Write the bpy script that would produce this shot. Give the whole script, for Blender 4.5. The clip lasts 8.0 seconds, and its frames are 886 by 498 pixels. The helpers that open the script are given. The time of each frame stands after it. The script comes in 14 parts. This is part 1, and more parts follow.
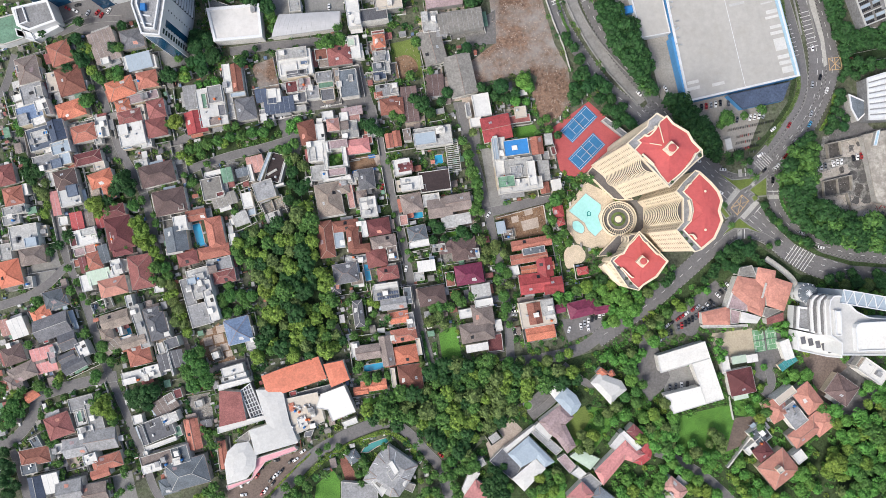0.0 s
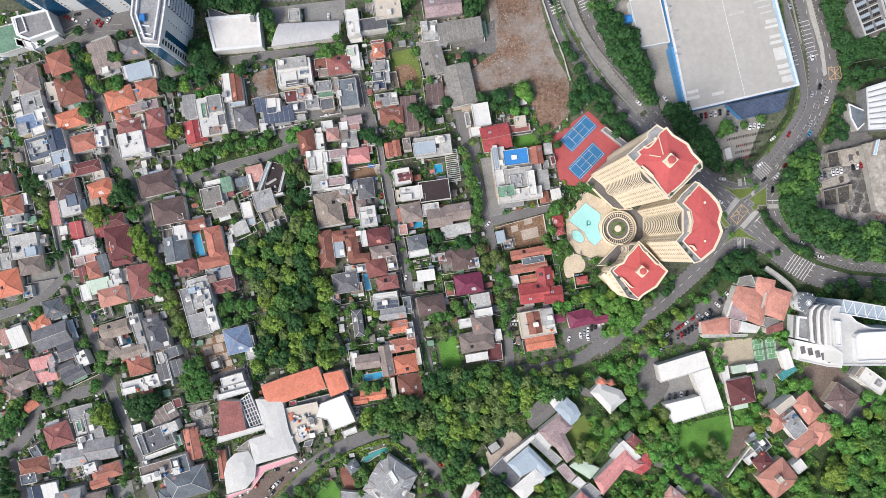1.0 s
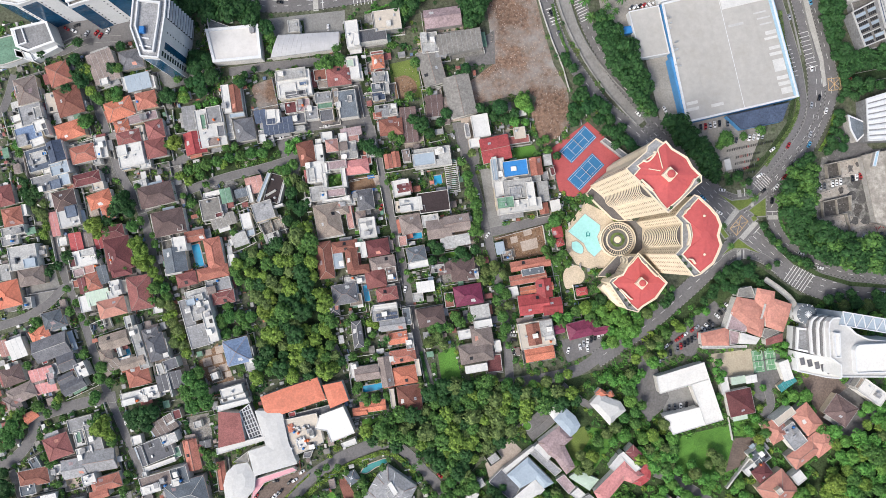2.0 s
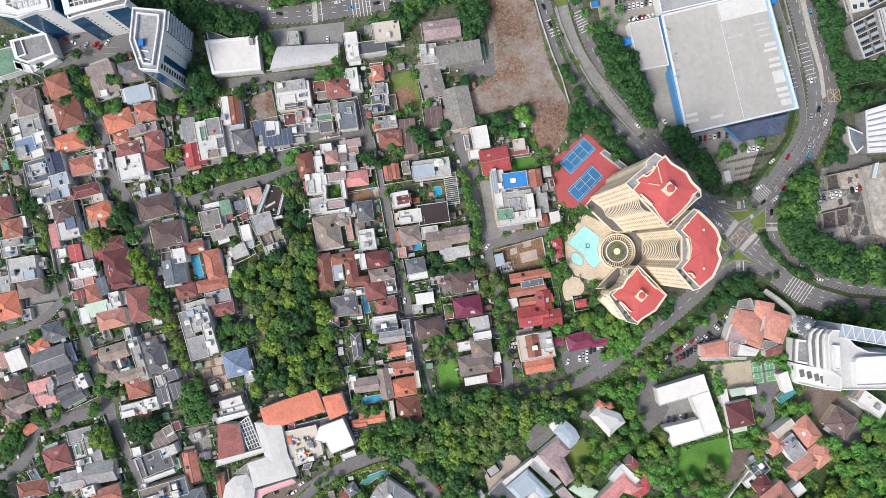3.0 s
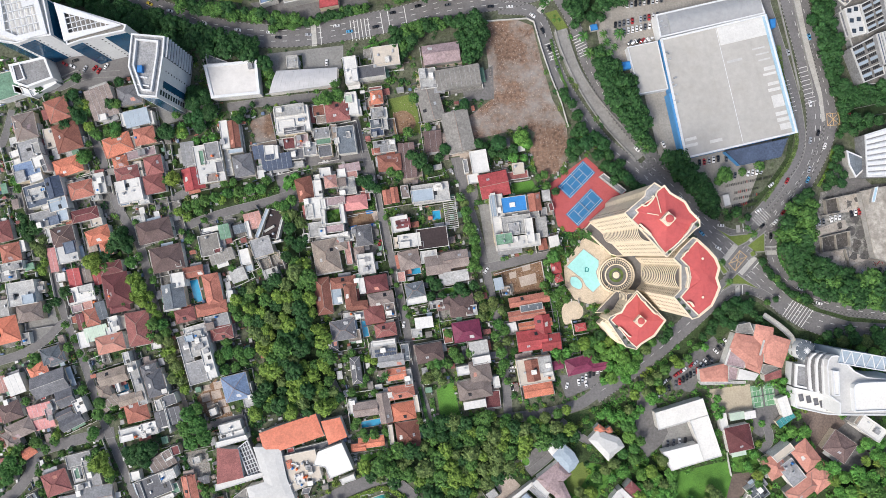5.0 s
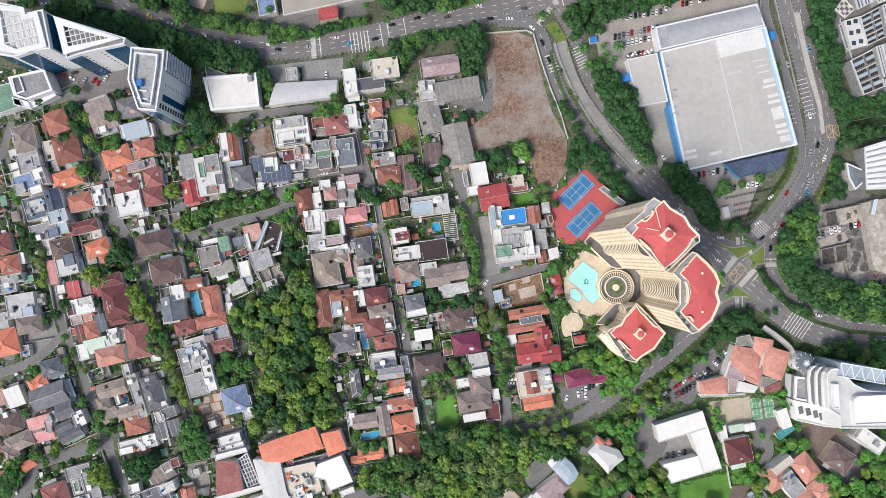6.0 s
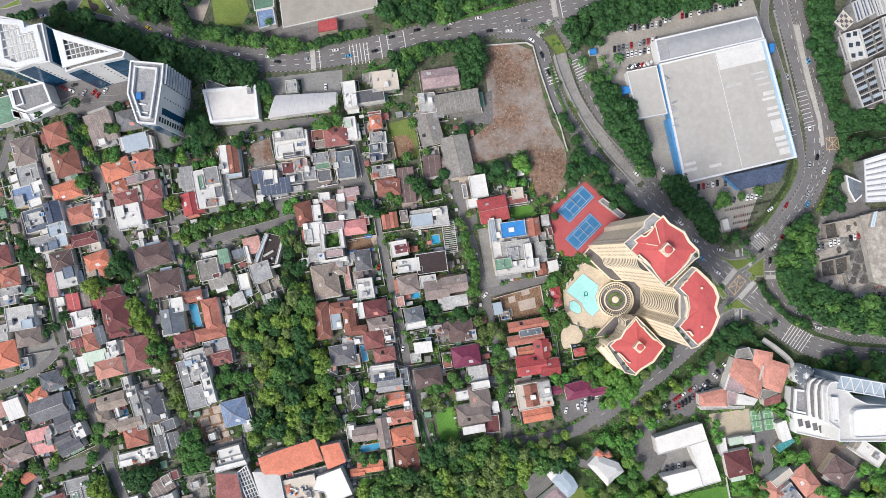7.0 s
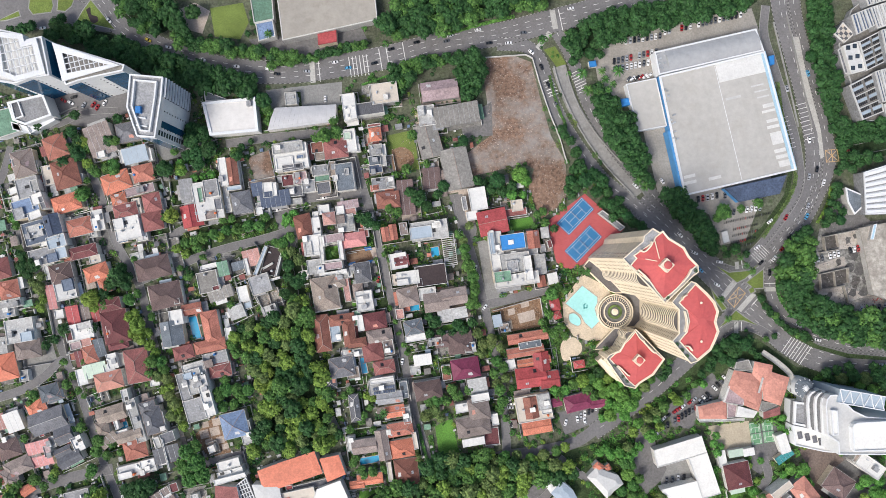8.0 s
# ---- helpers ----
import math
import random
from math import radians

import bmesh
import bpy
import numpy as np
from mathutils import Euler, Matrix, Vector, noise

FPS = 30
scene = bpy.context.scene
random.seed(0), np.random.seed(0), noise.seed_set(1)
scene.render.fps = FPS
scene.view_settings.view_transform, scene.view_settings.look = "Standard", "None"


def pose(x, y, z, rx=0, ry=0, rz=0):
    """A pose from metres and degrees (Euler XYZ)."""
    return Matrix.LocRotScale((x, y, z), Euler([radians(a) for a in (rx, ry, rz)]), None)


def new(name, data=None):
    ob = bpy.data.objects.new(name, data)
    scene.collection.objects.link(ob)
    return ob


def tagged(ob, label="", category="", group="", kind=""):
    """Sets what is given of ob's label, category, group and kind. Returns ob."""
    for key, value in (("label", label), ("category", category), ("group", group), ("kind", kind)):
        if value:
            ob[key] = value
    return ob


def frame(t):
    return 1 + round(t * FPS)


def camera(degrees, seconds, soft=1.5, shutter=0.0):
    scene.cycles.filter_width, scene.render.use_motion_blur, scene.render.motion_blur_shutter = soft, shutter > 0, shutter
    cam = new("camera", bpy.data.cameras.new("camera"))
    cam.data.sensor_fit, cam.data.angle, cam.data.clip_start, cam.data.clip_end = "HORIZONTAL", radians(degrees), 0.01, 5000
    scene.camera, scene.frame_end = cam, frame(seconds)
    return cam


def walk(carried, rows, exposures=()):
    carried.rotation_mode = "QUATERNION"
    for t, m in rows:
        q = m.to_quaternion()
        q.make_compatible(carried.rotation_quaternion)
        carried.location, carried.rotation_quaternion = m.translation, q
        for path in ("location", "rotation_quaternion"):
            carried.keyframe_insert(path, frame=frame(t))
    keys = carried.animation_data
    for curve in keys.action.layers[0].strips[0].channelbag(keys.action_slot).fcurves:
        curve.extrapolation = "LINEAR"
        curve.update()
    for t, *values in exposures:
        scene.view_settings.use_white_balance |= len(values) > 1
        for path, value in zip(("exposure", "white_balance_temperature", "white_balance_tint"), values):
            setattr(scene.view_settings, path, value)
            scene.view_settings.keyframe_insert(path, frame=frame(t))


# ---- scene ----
cam = camera(72.0, 8.0, soft=0.85)
EYE, TILT, LEAN = 410.0, 0.476, -0.054
# seconds, metres east and metres north of the first eye
ROWS = [
    (0.0, 0.0, 0.0), (0.5, 0.08, 2.95), (1.0, 0.25, 6.30), (1.5, 0.45, 9.95), (2.0, 0.60, 13.75), (2.5, 0.76, 17.6),
    (3.0, 0.95, 21.55), (3.5, 1.10, 25.48), (4.0, 1.25, 29.44), (4.5, 1.40, 33.46), (5.0, 1.55, 37.52), (5.5, 1.69, 41.6),
    (6.0, 1.82, 45.69), (6.5, 1.96, 49.80), (7.0, 2.14, 53.92), (7.5, 2.32, 58.02), (8.0, 2.46, 62.12),
]
walk(cam, [(t, pose(x, y, EYE, TILT, LEAN, 0)) for t, x, y in ROWS], exposures=[(0.0, 0.53), (8.0, 0.53)])

# ---- light: high bright overcast ----
world = bpy.data.worlds.new("overcast_sky")
scene.world = world
world.use_nodes = True
wn = world.node_tree.nodes
sky = wn.new("ShaderNodeTexSky")
sky.sky_type, sky.sun_disc = "NISHITA", False
sky.sun_elevation, sky.sun_rotation = radians(50), radians(228)
sky.air_density, sky.dust_density, sky.ozone_density = 1.0, 4.0, 0.6
wn["Background"].inputs[1].default_value = 0.13
world.node_tree.links.new(sky.outputs[0], wn["Background"].inputs[0])
sun = new("sun", bpy.data.lights.new("sun", "SUN"))
sun.data.energy, sun.data.angle, sun.data.color = 1.65, radians(16), (0.985, 0.99, 0.975)
sun.matrix_world = pose(0, 0, 600, 40, 0, 180 - 228)


# ---- materials ----
def lin(c):
    return tuple((v / 255 / 12.92) if v < 10 else ((v / 255 + 0.055) / 1.055) ** 2.4 for v in c)


MATS = {}


def surface(name, rgb, rough=0.8, edge=0.52, fine=1.2, coarse=0.12, amount=0.35, rand=0.15, bump=0.3, metal=0.0, stain=(0.35, 0.33, 0.3), stained=0.35, spec=0.3):
    """A weathered surface: grain and stains at two scales, and a shade of its own for each object."""
    if name in MATS:
        return MATS[name]
    m = bpy.data.materials.new(name)
    m.use_nodes = True
    nt, link = m.node_tree, m.node_tree.links.new
    b = nt.nodes["Principled BSDF"]
    co = nt.nodes.new("ShaderNodeNewGeometry")

    def noisy(scale, detail):
        n = nt.nodes.new("ShaderNodeTexNoise")
        n.inputs["Scale"].default_value, n.inputs["Detail"].default_value, n.inputs["Roughness"].default_value = scale, detail, 0.65
        link(co.outputs["Position"], n.inputs["Vector"])
        return n.outputs[0]

    def ranged(v, a, b_, lo, hi):
        r = nt.nodes.new("ShaderNodeMapRange")
        for i, q in enumerate((a, b_, lo, hi), 1):
            r.inputs[i].default_value = q
        link(v, r.inputs[0])
        return r.outputs[0]

    def times(a, b_):
        k = nt.nodes.new("ShaderNodeMath")
        k.operation = "MULTIPLY"
        link(a, k.inputs[0])
        link(b_, k.inputs[1])
        return k.outputs[0]

    f = noisy(fine, 4)
    c = noisy(coarse, 5)
    value = times(ranged(f, 0.3, 0.7, 1 - amount * 0.6, 1 + amount * 0.6), ranged(c, 0.3, 0.7, 1 - amount * 0.5, 1 + amount * 0.5))
    info = nt.nodes.new("ShaderNodeObjectInfo")
    value = times(value, ranged(info.outputs["Random"], 0, 1, 1 - rand, 1 + rand))
    hsv = nt.nodes.new("ShaderNodeHueSaturation")
    hsv.inputs["Color"].default_value = (*rgb, 1)
    link(value, hsv.inputs["Value"])
    mix = nt.nodes.new("ShaderNodeMix")
    mix.data_type = "RGBA"
    s = noisy(coarse * 3.1, 6)
    link(ranged(s, edge, edge + 0.23, 0, stained), mix.inputs[0])
    link(hsv.outputs[0], mix.inputs[6])
    mix.inputs[7].default_value = (*[q * w * 1.6 for q, w in zip(rgb, stain)], 1)
    link(mix.outputs[2], b.inputs["Base Color"])
    b.inputs["Roughness"].default_value, b.inputs["Metallic"].default_value = rough, metal
    b.inputs["Specular IOR Level"].default_value = spec
    if bump:
        bp = nt.nodes.new("ShaderNodeBump")
        bp.inputs["Strength"].default_value, bp.inputs["Distance"].default_value = bump, 0.15
        link(noisy(fine * 3, 3), bp.inputs["Height"])
        link(bp.outputs[0], b.inputs["Normal"])
    MATS[name] = m
    return m


def paint(name, srgb, k=0.8, **kw):
    return surface(name, tuple(k * v for v in lin(srgb)), **kw)


ROOF = {}
for key, c, kw in (
    ("ter", (174, 114, 99), {}), ("org", (204, 128, 104), {}), ("red", (146, 94, 91), {}), ("bred", (168, 77, 79), {}),
    ("mar", (120, 72, 74), {}), ("rust", (138, 92, 80), {}), ("pur", (132, 60, 88), {}), ("pnk", (184, 142, 134), {}),
    ("asb", (138, 135, 130), {}), ("brn", (143, 131, 126), {}), ("tan", (154, 142, 132), {}), ("choc", (58, 47, 48), {}), ("dbrn", (112, 94, 92), {}), ("char", (97, 99, 106), {}), ("dgr", (112, 113, 118), {}),
    ("gry", (152, 153, 155), {}), ("lgr", (178, 178, 176), {}), ("wht", (221, 220, 216), {}), ("snow", (240, 238, 232), {}), ("blu", (102, 114, 132), {}),
    ("navy", (80, 92, 114), {}), ("slate", (108, 116, 124), {}), ("sky", (168, 182, 194), {}), ("green", (112, 148, 126), {}),
    ("cream", (206, 196, 182), {}), ("sblu", (118, 138, 168), {}), ("cyan", (60, 140, 210), {}), ("mint", (190, 208, 190), {}),
    ("teal", (66, 138, 140), {}), ("porg", (216, 130, 104), {}), ("pale", (206, 206, 204), {}), ("mauve", (168, 148, 150), {}), ("rose", (198, 136, 134), {}), ("pink", (232, 170, 180), {}), ("salm", (204, 145, 129), {}),
):
    tiled = key in ("ter", "org", "red", "mar", "rust", "brn", "tan", "slate", "pnk", "dgr", "dbrn")
    white = key in ("wht", "snow", "cyan", "mint", "cream", "porg", "pale", "pink", "sky")
    soft = key in ("salm", "porg", "rose")
    ROOF[key] = paint("roof_" + key, c, rough=0.75 if tiled else 0.6, amount=0.3 if soft else 0.14 if white else 0.55 if tiled else 0.45, stained=0.12 if white else 0.6,
                      rand=0.06 if white else 0.2, fine=1.5 if tiled else 0.8, coarse=0.16, bump=0.6)
WALLS = [paint("wall_white", (232, 230, 224), stained=0.3), paint("wall_cream", (222, 208, 184), stained=0.3), paint("wall_grey", (176, 174, 170), stained=0.4)]
M_RIDGE = paint("ridge_mortar", (168, 146, 136), amount=0.3)
M_PARAPET = paint("parapet_render", (214, 212, 206), amount=0.3)
M_METAL = paint("galvanised_metal", (190, 194, 198), rough=0.45, metal=0.3, amount=0.2)
M_DARK = paint("dark_metal", (48, 50, 54), rough=0.5, amount=0.3)
M_BLUE = paint("blue_plastic", (60, 130, 200), rough=0.4, amount=0.2)
M_ORANGE = paint("orange_plastic", (226, 120, 70), rough=0.4, amount=0.2)
M_TRUNK = surface("bark", (0.11, 0.08, 0.055), rough=0.9, fine=6, coarse=1)
M_ASPHALT = paint("asphalt", (124, 122, 122), rough=0.9, fine=0.7, coarse=0.05, amount=0.28, rand=0.03, stained=0.35)
M_LANE = paint("old_asphalt", (120, 118, 117), rough=0.9, fine=0.6, coarse=0.08, amount=0.4, rand=0.03, stained=0.5)
M_CONC = paint("road_concrete", (145, 144, 141), rough=0.9, fine=0.8, coarse=0.07, amount=0.3, rand=0.04, stained=0.4)
M_KERB = paint("kerb_concrete", (158, 157, 153), amount=0.3)
M_KERBDARK = paint("black_kerb_paint", (84, 84, 82), amount=0.4)
M_CROSS = paint("crossing_concrete", (186, 184, 178), amount=0.3)
M_RAMP = paint("ramp_concrete", (150, 148, 145), rough=0.9, fine=0.5, coarse=0.05, amount=0.3, rand=0.03, stained=0.45)
M_LINE = paint("road_paint", (228, 228, 224), rough=0.7, fine=2, amount=0.35, rand=0.05)
M_YLINE = paint("yellow_road_paint", (206, 176, 130), rough=0.7, fine=2, amount=0.35, rand=0.05)
M_PAVE = paint("paving", (186, 172, 160), rough=0.85, fine=1.0, coarse=0.1, amount=0.35, rand=0.06, stained=0.45)
M_YARD = paint("yard_concrete", (126, 124, 121), rough=0.9, fine=0.9, coarse=0.12, amount=0.7, rand=0.22, stained=0.8, stain=(0.4, 0.42, 0.33))
M_GARDEN = surface("garden_soil", (0.042, 0.066, 0.025), rough=0.95, fine=0.9, coarse=0.15, amount=0.9, rand=0.3, bump=1.0)
# green undergrowth, its colour darkened further to paint in shade between crowns
M_SHADED_UNDER = surface("undergrowth", (0.020, 0.038, 0.014), rough=0.95, fine=0.7, coarse=0.1, amount=0.9, rand=0.1, bump=1.0)
M_DECK = paint("pool_deck_stone", (218, 202, 178), rough=0.8, fine=1.2, coarse=0.15, amount=0.3, rand=0.03, stained=0.4)
M_RUIN = paint("ruin_ground", (148, 146, 141), rough=0.95, fine=0.6, coarse=0.075, edge=0.44, amount=0.9, rand=0.03, stain=(0.24, 0.24, 0.23), stained=0.95, bump=1.0)
M_RUINROOF = paint("ruin_concrete", (180, 174, 164), rough=0.9, fine=0.5, coarse=0.05, edge=0.46, amount=0.5, rand=0.03, stain=(0.36, 0.35, 0.34), stained=0.8)
M_PIT = paint("wet_pit_floor", (92, 88, 84), rough=0.6, fine=0.5, coarse=0.12, amount=0.8, stain=(0.4, 0.4, 0.4), stained=0.8)
M_BROWNYARD = paint("brown_paving", (122, 108, 100), rough=0.9, fine=0.8, coarse=0.1, amount=0.4, stained=0.4)
M_DRYGRASS = paint("dry_lawn", (112, 128, 66), k=0.85, rough=0.95, fine=1.4, coarse=0.07, amount=0.5, rand=0.1, bump=1.0, stain=(0.6, 0.7, 0.4))
M_GRASS = paint("lawn", (92, 138, 60), k=0.85, rough=0.95, fine=1.4, coarse=0.07, amount=0.6, rand=0.1, bump=1.0, stain=(0.7, 0.6, 0.4))
M_DIRT = paint("bare_soil", (141, 115, 98), edge=0.45, rough=0.95, fine=0.45, coarse=0.011, amount=0.9, rand=0.04, stain=(0.92, 1.42, 1.9), stained=1.0, bump=1.0)
M_CARPARK = paint("worn_car_park_concrete", (165, 160, 152), rough=0.9, fine=0.8, coarse=0.06, amount=0.3, rand=0.03, stained=0.4)
M_SAND = paint("sandy_yard", (190, 178, 156), rough=0.95, fine=0.9, coarse=0.08, amount=0.25, rand=0.03, stained=0.3)
M_CLAY = paint("orange_brown_soil", (136, 108, 86), edge=0.45, rough=0.95, fine=0.8, coarse=0.06, amount=0.9, rand=0.04, stain=(0.8, 0.9, 0.95), stained=0.9, bump=1.0)
M_STONE = paint("broken_masonry", (182, 168, 156), rough=0.95, fine=1.5, coarse=0.2, amount=0.9, rand=0.05, stain=(0.6, 0.4, 0.3), stained=0.8)
M_RUBBLE = paint("rubble_ground", (150, 147, 142), rough=0.95, fine=0.9, coarse=0.1, amount=0.9, rand=0.04, stain=(0.4, 0.36, 0.3), stained=0.8, bump=1.0)


def water(name, rgb):
    m = surface(name, rgb, rough=0.08, fine=0.5, coarse=0.1, amount=0.12, rand=0.0, bump=0.05, stained=0.0, spec=0.5)
    return m


M_POOL = water("pool_water", (0.34, 0.66, 0.63))
M_POOL_TEAL = water("teal_pool_water", (0.05, 0.26, 0.25))
M_POOL_BLUE = water("deep_pool_water", (0.03, 0.30, 0.50))


def leafy(name, a, b_):
    m = bpy.data.materials.new(name)
    m.use_nodes = True
    nt, link = m.node_tree, m.node_tree.links.new
    p = nt.nodes["Principled BSDF"]
    geo, info = nt.nodes.new("ShaderNodeNewGeometry"), nt.nodes.new("ShaderNodeObjectInfo")
    mix = nt.nodes.new("ShaderNodeMix")
    mix.data_type = "RGBA"
    mix.inputs[6].default_value, mix.inputs[7].default_value = (*a, 1), (*b_, 1)
    link(geo.outputs["Random Per Island"], mix.inputs[0])
    hsv = nt.nodes.new("ShaderNodeHueSaturation")
    r1 = nt.nodes.new("ShaderNodeMapRange")
    for i, q in enumerate((0, 1, 0.485, 0.515), 1):
        r1.inputs[i].default_value = q
    link(info.outputs["Random"], r1.inputs[0])
    link(r1.outputs[0], hsv.inputs["Hue"])
    big = nt.nodes.new("ShaderNodeTexNoise")
    big.inputs["Scale"].default_value = 0.35
    link(geo.outputs["Position"], big.inputs["Vector"])
    r2 = nt.nodes.new("ShaderNodeMapRange")
    for i, q in enumerate((0.3, 0.7, 0.6, 1.36), 1):
        r2.inputs[i].default_value = q
    link(big.outputs[0], r2.inputs[0])
    link(r2.outputs[0], hsv.inputs["Value"])
    link(mix.outputs[2], hsv.inputs["Color"])
    link(hsv.outputs[0], p.inputs["Base Color"])
    p.inputs["Roughness"].default_value = 0.7
    p.inputs["Specular IOR Level"].default_value = 0.25
    return m


LEAF = {
    "d": leafy("leaves_dark", (0.014, 0.053, 0.016), (0.042, 0.118, 0.034)),
    "m": leafy("leaves_mid", (0.035, 0.099, 0.025), (0.104, 0.228, 0.051)),
    "y": leafy("leaves_yellow_green", (0.086, 0.150, 0.026), (0.208, 0.310, 0.054)),
    "b": leafy("leaves_bright", (0.052, 0.146, 0.028), (0.148, 0.325, 0.064)),
    "o": leafy("leaves_olive", (0.060, 0.100, 0.029), (0.160, 0.220, 0.068)),
}


# ---- building blocks ----
def mesh_of(name, verts, faces, mat):
    me = bpy.data.meshes.new(name)
    me.from_pydata(verts, [], faces)
    me.materials.append(mat)
    me.update()
    return me


def thing(name, x, y, rot=0.0, z=0.0, label="", category="", group="", kind=""):
    ob = new(name)
    ob.empty_display_size = 0.5
    ob.matrix_basis = pose(x, y, z, 0, 0, rot)
    return tagged(ob, label, category, group, kind)


def part(name, me, parent, m=None, label=""):
    ob = new(name, me)
    ob.parent = parent
    if m is not None:
        ob.matrix_basis = m
    return tagged(ob, label)


def box(cx, cy, z0, w, d, h, taper=0.0):
    """Vertices and faces of a block standing at z0."""
    a, b, t = w / 2, d / 2, 1 - taper
    v = [(cx - a, cy - b, z0), (cx + a, cy - b, z0), (cx + a, cy + b, z0), (cx - a, cy + b, z0),
         (cx - a * t, cy - b * t, z0 + h), (cx + a * t, cy - b * t, z0 + h), (cx + a * t, cy + b * t, z0 + h), (cx - a * t, cy + b * t, z0 + h)]
    return v, [(3, 2, 1, 0), (4, 5, 6, 7), (0, 1, 5, 4), (1, 2, 6, 5), (2, 3, 7, 6), (3, 0, 4, 7)]


def join(*shapes):
    v, f = [], []
    for a, b in shapes:
        n = len(v)
        v += a
        f += [tuple(i + n for i in q) for q in b]
    return v, f


def cylinder(cx, cy, z0, r, h, n=12, r2=None):
    r2 = r if r2 is None else r2
    v = [(cx + r * math.cos(6.2832 * i / n), cy + r * math.sin(6.2832 * i / n), z0) for i in range(n)]
    v += [(cx + r2 * math.cos(6.2832 * i / n), cy + r2 * math.sin(6.2832 * i / n), z0 + h) for i in range(n)]
    return v, [tuple(range(n - 1, -1, -1)), tuple(range(n, 2 * n))] + [(i, (i + 1) % n, n + (i + 1) % n, n + i) for i in range(n)]


def area2(pts):
    return sum(a[0] * b[1] - b[0] * a[1] for a, b in zip(pts, pts[1:] + pts[:1]))


def prism(pts, z0, z1):
    if area2(pts) < 0:
        pts = pts[::-1]
    n = len(pts)
    v = [(x, y, z0) for x, y in pts] + [(x, y, z1) for x, y in pts]
    return v, [tuple(range(n - 1, -1, -1)), tuple(range(n, 2 * n))] + [(i, (i + 1) % n, n + (i + 1) % n, n + i) for i in range(n)]


def inset(pts, d):
    """The outline moved inwards by d metres (outwards: minus)."""
    if area2(pts) < 0:
        pts = pts[::-1]
    out = []
    n = len(pts)
    for i in range(n):
        p, q, r = Vector(pts[i - 1]), Vector(pts[i]), Vector(pts[(i + 1) % n])
        a, b = (q - p).normalized(), (r - q).normalized()
        na, nb = Vector((-a.y, a.x)), Vector((-b.y, b.x))
        k = na + nb
        k = k / max(0.35, k.dot(na))
        out.append(tuple(q + k * d))
    return out


def rim(pts, width, z0, z1):
    """A closed kerb or parapet that follows an outline."""
    if area2(pts) < 0:
        pts = pts[::-1]
    inner = inset(pts, width)
    n = len(pts)
    v = [(x, y, z) for z in (z0, z1) for ring in (pts, inner) for x, y in ring]
    f = []
    for i in range(n):
        j = (i + 1) % n
        f += [(i, j, 2 * n + j, 2 * n + i), (n + j, n + i, 3 * n + i, 3 * n + j), (2 * n + i, 2 * n + j, 3 * n + j, 3 * n + i), (n + i, n + j, j, i)]
    return v, f


def bar(a, b, r=0.15):
    """A square bar from a to b."""
    a, b = Vector(a), Vector(b)
    t = (b - a).normalized()
    s = t.cross(Vector((0, 0, 1)))
    s = (s if s.length > 0.01 else Vector((1, 0, 0))).normalized() * r
    u = s.cross(t).normalized() * r
    v = [tuple(p + q) for p in (a, b) for q in (s + u, s - u, -s - u, -s + u)]
    return v, [(0, 1, 2, 3), (7, 6, 5, 4), (0, 4, 5, 1), (1, 5, 6, 2), (2, 6, 7, 3), (3, 7, 4, 0)]


LEVEL = [0]
ROADS = [0]


# ---- houses ----
SHADE = {"ter": "terracotta", "org": "orange tile", "red": "brick-red tile", "bred": "bright red", "mar": "maroon", "rust": "rust-brown tile", "pur": "purple-maroon",
         "pnk": "faded pink", "brn": "grey-brown tile", "tan": "tan tile", "choc": "dark brown", "dbrn": "dull brown", "char": "charcoal", "dgr": "dark grey", "gry": "grey", "lgr": "light grey concrete",
         "wht": "white", "blu": "blue-grey", "navy": "dark blue", "slate": "slate-grey", "sky": "pale blue", "green": "green", "cream": "cream", "sblu": "blue metal",
         "cyan": "bright blue", "mint": "pale green", "teal": "teal", "porg": "pale orange", "pale": "pale grey", "mauve": "mauve-grey", "rose": "faded rose", "pink": "pink", "salm": "faded salmon tile", "asb": "weathered cement sheet"}
FORM = {"lhip": "low hipped", "lgable": "low gabled", "hip": "hipped", "gable": "gabled", "flat": "flat", "shed": "sloping sheet"}


def clutter(parent, m, w, d, z, rng, amount):
    """Water tanks, air conditioners, stair heads and skylights on a flat roof."""
    for _ in range(amount):
        x, y = rng.uniform(-0.36, 0.36) * w, rng.uniform(-0.36, 0.36) * d
        k = rng.random()
        at = m @ pose(x, y, z, 0, 0, rng.choice((0, 90)))
        if k < 0.3:
            part("air_conditioner", MESH["ac"], parent, at)
        elif k < 0.5:
            part("water_tank", MESH[rng.choice(("tank", "tank", "tank", "tank_blue", "tank_orange"))], parent, at)
        elif k < 0.72:
            part("stair_head", MESH[rng.choice(("head", "head_grey"))], parent, at)
        elif k < 0.88:
            part("skylight", MESH["skylight"], parent, at)
        else:
            part("pipe_run", MESH["pipe"], parent, at)


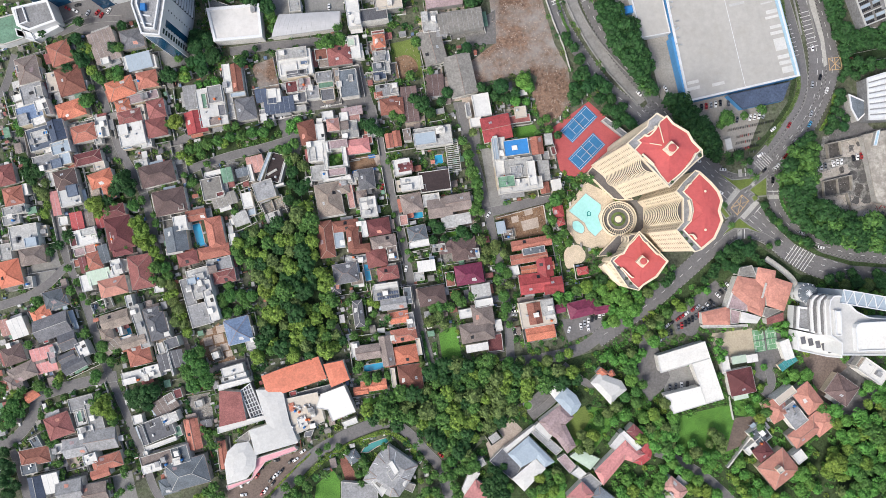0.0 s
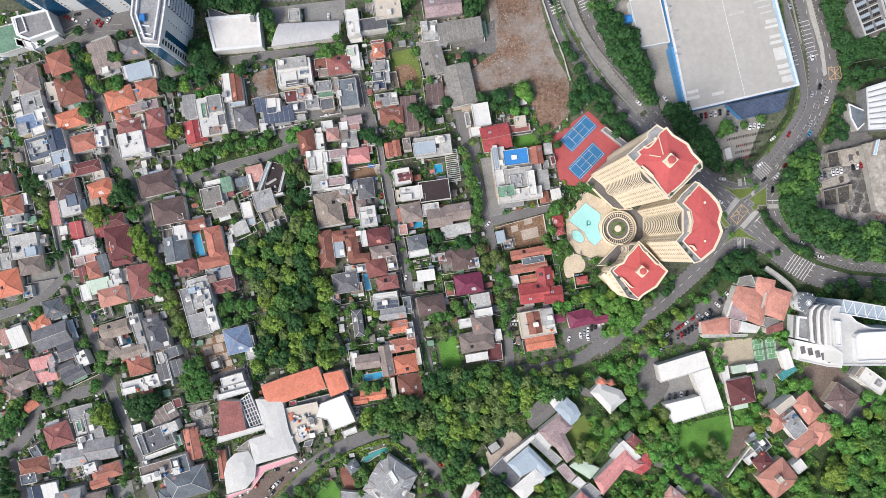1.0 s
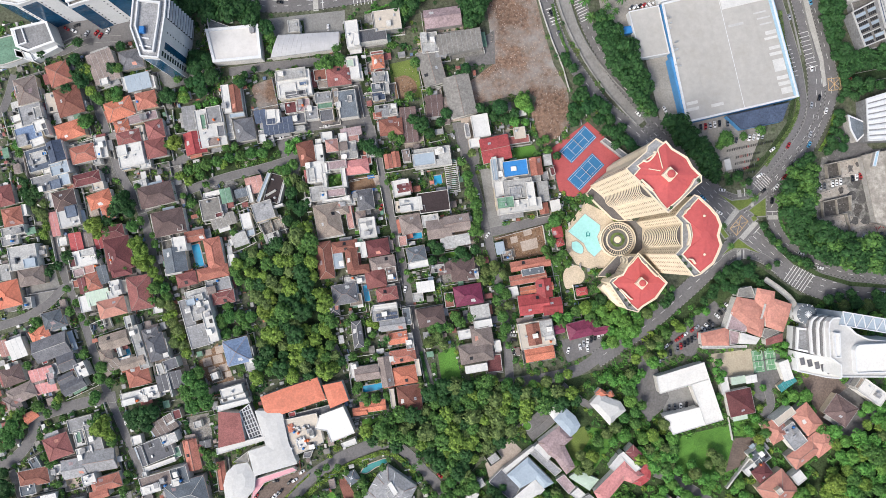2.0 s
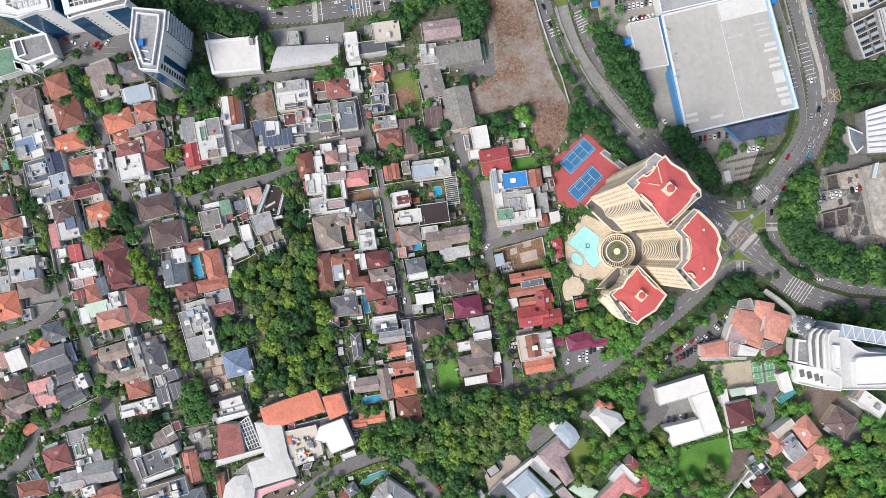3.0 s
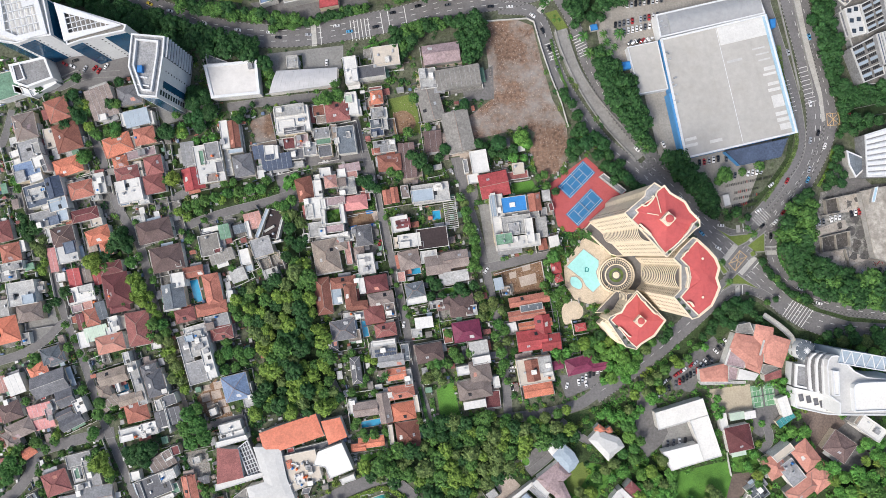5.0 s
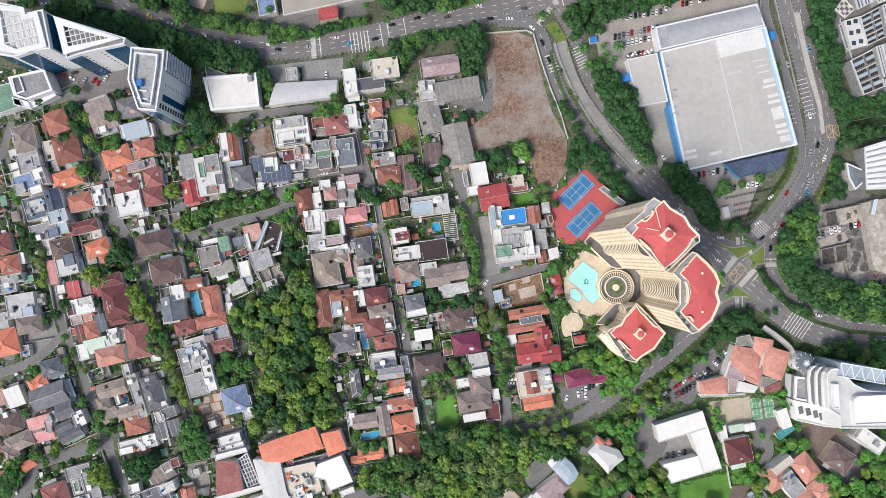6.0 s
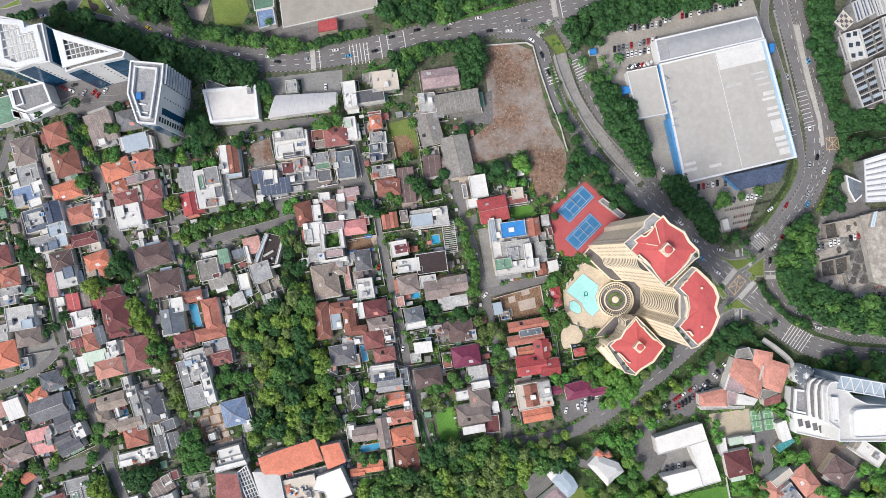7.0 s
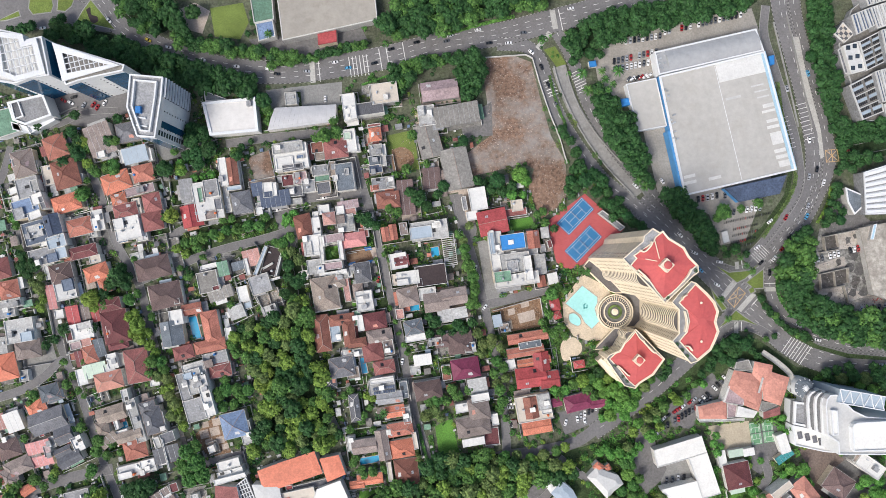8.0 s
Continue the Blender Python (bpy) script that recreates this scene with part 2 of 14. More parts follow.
MESH = {}
v, f = join(box(0, 0, 0, 1.6, 0.9, 1.1), box(0, 0, 1.1, 1.0, 0.7, 0.06))
MESH["ac"] = mesh_of("air_conditioner", v, f, M_METAL)
for key, mat in (("tank", M_METAL), ("tank_blue", M_BLUE), ("tank_orange", M_ORANGE)):
    v, f = join(cylinder(0, 0, 0.5, 0.75, 1.5, 14), cylinder(0, 0, 2.0, 0.75, 0.25, 14, 0.3), box(0, 0, 0, 1.3, 1.3, 0.5))
    MESH[key] = mesh_of("water_tank", v, f, mat)
for key, mat in (("head", WALLS[0]), ("head_grey", ROOF["gry"])):
    v, f = join(box(0, 0, 0, 2.6, 3.2, 2.3), box(0, 0, 2.3, 3.0, 3.6, 0.18))
    MESH[key] = mesh_of("stair_head", v, f, mat)
v, f = join(rim([(-0.9, -1.3), (0.9, -1.3), (0.9, 1.3), (-0.9, 1.3)], 0.15, 0, 0.4), box(0, 0, 0.1, 1.5, 2.3, 0.2))
MESH["skylight"] = mesh_of("skylight", v, f, M_DARK)
MESH["glass_tiles"] = mesh_of("glass_tiles", *join(box(-0.55, 0, 0, 0.9, 1.5, 0.12), box(0.55, 0.1, 0, 0.9, 1.5, 0.12)), M_METAL)
MESH["solar_heater"] = mesh_of("solar_heater", *join(box(0, -0.3, 0.05, 2.0, 1.8, 0.1), box(0, 0.85, 0.05, 2.3, 0.5, 0.5, 0.1)), M_DARK)
for key, col in (("patch_pale", "pale"), ("patch_dull", "mauve"), ("patch_red", "salm")):
    MESH[key] = mesh_of("roof_patch", *join(box(0, 0, 0, 2.6, 1.9, 0.09), box(0.9, -0.7, 0, 1.6, 1.2, 0.08)), ROOF[col])
v, f = join(bar((-2, 0, 0.25), (2, 0, 0.25), 0.1), bar((2, 0, 0.25), (2, 2.2, 0.25), 0.1), bar((-1, 0, 0), (-1, 0, 0.25), 0.06), bar((1, 0, 0), (1, 0, 0.25), 0.06))
MESH["pipe"] = mesh_of("pipe_run", v, f, M_METAL)


def house(x, y, rot, col, style, category="house"):
    storeys = "low" if style == "shed" else "two-storey"
    return thing("house", x, y, rot, 0, f"{storeys} {category} with a weathered {SHADE[col]} {FORM[style]} roof", category, "houses of the quarter")


def homestead(*wings):
    """A house of several blocks: x, y, width, depth, turn, height, form of roof, colour and how much stands on it."""
    first = wings[0]
    h = house(first[0], first[1], first[4], first[7], first[6])
    for q in wings:
        wing(h, *q)


COUNT = [0]
FOOT = []


def plot(x, y, w, d, rot, paved=True, wall=True):
    """The paved or planted plot of a house with its boundary wall."""
    COUNT[0] += 1
    LEVEL[0] += 1
    rng = random.Random(COUNT[0] * 3)
    t = new("house_plot", mesh_of("house_plot", *box(0, 0, -0.1, w, d, 0.125 + 0.0001 * LEVEL[0]), (M_YARD if rng.random() < 0.7 else M_PAVE) if paved else M_GARDEN))
    t.matrix_basis = pose(x, y, 0, 0, 0, rot)
    tagged(t, "paved house plot with a pale boundary wall" if paved else "planted house plot with a pale boundary wall", "plot", "house plots")
    if wall:
        a, b = w / 2, d / 2
        h = rng.uniform(1.6, 2.6)
        ring = [Vector(q) for q in ((-a, -b), (a, -b), (a, b), (-a, b), (-a, -b))]
        k, n = rng.randrange(4), rng.choice((1, 2, 2, 3))
        run = [ring[(k + i) % 4] for i in range(n + 1)]
        part("boundary_wall", mesh_of("boundary_wall", *strip(run, -0.28, 0.0, 0, h), rng.choice((M_PARAPET, WALLS[0], WALLS[2], ROOF["gry"]))), t)


def awnings(home, m, w, d, h, rng, count):
    """Lean-to roofs over porches, carports and back yards."""
    for _ in range(count):
        along, deep, z = rng.uniform(2.5, 0.5 * max(w, d) + 2.5), rng.uniform(1.4, 3.8), min(h - 0.8, rng.uniform(2.7, 3.6))
        side = rng.choice((0, 90, 180, 270))
        reach, run = (d / 2, w) if side in (0, 180) else (w / 2, d)
        if along > run * 0.9:
            along = run * 0.9
        q = rng.uniform(-0.5, 0.5) * (run - along)
        a, b = along / 2, deep
        v = [(-a, 0, z + 0.35), (a, 0, z + 0.35), (a, -b, z), (-a, -b, z), (-a, 0, z + 0.47), (a, 0, z + 0.47), (a, -b, z + 0.12), (-a, -b, z + 0.12)]
        f = [(0, 1, 2, 3), (7, 6, 5, 4), (0, 4, 5, 1), (1, 5, 6, 2), (2, 6, 7, 3), (3, 7, 4, 0)]
        v, f = join((v, f), *[bar((s * (a - 0.15), -b + 0.15, 0), (s * (a - 0.15), -b + 0.15, z + 0.05), 0.07) for s in (-1, 1)])
        at = m @ pose(0, 0, 0, 0, 0, side) @ pose(q, -reach + 0.4, 0)
        part("awning", mesh_of("awning", v, f, ROOF[rng.choice(("wht", "lgr", "gry", "gry", "dgr", "brn", "red", "ter", "sky", "green"))]), home, at)




def wing(home, x, y, w, d, rot, h, style, col, busy=2, rise=None):
    """One block of a house: its walls, its roof and what stands on it. x, y: its middle in the world."""
    rng = random.Random(int(x * 10) * 9973 + int(y * 10))
    h += (int(x * 10) * 3 + int(y * 10) * 7) % 11 * 0.012
    m = home.matrix_basis.inverted() @ pose(x, y, 0, 0, 0, rot)
    FOOT.append((x, y, w / 2, d / 2, radians(rot)))
    if min(w, d) > 7:
        awnings(home, m, w, d, h, rng, rng.choice((0, 1, 1, 2, 2)))
    gentle = style in ("lhip", "lgable")
    style = style[1:] if gentle else style
    wallmat = WALLS[0 if col in ("wht", "lgr") else rng.choice((0, 0, 1, 2))]
    over = 0.0 if style == "flat" else 0.45
    a, b = w / 2 - over, d / 2 - over
    wm = mesh_of("wall", *box(0, 0, 0, 2 * a, 2 * b, h), wallmat)
    part("wall", wm, home, m)
    a, b = w / 2, d / 2
    if style == "flat":
        v, f = box(0, 0, h, w - 0.5, d - 0.5, 0.12)
        part("roof", mesh_of("roof", v, f, ROOF[col]), home, m)
        v, f = rim([(-a, -b), (a, -b), (a, b), (-a, b)], 0.28, h, h + 0.75)
        part("parapet", mesh_of("parapet", v, f, ROOF["wht"] if col == "wht" else M_PARAPET), home, m)
        if min(w, d) > 7.5 and col not in ("cyan", "sky", "choc", "green", "navy") and busy > 1 and rng.random() < 0.6:
            rw, rd, rh = w * rng.uniform(0.3, 0.5), d * rng.uniform(0.35, 0.6), rng.uniform(1.2, 2.6)
            rx, ry = rng.choice((-1, 1)) * (w - rw) / 2 * 0.9, rng.choice((-1, 1)) * (d - rd) / 2 * 0.9
            room = join(box(rx, ry, h, rw, rd, rh), rim([(rx - rw / 2 - 0.2, ry - rd / 2 - 0.2), (rx + rw / 2 + 0.2, ry - rd / 2 - 0.2), (rx + rw / 2 + 0.2, ry + rd / 2 + 0.2), (rx - rw / 2 - 0.2, ry + rd / 2 + 0.2)], 0.3, h + rh - 0.1, h + rh + 0.35))
            part("roof_room", mesh_of("roof_room", *room, ROOF[rng.choice(("wht", "wht", "lgr", "gry", "sky", "blu", "brn"))]), home, m)
        clutter(home, m, w, d, h + 0.12, rng, busy if min(w, d) > 5 else busy // 2)
        return
    if style == "shed":
        r = min(1.2, 0.08 * d) if rise is None else rise
        v = [(-a, -b, h), (a, -b, h), (a, b, h + r), (-a, b, h + r), (-a, -b, h + 0.2), (a, -b, h + 0.2), (a, b, h + r + 0.2), (-a, b, h + r + 0.2)]
        f = [(3, 2, 1, 0), (4, 5, 6, 7), (0, 1, 5, 4), (1, 2, 6, 5), (2, 3, 7, 6), (3, 0, 4, 7)]
        n = max(2, int(w / 3.0))
        ribs = []
        for i in range(1, n):
            q = -a + w * i / n
            ribs.append(bar((q, -b, h + 0.22), (q, b, h + r + 0.22), 0.05))
        part("roof", mesh_of("roof", v, f, ROOF[col]), home, m)
        v, f = join(*ribs)
        tagged(part("roof_ribs", mesh_of("roof_ribs", v, f, M_METAL), home, m), kind="stuff")
        if busy > 2:
            clutter(home, m, w, d, h + r * 0.6, rng, busy - 2)
        return
    turn = d > w
    if turn:
        a, b = b, a
    r = b * (0.14 if gentle else 0.42) if rise is None else rise
    k = max(0.0, a - b) if style == "hip" else a
    v = [(-a, -b, h), (a, -b, h), (a, b, h), (-a, b, h), (-k, 0, h + r), (k, 0, h + r)]
    f = [(0, 1, 5, 4), (2, 3, 4, 5), (1, 2, 5), (3, 0, 4), (3, 2, 1, 0)]
    if k < 0.01:
        v = v[:5]
        f = [(0, 1, 4), (1, 2, 4), (2, 3, 4), (3, 0, 4), (3, 2, 1, 0)]
    fascia = rim([(-a, -b), (a, -b), (a, b), (-a, b)], 0.12, h - 0.2, h + 0.05)
    caps = []
    e = 0.1
    if k > 0.01:
        caps.append(bar((-k, 0, h + r + e), (k, 0, h + r + e), 0.13))
    if style == "hip":
        for sx in (-1, 1):
            for sy in (-1, 1):
                caps.append(bar((sx * a, sy * b, h + e), (sx * k, 0, h + r + e), 0.12))
    if turn:
        m = m @ pose(0, 0, 0, 0, 0, 90)
    plain = rng.random() < 0.55
    part("roof", mesh_of("roof", *(join((v, f), fascia) if plain else (v, f)), ROOF[col]), home, m)
    v, f = join(*caps)
    tagged(part("ridge_cap", mesh_of("ridge_cap", v, f, M_PARAPET if col in ("slate", "dgr", "navy") and (w > 24 or rng.random() < 0.12) else M_RIDGE if rng.random() < 0.3 else ROOF[col]), home, m), kind="stuff")
    if not plain:
        part("fascia", mesh_of("fascia", *fascia, rng.choice((M_PARAPET, M_RIDGE))), home, m)
    if b > 3.2:
        fittings(home, m, a, b, h, r, k, rng)


def fittings(home, m, a, b, h, r, k, rng):
    """Glass tiles, solar heaters and mended stretches lying on the slopes of a pitched roof."""
    pitch = math.degrees(math.atan2(r, b))
    for side in (0, 180):
        if rng.random() < 0.45:
            name = rng.choice(("glass_tiles", "roof_patch", "roof_patch", "solar_heater"))
            e = rng.uniform(0.4, 0.62)
            x = rng.uniform(-1, 1) * max(0.0, min(a - 2, k + (a - k) * e - 2.2))
            part(name, MESH[rng.choice(("patch_pale", "patch_dull", "patch_red")) if name == "roof_patch" else name], home, m @ pose(0, 0, 0, 0, 0, side) @ pose(x, -b * e, h + r * (1 - e) + 0.02, pitch, 0, 0))


def block(home, pts, z, col, rise=0.0, ridge=True, base=0.0):
    """A block of a house over a free outline; with a rise its roof climbs to a smaller flat ridge."""
    keep_clear(pts)
    pts = local(pts, home) if area2(pts) > 0 else local(pts[::-1], home)
    part("wall", mesh_of("wall", *prism(inset(pts, 0.35), base, z), WALLS[0]), home)
    if not rise:
        part("roof", mesh_of("roof", *prism(inset(pts, 0.2), z - 0.05, z + 0.14), ROOF[col]), home)
        part("parapet", mesh_of("parapet", *rim(pts, 0.3, z - 0.2, z + 0.6), ROOF["wht"] if col in ("wht", "pale", "snow") else M_PARAPET), home)
        return
    n = len(pts)
    k = 0.8 * min((Vector(a) - Vector(b)).length for a, b in zip(pts, pts[2:] + pts[:2])) / 2
    top = inset(pts, k)
    if area2(top) < 0.15 * area2(pts):
        top = inset(pts, k * 0.55)
    v = [(x, y, z) for x, y in pts] + [(x, y, z + rise) for x, y in top]
    f = [(i, (i + 1) % n, n + (i + 1) % n, n + i) for i in range(n)] + [tuple(range(n, 2 * n)), tuple(range(n - 1, -1, -1))]
    part("roof", mesh_of("roof", v, f, ROOF[col]), home)
    if ridge and col not in ("pale", "wht", "porg", "sky", "cream", "mint"):
        caps = join(*[bar((*pts[i], z + 0.08), (*top[i], z + rise + 0.08), 0.16) for i in range(n)])
        tagged(part("ridge_cap", mesh_of("ridge_cap", *caps, M_RIDGE), home), kind="stuff")


def local(pts, ob):
    x, y = ob.matrix_basis.translation.xy
    return [(a - x, b - y) for a, b in pts]


SHEDS = []
for key in ("gry", "lgr", "wht", "brn", "red", "asb", "ter", "dgr", "green", "asb", "pale"):
    v, f = box(0, 0, 0, 2.6, 3.4, 2.5)
    v2 = [(-1.5, -1.9, 2.45), (1.5, -1.9, 2.45), (1.5, 1.9, 2.9), (-1.5, 1.9, 2.9), (-1.5, -1.9, 2.57), (1.5, -1.9, 2.57), (1.5, 1.9, 3.02), (-1.5, 1.9, 3.02)]
    SHEDS.append((mesh_of("outbuilding", v, f, WALLS[len(SHEDS) % 3]), mesh_of("roof", v2, f, ROOF[key]), SHADE[key]))


def outbuildings(x0, y0, x1, y1, count, rot, seed):
    """Back-yard sheds and stores in the open corners of the plots."""
    rng = random.Random(seed)
    done = 0
    for _ in range(count * 40):
        if done == count:
            return
        x, y, k = rng.uniform(x0, x1), rng.uniform(y0, y1), rng.uniform(0.55, 1.5)
        if not all(is_free(x + a, y + b, 0.5) for a, b in ((0, 0), (1.3, 1.6), (-1.3, 1.6), (1.3, -1.6), (-1.3, -1.6))):
            continue
        walls, roof, word = rng.choice(SHEDS)
        ob = new("outbuilding", walls)
        ob.matrix_basis = Matrix.LocRotScale((x, y, 0), Euler((0, 0, radians(rot + rng.choice((0, 90, 180, 270))))), (k, k * rng.uniform(0.8, 1.4), 1))
        tagged(ob, f"small yard store with a {word} sheet roof", "outbuilding", "outbuildings")
        part("roof", roof, ob)
        FOOT.append((x, y, 1.5 * k, 1.9 * k, radians(rot)))
        done += 1


def pergola(home, x, y, w, d, rot, z, n):
    """White slats on a frame over a yard."""
    m = home.matrix_basis.inverted() @ pose(x, y, 0, 0, 0, rot)
    part("pergola_frame", mesh_of("pergola_frame", *join(rim([(-w / 2, -d / 2), (w / 2, -d / 2), (w / 2, d / 2), (-w / 2, d / 2)], 0.3, z, z + 0.3), *[bar((a * w * 0.48, b * d * 0.48, 0), (a * w * 0.48, b * d * 0.48, z), 0.12) for a in (-1, 1) for b in (-1, 1)]), M_PARAPET), home, m)
    me = mesh_of("slat", *bar((-w / 2, 0, z + 0.15), (w / 2, 0, z + 0.15), 0.16), M_PARAPET)
    for i in range(1, n):
        part("slat", me, home, m @ pose(0, -d / 2 + d * i / n, 0))


def solar(home, x, y, rot, z, n, rows):
    """Solar panels in rows on a flat roof."""
    m = home.matrix_basis.inverted() @ pose(x, y, 0, 0, 0, rot)
    v, f = box(0, 0, 0, 1.25, 1.9, 0.08)
    me = mesh_of("solar_panel", [(p[0], p[1], p[2] + 0.12 * p[1]) for p in v], f, ROOF["navy"])
    for r in range(rows):
        for i in range(n):
            part("solar_panel", me, home, m @ pose((i - (n - 1) / 2) * 1.6, (r - (rows - 1) / 2) * 2.7, z + 0.5))


# ---- trees ----
def crown_mesh(name, mat, seed, clumps=40, leaves=1150, flat=0.6, size=0.081, inner=60):
    """A crown of unit radius: clumps of very unlike size, each of many small leaf sprays, with gaps and an uneven outline."""
    rng = random.Random(seed)
    v, f = [], []

    def leaf(p, n, L, W):
        t = Matrix.Rotation(rng.uniform(0, 6.283), 3, n) @ n.orthogonal().normalized()
        s = n.cross(t)
        i = len(v)
        v.extend((tuple(p - t * L), tuple(p + s * W - n * 0.012), tuple(p + t * L), tuple(p - s * W - n * 0.012)))
        f.append((i, i + 1, i + 2, i + 3))

    lobes = [rng.uniform(0.72, 1.1) for _ in range(7)]
    balls = []
    for c in range(clumps):
        th = rng.uniform(0, 6.283)
        q = th / 6.2832 * 7
        lobe = lobes[int(q) % 7] * (1 - q % 1) + lobes[(int(q) + 1) % 7] * (q % 1)
        cr = 0.1 + 0.24 * rng.random() ** 1.6
        rr = math.sqrt(rng.random()) * (1.02 - cr) * lobe
        top = flat * math.sqrt(max(0.05, 1 - rr * rr))
        balls.append((Vector((rr * math.cos(th), rr * math.sin(th), rng.uniform(0.5, 1.0) * top)), cr))
    total = sum(cr * cr for _, cr in balls)
    for at, cr in balls:
        for _ in range(int(leaves * cr * cr / total)):
            d = Vector((rng.gauss(0, 1), rng.gauss(0, 1), rng.gauss(0.45, 0.8))).normalized()
            p = at + d * cr * rng.uniform(0.7, 1.08)
            dome = Vector((p.x, p.y, p.z + 0.1)).normalized()
            n = (d * 0.7 + dome * 0.8 + Vector((rng.gauss(0, 0.25), rng.gauss(0, 0.25), rng.gauss(0.1, 0.25)))).normalized()
            leaf(p, n, size * rng.uniform(0.7, 1.3), size * rng.uniform(0.5, 0.9))
    for c in range(inner):
        th, rr = 2.4 * c, 0.8 * math.sqrt((c + 0.5) / inner)
        p = Vector((rr * math.cos(th), rr * math.sin(th), flat * 0.42 * math.sqrt(1 - rr * rr) + rng.uniform(-0.05, 0.05)))
        leaf(p, Vector((rng.uniform(-0.3, 0.3), rng.uniform(-0.3, 0.3), 1)).normalized(), 0.19, 0.14)
    return mesh_of(name, v, f, mat)


def trunk_mesh():
    shapes = [cylinder(0, 0, -1.0, 0.075, 0.6, 8, 0.055), cylinder(0, 0, -0.4, 0.055, 0.5, 8, 0.035)]
    for i in range(5):
        t = 6.2832 * i / 5 + 0.4
        shapes.append(bar((0, 0, -0.4 + 0.05 * i), (0.5 * math.cos(t), 0.5 * math.sin(t), 0.12 + 0.04 * i), 0.022))
    v, f = join(*shapes)
    return mesh_of("trunk", v, f, M_TRUNK)


TRUNK = trunk_mesh()
CROWNS = {k: [crown_mesh("crown", m, 11 * i + j, 34 + 6 * j) for j in range(4)] for i, (k, m) in enumerate(LEAF.items())}
LIGHT = {}
for i, (k, m) in enumerate(LEAF.items()):
    LIGHT[k] = []
    for j in range(3):
        src = crown_mesh("crown", m, 101 * i + j, 30, 470, size=0.124, inner=30)
        co = np.empty(len(src.vertices) * 3, np.float32)
        src.vertices.foreach_get("co", co)
        LIGHT[k].append(co.reshape(-1, 3))
        bpy.data.meshes.remove(src)
TREE_WORDS = {"d": "dark green broad-leaved", "m": "green broad-leaved", "y": "yellow-green spreading", "b": "bright green leafy", "o": "olive-green spreading"}
TREES = [0]


def tree(x, y, r, kind="m", tall=None, z=0.0):
    TREES[0] += 1
    rng = random.Random(TREES[0] * 7 + 1)
    h = (tall or r * rng.uniform(1.5, 1.9))
    s = r * rng.uniform(0.95, 1.08)
    t = thing("tree", x, y, rng.uniform(0, 360), z, TREE_WORDS[kind] + (" tree with a dense crown" if r > 3 else " small tree among houses"), "tree", "trees")
    zc = max(0.7 * s, h - 0.62 * s)
    part("trunk", TRUNK, t, Matrix.LocRotScale((0, 0, zc), None, (s, s, zc)))
    part("crown", rng.choice(CROWNS[kind]), t, Matrix.LocRotScale((0, 0, zc), None, (s, s * rng.uniform(0.88, 1.0), s)))


def woodland(trees, name="woodland"):
    """Far too many trees to count: one sheet of crowns and trunks. trees: x, y, radius, kind."""
    for kind in sorted({t[3] for t in trees}):
        vs, n = [], 0
        for i, (x, y, r, k) in enumerate(trees):
            if k != kind:
                continue
            r *= 1.16
            rng = random.Random(i * 5 + 2)
            src = LIGHT[kind][i % 3]
            a, zc = rng.uniform(0, 6.283), r * rng.uniform(0.85, 1.3)
            c, s = math.cos(a), math.sin(a)
            q = src * np.array([r, r * rng.uniform(0.85, 1.05), r])
            vs.append(np.stack([q[:, 0] * c - q[:, 1] * s + x, q[:, 0] * s + q[:, 1] * c + y, q[:, 2] + zc], 1))
        co = np.concatenate(vs).astype(np.float32)
        me = quads("tree_crowns", co, LEAF[kind])
        tagged(new(name, me), "dense " + TREE_WORDS[kind] + " tree crowns growing together", "trees", "", "stuff")


def palm_mesh(seed):
    rng = random.Random(seed)
    v, f = [], []
    for i in range(15):
        th = 6.2832 * i / 15 + rng.uniform(-0.15, 0.15)
        c, s = math.cos(th), math.sin(th)
        up = rng.uniform(0.1, 0.5)
        prev = None
        for k in range(6):
            q = k / 5
            r, z, w = q, up * math.sin(q * 2.6) - 0.45 * q * q, 0.11 * math.sin(3.14 * min(0.98, q * 0.85 + 0.13))
            n = len(v)
            v += [(r * c - w * s, r * s + w * c, z - 0.04), (r * c, r * s, z), (r * c + w * s, r * s - w * c, z - 0.04)]
            if prev is not None:
                f += [(prev, n, n + 1, prev + 1), (prev + 1, n + 1, n + 2, prev + 2)]
            prev = n
    return mesh_of("fronds", v, f, LEAF["m"])


PALMS = [palm_mesh(i) for i in range(3)]


def palm(x, y, r):
    TREES[0] += 1
    rng = random.Random(TREES[0])
    t = thing("palm_tree", x, y, rng.uniform(0, 360), 0, "green palm tree with arching feathery fronds", "palm tree", "palms")
    h = rng.uniform(6, 9)
    part("trunk", TRUNK, t, Matrix.LocRotScale((0, 0, h), None, (2.2, 2.2, h)))
    part("fronds", rng.choice(PALMS), t, Matrix.LocRotScale((0, 0, h), None, (r, r, r)))


def shrub_unit(seed):
    rng = random.Random(seed)
    v = []
    for _ in range(44):
        th, q = rng.uniform(0, 6.283), math.sqrt(rng.random())
        p = Vector((q * math.cos(th), q * math.sin(th), 0.15 + 0.75 * (1 - q * q) * rng.uniform(0.5, 1.0)))
        n = Vector((rng.gauss(0, 0.5), rng.gauss(0, 0.5), 1)).normalized()
        t = Matrix.Rotation(rng.uniform(0, 6.283), 3, n) @ n.orthogonal().normalized()
        s = n.cross(t)
        L, W = rng.uniform(0.16, 0.34), rng.uniform(0.12, 0.24)
        v += [tuple(p - t * L), tuple(p + s * W), tuple(p + t * L), tuple(p - s * W)]
    return np.array(v, np.float32)


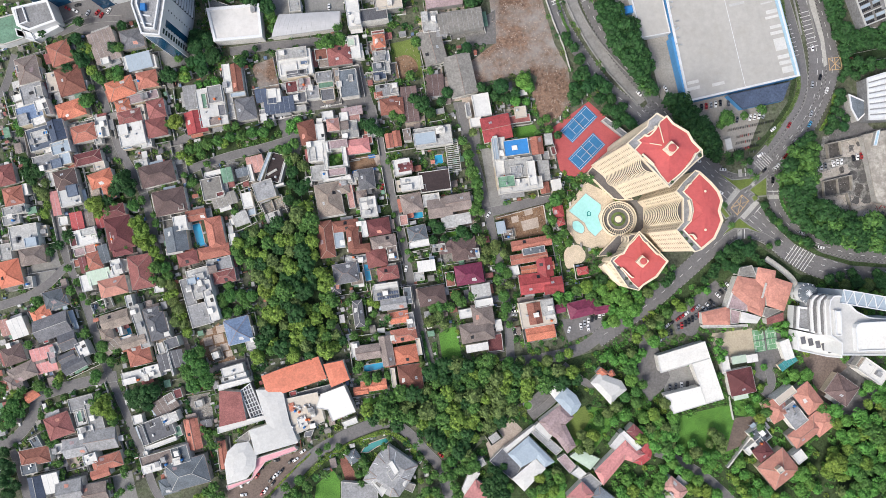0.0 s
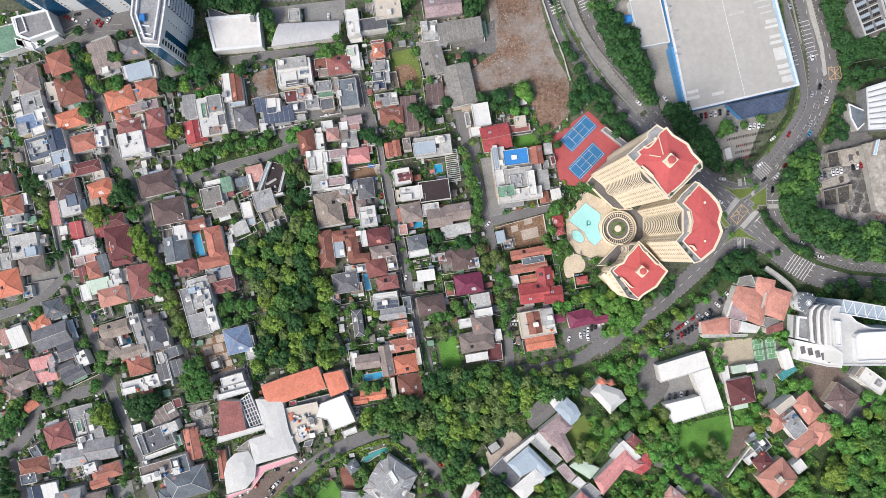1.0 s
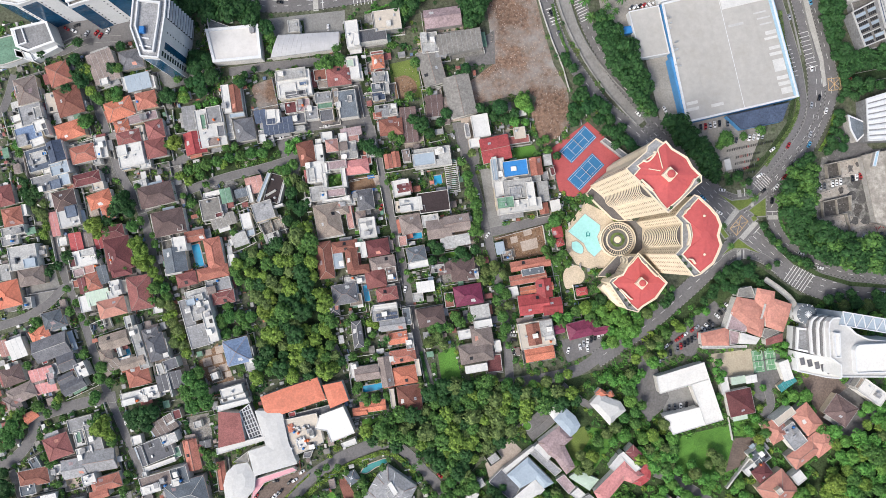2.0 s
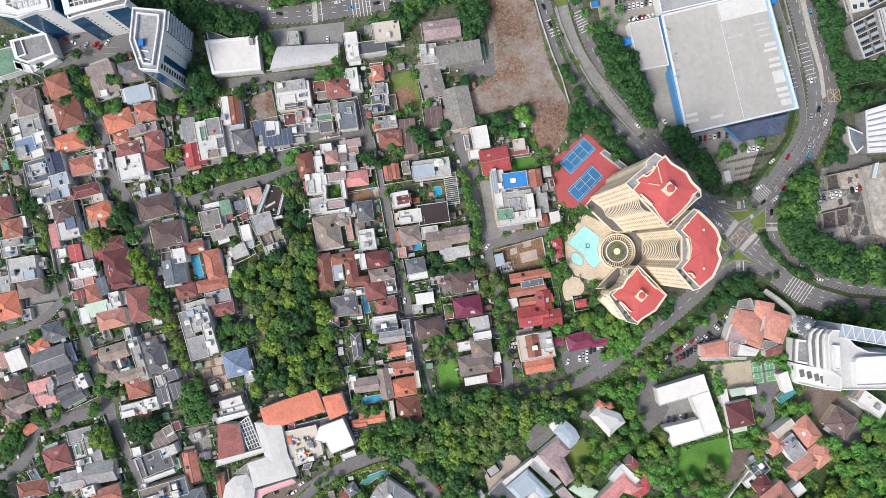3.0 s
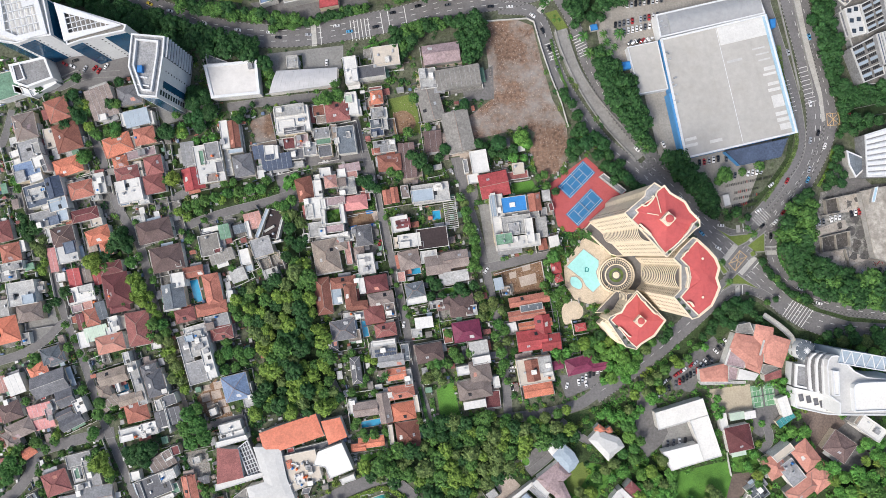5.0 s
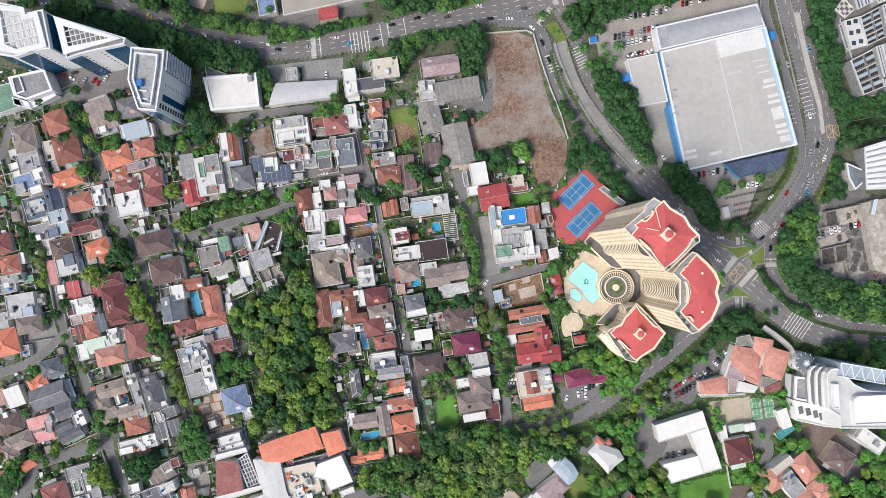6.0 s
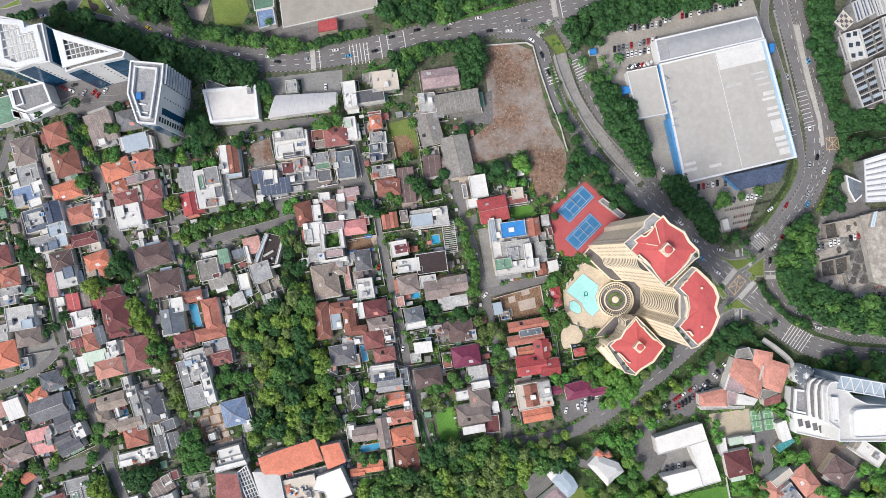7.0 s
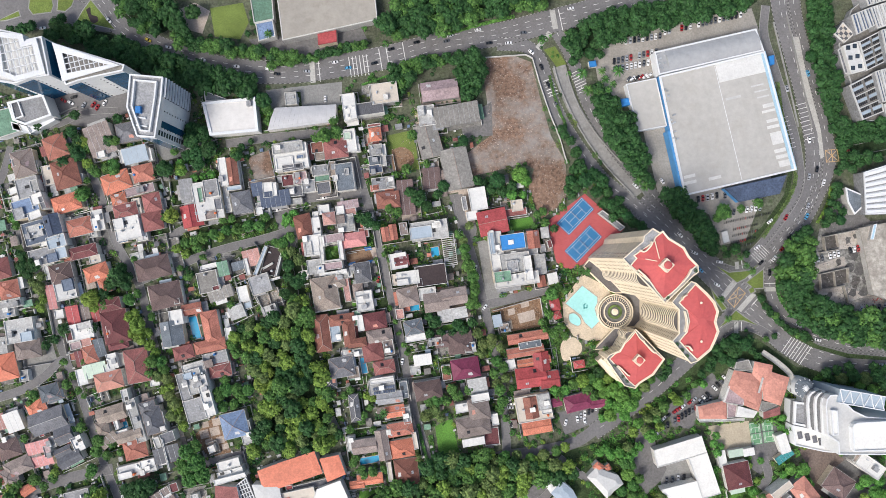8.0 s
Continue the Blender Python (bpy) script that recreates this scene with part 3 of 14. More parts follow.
def is_free(x, y, margin=0.2):
    for a, b, w, d, r in FOOT:
        dx, dy = x - a, y - b
        if abs(dx) + abs(dy) > 1.5 * (w + d):
            continue
        c, s = math.cos(r), math.sin(r)
        if abs(c * dx + s * dy) < w + margin and abs(c * dy - s * dx) < d + margin:
            return False
    for p, q, r in TRACKS:
        dx, dy = x - p.x, y - p.y
        if dx * dx + dy * dy < (q + margin) ** 2:
            return False
    return not any(lo[0] < x < hi[0] and lo[1] < y < hi[1] and within(x, y, pts) for lo, hi, pts in CLEAR)


def keep_clear(pts):
    """No planting grows inside this outline."""
    xs, ys = [p[0] for p in pts], [p[1] for p in pts]
    CLEAR.append(((min(xs), min(ys)), (max(xs), max(ys)), pts))


TRACKS = []
CLEAR = []


def within(x, y, pts):
    c = False
    for (a, b), (p, q) in zip(pts, pts[1:] + pts[:1]):
        if (b > y) != (q > y) and x < (p - a) * (y - b) / (q - b) + a:
            c = not c
    return c


def quads(name, co, mat):
    n = len(co)
    me = bpy.data.meshes.new(name)
    me.vertices.add(n)
    me.vertices.foreach_set("co", co.astype(np.float32).ravel())
    me.loops.add(n)
    me.loops.foreach_set("vertex_index", np.arange(n, dtype=np.int32))
    me.polygons.add(n // 4)
    me.polygons.foreach_set("loop_start", np.arange(0, n, 4, dtype=np.int32))
    me.materials.append(mat)
    me.update(calc_edges=True)
    return me


def rubble(pts, count, seed, big=1.1, mat=None):
    """Broken bricks, slabs and stones strewn over a plot."""
    rng = random.Random(seed)
    xs, ys = [p[0] for p in pts], [p[1] for p in pts]
    shapes = []
    for _ in range(count):
        x, y = rng.uniform(min(xs), max(xs)), rng.uniform(min(ys), max(ys))
        if not within(x, y, pts):
            continue
        w = 0.14 + big * rng.random() ** 4
        c, q = math.cos(rng.uniform(0, 3)), rng.uniform(0.4, 1.0)
        v, f = box(0, 0, 0, w, w * q, 0.3 * w + 0.15, rng.uniform(0.1, 0.5))
        a = rng.uniform(0, 6.283)
        ca, sa = math.cos(a), math.sin(a)
        shapes.append(([(x + ca * p[0] - sa * p[1], y + sa * p[0] + ca * p[1], p[2] + 0.05) for p in v], f))
    ob = new("rubble", mesh_of("rubble", *join_fast(shapes), mat or M_STONE))
    return tagged(ob, "scattered pale rubble and broken bricks on soil", "rubble", "", "stuff")


def join_fast(shapes):
    v, f = [], []
    for a, b in shapes:
        n = len(v)
        v.extend(a)
        f.extend(tuple(i + n for i in q) for q in b)
    return v, f


def planting(x0, y0, x1, y1, count, seed, kinds="mmdyb", rlo=0.7, rhi=2.0, keep=0.5):
    """Shrubs and small garden trees in the yards of a stretch of the quarter, clear of roofs and lanes."""
    rng = random.Random(seed)
    units = [shrub_unit(k) for k in range(5)]
    out = {k: [] for k in kinds}
    for _ in range(count):
        x, y, r = rng.uniform(x0, x1), rng.uniform(y0, y1), rng.uniform(rlo, rhi)
        if noise.noise(Vector((x * 0.06, y * 0.06, seed))) + 0.5 < rng.uniform(0, 1) * keep * 2:
            continue
        if not is_free(x, y, 0.35 * r):
            continue
        u = rng.choice(units) * np.array([r, r, r * 1.15])
        out[rng.choice(kinds)].append(u + np.array([x, y, 0.1]))
    for k, vs in out.items():
        if vs:
            tagged(new("shrubbery", quads("shrubbery", np.concatenate(vs), LEAF[k])), "low green shrubs and garden plants between houses", "shrubs", "", "stuff")


def yard_clutter(x0, y0, x1, y1, count, seed, rot=14):
    """Crates, tarpaulins, low walls, pots, drums and sheet covers that fill the yards between houses."""
    rng = random.Random(seed)
    mats = [ROOF["wht"], ROOF["lgr"], ROOF["gry"], ROOF["dgr"], ROOF["ter"], ROOF["brn"], ROOF["sblu"]]
    out = [[] for _ in mats]
    for _ in range(count):
        x, y = rng.uniform(x0, x1), rng.uniform(y0, y1)
        w, d, h = rng.uniform(0.4, 3.2), rng.uniform(0.4, 2.2), rng.uniform(0.2, 2.0)
        if rng.random() < 0.25:
            w, d, h = rng.uniform(2.5, 5.5), rng.uniform(0.2, 0.35), rng.uniform(1.5, 2.4)
        if not is_free(x, y, 0.3 * max(w, d)):
            continue
        a = radians(rot + rng.choice((0, 90)) + rng.gauss(0, 4))
        ca, sa = math.cos(a), math.sin(a)
        v, f = box(0, 0, 0, w, d, h)
        k = rng.choice((0, 0, 1, 1, 1, 2, 2, 2, 3, 3, 4, 5, 6))
        out[k].append(([(x + ca * p[0] - sa * p[1], y + sa * p[0] + ca * p[1], p[2]) for p in v], f))
    for mat, shapes in zip(mats, out):
        if shapes:
            tagged(new("yard_clutter", mesh_of("yard_clutter", *join_fast(shapes), mat)), "low walls, crates and covers cluttering the yards", "clutter", "", "stuff")


# ---- ground, roads, water ----
def smooth(pts, n=6):
    """A Catmull-Rom line through a few points."""
    p = [Vector(pts[0]) * 2 - Vector(pts[1])] + [Vector(q) for q in pts] + [Vector(pts[-1]) * 2 - Vector(pts[-2])]
    out = []
    for i in range(1, len(p) - 2):
        a, b, c, d = p[i - 1:i + 3]
        for k in range(n):
            t = k / n
            out.append(0.5 * ((2 * b) + (c - a) * t + (2 * a - 5 * b + 4 * c - d) * t * t + (3 * b - a - 3 * c + d) * t ** 3))
    out.append(p[-2])
    return out


def strip(line, left, right, z0, z1):
    """A band along a line, from left to right of it (metres), z0 to z1 thick."""
    v, f = [], []
    n = len(line)
    for i, p in enumerate(line):
        t = (line[min(i + 1, n - 1)] - line[max(i - 1, 0)]).normalized()
        s = Vector((t.y, -t.x))
        a, b = p + s * left, p + s * right
        v += [(a.x, a.y, z1), (b.x, b.y, z1), (b.x, b.y, z0), (a.x, a.y, z0)]
        if i:
            j = 4 * i
            for q in range(4):
                r = (q + 1) % 4
                f.append((j - 4 + q, j - 4 + r, j + r, j + q))
    f += [(0, 1, 2, 3), (4 * n - 1, 4 * n - 2, 4 * n - 3, 4 * n - 4)]
    return v, f


def road(name, label, pts, width, mat=None, kerb=0.0, lanes=(), dash=3.0, gap=5.0):
    """A road: its bed, its kerbs as raised steps, and its painted lane lines."""
    ROADS[0] += 1
    z = 0.07 + 0.0015 * ROADS[0]
    line = smooth(pts)
    for a, b in zip(line, line[1:]):
        TRACKS.extend((a.lerp(b, k / 4), width / 2, 0) for k in range(4))
    ob = new(name, mesh_of(name, *strip(line, -width / 2, width / 2, -0.1, z), mat or M_ASPHALT))
    tagged(ob, label, "road", "", "structure")
    if kerb:
        for s in (-1, 1):
            lo, hi = sorted((s * width / 2, s * (width / 2 + kerb)))
            if kerb < 0.4:
                part("kerb", mesh_of("kerb", *strip(line, lo, hi, 0, z + 0.16), M_KERB), ob)
                continue
            # kerb stones painted black and white in turn, about a metre each
            stones = ([], [])
            fine = smooth(pts, 48)
            run, start, k = 0.0, 0, 0
            for q in range(1, len(fine)):
                run += (fine[q] - fine[q - 1]).length
                if run > 1.1 or q == len(fine) - 1:
                    stones[k % 2].append(strip(fine[start:q + 1:max(1, q - start)], lo, hi, 0, z + 0.16))
                    run, start, k = 0.0, q, k + 1
            for pieces, coat in zip(stones, (M_KERB, M_KERBDARK)):
                part("kerb", mesh_of("kerb", *join_fast(pieces), coat), ob)
    for off, kind in lanes:
        if kind == "solid":
            part("lane_line", mesh_of("lane_line", *strip(line, off - 0.12, off + 0.12, z - 0.02, z + 0.006), M_LINE), ob)
            continue
        shapes, run, start = [], 0.0, None
        fine = smooth(pts, 40)
        for a, b in zip(fine, fine[1:]):
            run += (b - a).length
            ph = run % (dash + gap)
            if ph < dash and start is None:
                start = a
            elif ph >= dash and start is not None:
                t = (b - start).normalized()
                s = Vector((t.y, -t.x)) * off
                shapes.append(strip([start + s, a + s], -0.14, 0.14, z - 0.02, z + 0.006))
                start = None
        if shapes:
            part("lane_dashes", mesh_of("lane_dashes", *join(*shapes), M_LINE), ob)
    return ob


def bars(name, x, y, rot, count, step, length, width=0.5, mat=None):
    """Painted bars across a road: zebra crossings and hatching."""
    v, f = join(*[box((i - (count - 1) / 2) * step, 0, 0.02, width, length, 0.16) for i in range(count)])
    ob = new(name, mesh_of(name, v, f, mat or M_LINE))
    ob.matrix_basis = pose(x, y, 0, 0, 0, rot)
    return tagged(ob, "worn white painted bars across the asphalt", "road marking", "", "structure")


def patch(name, label, pts, mat, z=0.03, rounded=False, kind="structure", category="ground"):
    """A flat piece of ground: lawn, soil, paving."""
    LEVEL[0] += 1
    if rounded:
        pts = [tuple(q) for q in smooth(pts + pts[:1], 5)][:-1]
    if mat not in (M_GRASS, M_GARDEN, M_DRYGRASS) or name in ("lawn", "grass_plot"):
        keep_clear(pts)
    ob = new(name, mesh_of(name, *prism(pts, -0.05, z + 0.00025 * LEVEL[0]), mat))
    return tagged(ob, label, category, "", kind)


def rect(x, y, w, d, rot):
    c, s = math.cos(radians(rot)), math.sin(radians(rot))
    return [(x + c * a - s * b, y + s * a + c * b) for a, b in ((-w / 2, -d / 2), (w / 2, -d / 2), (w / 2, d / 2), (-w / 2, d / 2))]


def pool(pts, deep=True, rounded=False, z=0.0, teal=False):
    if rounded:
        pts = [tuple(q) for q in smooth(pts + pts[:1], 6)][:-1]
    keep_clear(pts)
    cx, cy = sum(p[0] for p in pts) / len(pts), sum(p[1] for p in pts) / len(pts)
    pts = [(px - cx, py - cy) for px, py in pts]
    t = thing("swimming_pool", cx, cy, 0, z, "swimming pool with clear blue water and pale coping", "swimming pool")
    part("water", mesh_of("water", *prism(pts, 0, 0.22), M_POOL_TEAL if teal else M_POOL_BLUE if deep else M_POOL), t)
    part("coping", mesh_of("coping", *rim(inset(pts, -0.5), 0.5, 0, 0.3), M_PAVE), t)


def garden_wall(pts, h=2.2, w=0.3, mat=None, label="pale rendered boundary wall between plots"):
    t = thing("garden_wall", pts[0][0], pts[0][1], 0, 0, label, "wall")
    o = Vector(pts[0])
    shapes = []
    for a, b in zip(pts, pts[1:]):
        a, b = Vector(a) - o, Vector(b) - o
        shapes.append(strip([a, b], -w / 2, w / 2, 0, h))
    part("wall", mesh_of("wall", *join(*shapes), mat or M_PARAPET), t)


def hedge(pts, width, height, kind="b", seed=1):
    """A clipped hedge along a line, built of leaf sprays."""
    rng = random.Random(seed)
    line = smooth(pts)
    v = []
    for a, b in zip(line, line[1:]):
        t = (b - a).normalized()
        s = Vector((t.y, -t.x))
        for _ in range(int((b - a).length * (6 + 7 * width))):
            p = a.lerp(b, rng.random()) + s * rng.uniform(-0.5, 0.5) * width
            n = Vector((rng.gauss(0, 0.4), rng.gauss(0, 0.4), 1)).normalized()
            q = Matrix.Rotation(rng.uniform(0, 6.283), 3, n) @ n.orthogonal().normalized()
            r = n.cross(q)
            c = Vector((p.x, p.y, height * rng.uniform(0.55, 1.0)))
            L, W = rng.uniform(0.25, 0.5), rng.uniform(0.2, 0.4)
            v += [tuple(c - q * L), tuple(c + r * W), tuple(c + q * L), tuple(c - r * W)]
    ob = new("hedge", quads("hedge", np.array(v), LEAF[kind]))
    return tagged(ob, "clipped green hedge along the road", "hedge", "", "stuff")


def yellow_box(pts):
    """A box junction painted in faded yellow."""
    shapes = [rim(pts, 0.4, 0.05, 0.19)]
    a, b, c, d = pts
    for p, q in ((a, c), (b, d), ((Vector(a) + Vector(b)) / 2, (Vector(c) + Vector(d)) / 2)):
        shapes.append(strip([Vector(p), Vector(q)], -0.2, 0.2, 0.05, 0.186))
    ob = new("box_junction", mesh_of("box_junction", *join(*shapes), M_YLINE))
    return tagged(ob, "faded yellow box junction painted on asphalt", "road marking", "", "structure")


# ---- cars ----
CAR_PAINT = {k: paint("car_" + k, c, rough=0.3, amount=0.05, rand=0.05, bump=0, stained=0.0, spec=0.6) for k, c in
             (("white", (240, 240, 240)), ("silver", (176, 180, 186)), ("black", (30, 32, 36)), ("grey", (92, 96, 102)), ("red", (170, 36, 40)), ("blue", (84, 160, 200)), ("yellow", (214, 190, 60)))}
M_GLASS = paint("car_glass", (28, 34, 40), rough=0.12, amount=0.05, rand=0, bump=0, stained=0, spec=0.6)
M_TYRE = paint("tyre_rubber", (34, 34, 34), amount=0.1, bump=0)


def profile(sections):
    """A body from cross-sections along x: (x, half width, bottom, top)."""
    v, f = [], []
    for i, (x, w, lo, hi) in enumerate(sections):
        v += [(x, -w, lo), (x, w, lo), (x, w, hi - 0.08), (x, w - 0.12, hi), (x, -w + 0.12, hi), (x, -w, hi - 0.08)]
        if i:
            j = 6 * i
            f += [(j - 6 + q, j - 6 + (q + 1) % 6, j + (q + 1) % 6, j + q) for q in range(6)]
    f += [(5, 4, 3, 2, 1, 0), tuple(range(len(v) - 6, len(v)))]
    return v, f


v, f = profile([(-2.2, 0.75, 0.35, 0.8), (-2.0, 0.86, 0.25, 0.98), (-1.0, 0.9, 0.25, 1.02), (0.9, 0.9, 0.25, 1.0), (1.8, 0.86, 0.25, 0.86), (2.2, 0.72, 0.35, 0.66)])
CAR_BODY = {k: mesh_of("body", v, f, m) for k, m in CAR_PAINT.items()}
v, f = profile([(-1.75, 0.74, 0.95, 1.02), (-1.15, 0.72, 0.95, 1.44), (0.1, 0.72, 0.95, 1.46), (0.95, 0.74, 0.95, 1.02)])
CAR_GLASS = mesh_of("cabin_glass", v, f, M_GLASS)
v, f = profile([(-1.2, 0.68, 1.36, 1.5), (-0.6, 0.7, 1.38, 1.54), (0.2, 0.68, 1.38, 1.52)])
CAR_ROOF = {k: mesh_of("roof", v, f, m) for k, m in CAR_PAINT.items()}
v, f = cylinder(0, 0, -0.11, 0.33, 0.22, 12)
WHEEL = mesh_of("wheel", v, f, M_TYRE)


v, f = join(*[([(p[0] + sx, p[2] + sy, p[1] + 0.33) for p in v], [q[::-1] for q in f]) for sx in (-1.35, 1.3) for sy in (-0.8, 0.8)])
WHEELS = mesh_of("wheel_set", v, f, M_TYRE)


def car(x, y, rot, colour="white", z=0.09, size=1.0, parked=False):
    t = thing("car", x, y, rot, 0.06 if parked else z, f"{colour} car with dark windows on asphalt", "car", "cars")
    part("body", CAR_BODY[colour], t)
    part("cabin_glass", CAR_GLASS, t)
    part("roof", CAR_ROOF[colour], t)
    if parked:
        part("wheel_set", WHEELS, t)
        return
    for sx in (-1.35, 1.3):
        for sy in (-0.8, 0.8):
            part("wheel", WHEEL, t, pose(sx, sy, 0.33, 90, 0, 0))


def car_row(x, y, rot, count, step, across=90, seed=1, skip=0.2):
    """Parked cars side by side along a line."""
    rng = random.Random(seed)
    for i in range(count):
        if rng.random() < skip:
            continue
        q = (i - (count - 1) / 2) * step
        car(x + q * math.cos(radians(rot)), y + q * math.sin(radians(rot)), rot + across + rng.uniform(-3, 3) + rng.choice((0, 180)),
            rng.choice(("white", "white", "white", "silver", "silver", "black", "black", "grey", "grey", "black", "white", "red")), parked=True)


v, f = join(cylinder(0, 0, -0.06, 0.3, 0.12, 10), cylinder(0, 0, -0.06, 0.3, 0.12, 10))
n = len(v) // 2
v = [(p[0] + (0.65 if i < n else -0.65), p[2], p[1] + 0.3) for i, p in enumerate(v)]
v, f = join((v, f), box(0.05, 0, 0.35, 0.9, 0.3, 0.35, 0.2), box(-0.35, 0, 0.7, 0.75, 0.28, 0.14, 0.1), bar((0.6, 0, 0.3), (0.45, 0, 1.0), 0.05), bar((0.45, -0.35, 1.0), (0.45, 0.35, 1.0), 0.04))
BIKES = [mesh_of("motorbike", v, f, m) for m in (M_DARK, M_DARK, CAR_PAINT["grey"], CAR_PAINT["red"], CAR_PAINT["black"])]


def bike_row(x, y, rot, count, step, seed):
    """Motorbikes parked side by side."""
    rng = random.Random(seed)
    for i in range(count):
        q = (i - (count - 1) / 2) * step
        ob = new("motorbike", rng.choice(BIKES))
        ob.matrix_basis = pose(x + q * math.cos(radians(rot)), y + q * math.sin(radians(rot)), 0.07, 0, 0, rot + 75 + rng.uniform(-12, 12))
        tagged(ob, "dark motorbike parked in a row on concrete", "motorbike", "motorbikes")


# ---- the ground ----
LAND = paint("town_ground", (98, 102, 84), rough=0.95, fine=0.6, coarse=0.06, amount=0.8, rand=0, stain=(0.28, 0.42, 0.2), stained=1.0, bump=0.6)
ground = new("ground", mesh_of("ground", [(-3000, -3000, 0), (3000, -3000, 0), (3000, 3000, 0), (-3000, 3000, 0)], [(0, 1, 2, 3)], LAND))
tagged(ground, "trodden grey-brown town ground with moss and paving", "ground", "", "structure")

# ---- tall buildings ----
M_BEIGE = paint("beige_render", (238, 223, 198), rough=0.75, fine=0.8, coarse=0.06, amount=0.18, rand=0.03, stained=0.3)
M_CREAM = paint("cream_trim", (246, 232, 208), rough=0.7, amount=0.15, rand=0.03, stained=0.2)
M_REDROOF = paint("coated_red_roof", (202, 98, 97), rough=0.7, fine=0.5, coarse=0.06, amount=0.16, rand=0.03, stained=0.35, stain=(0.55, 0.6, 0.6))
M_PANE = paint("dark_window_glass", (60, 70, 80), rough=0.12, amount=0.1, rand=0.3, bump=0, stained=0, spec=0.7)
M_BLUEGLASS = paint("blue_curtain_glass", (30, 82, 116), rough=0.15, amount=0.25, rand=0.1, bump=0, stained=0.3, spec=0.7)
M_WHITEWALL = paint("white_cladding", (232, 234, 235), rough=0.6, amount=0.12, rand=0.03, stained=0.15)
M_MALLROOF = paint("pale_sheet_roof", (190, 187, 181), rough=0.6, fine=0.25, coarse=0.03, amount=0.13, rand=0.02, stained=0.5, stain=(0.52, 0.5, 0.47))
M_PALEBLUE = paint("pale_blue_cladding", (176, 208, 226), rough=0.5, amount=0.15, rand=0.03)
M_SHEET = paint("grey_sheet_roof", (172, 174, 176), rough=0.6, fine=0.3, coarse=0.05, amount=0.12, rand=0.02, stained=0.3)
M_MARKET = paint("beige_sheet_roof", (170, 164, 154), rough=0.6, fine=0.3, coarse=0.05, amount=0.16, rand=0.02, stained=0.4)
M_PALESHEET = paint("pale_curved_sheet", (196, 196, 198), rough=0.6, fine=0.3, coarse=0.05, amount=0.12, rand=0.02, stained=0.3)
M_DECKROOF = paint("pale_deck_roof", (226, 223, 219), rough=0.8, fine=0.3, coarse=0.06, amount=0.12, rand=0.02, stained=0.25)
M_MALLBLUE = paint("blue_cladding", (84, 150, 204), rough=0.5, amount=0.15, rand=0.03)
M_TERRACE = paint("dark_terrace", (112, 108, 108), amount=0.3)
M_COURT_RED = paint("court_surround", (190, 96, 96), rough=0.85, amount=0.18, rand=0.02, stained=0.3)
M_COURT_BLUE = paint("court_blue", (60, 124, 172), rough=0.85, amount=0.14, rand=0.02, stained=0.2)
M_COURT_GREEN = paint("court_green", (112, 160, 120), rough=0.85, amount=0.14, rand=0.02, stained=0.3)
M_FADED = paint("curtained_window_glass", (200, 186, 164), rough=0.2, amount=0.2, rand=0.35, bump=0, stained=0.2, spec=0.6)
WINDOW = mesh_of("window", *box(0, 0, 0, 1.2, 0.14, 1.2), M_FADED)
SMALL_WINDOW = mesh_of("window", *box(0, 0, 0, 0.9, 0.16, 1.0), M_PANE)


def windows(home, a, b, z0, floors, storey, count, me, lo=0.08, hi=0.92):
    """Rows of windows on the wall from a to b, one object each."""
    a, b = Vector(a), Vector(b)
    t = (b - a).normalized()
    turn = math.degrees(math.atan2(t.y, t.x))
    for i in range(floors):
        for k in range(count):
            p = a.lerp(b, lo + (hi - lo) * (k + 0.5) / count)
            part("window", me, home, pose(p.x, p.y, z0 + i * storey + 1.0, 0, 0, turn))


def balconies(home, mid, out, half, z0, floors, storey, bulge=2.6):
    """Curved balconies one above the other, bulging from the wall at mid towards out."""
    mid, out = Vector(mid), Vector(out).normalized()
    side = Vector((-out.y, out.x))
    line = []
    for i in range(11):
        t = -1 + 2 * i / 10
        line.append(mid + side * half * t + out * (bulge * (1 - t * t)))
    slab = strip(line, -0.14, 0.14, 0.0, 0.95)
    back = [mid + side * half * t - out * 0.4 for t in (1, -1)]
    pts = [tuple(q) for q in line] + [tuple(q) for q in back]
    me, rail = mesh_of("balcony", *prism(pts, 0.0, 0.2), M_TERRACE), mesh_of("railing", *slab, M_CREAM)
    part("balcony_glazing", mesh_of("balcony_glazing", *strip([mid + side * half * 0.95, mid - side * half * 0.95], -0.12, 0.12, z0, z0 + floors * storey), M_FADED), home)
    for i in range(floors):
        part("railing", rail, part("balcony", me, home, pose(0, 0, z0 + i * storey)))


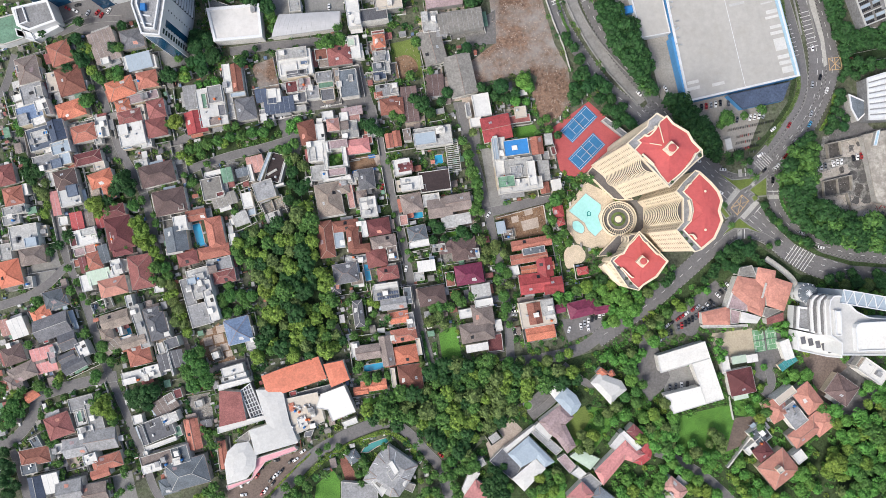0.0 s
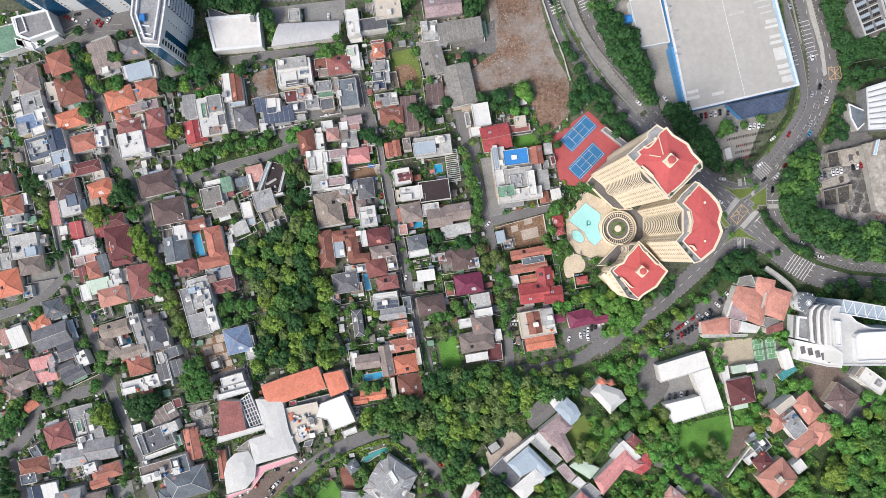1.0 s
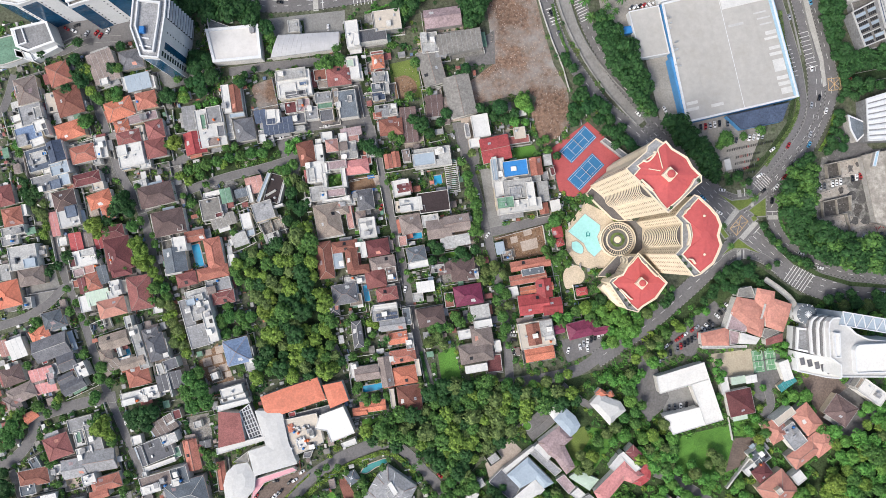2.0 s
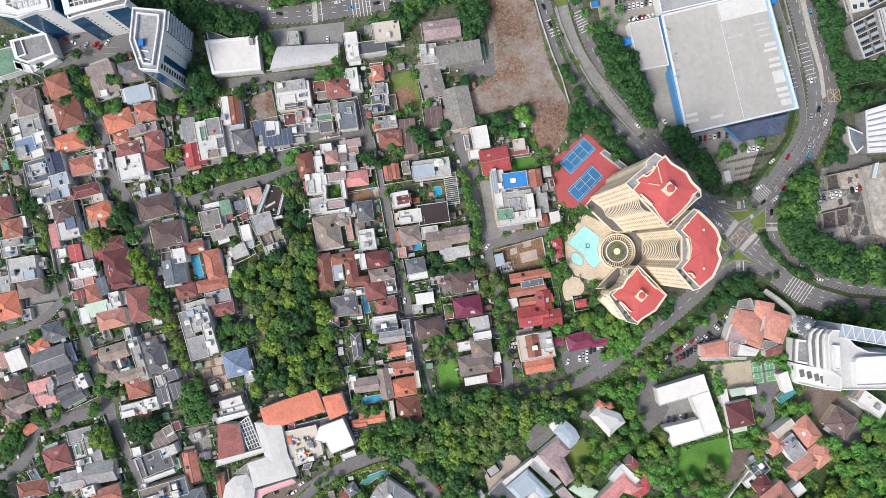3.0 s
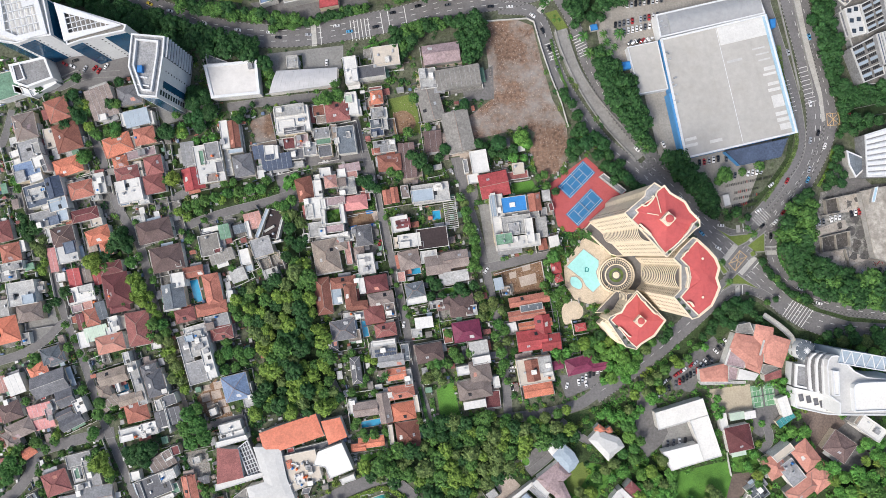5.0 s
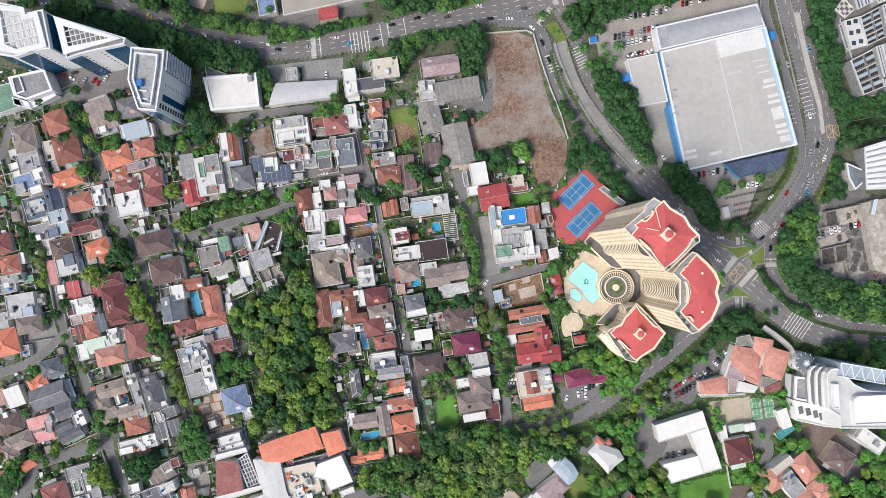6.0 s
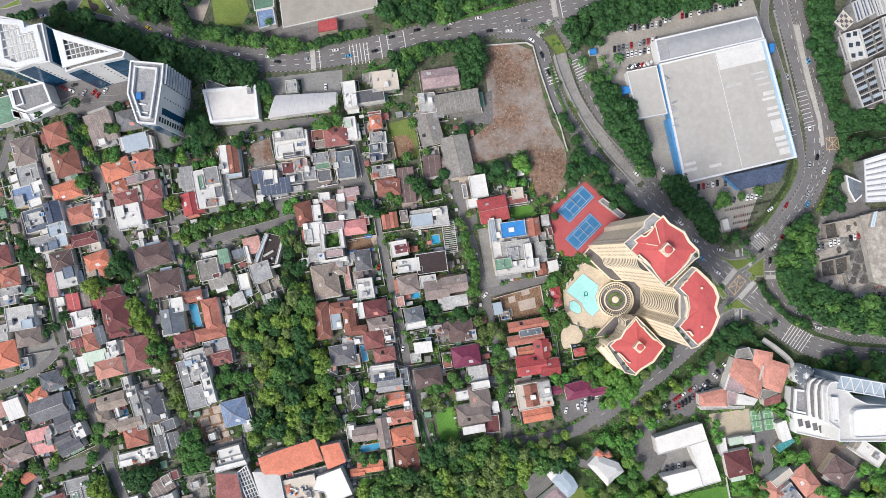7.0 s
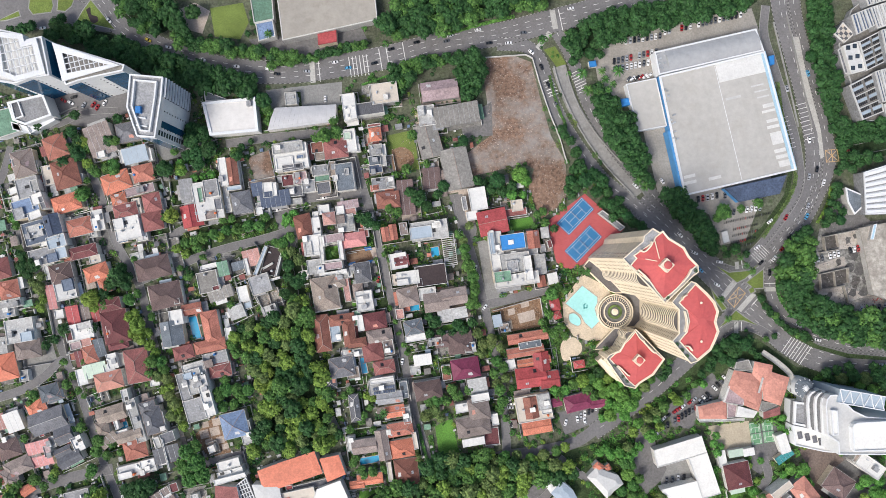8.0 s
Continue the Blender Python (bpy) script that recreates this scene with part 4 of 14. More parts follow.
def red_roof(home, pts, z, peak, at, lantern, cap):
    """A low hipped red roof behind a cream gutter, climbing to a square lantern that is set cornerwise."""
    if area2(pts) < 0:
        pts = pts[::-1]
    ring = inset(pts, 0.5)
    n = len(ring)
    top = [tuple(Vector(at) + (Vector(q) - Vector(at)).normalized() * 2.4) for q in ring]
    v = [(x, y, z + 0.3) for x, y in ring] + [(x, y, peak) for x, y in top]
    f = [(i, (i + 1) % n, n + (i + 1) % n, n + i) for i in range(n)] + [tuple(range(n, 2 * n))]
    part("roof", mesh_of("roof", v, f, M_REDROOF), home)
    for i in range(n):
        part("hip_cap", mesh_of("hip_cap", *bar((*ring[i], z + 0.33), (*top[i], peak + 0.03), 0.07), M_REDROOF), home)
    part("gutter", mesh_of("gutter", *rim(pts, 0.55, z - 0.4, z + 0.75), M_CREAM), home)
    if lantern:
        square = [(at[0] + 3.9 * math.cos(a), at[1] + 3.9 * math.sin(a)) for a in (0.05, 1.62, 3.19, 4.76)]
        part("lantern", mesh_of("lantern", *join(prism(square, peak - 1.5, peak + lantern), rim(square, 0.5, peak + lantern - 0.1, peak + lantern + 0.4)), M_CREAM), home)
        part("lantern_cap", mesh_of("lantern_cap", *join(cylinder(*cap, peak + lantern - 0.2, 2.1, 1.0, 24), cylinder(*cap, peak + lantern + 0.8, 2.1, 0.35, 24, 0.3)), M_REDROOF), home)


def apartment_tower(pts, flat, z0, z1, floors, faces, at, peak, lantern=3.0, cap=(0, 0), screens=(), planters=(), vents=()):
    """A beige residential tower over the outline pts, with a red roof over the outline flat and terraces between the two.
    faces: (first corner, windows in a row, half width of a stack of balconies)."""
    if area2(pts) < 0:
        pts = pts[::-1]
        n = len(pts)
        faces = [((n - 2 - i) % n, c, b) for i, c, b in faces]
    t = thing("apartment_tower", pts[0][0], pts[0][1], 0, 0, f"beige residential tower of {floors} storeys with a red hipped roof", "tower", "residential towers")
    keep_clear(pts)
    at, cap = local([at, cap], t)
    pts = local(pts, t)
    body = inset(pts, 0.5)
    part("wall", mesh_of("wall", *prism(body, 0, z1 - 0.1), M_BEIGE), t)
    storey = (z1 - z0) / floors
    me = mesh_of("floor_band", *rim(inset(body, -0.07), 0.3, 0, 0.2), M_BEIGE)
    for i in range(1, floors):
        part("floor_band", me, t, pose(0, 0, z0 + i * storey))
    n = len(body)
    for i, count, bal in faces:
        a, b = Vector(body[i]), Vector(body[(i + 1) % n])
        if bal:
            long = (b - a).length
            out = Vector(((b - a).y, -(b - a).x)).normalized()
            balconies(t, a.lerp(b, 0.5), out, bal, z0, floors, storey)
            if long > 2.6 * bal:
                edge = 0.5 - bal / long - 0.02
                windows(t, a, b, z0, floors, storey, count // 2, WINDOW, 0.04, edge)
                windows(t, a, b, z0, floors, storey, count // 2, WINDOW, 1 - edge, 0.96)
        else:
            windows(t, a, b, z0, floors, storey, count, WINDOW)
    red_roof(t, local(flat, t), z1, peak, at, lantern, cap)
    part("terrace", mesh_of("terrace", *prism(inset(pts, 0.6), z1 - 0.3, z1), ROOF["gry"]), t)
    part("parapet", mesh_of("parapet", *rim(pts, 0.5, z1 - 0.4, z1 + 1.0), M_CREAM), t)
    for q in screens:
        line = smooth([Vector(p) for p in local(q, t)], 4)
        part("screen_wall", mesh_of("screen_wall", *strip(line, -0.35, 0.35, z1, z1 + 2.2), M_CREAM), t)
    for x, y in local(planters, t):
        box_ = part("planter", mesh_of("planter", *box(x, y, z1, 1.6, 1.6, 0.9), M_TERRACE), t)
        part("shrub", quads("shrub", shrub_unit(int(x * 10) % 7) * np.array([1.1, 1.1, 0.9]) + np.array([x, y, z1 + 0.5]), LEAF["d"]), box_)
    for x, y in local(vents, t):
        part("roof_vent", mesh_of("roof_vent", *join(cylinder(x, y, peak - 1.4, 0.4, 1.6, 10), cylinder(x, y, peak + 0.2, 0.7, 0.2, 10)), M_CREAM), t)
    return t


def office_tower(pts, z1, label, glass, solid, storey=3.8, deck="gry"):
    """A white office tower: faces in glass carry floor bands, solid ones small windows."""
    if area2(pts) < 0:
        pts = pts[::-1]
        n = len(pts)
        glass, solid = [((n - 2 - i) % n, 1 - hi, 1 - lo) for i, lo, hi in glass], [((n - 2 - i) % n, 1 - hi, 1 - lo, k) for i, lo, hi, k in solid]
    t = thing("office_tower", pts[0][0], pts[0][1], 0, 0, label, "office tower", "office towers")
    keep_clear(pts)
    pts = local(pts, t)
    part("wall", mesh_of("wall", *prism(pts, 0, z1), M_WHITEWALL), t)
    n = len(pts)
    floors = int(z1 / storey)
    for i, lo, hi in glass:
        a, b = Vector(pts[i]), Vector(pts[(i + 1) % n])
        me = mesh_of("glazing", *strip([a.lerp(b, lo), a.lerp(b, hi)], -0.1, 0.18, 0.05, storey - 0.1), M_BLUEGLASS)
        for k in range(floors):
            part("glazing", me, t, pose(0, 0, k * storey))
    for i, lo, hi, k in solid:
        windows(t, pts[i], pts[(i + 1) % n], 0, floors, storey, k, SMALL_WINDOW, lo, hi)
    part("roof", mesh_of("roof", *prism(inset(pts, 0.8), z1 - 0.2, z1 + 0.15), ROOF[deck]), t)
    part("parapet", mesh_of("parapet", *rim(pts, 0.9, z1 - 0.2, z1 + 1.3), M_WHITEWALL), t)
    return t, pts


def roof_grid(t, pts, z, width, n, m, axis=0.0):
    """A white roof frame with beams crossing it, clipped to its outline."""
    part("roof_frame", mesh_of("roof_frame", *rim(pts, width, z, z + 0.8), M_WHITEWALL), t)
    inner = inset(pts, width)
    if area2(inner) < 0:
        inner = inner[::-1]
    c, s = math.cos(radians(axis)), math.sin(radians(axis))
    for a, b, count in ((Vector((c, s)), Vector((-s, c)), n), (Vector((-s, c)), Vector((c, s)), m)):
        qs = [Vector(p).dot(b) for p in inner]
        for i in range(1, count):
            q = min(qs) + (max(qs) - min(qs)) * i / count
            hits = []
            for p, r in zip(inner, inner[1:] + inner[:1]):
                p, r = Vector(p), Vector(r)
                if (p.dot(b) - q) * (r.dot(b) - q) < 0:
                    hits.append(p.lerp(r, (q - p.dot(b)) / (r.dot(b) - p.dot(b))))
            if len(hits) == 2:
                part("roof_beam", mesh_of("roof_beam", *bar((*hits[0], z + 0.4), (*hits[1], z + 0.4), 0.22), M_WHITEWALL), t)


def slab(name, label, category, pts, z1, roofmat, wallmat, rimmat=None, edge=0.6, up=0.8):
    """A large low building: walls, a roof deck and a parapet."""
    t = thing(name, pts[0][0], pts[0][1], 0, 0, label, category)
    keep_clear(pts)
    pts = local(pts, t)
    part("wall", mesh_of("wall", *prism(pts, 0, z1), wallmat), t)
    part("roof", mesh_of("roof", *prism(inset(pts, edge * 0.5), z1 - 0.1, z1 + 0.2), roofmat), t)
    part("parapet", mesh_of("parapet", *rim(inset(pts, -0.05), edge, z1 - 0.3, z1 + up), rimmat or M_PARAPET), t)
    return t


def court(x, y, w, d, rot, mat, line=0.18):
    t = thing("tennis_court", x, y, rot, 0, "hard tennis court with white lines", "tennis court", "courts")
    part("surface", mesh_of("surface", *box(0, 0, 0, w, d, 0.34), mat), t)
    a, b = w / 2 - 0.5, d / 2 - 0.4
    shapes = [rim([(-a, -b), (a, -b), (a, b), (-a, b)], line, 0.3, 0.352)]
    shapes += [box(0, s * b * 0.75, 0.3, 2 * a, line, 0.05) for s in (-1, 1)]
    shapes += [box(s * a * 0.54, 0, 0.3, line, 2 * b * 0.75, 0.05) for s in (-1, 1)]
    shapes += [box(0, 0, 0.3, a * 1.08, line, 0.05)]
    part("line", mesh_of("line", *join(*shapes), M_LINE), t)
    part("net", mesh_of("net", *box(0, 0, 0.3, 0.1, d, 0.9), M_PARAPET), t)
    for s in (-1, 1):
        part("net_post", mesh_of("net_post", *cylinder(0, s * d / 2, 0.3, 0.08, 1.1, 8), M_DARK), t)


def ramp_wall(pts):
    t = thing("ramp_wall", pts[0][0], pts[0][1], 0, 0, "low white concrete wall along the ramp", "wall")
    o = Vector(pts[0])
    line = [q - o for q in smooth(pts)]
    part("wall", mesh_of("wall", *strip(line, -0.3, 0.3, 0, 1.1), M_KERB), t)


def round_terrace(x, y):
    keep_clear(rect(x, y, 24, 24, 0))
    t = thing("round_terrace", x, y, 0, 0, "round cream terrace with ring walls and a fountain", "terrace")
    for r, w, h in ((12.0, 0.8, 3.0), (10.4, 0.35, 3.3), (7.6, 0.7, 2.2)):
        v, f = rim([(r * math.cos(6.2832 * i / 40), r * math.sin(6.2832 * i / 40)) for i in range(40)], w, 0, h)
        part("ring_wall", mesh_of("ring_wall", v, f, M_CREAM), t)
    part("terrace_floor", mesh_of("terrace_floor", *cylinder(0, 0, 0, 11.6, 1.2, 40), M_LANE), t)
    part("hedge_ring", mesh_of("hedge_ring", *rim([(4.8 * math.cos(6.2832 * i / 24), 4.8 * math.sin(6.2832 * i / 24)) for i in range(24)], 1.6, 1.2, 1.9), LEAF["o"]), t)
    part("fountain", mesh_of("fountain", *join(cylinder(0, 0, 1.2, 2.2, 0.5, 24), cylinder(0, 0, 1.7, 1.3, 0.6, 20)), M_CREAM), t)
    me = mesh_of("pergola_beam", *bar((8.0, 0, 3.1), (11.6, 0, 3.1), 0.14), M_CREAM)
    for i in range(30):
        part("pergola_beam", me, t, pose(0, 0, 0, 0, 0, -130 + 260 * i / 29))


def hall_details(t, pts):
    """Skylights, seams, blue edges and plant on the roof of the shopping hall."""
    a, b, c, d = [Vector(p) for p in local(pts, t)]

    def at(u, w):
        return a.lerp(b, u).lerp(d.lerp(c, u), w)

    for u0, w0, du, dw in ((0.53, 0.015, 0.44, 0.15), (0.86, 0.42, 0.1, 0.03), (0.84, 0.47, 0.12, 0.02), (0.86, 0.55, 0.1, 0.025), (0.85, 0.6, 0.11, 0.025), (0.86, 0.66, 0.1, 0.1), (0.86, 0.8, 0.1, 0.03),
                           (0.86, 0.85, 0.11, 0.03), (0.87, 0.9, 0.11, 0.05), (0.03, 0.84, 0.1, 0.025), (0.02, 0.89, 0.11, 0.025), (0.24, 0.9, 0.11, 0.025)):
        q = [tuple(at(u, w)) for u, w in ((u0, w0), (u0 + du, w0), (u0 + du, w0 + dw), (u0, w0 + dw))]
        part("roof_light", mesh_of("roof_light", *prism(q, 8.5, 8.95), ROOF["wht"]), t)
    for u in (0.0, 0.52):
        part("roof_seam", mesh_of("roof_seam", *strip([at(u + 0.002, 0.02), at(u + 0.002, 0.98)], -0.14, 0.14, 8.6, 8.82), M_WHITEWALL), t)
    for k in range(1, 10):
        if k != 5:
            part("roof_seam", mesh_of("roof_seam", *strip([at(k / 10, 0.02), at(k / 10, 0.98)], -0.07, 0.07, 8.6, 8.76), M_MALLROOF), t)
    for k in range(1, 6):
        part("roof_seam", mesh_of("roof_seam", *strip([at(0.02, k / 6), at(0.98, k / 6)], -0.07, 0.07, 8.6, 8.75), M_MALLROOF), t)
    part("blue_gutter", mesh_of("blue_gutter", *strip([b, c], -0.6, 2.6, 8.1, 9.35), M_PALEBLUE), t)
    for u0, w0, du, dw in ((0.55, 0.3, 0.14, 0.02), (0.8, 0.25, 0.12, 0.012), (0.82, 0.3, 0.12, 0.012), (0.83, 0.35, 0.11, 0.012)):
        q = [tuple(at(u, w)) for u, w in ((u0, w0), (u0 + du, w0), (u0 + du, w0 + dw), (u0, w0 + dw))]
        part("roof_light", mesh_of("roof_light", *prism(q, 8.5, 8.86), ROOF["pale"]), t)
    rng = random.Random(3)
    for i in range(14):
        p = at(rng.uniform(0.01, 0.06), rng.uniform(0.1, 0.6))
        part("roof_unit", MESH["ac"], t, pose(p.x, p.y, 8.7, 0, 0, 14))


def white_tower_top(t, q, z, tank):
    inner = inset(q, 3.2)
    part("upper_parapet", mesh_of("upper_parapet", *rim(inner, 0.9, z, z + 2.2), M_WHITEWALL), t)
    x, y = local([tank], t)[0]
    part("tank_house", mesh_of("tank_house", *box(x, y, z, 3.0, 4.0, 2.6), M_BLUE), t)
    part("roof_beam", mesh_of("roof_beam", *bar((x - 3, y - 4, z + 0.6), (x + 4, y - 5, z + 0.6), 0.4), M_WHITEWALL), t)
    part("roof_beam", mesh_of("roof_beam", *bar((x - 2, y - 9, z + 0.6), (x + 5, y - 10, z + 0.6), 0.4), M_WHITEWALL), t)
    # sun-shade slabs storey by storey on the north-east face
    n = len(q)
    i = max(range(n), key=lambda k: (Vector(q[k]) + Vector(q[(k + 1) % n])).dot(Vector((1.0, 0.7))))
    a, b = Vector(q[i]), Vector(q[(i + 1) % n])
    if area2(q) < 0:
        a, b = b, a
    part("dark_glazing", mesh_of("dark_glazing", *strip([a, b], -0.3, 0.25, 2, z - 0.5), M_PANE), t)
    me = mesh_of("sun_shade", *strip([a, b], 0.0, 1.5, 0, 0.5), M_WHITEWALL)
    for k in range(10):
        part("sun_shade", me, t, pose(0, 0, z - 1.2 - 3.8 * k))
    a, b = Vector(q[i - 1]), Vector(q[i])
    part("dark_glazing", mesh_of("dark_glazing", *strip([a.lerp(b, 0.3), a.lerp(b, 0.46)], -0.2, 0.12, 2, z - 4), M_BLUEGLASS), t)
    me = mesh_of("window", *strip([a.lerp(b, 0.1), a.lerp(b, 0.22)], -0.2, 0.12, 0, 2.2), M_PANE)
    for k in range(11):
        part("window", me, t, pose(0, 0, 1.0 + 3.6 * k))


def terrace_block(pts, z, rows=3, cols=2):
    """An apartment block whose roof carries pale decks between rows of dark louvres."""
    t = slab("apartment_block", "grey and white apartment block with louvred roof terraces", "apartment block", pts, z, ROOF["asb"], ROOF["gry"], ROOF["pale"], 0.6, 0.8)
    a, b, c, d = [Vector(p) for p in local(pts, t)]

    def at(u, w):
        return a.lerp(b, u).lerp(d.lerp(c, u), w)

    def quad(u0, w0, u1, w1):
        return [tuple(at(x, y)) for x, y in ((u0, w0), (u1, w0), (u1, w1), (u0, w1))]

    for i in range(rows):
        r, s = (i + 0.12) / rows, 1 / rows
        for k in range(cols):
            u, e = (k + 0.12) / cols, 0.78 / cols
            part("roof_deck", mesh_of("roof_deck", *prism(quad(u, r + 0.28 * s, u + e, r + 0.52 * s), z + 0.1, z + 0.7), ROOF["sky"]), t)
            for w0 in (0.0, 0.56):
                for q in range(5):
                    x = u + e * q / 5
                    part("louvre", mesh_of("louvre", *prism(quad(x, r + w0 * s, x + e * 0.13, r + (w0 + 0.22) * s), z + 0.1, z + 0.6), M_DARK), t)
        part("roof_beam", mesh_of("roof_beam", *bar((*at(0.0, r - 0.06 * s), z + 0.8), (*at(1.0, r - 0.06 * s), z + 0.8), 0.3), ROOF["pale"]), t)


def slatted_block(pts, z, n):
    """An apartment block with a dark blue roof under long white slats."""
    t = slab("apartment_block", "apartment block with a dark blue roof under white slats", "apartment block", pts, z, ROOF["navy"], ROOF["gry"], ROOF["pale"], 0.6, 0.8)
    a, b, c, d = [Vector(p) for p in local(pts, t)]
    for i in range(1, n):
        u = i / n
        part("slat", mesh_of("slat", *bar((*a.lerp(b, u), z + 0.7), (*d.lerp(c, u), z + 0.7), 0.3 if i % 2 else 0.6), ROOF["pale"]), t)


def vault(t, pts, z, rise, mat):
    """A shallow barrel roof over a four-cornered outline, arched from its first side to its third."""
    a, b, c, d = [Vector(p) for p in local(pts, t)]
    v, f = [], []
    for i in range(11):
        q = i / 10
        h = z + rise * math.sin(math.pi * q)
        v += [(*a.lerp(d, q), h), (*b.lerp(c, q), h), (*b.lerp(c, q), z - 0.3), (*a.lerp(d, q), z - 0.3)]
        if i:
            k = 4 * i
            f += [(k - 4, k - 3, k + 1, k), (k - 3, k - 2, k + 2, k + 1), (k - 1, k - 4, k, k + 3)]
    part("barrel_roof", mesh_of("barrel_roof", v, f, mat), t)
    for i in range(1, 14):
        u = i / 14
        ends = [bar((*a.lerp(b, u).lerp(d.lerp(c, u), q / 6), z + rise * math.sin(math.pi * q / 6) + 0.05), (*a.lerp(b, u).lerp(d.lerp(c, u), (q + 1) / 6), z + rise * math.sin(math.pi * (q + 1) / 6) + 0.05), 0.08) for q in range(6)]
        part("roof_seam", mesh_of("roof_seam", *join(*ends), mat), t)


def ridge_lines(h, pairs, z0, z1):
    """White ridge and hip bands running from the eaves up to the middle of a roof."""
    for a, b in pairs:
        a, b = local([a, b], h)
        part("ridge_band", mesh_of("ridge_band", *bar((*a, z0), (*b, z1), 0.2), M_WHITEWALL), h)


def island(pts, mat, label):
    """A traffic island: a kerb as a step and grass within it."""
    t = new("traffic_island", mesh_of("traffic_island", *prism(pts, -0.05, 0.24), M_KERB))
    tagged(t, label, "traffic island", "", "structure")
    keep_clear(pts)
    part("grass", mesh_of("grass", *prism(inset(pts, 0.7), 0, 0.34), mat), t)


def ribs(t, pts, z, n):
    a, b, c, d = [Vector(p) for p in local(pts, t)]
    for i in range(n):
        w = (i + 0.5) / n
        part("rib", mesh_of("rib", *strip([a.lerp(d, w), b.lerp(c, w)], -0.9, 0.9, z, z + 1.0), M_WHITEWALL), t)
        part("rib_shadow_gap", mesh_of("rib_shadow_gap", *strip([a.lerp(d, w + 0.5 / n), b.lerp(c, w + 0.5 / n)], -0.4, 0.4, z, z + 0.3), ROOF["gry"]), t)


def glass_dome(x, y, r, z):
    t = thing("glass_dome", x, y, 0, 0, "low glazed dome with white ribs beside an office", "dome")
    part("drum", mesh_of("drum", *cylinder(0, 0, 0, r, z - 2, 24), M_WHITEWALL), t)
    part("glazing", mesh_of("glazing", *join(cylinder(0, 0, z - 2, r, 1.3, 24, r * 0.7), cylinder(0, 0, z - 0.7, r * 0.7, 0.7, 24, 0.3)), ROOF["slate"]), t)
    for i in range(12):
        a = i * 0.5236
        part("dome_rib", mesh_of("dome_rib", *bar((0, 0, z + 0.15), (r * math.cos(a), r * math.sin(a), z - 1.8), 0.2), M_WHITEWALL), t)


def truss(x0, y0, x1, y1, width, z, count):
    """A white zigzag roof truss over a dark strip."""
    t = thing("roof_truss", x0, y0, 0, 0, "white steel roof truss over a grey glazed strip", "truss")
    a, b = Vector((0, 0)), Vector((x1 - x0, y1 - y0))
    s = Vector(((b - a).y, -(b - a).x)).normalized() * width / 2
    part("glazed_strip", mesh_of("glazed_strip", *strip([a, b], -width / 2, width / 2, 0, z), ROOF["sky"]), t)
    for q in (-1, 1):
        part("chord", mesh_of("chord", *bar((*(a + s * q), z + 0.4), (*(b + s * q), z + 0.4), 0.3), M_WHITEWALL), t)
    for i in range(count):
        p, q = a.lerp(b, i / count), a.lerp(b, (i + 1) / count)
        k = 1 if i % 2 else -1
        part("brace", mesh_of("brace", *bar((*(p + s * k), z + 0.4), (*(q - s * k), z + 0.4), 0.22), M_WHITEWALL), t)


def chequers(pts, n, m, z):
    """A roof deck laid with pale and grey squares."""
    t = slab("roof_garden", "roof deck with chequered white and grey paving", "roof deck", pts, z, ROOF["dgr"], ROOF["gry"])
    a, b, c, d = [Vector(p) for p in local(pts, t)]
    for i in range(n):
        for k in range(m):
            if (i + k) % 2:
                q = [tuple(a.lerp(b, u / n).lerp(d.lerp(c, u / n), w / m)) for u, w in ((i, k), (i + 1, k), (i + 1, k + 1), (i, k + 1))]
                part("paving_square", mesh_of("paving_square", *prism(q, z, z + 0.27), ROOF["cream"]), t)


def tier(home, pts, z, col):
    """One set-back storey of the office, with a white parapet."""
    keep_clear(pts)
    pts = local(pts, home) if area2(pts) > 0 else local(pts[::-1], home)
    part("wall", mesh_of("wall", *prism(pts, 0, z), M_WHITEWALL), home)
    if col == "gry":
        part("glazing_band", mesh_of("glazing_band", *rim(inset(pts, -0.12), 0.3, z - 3.6, z - 0.7), ROOF["gry"]), home)
    part("deck", mesh_of("deck", *prism(inset(pts, 0.4), z - 0.1, z + 0.12), ROOF[col]), home)
    part("parapet", mesh_of("parapet", *rim(inset(pts, -0.06), 1.3 if col == "gry" else 0.7, z - 0.4, z + 1.0), M_WHITEWALL), home)


# ---- roads and open ground ----
patch("gardens", "green villa gardens", [(84.7, -70.5), (122.6, -59.2), (145.4, -55.4), (152.8, -108.3), (198.4, -93.2), (236.3, -78.1), (299.9, -108.4), (349.9, -108.4), (349.5, -176.3), (8.9, -176.1), (8.9, -142.2), (46.8, -108.3)], M_GARDEN, z=0.012)
patch("gardens", "green gardens on the slope", [(134.1, -32.7), (172.1, -10.0), (191.2, 8.9), (214.0, 5.2), (240.5, -13.8), (300.4, -17.6), (300.3, -32.8), (236.6, -29.0), (194.9, -13.8), (172.0, -32.7), (145.4, -55.4)], M_GARDEN, z=0.012)
patch("gardens", "green tower gardens", [(79.2, 50.7), (96.3, 50.7), (88.7, 20.3), (84.8, -2.4), (100.0, -13.8), (122.7, -28.9), (107.5, -51.6), (69.6, -32.7), (69.7, 12.8)], M_GARDEN, z=0.012)
patch("gardens", "green strip of gardens", [(-177.2, 81.1), (-112.7, 92.5), (-105.1, 73.5), (-143.0, 65.9), (-173.4, 58.3)], M_GARDEN, z=0.012)
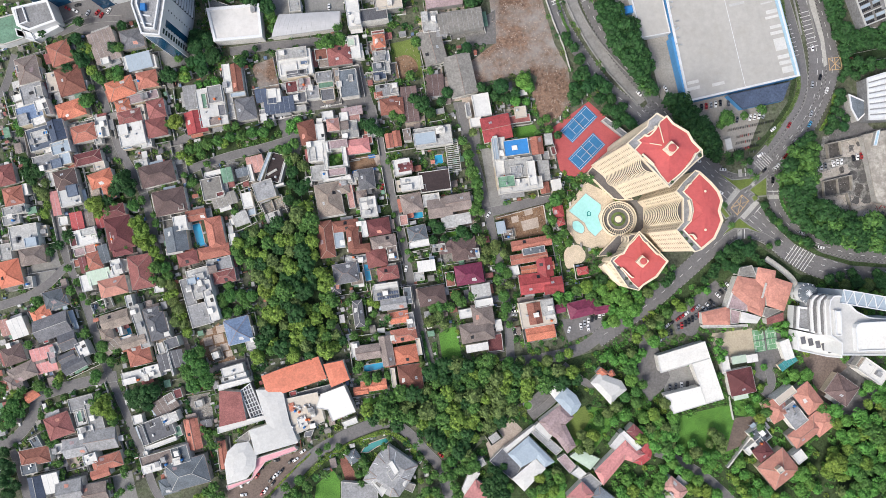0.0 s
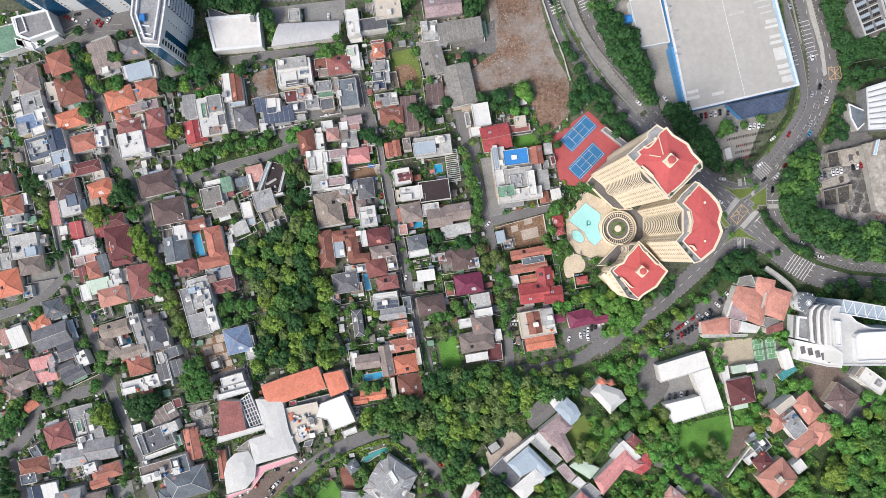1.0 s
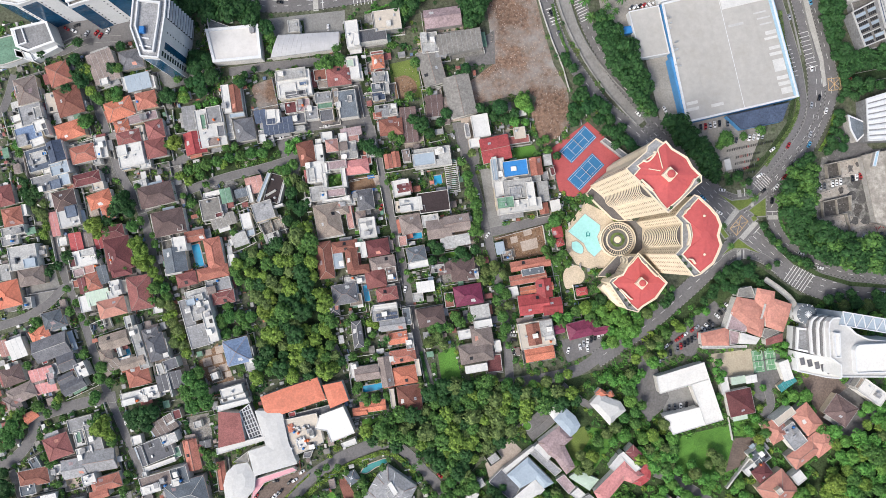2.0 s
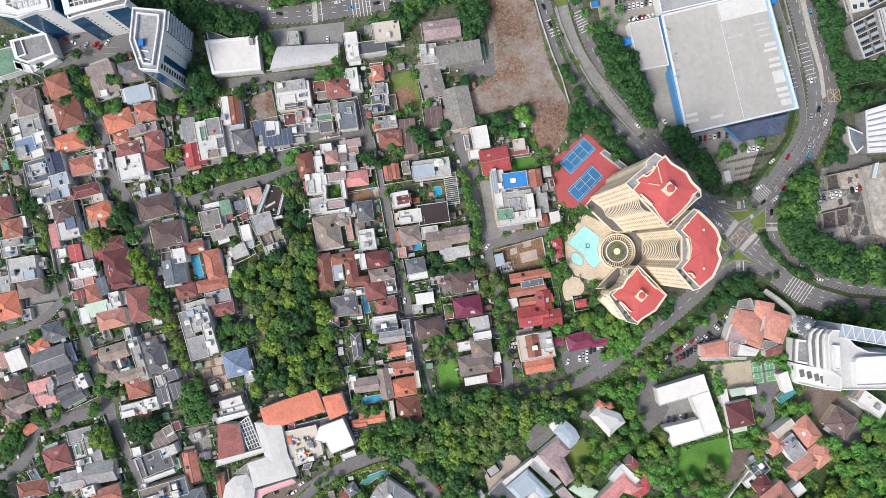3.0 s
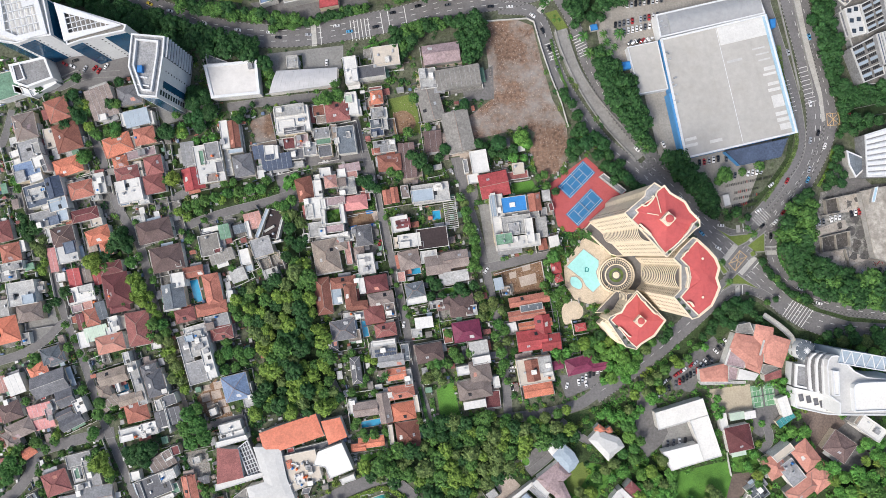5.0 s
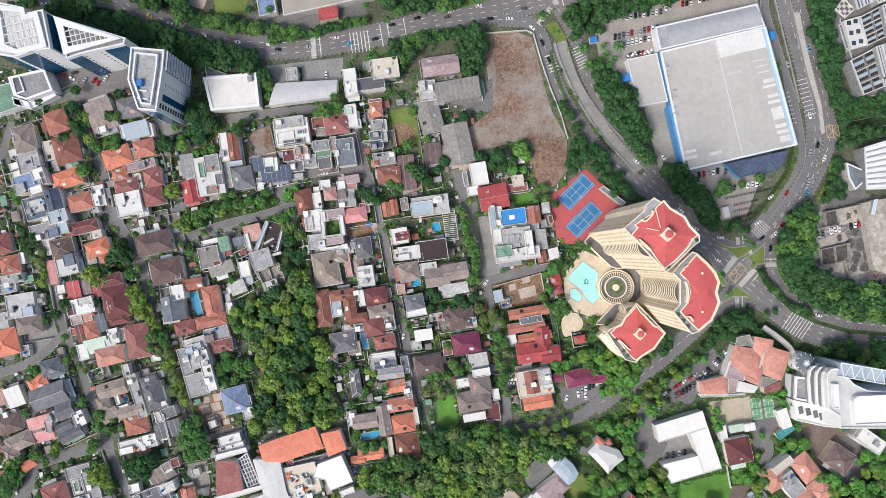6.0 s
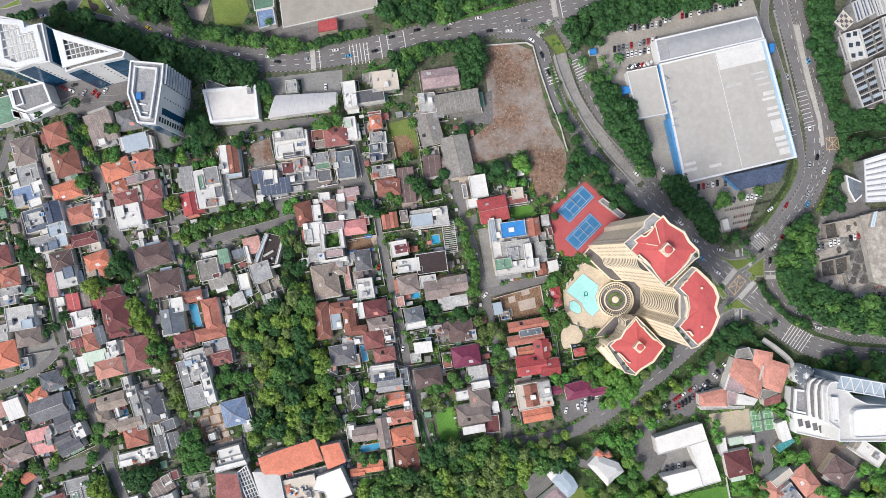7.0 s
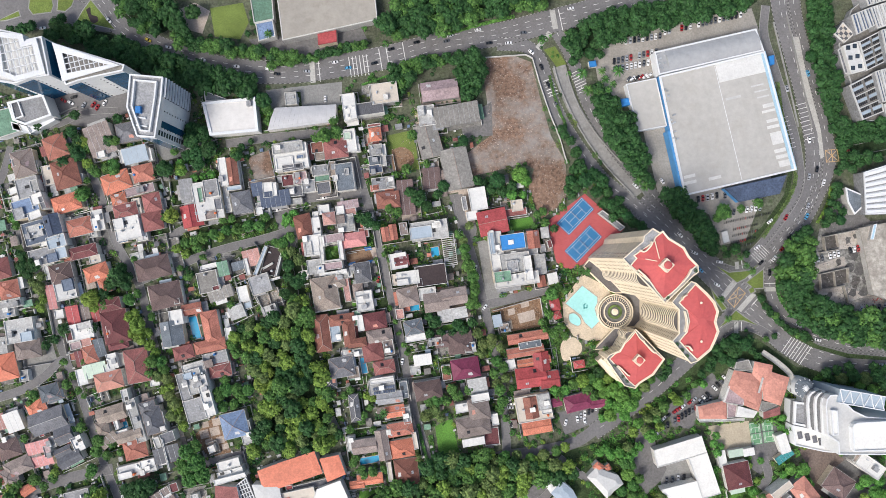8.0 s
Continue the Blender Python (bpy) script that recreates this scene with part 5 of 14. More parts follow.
patch("building_plot", "cleared building plot of brown soil and rubble", [(28.0, 193.5), (49.0, 196.6), (62.3, 191.6), (66.1, 176.4), (70.6, 159.2), (75.5, 142.0), (85.0, 124.9), (87.3, 102.0), (79.3, 93.3), (69.8, 85.7), (64.1, 95.6), (60.3, 107.7), (64.1, 119.2), (58.4, 123.0), (23.4, 114.6), (18.8, 129.8), (34.8, 142.0), (32.5, 164.9), (29.9, 184.0)], M_DIRT, z=0.03)
patch("ramp_verge", "grey dusty verge", [(-52.0, 176.3), (-29.1, 178.2), (-29.1, 172.5), (-52.0, 169.5)], M_RUBBLE, z=0.03)
patch("lawn", "overgrown grass plot", [(-35.2, 141.8), (-17.0, 145.8), (-13.2, 119.8), (-32.0, 114.6)], M_DRYGRASS, z=0.03)
patch("soil_plot", "bare brown soil in an overgrown plot", [(-31.8, 132.2), (-24.5, 134.2), (-18.2, 130.5), (-16.6, 124.0), (-22.0, 120.4), (-30.2, 118.6)], M_CLAY, z=0.04, rounded=True)
patch("sand_plot", "cleared sandy plot", [(-128.7, 126.8), (-113.5, 132.5), (-108.9, 111.5), (-123.4, 110.8)], M_DIRT, z=0.03)
patch("demolished_plot", "demolished house plot with brown soil", [(35.5, 24.9), (67.8, 33.6), (71.6, 12.8), (43.1, 5.2)], M_CLAY, z=0.03)
patch("lawn", "planted court of a white villa", [(-76.5, 66.2), (-67.3, 68.1), (-67.0, 59.4), (-75.3, 57.8)], M_GRASS, z=0.08)
patch("soil_plot", "bare building plot with blue tarpaulins", [(-62.8, 64.3), (-47.2, 67.0), (-43.4, 57.8), (-60.9, 54.8)], M_CLAY, z=0.08)
patch("tarpaulin", "blue tarpaulin on bare soil", [(-50.2, 66.6), (-45.7, 67.3), (-44.9, 65.1), (-49.5, 64.3)], M_BLUE, z=0.14, kind="", category="tarpaulin")
patch("tarpaulin", "blue tarpaulin on bare soil", [(-61.2, 55.9), (-56.3, 57.1), (-55.5, 55.2), (-60.5, 54.0)], M_BLUE, z=0.14, kind="", category="tarpaulin")
patch("tarpaulin", "blue tarpaulin on bare soil", [(-48.7, 57.5), (-43.4, 58.6), (-43.0, 57.1), (-48.3, 55.9)], M_BLUE, z=0.14, kind="", category="tarpaulin")
patch("paved_yard", "brown paved yard behind the office block", [(241.1, -67.6), (263.9, -66.8), (272.2, -75.9), (263.8, -82.7), (260.6, -103.2), (251.6, -97.1), (247.8, -82.7)], M_BROWNYARD, z=0.06)
patch("rubble_plot", "grey rubble yard behind a house", [(-171.1, -95.6), (-156.0, -92.6), (-152.9, -113.0), (-164.6, -117.5)], M_RUBBLE, z=0.07)
patch("rubble_plot", "rubble of a demolished house", [(-163.5, -59.1), (-150.3, -45.9), (-138.8, -70.5), (-148.3, -74.2), (-157.8, -70.5)], M_CLAY, z=0.03)
patch("rubble_yard", "rubble-strewn yard of a ruined market hall", [(256.1, 79.2), (290.4, 84.2), (351.4, 90.6), (350.8, 18.4), (274.8, 20.3), (263.4, 26.0), (250.6, 41.2), (252.2, 54.5)], M_RUIN, z=0.03)
patch("grass_plot", "cut green lawn", [(152.8, -110.2), (192.6, -100.8), (198.3, -121.6), (194.4, -134.0), (169.8, -136.6), (152.8, -131.0)], M_GRASS, z=0.03)
patch("lawn", "green lawn beside a villa", [(-2.5, -53.5), (8.9, -47.8), (13.5, -70.5), (1.3, -80.0)], M_GRASS, z=0.03)
patch("lawn", "green lawn", [(44.3, 84.2), (62.2, 87.2), (65.2, 80.4), (46.9, 76.5)], M_GRASS, z=0.03)
patch("lawn", "yellow-green roadside lawn", [(-154.2, 227.9), (-132.1, 231.7), (-128.2, 218.3), (-133.9, 206.9), (-151.0, 208.8)], M_DRYGRASS, z=0.03)
patch("lawn", "green verge", [(-53.6, -96.9), (-36.5, -95.0), (-32.7, -115.8), (-51.7, -117.7)], M_GRASS, z=0.03)
patch("lawn", "green lawn behind a house", [(3.2, 20.4), (20.3, 5.2), (8.9, 5.2), (2.1, 9.0)], M_GRASS, z=0.03)
patch("lawn", "small lawn", [(-59.4, 37.4), (-54.9, 38.2), (-53.3, 27.9), (-57.9, 26.8)], M_GRASS, z=0.03)
patch("lawn", "small lawn", [(-57.5, -2.4), (-49.9, -0.5), (-48.7, -6.9), (-56.3, -8.8)], M_GRASS, z=0.03)
patch("lawn", "park lawn", [(-104.8, -30.8), (-89.7, -28.9), (-87.7, -47.8), (-97.2, -49.7)], M_GRASS, z=0.03)
patch("villa_garden", "green villa garden", [(82.3, -108.1), (101.3, -102.4), (120.2, -106.2), (101.2, -132.7), (89.8, -144.0), (82.2, -132.7)], M_GRASS, z=0.03)
patch("drive", "brown paved drive with a planted circle", [(53.9, -102.4), (65.2, -91.0), (76.6, -96.7), (61.4, -111.9)], M_LANE, z=0.03)
patch("villa_garden", "planted villa garden", [(-69.3, -128.8), (-31.4, -125.1), (-16.3, -144.0), (-16.3, -163.6), (-99.6, -163.6), (-84.5, -143.9)], M_GARDEN, z=0.03)
patch("lawn", "green lawn of a villa", [(-84.4, -154.5), (-73.1, -144.7), (-68.5, -152.2), (-68.5, -167.3), (-85.9, -167.3)], M_GRASS, z=0.03)
patch("drive", "brick-red paved path of a villa", [(-69.3, -138.3), (-65.5, -134.9), (-56.4, -150.0), (-64.0, -153.8)], ROOF["rust"], z=0.03)
patch("villa_garden", "green villa garden", [(196.1, -94.9), (213.2, -93.0), (215.1, -110.0), (196.1, -108.1)], M_GRASS, z=0.03)
patch("villa_garden", "green villa garden", [(63.3, -155.3), (82.2, -151.5), (82.2, -170.4), (55.7, -170.4)], M_GRASS, z=0.03)
patch("paved_plaza", "pale paved plaza under a tree", [(-177.8, 226.0), (-164.5, 231.7), (-154.2, 226.0), (-159.4, 210.7), (-173.9, 214.5)], M_PAVE, z=0.03)
patch("car_park", "grey concrete car park", [(106.1, 205.0), (142.4, 218.4), (211.1, 228.0), (216.7, 210.8), (223.9, 111.6), (214.3, 92.5), (206.6, 71.6), (189.5, 67.8), (182.0, 88.7), (157.3, 102.0), (147.8, 102.0), (138.4, 142.0), (130.8, 172.6)], M_CARPARK, z=0.03)
patch("forecourt", "brown-grey forecourt", [(-128.2, 206.9), (-52.0, 214.5), (-48.2, 206.9), (-82.5, 195.4), (-116.7, 191.6)], M_LANE, z=0.03)
patch("forecourt", "grey concrete forecourt", [(-116.7, 172.5), (-65.3, 178.2), (-65.3, 161.1), (-112.8, 157.2)], M_CONC, z=0.03)
patch("forecourt", "brown paved yard with parked cars", [(-145.0, -157.5), (-127.6, -150.0), (-118.5, -140.1), (-95.8, -130.7), (-88.3, -132.6), (-107.2, -150.7), (-120.8, -165.8), (-141.2, -172.2)], M_BROWNYARD, z=0.03)
patch("yard", "asphalt yard between sheds", [(7.0, 102.0), (20.3, 103.9), (26.0, 81.1), (24.1, 69.7), (14.6, 73.5)], M_ASPHALT, z=0.03)
patch("yard", "grey yard", [(14.6, 151.6), (35.6, 164.9), (36.3, 142.0), (16.5, 140.1)], M_LANE, z=0.03)
patch("yard", "asphalt drive with parked cars", [(79.1, -44.1), (107.5, -40.3), (107.5, -49.7), (84.7, -59.2)], M_ASPHALT, z=0.03)
patch("car_yard", "gravel yard with parked cars", [(153.0, -40.3), (183.5, -17.6), (194.8, -28.9), (175.8, -40.3), (170.1, -55.4), (156.8, -53.5)], M_LANE, z=0.03)
patch("car_yard", "grey yard of the school", [(147.2, -76.2), (170.0, -74.3), (173.7, -89.5), (149.1, -93.2)], M_CONC, z=0.03)
patch("play_yard", "sandy school yard", [(180.3, -53.5), (208.0, -49.8), (212.9, -66.8), (185.2, -73.6)], M_SAND, z=0.03)
patch("yard", "dark yard", [(134.1, -40.3), (141.6, -55.4), (152.9, -81.9), (149.1, -89.4), (137.7, -100.8), (130.2, -81.9)], M_LANE, z=0.03)
patch("drive", "pale concrete drive", [(29.2, -127.0), (46.3, -110.0), (53.8, -117.5), (44.3, -132.6), (33.0, -140.2)], M_PAVE, z=0.03)
patch("drive", "dark asphalt drive", [(196.1, -110.0), (213.2, -108.1), (199.8, -128.9), (190.3, -132.7)], M_BROWNYARD, z=0.03)
patch("court_yard", "dark paved yard", [(209.9, -53.6), (227.0, -49.8), (228.8, -70.6), (215.5, -85.7), (209.8, -81.9)], M_LANE, z=0.03)
patch("conc_median", "broad pale concrete median", [(237.8, 208.7), (242.8, 208.7), (247.2, 185.8), (252.5, 164.7), (257.3, 145.6), (259.5, 127.7), (257.2, 126.2), (255.0, 143.7), (248.7, 164.7), (241.9, 187.7)], M_CROSS, z=0.3)
patch("drive", "pale concrete drive along a villa", [(26.0, 70.5), (34.8, 73.5), (42.3, 32.5), (32.5, 30.2)], M_CONC, z=0.03)
patch("deck", "pale paved pool deck", [(83.0, 29.8), (96.3, 48.8), (107.7, 43.1), (126.7, 35.5), (128.5, 20.3), (122.8, 7.1), (113.3, 5.2), (101.9, 3.3), (90.5, 7.1), (84.1, 16.5)], M_DECK, z=0.03)
patch("play_corner", "pale round play corner", [(84.7, 5.4), (91.3, 6.0), (95.7, 1.6), (95.7, -3.5), (91.3, -7.3), (84.3, -9.8), (81.8, -3.5), (82.2, 1.6)], M_DECK, z=0.03, rounded=True)
patch("drive_court", "dark asphalt drive court between towers", [(117.2, 35.5), (147.6, 37.4), (149.4, 18.4), (141.8, 1.4), (126.6, 0.6), (119.0, 5.2)], M_ASPHALT, z=0.03)
patch("drive", "dark lane", [(251.5, -81.9), (274.3, -70.6), (296.9, -97.1), (289.3, -108.4), (266.5, -108.4)], M_LANE, z=0.03)
island([(186.0, 54.5), (195.1, 50.3), (208.4, 51.5), (215.7, 56.0), (206.5, 45.4), (200.4, 42.3)], M_DRYGRASS, "traffic island of grass within a pale kerb")
island([(218.7, 53.0), (218.7, 38.9), (211.8, 38.5), (205.8, 43.1)], M_DRYGRASS, "traffic island of grass within a pale kerb")
island([(181.4, 43.9), (184.4, 37.8), (194.3, 25.3), (190.5, 23.4), (185.2, 31.0)], M_DRYGRASS, "traffic island of grass within a pale kerb")
island([(188.1, 12.7), (195.0, 20.3), (199.6, 24.9), (205.7, 20.3), (214.7, 13.9), (204.9, 16.9), (196.5, 16.9)], M_DRYGRASS, "traffic island of grass within a pale kerb")
island([(207.3, 38.5), (211.1, 40.8), (213.3, 37.0), (209.5, 34.8)], M_DRYGRASS, "traffic island of grass within a pale kerb")
patch("car_park", "grey concrete car park", [(104.2, 195.5), (131.7, 203.1), (133.9, 172.6), (125.5, 166.8), (109.5, 168.0)], M_CARPARK, z=0.03)
patch("verge", "yellow-green verge between roads", [(70.7, 200.0), (78.3, 202.3), (86.3, 190.1), (79.8, 187.8)], M_DRYGRASS, z=0.03)
patch("median", "planted median strip", [(212.6, 35.5), (216.4, 36.3), (220.1, 29.4), (229.2, 18.0), (240.6, 8.2), (255.7, 0.6), (274.7, -4.7), (300.5, -7.0), (300.5, -9.3), (274.7, -7.7), (251.9, -0.9), (236.8, 6.7), (225.4, 17.3), (217.1, 27.2)], M_GARDEN, z=0.2)
patch("verge", "yellow-green verge beside the hall", [(220.8, 187.9), (224.7, 188.6), (238.8, 119.2), (235.7, 100.1), (214.2, 71.6), (206.6, 67.4), (205.9, 70.5), (218.1, 81.1), (232.6, 102.1), (235.8, 119.2)], M_GARDEN, z=0.03)
patch("verge", "green verge", [(248.2, 8.9), (274.7, -0.5), (300.5, -4.3), (300.5, -8.9), (274.7, -6.2), (251.9, 1.4)], M_GARDEN, z=0.03)
patch("forecourt", "dark asphalt forecourt of the office towers", [(-261.2, 168.7), (-206.1, 176.3), (-204.1, 159.1), (-238.3, 147.7), (-257.3, 151.5)], M_ASPHALT, z=0.03)
patch("verge", "green verge by the towers", [(-264.9, 151.5), (-242.2, 159.1), (-240.3, 155.3), (-261.1, 146.5)], M_GRASS, z=0.03)
patch("forecourt", "grey forecourt of the white tower", [(-192.6, 136.3), (-164.2, 142.0), (-162.2, 130.6), (-185.0, 124.8)], M_CONC, z=0.03)
patch("junction_ground", "grey asphalt junction", [(-311.2, 248.8), (-233.1, 248.9), (-233.0, 237.4), (-217.7, 220.2), (-213.9, 211.4), (-234.8, 212.6), (-257.7, 215.2), (-280.5, 212.2), (-310.9, 208.3)], M_ASPHALT, z=0.05)
island([(-275.7, 238.9), (-276.8, 227.4), (-273.7, 223.2), (-260.8, 224.8), (-259.3, 229.7), (-261.6, 238.9)], M_DRYGRASS, "traffic island of green grass within a pale kerb")
island([(-256.3, 241.2), (-257.7, 225.9), (-251.6, 225.2), (-247.1, 229.0), (-244.8, 235.1), (-246.4, 241.2)], M_DRYGRASS, "traffic island of dry grass within a pale kerb")
island([(-245.1, 218.3), (-240.2, 226.7), (-234.6, 234.3), (-217.3, 212.9), (-237.9, 217.5)], M_DRYGRASS, "triangular traffic island of dry grass with a dark planted bed")
island([(-298.1, 219.0), (-282.9, 226.7), (-281.3, 222.1), (-292.0, 219.0)], M_DRYGRASS, "traffic island of green grass within a pale kerb")
patch("flower_bed", "dark maroon flower bed on a traffic island", [(-237.6, 226.7), (-234.9, 228.2), (-234.1, 223.6), (-230.3, 222.1), (-229.5, 219.1), (-233.3, 217.5), (-235.6, 221.3)], ROOF["choc"], z=0.5, rounded=True)
garden_wall([(26.5, 193.9), (58.5, 196.2), (63.0, 193.9), (68.0, 176.4), (74.4, 157.3), (81.3, 140.1), (86.2, 123.0)], 1.8, 0.5)
patch("lawn", "dry villa lawn", [(84.2, -108.1), (95.6, -101.6), (99.7, -110.0), (90.6, -124.3), (85.3, -120.6)], M_DRYGRASS, z=0.03)
patch("floor_slab", "pale floor slab of a demolished house", [(46.1, 24.9), (50.7, 26.0), (51.4, 21.9), (46.9, 20.7)], M_PAVE, z=0.03)
patch("floor_slab", "pale floor slab of a demolished house", [(52.6, 21.9), (64.0, 24.9), (65.1, 18.1), (54.5, 15.4)], M_PAVE, z=0.03)
patch("floor_slab", "pale floor slab of a demolished house", [(43.1, 15.8), (48.8, 17.7), (49.9, 12.0), (44.2, 10.5)], M_DECK, z=0.03)
patch("floor_slab", "tiled floor of a demolished house", [(54.5, 29.8), (60.2, 31.3), (60.9, 27.2), (55.6, 25.7)], M_PAVE, z=0.03)
patch("floor_slab", "broken floor slab of a demolished house", rect(-157.1, -58.6, 5.9, 5.6, 14), M_PAVE, z=0.06)
patch("floor_slab", "broken floor slab of a demolished house", rect(-150.1, -56.7, 6.4, 5.6, 14), M_PAVE, z=0.06)
patch("floor_slab", "broken floor slab of a demolished house", rect(-146.3, -62.4, 5.1, 4.6, 14), M_PAVE, z=0.06)
patch("floor_slab", "broken floor slab of a demolished house", rect(-153.9, -63.7, 5.1, 3.8, 14), M_PAVE, z=0.06)
patch("floor_slab", "broken floor slab of a demolished house", rect(-148.9, -50.3, 5.9, 5.1, 14), M_PAVE, z=0.06)
patch("floor_slab", "broken floor slab of a demolished house", rect(-156.5, -52.2, 4.6, 3.8, 14), M_PAVE, z=0.06)
patch("floor_slab", "broken floor slab of a demolished house", rect(-143.1, -66.8, 4.6, 3.8, 14), M_PAVE, z=0.06)
garden_wall([(36.3, 24.1), (67.8, 32.9)], 2.2, 0.3)
garden_wall([(67.8, 32.9), (71.2, 13.5)], 2.2, 0.3)
garden_wall([(213.2, -112.3), (189.9, -142.5)], 3.0, 1.0)
garden_wall([(191.6, -94.9), (194.6, -110.8)], 2.2, 0.4)
island([(57.3 + 3.4 * math.cos(0.45 * i), -101.6 + 3.4 * math.sin(0.45 * i)) for i in range(14)], M_GRASS, "round planted island in a villa drive")
patch("yard", "pale concrete yard of a house", [(-224.5, -146.2), (-208.6, -143.1), (-203.2, -166.5), (-220.6, -168.4)], M_CONC, z=0.03)
patch("yard", "pale concrete yard", [(-280.0, -10.7), (-259.6, 3.7), (-255.7, -9.9), (-270.1, -24.3), (-276.9, -22.0)], M_CONC, z=0.03)
patch("rubble_plot", "rubble of a roofless ruined house", [(-122.0, 34.0), (-108.0, 40.1), (-103.4, 27.9), (-117.1, 23.4)], M_RUBBLE, z=0.03)
rubble([(-122.0, 34.0), (-108.0, 40.1), (-103.4, 27.9), (-117.1, 23.4)], 420, 41, 1.2)
garden_wall([(-122.0, 34.0), (-108.0, 40.1), (-103.4, 27.9)], 2.4, 0.35)
garden_wall([(-122.0, 34.0), (-117.1, 23.4)], 2.4, 0.35)
garden_wall([(-114.8, 37.1), (-111.0, 25.7)], 1.8, 0.35)
patch("drive", "dark asphalt drive of an apartment block", [(263.0, 91.8), (275.3, 107.0), (287.4, 86.8), (292.3, 83.0), (259.9, 76.6)], M_LANE, z=0.03)
road("avenue_north", "wide city avenue of grey asphalt with lane dashes", [(-318.8, 256.5), (-273.1, 248.9), (-233.0, 237.4), (-217.7, 220.2), (-200.5, 206.8), (-177.7, 196.9), (-143.4, 187.0), (-105.3, 184.7), (-67.2, 188.9), (-29.2, 196.2), (8.9, 206.1), (39.4, 210.0), (69.9, 217.6), (92.8, 223.4), (119.5, 230.7), (146.3, 239.5), (199.8, 256.7)], 15.2, kerb=0.4, lanes=((0, 'dash'), (-3.6, 'dash'), (3.6, 'dash')))
road("slip_road", "slip road of worn asphalt", [(39.4, 203.9), (58.5, 202.3), (68.0, 193.5), (72.2, 180.2), (76.7, 164.9), (85.1, 147.8), (96.5, 130.6), (109.7, 113.5), (126.8, 99.4), (142.0, 86.8)], 8.4, kerb=0.4, lanes=((0, 'dash'),))
road("ramp", "pale concrete ramp between low walls", [(80.6, 188.6), (84.4, 176.4), (90.8, 161.1), (100.3, 145.1), (111.7, 128.7), (125.0, 113.5), (134.5, 102.0)], 8.7, mat=M_RAMP)
road("service_road", "service road of worn asphalt", [(79.5, 211.5), (87.1, 199.3), (93.5, 184.0), (98.1, 168.7), (107.9, 148.9), (119.3, 131.4), (132.6, 115.4), (144.0, 102.0), (153.4, 91.8)], 7.6, kerb=0.4, lanes=((0, 'dash'),))
road("avenue_south", "wide city avenue of grey asphalt with lane dashes", [(134.4, 97.1), (153.4, 81.1), (176.2, 58.3), (198.9, 35.5), (215.9, 20.3), (236.7, 2.1), (255.7, -7.4), (278.4, -11.2), (312.6, -13.8), (350.6, -15.7)], 17.5, kerb=0.4, lanes=((0, 'dash'), (-4, 'dash'), (4, 'dash')))
road("avenue_east", "wide city avenue of grey asphalt with lane dashes", [(203.5, 41.2), (218.0, 57.5), (235.2, 79.2), (248.6, 100.1), (252.9, 123.0), (251.1, 145.9), (245.2, 172.6), (236.9, 203.2), (230.9, 226.1), (228.4, 249.1)], 11.4, kerb=0.4, lanes=((0, 'dash'), (3.4, 'dash')))
road("avenue_east_far", "wide city avenue of grey asphalt with lane dashes", [(221.7, 45.0), (237.1, 69.7), (254.3, 100.1), (262.8, 123.0), (261.0, 142.1), (254.7, 168.8), (247.2, 195.5), (240.8, 222.3), (237.9, 249.1)], 8.4, kerb=0.4, lanes=((0, 'dash'),))
road("slip_east", "slip lane", [(220.6, 229.9), (219.4, 210.8), (226.2, 187.9), (235.6, 157.3), (241.2, 134.4), (242.9, 107.8), (231.4, 86.8), (218.0, 69.7), (205.8, 57.5)], 5.3, kerb=0.3)
road("ring_road", "curving dark asphalt ring road", [(237.1, 78.1), (226.4, 65.9), (222.5, 50.7), (224.0, 33.6), (232.3, 20.3), (246.3, 10.1), (265.2, 2.9), (286.1, -1.3), (350.7, -6.2)], 6.8, kerb=0.4, lanes=((0, 'dash'),))
road("hill_road", "curving asphalt street", [(206.5, 31.7), (191.2, 14.6), (174.0, -2.4), (155.0, -19.5), (137.9, -33.9), (118.9, -47.1), (103.7, -57.3)], 10.6, kerb=0.4, lanes=((0, 'dash'),))
road("hill_road_lower", "worn asphalt street under trees", [(107.5, -53.5), (92.3, -63.7), (69.5, -69.8), (46.8, -72.8), (31.6, -76.2)], 7.6)
road("corner_road", "curving slip road", [(186.8, 54.5), (198.9, 50.7), (210.4, 54.5), (218.0, 62.1)], 6.1, kerb=0.3)
road("corner_road", "curving slip road", [(183.5, 1.4), (195.0, 12.0), (206.4, 13.9), (215.9, 10.8), (227.2, 3.3)], 6.1, kerb=0.3)
road("lane", "dark asphalt drive between apartment blocks", [(270.2, 130.1), (282.9, 132.6), (295.7, 135.2), (316.0, 138.6)], 7.0, kerb=0.22)
road("lane", "narrow residential lane of worn asphalt", [(-61.5, 142.0), (-55.0, 119.2), (-48.9, 100.1), (-43.5, 81.1), (-39.7, 65.9), (-33.6, 39.3), (-28.3, 16.6), (-23.0, -10.0), (-15.7, -45.9), (-9.3, -66.7), (-5.5, -81.8)], 4.9, kerb=0.22)
road("lane", "narrow residential lane of worn asphalt", [(-145.0, 87.9), (-127.9, 92.5), (-105.1, 97.1), (-82.3, 100.9), (-59.5, 103.2), (-48.1, 103.9)], 6.5, kerb=0.22)
road("lane", "narrow residential lane of worn asphalt", [(-107.0, 94.4), (-103.2, 81.1), (-99.3, 69.7)], 9.9)
road("lane", "narrow residential lane of worn asphalt", [(-99.3, 69.7), (-94.4, 50.7), (-89.8, 27.9)], 5.3, kerb=0.22)
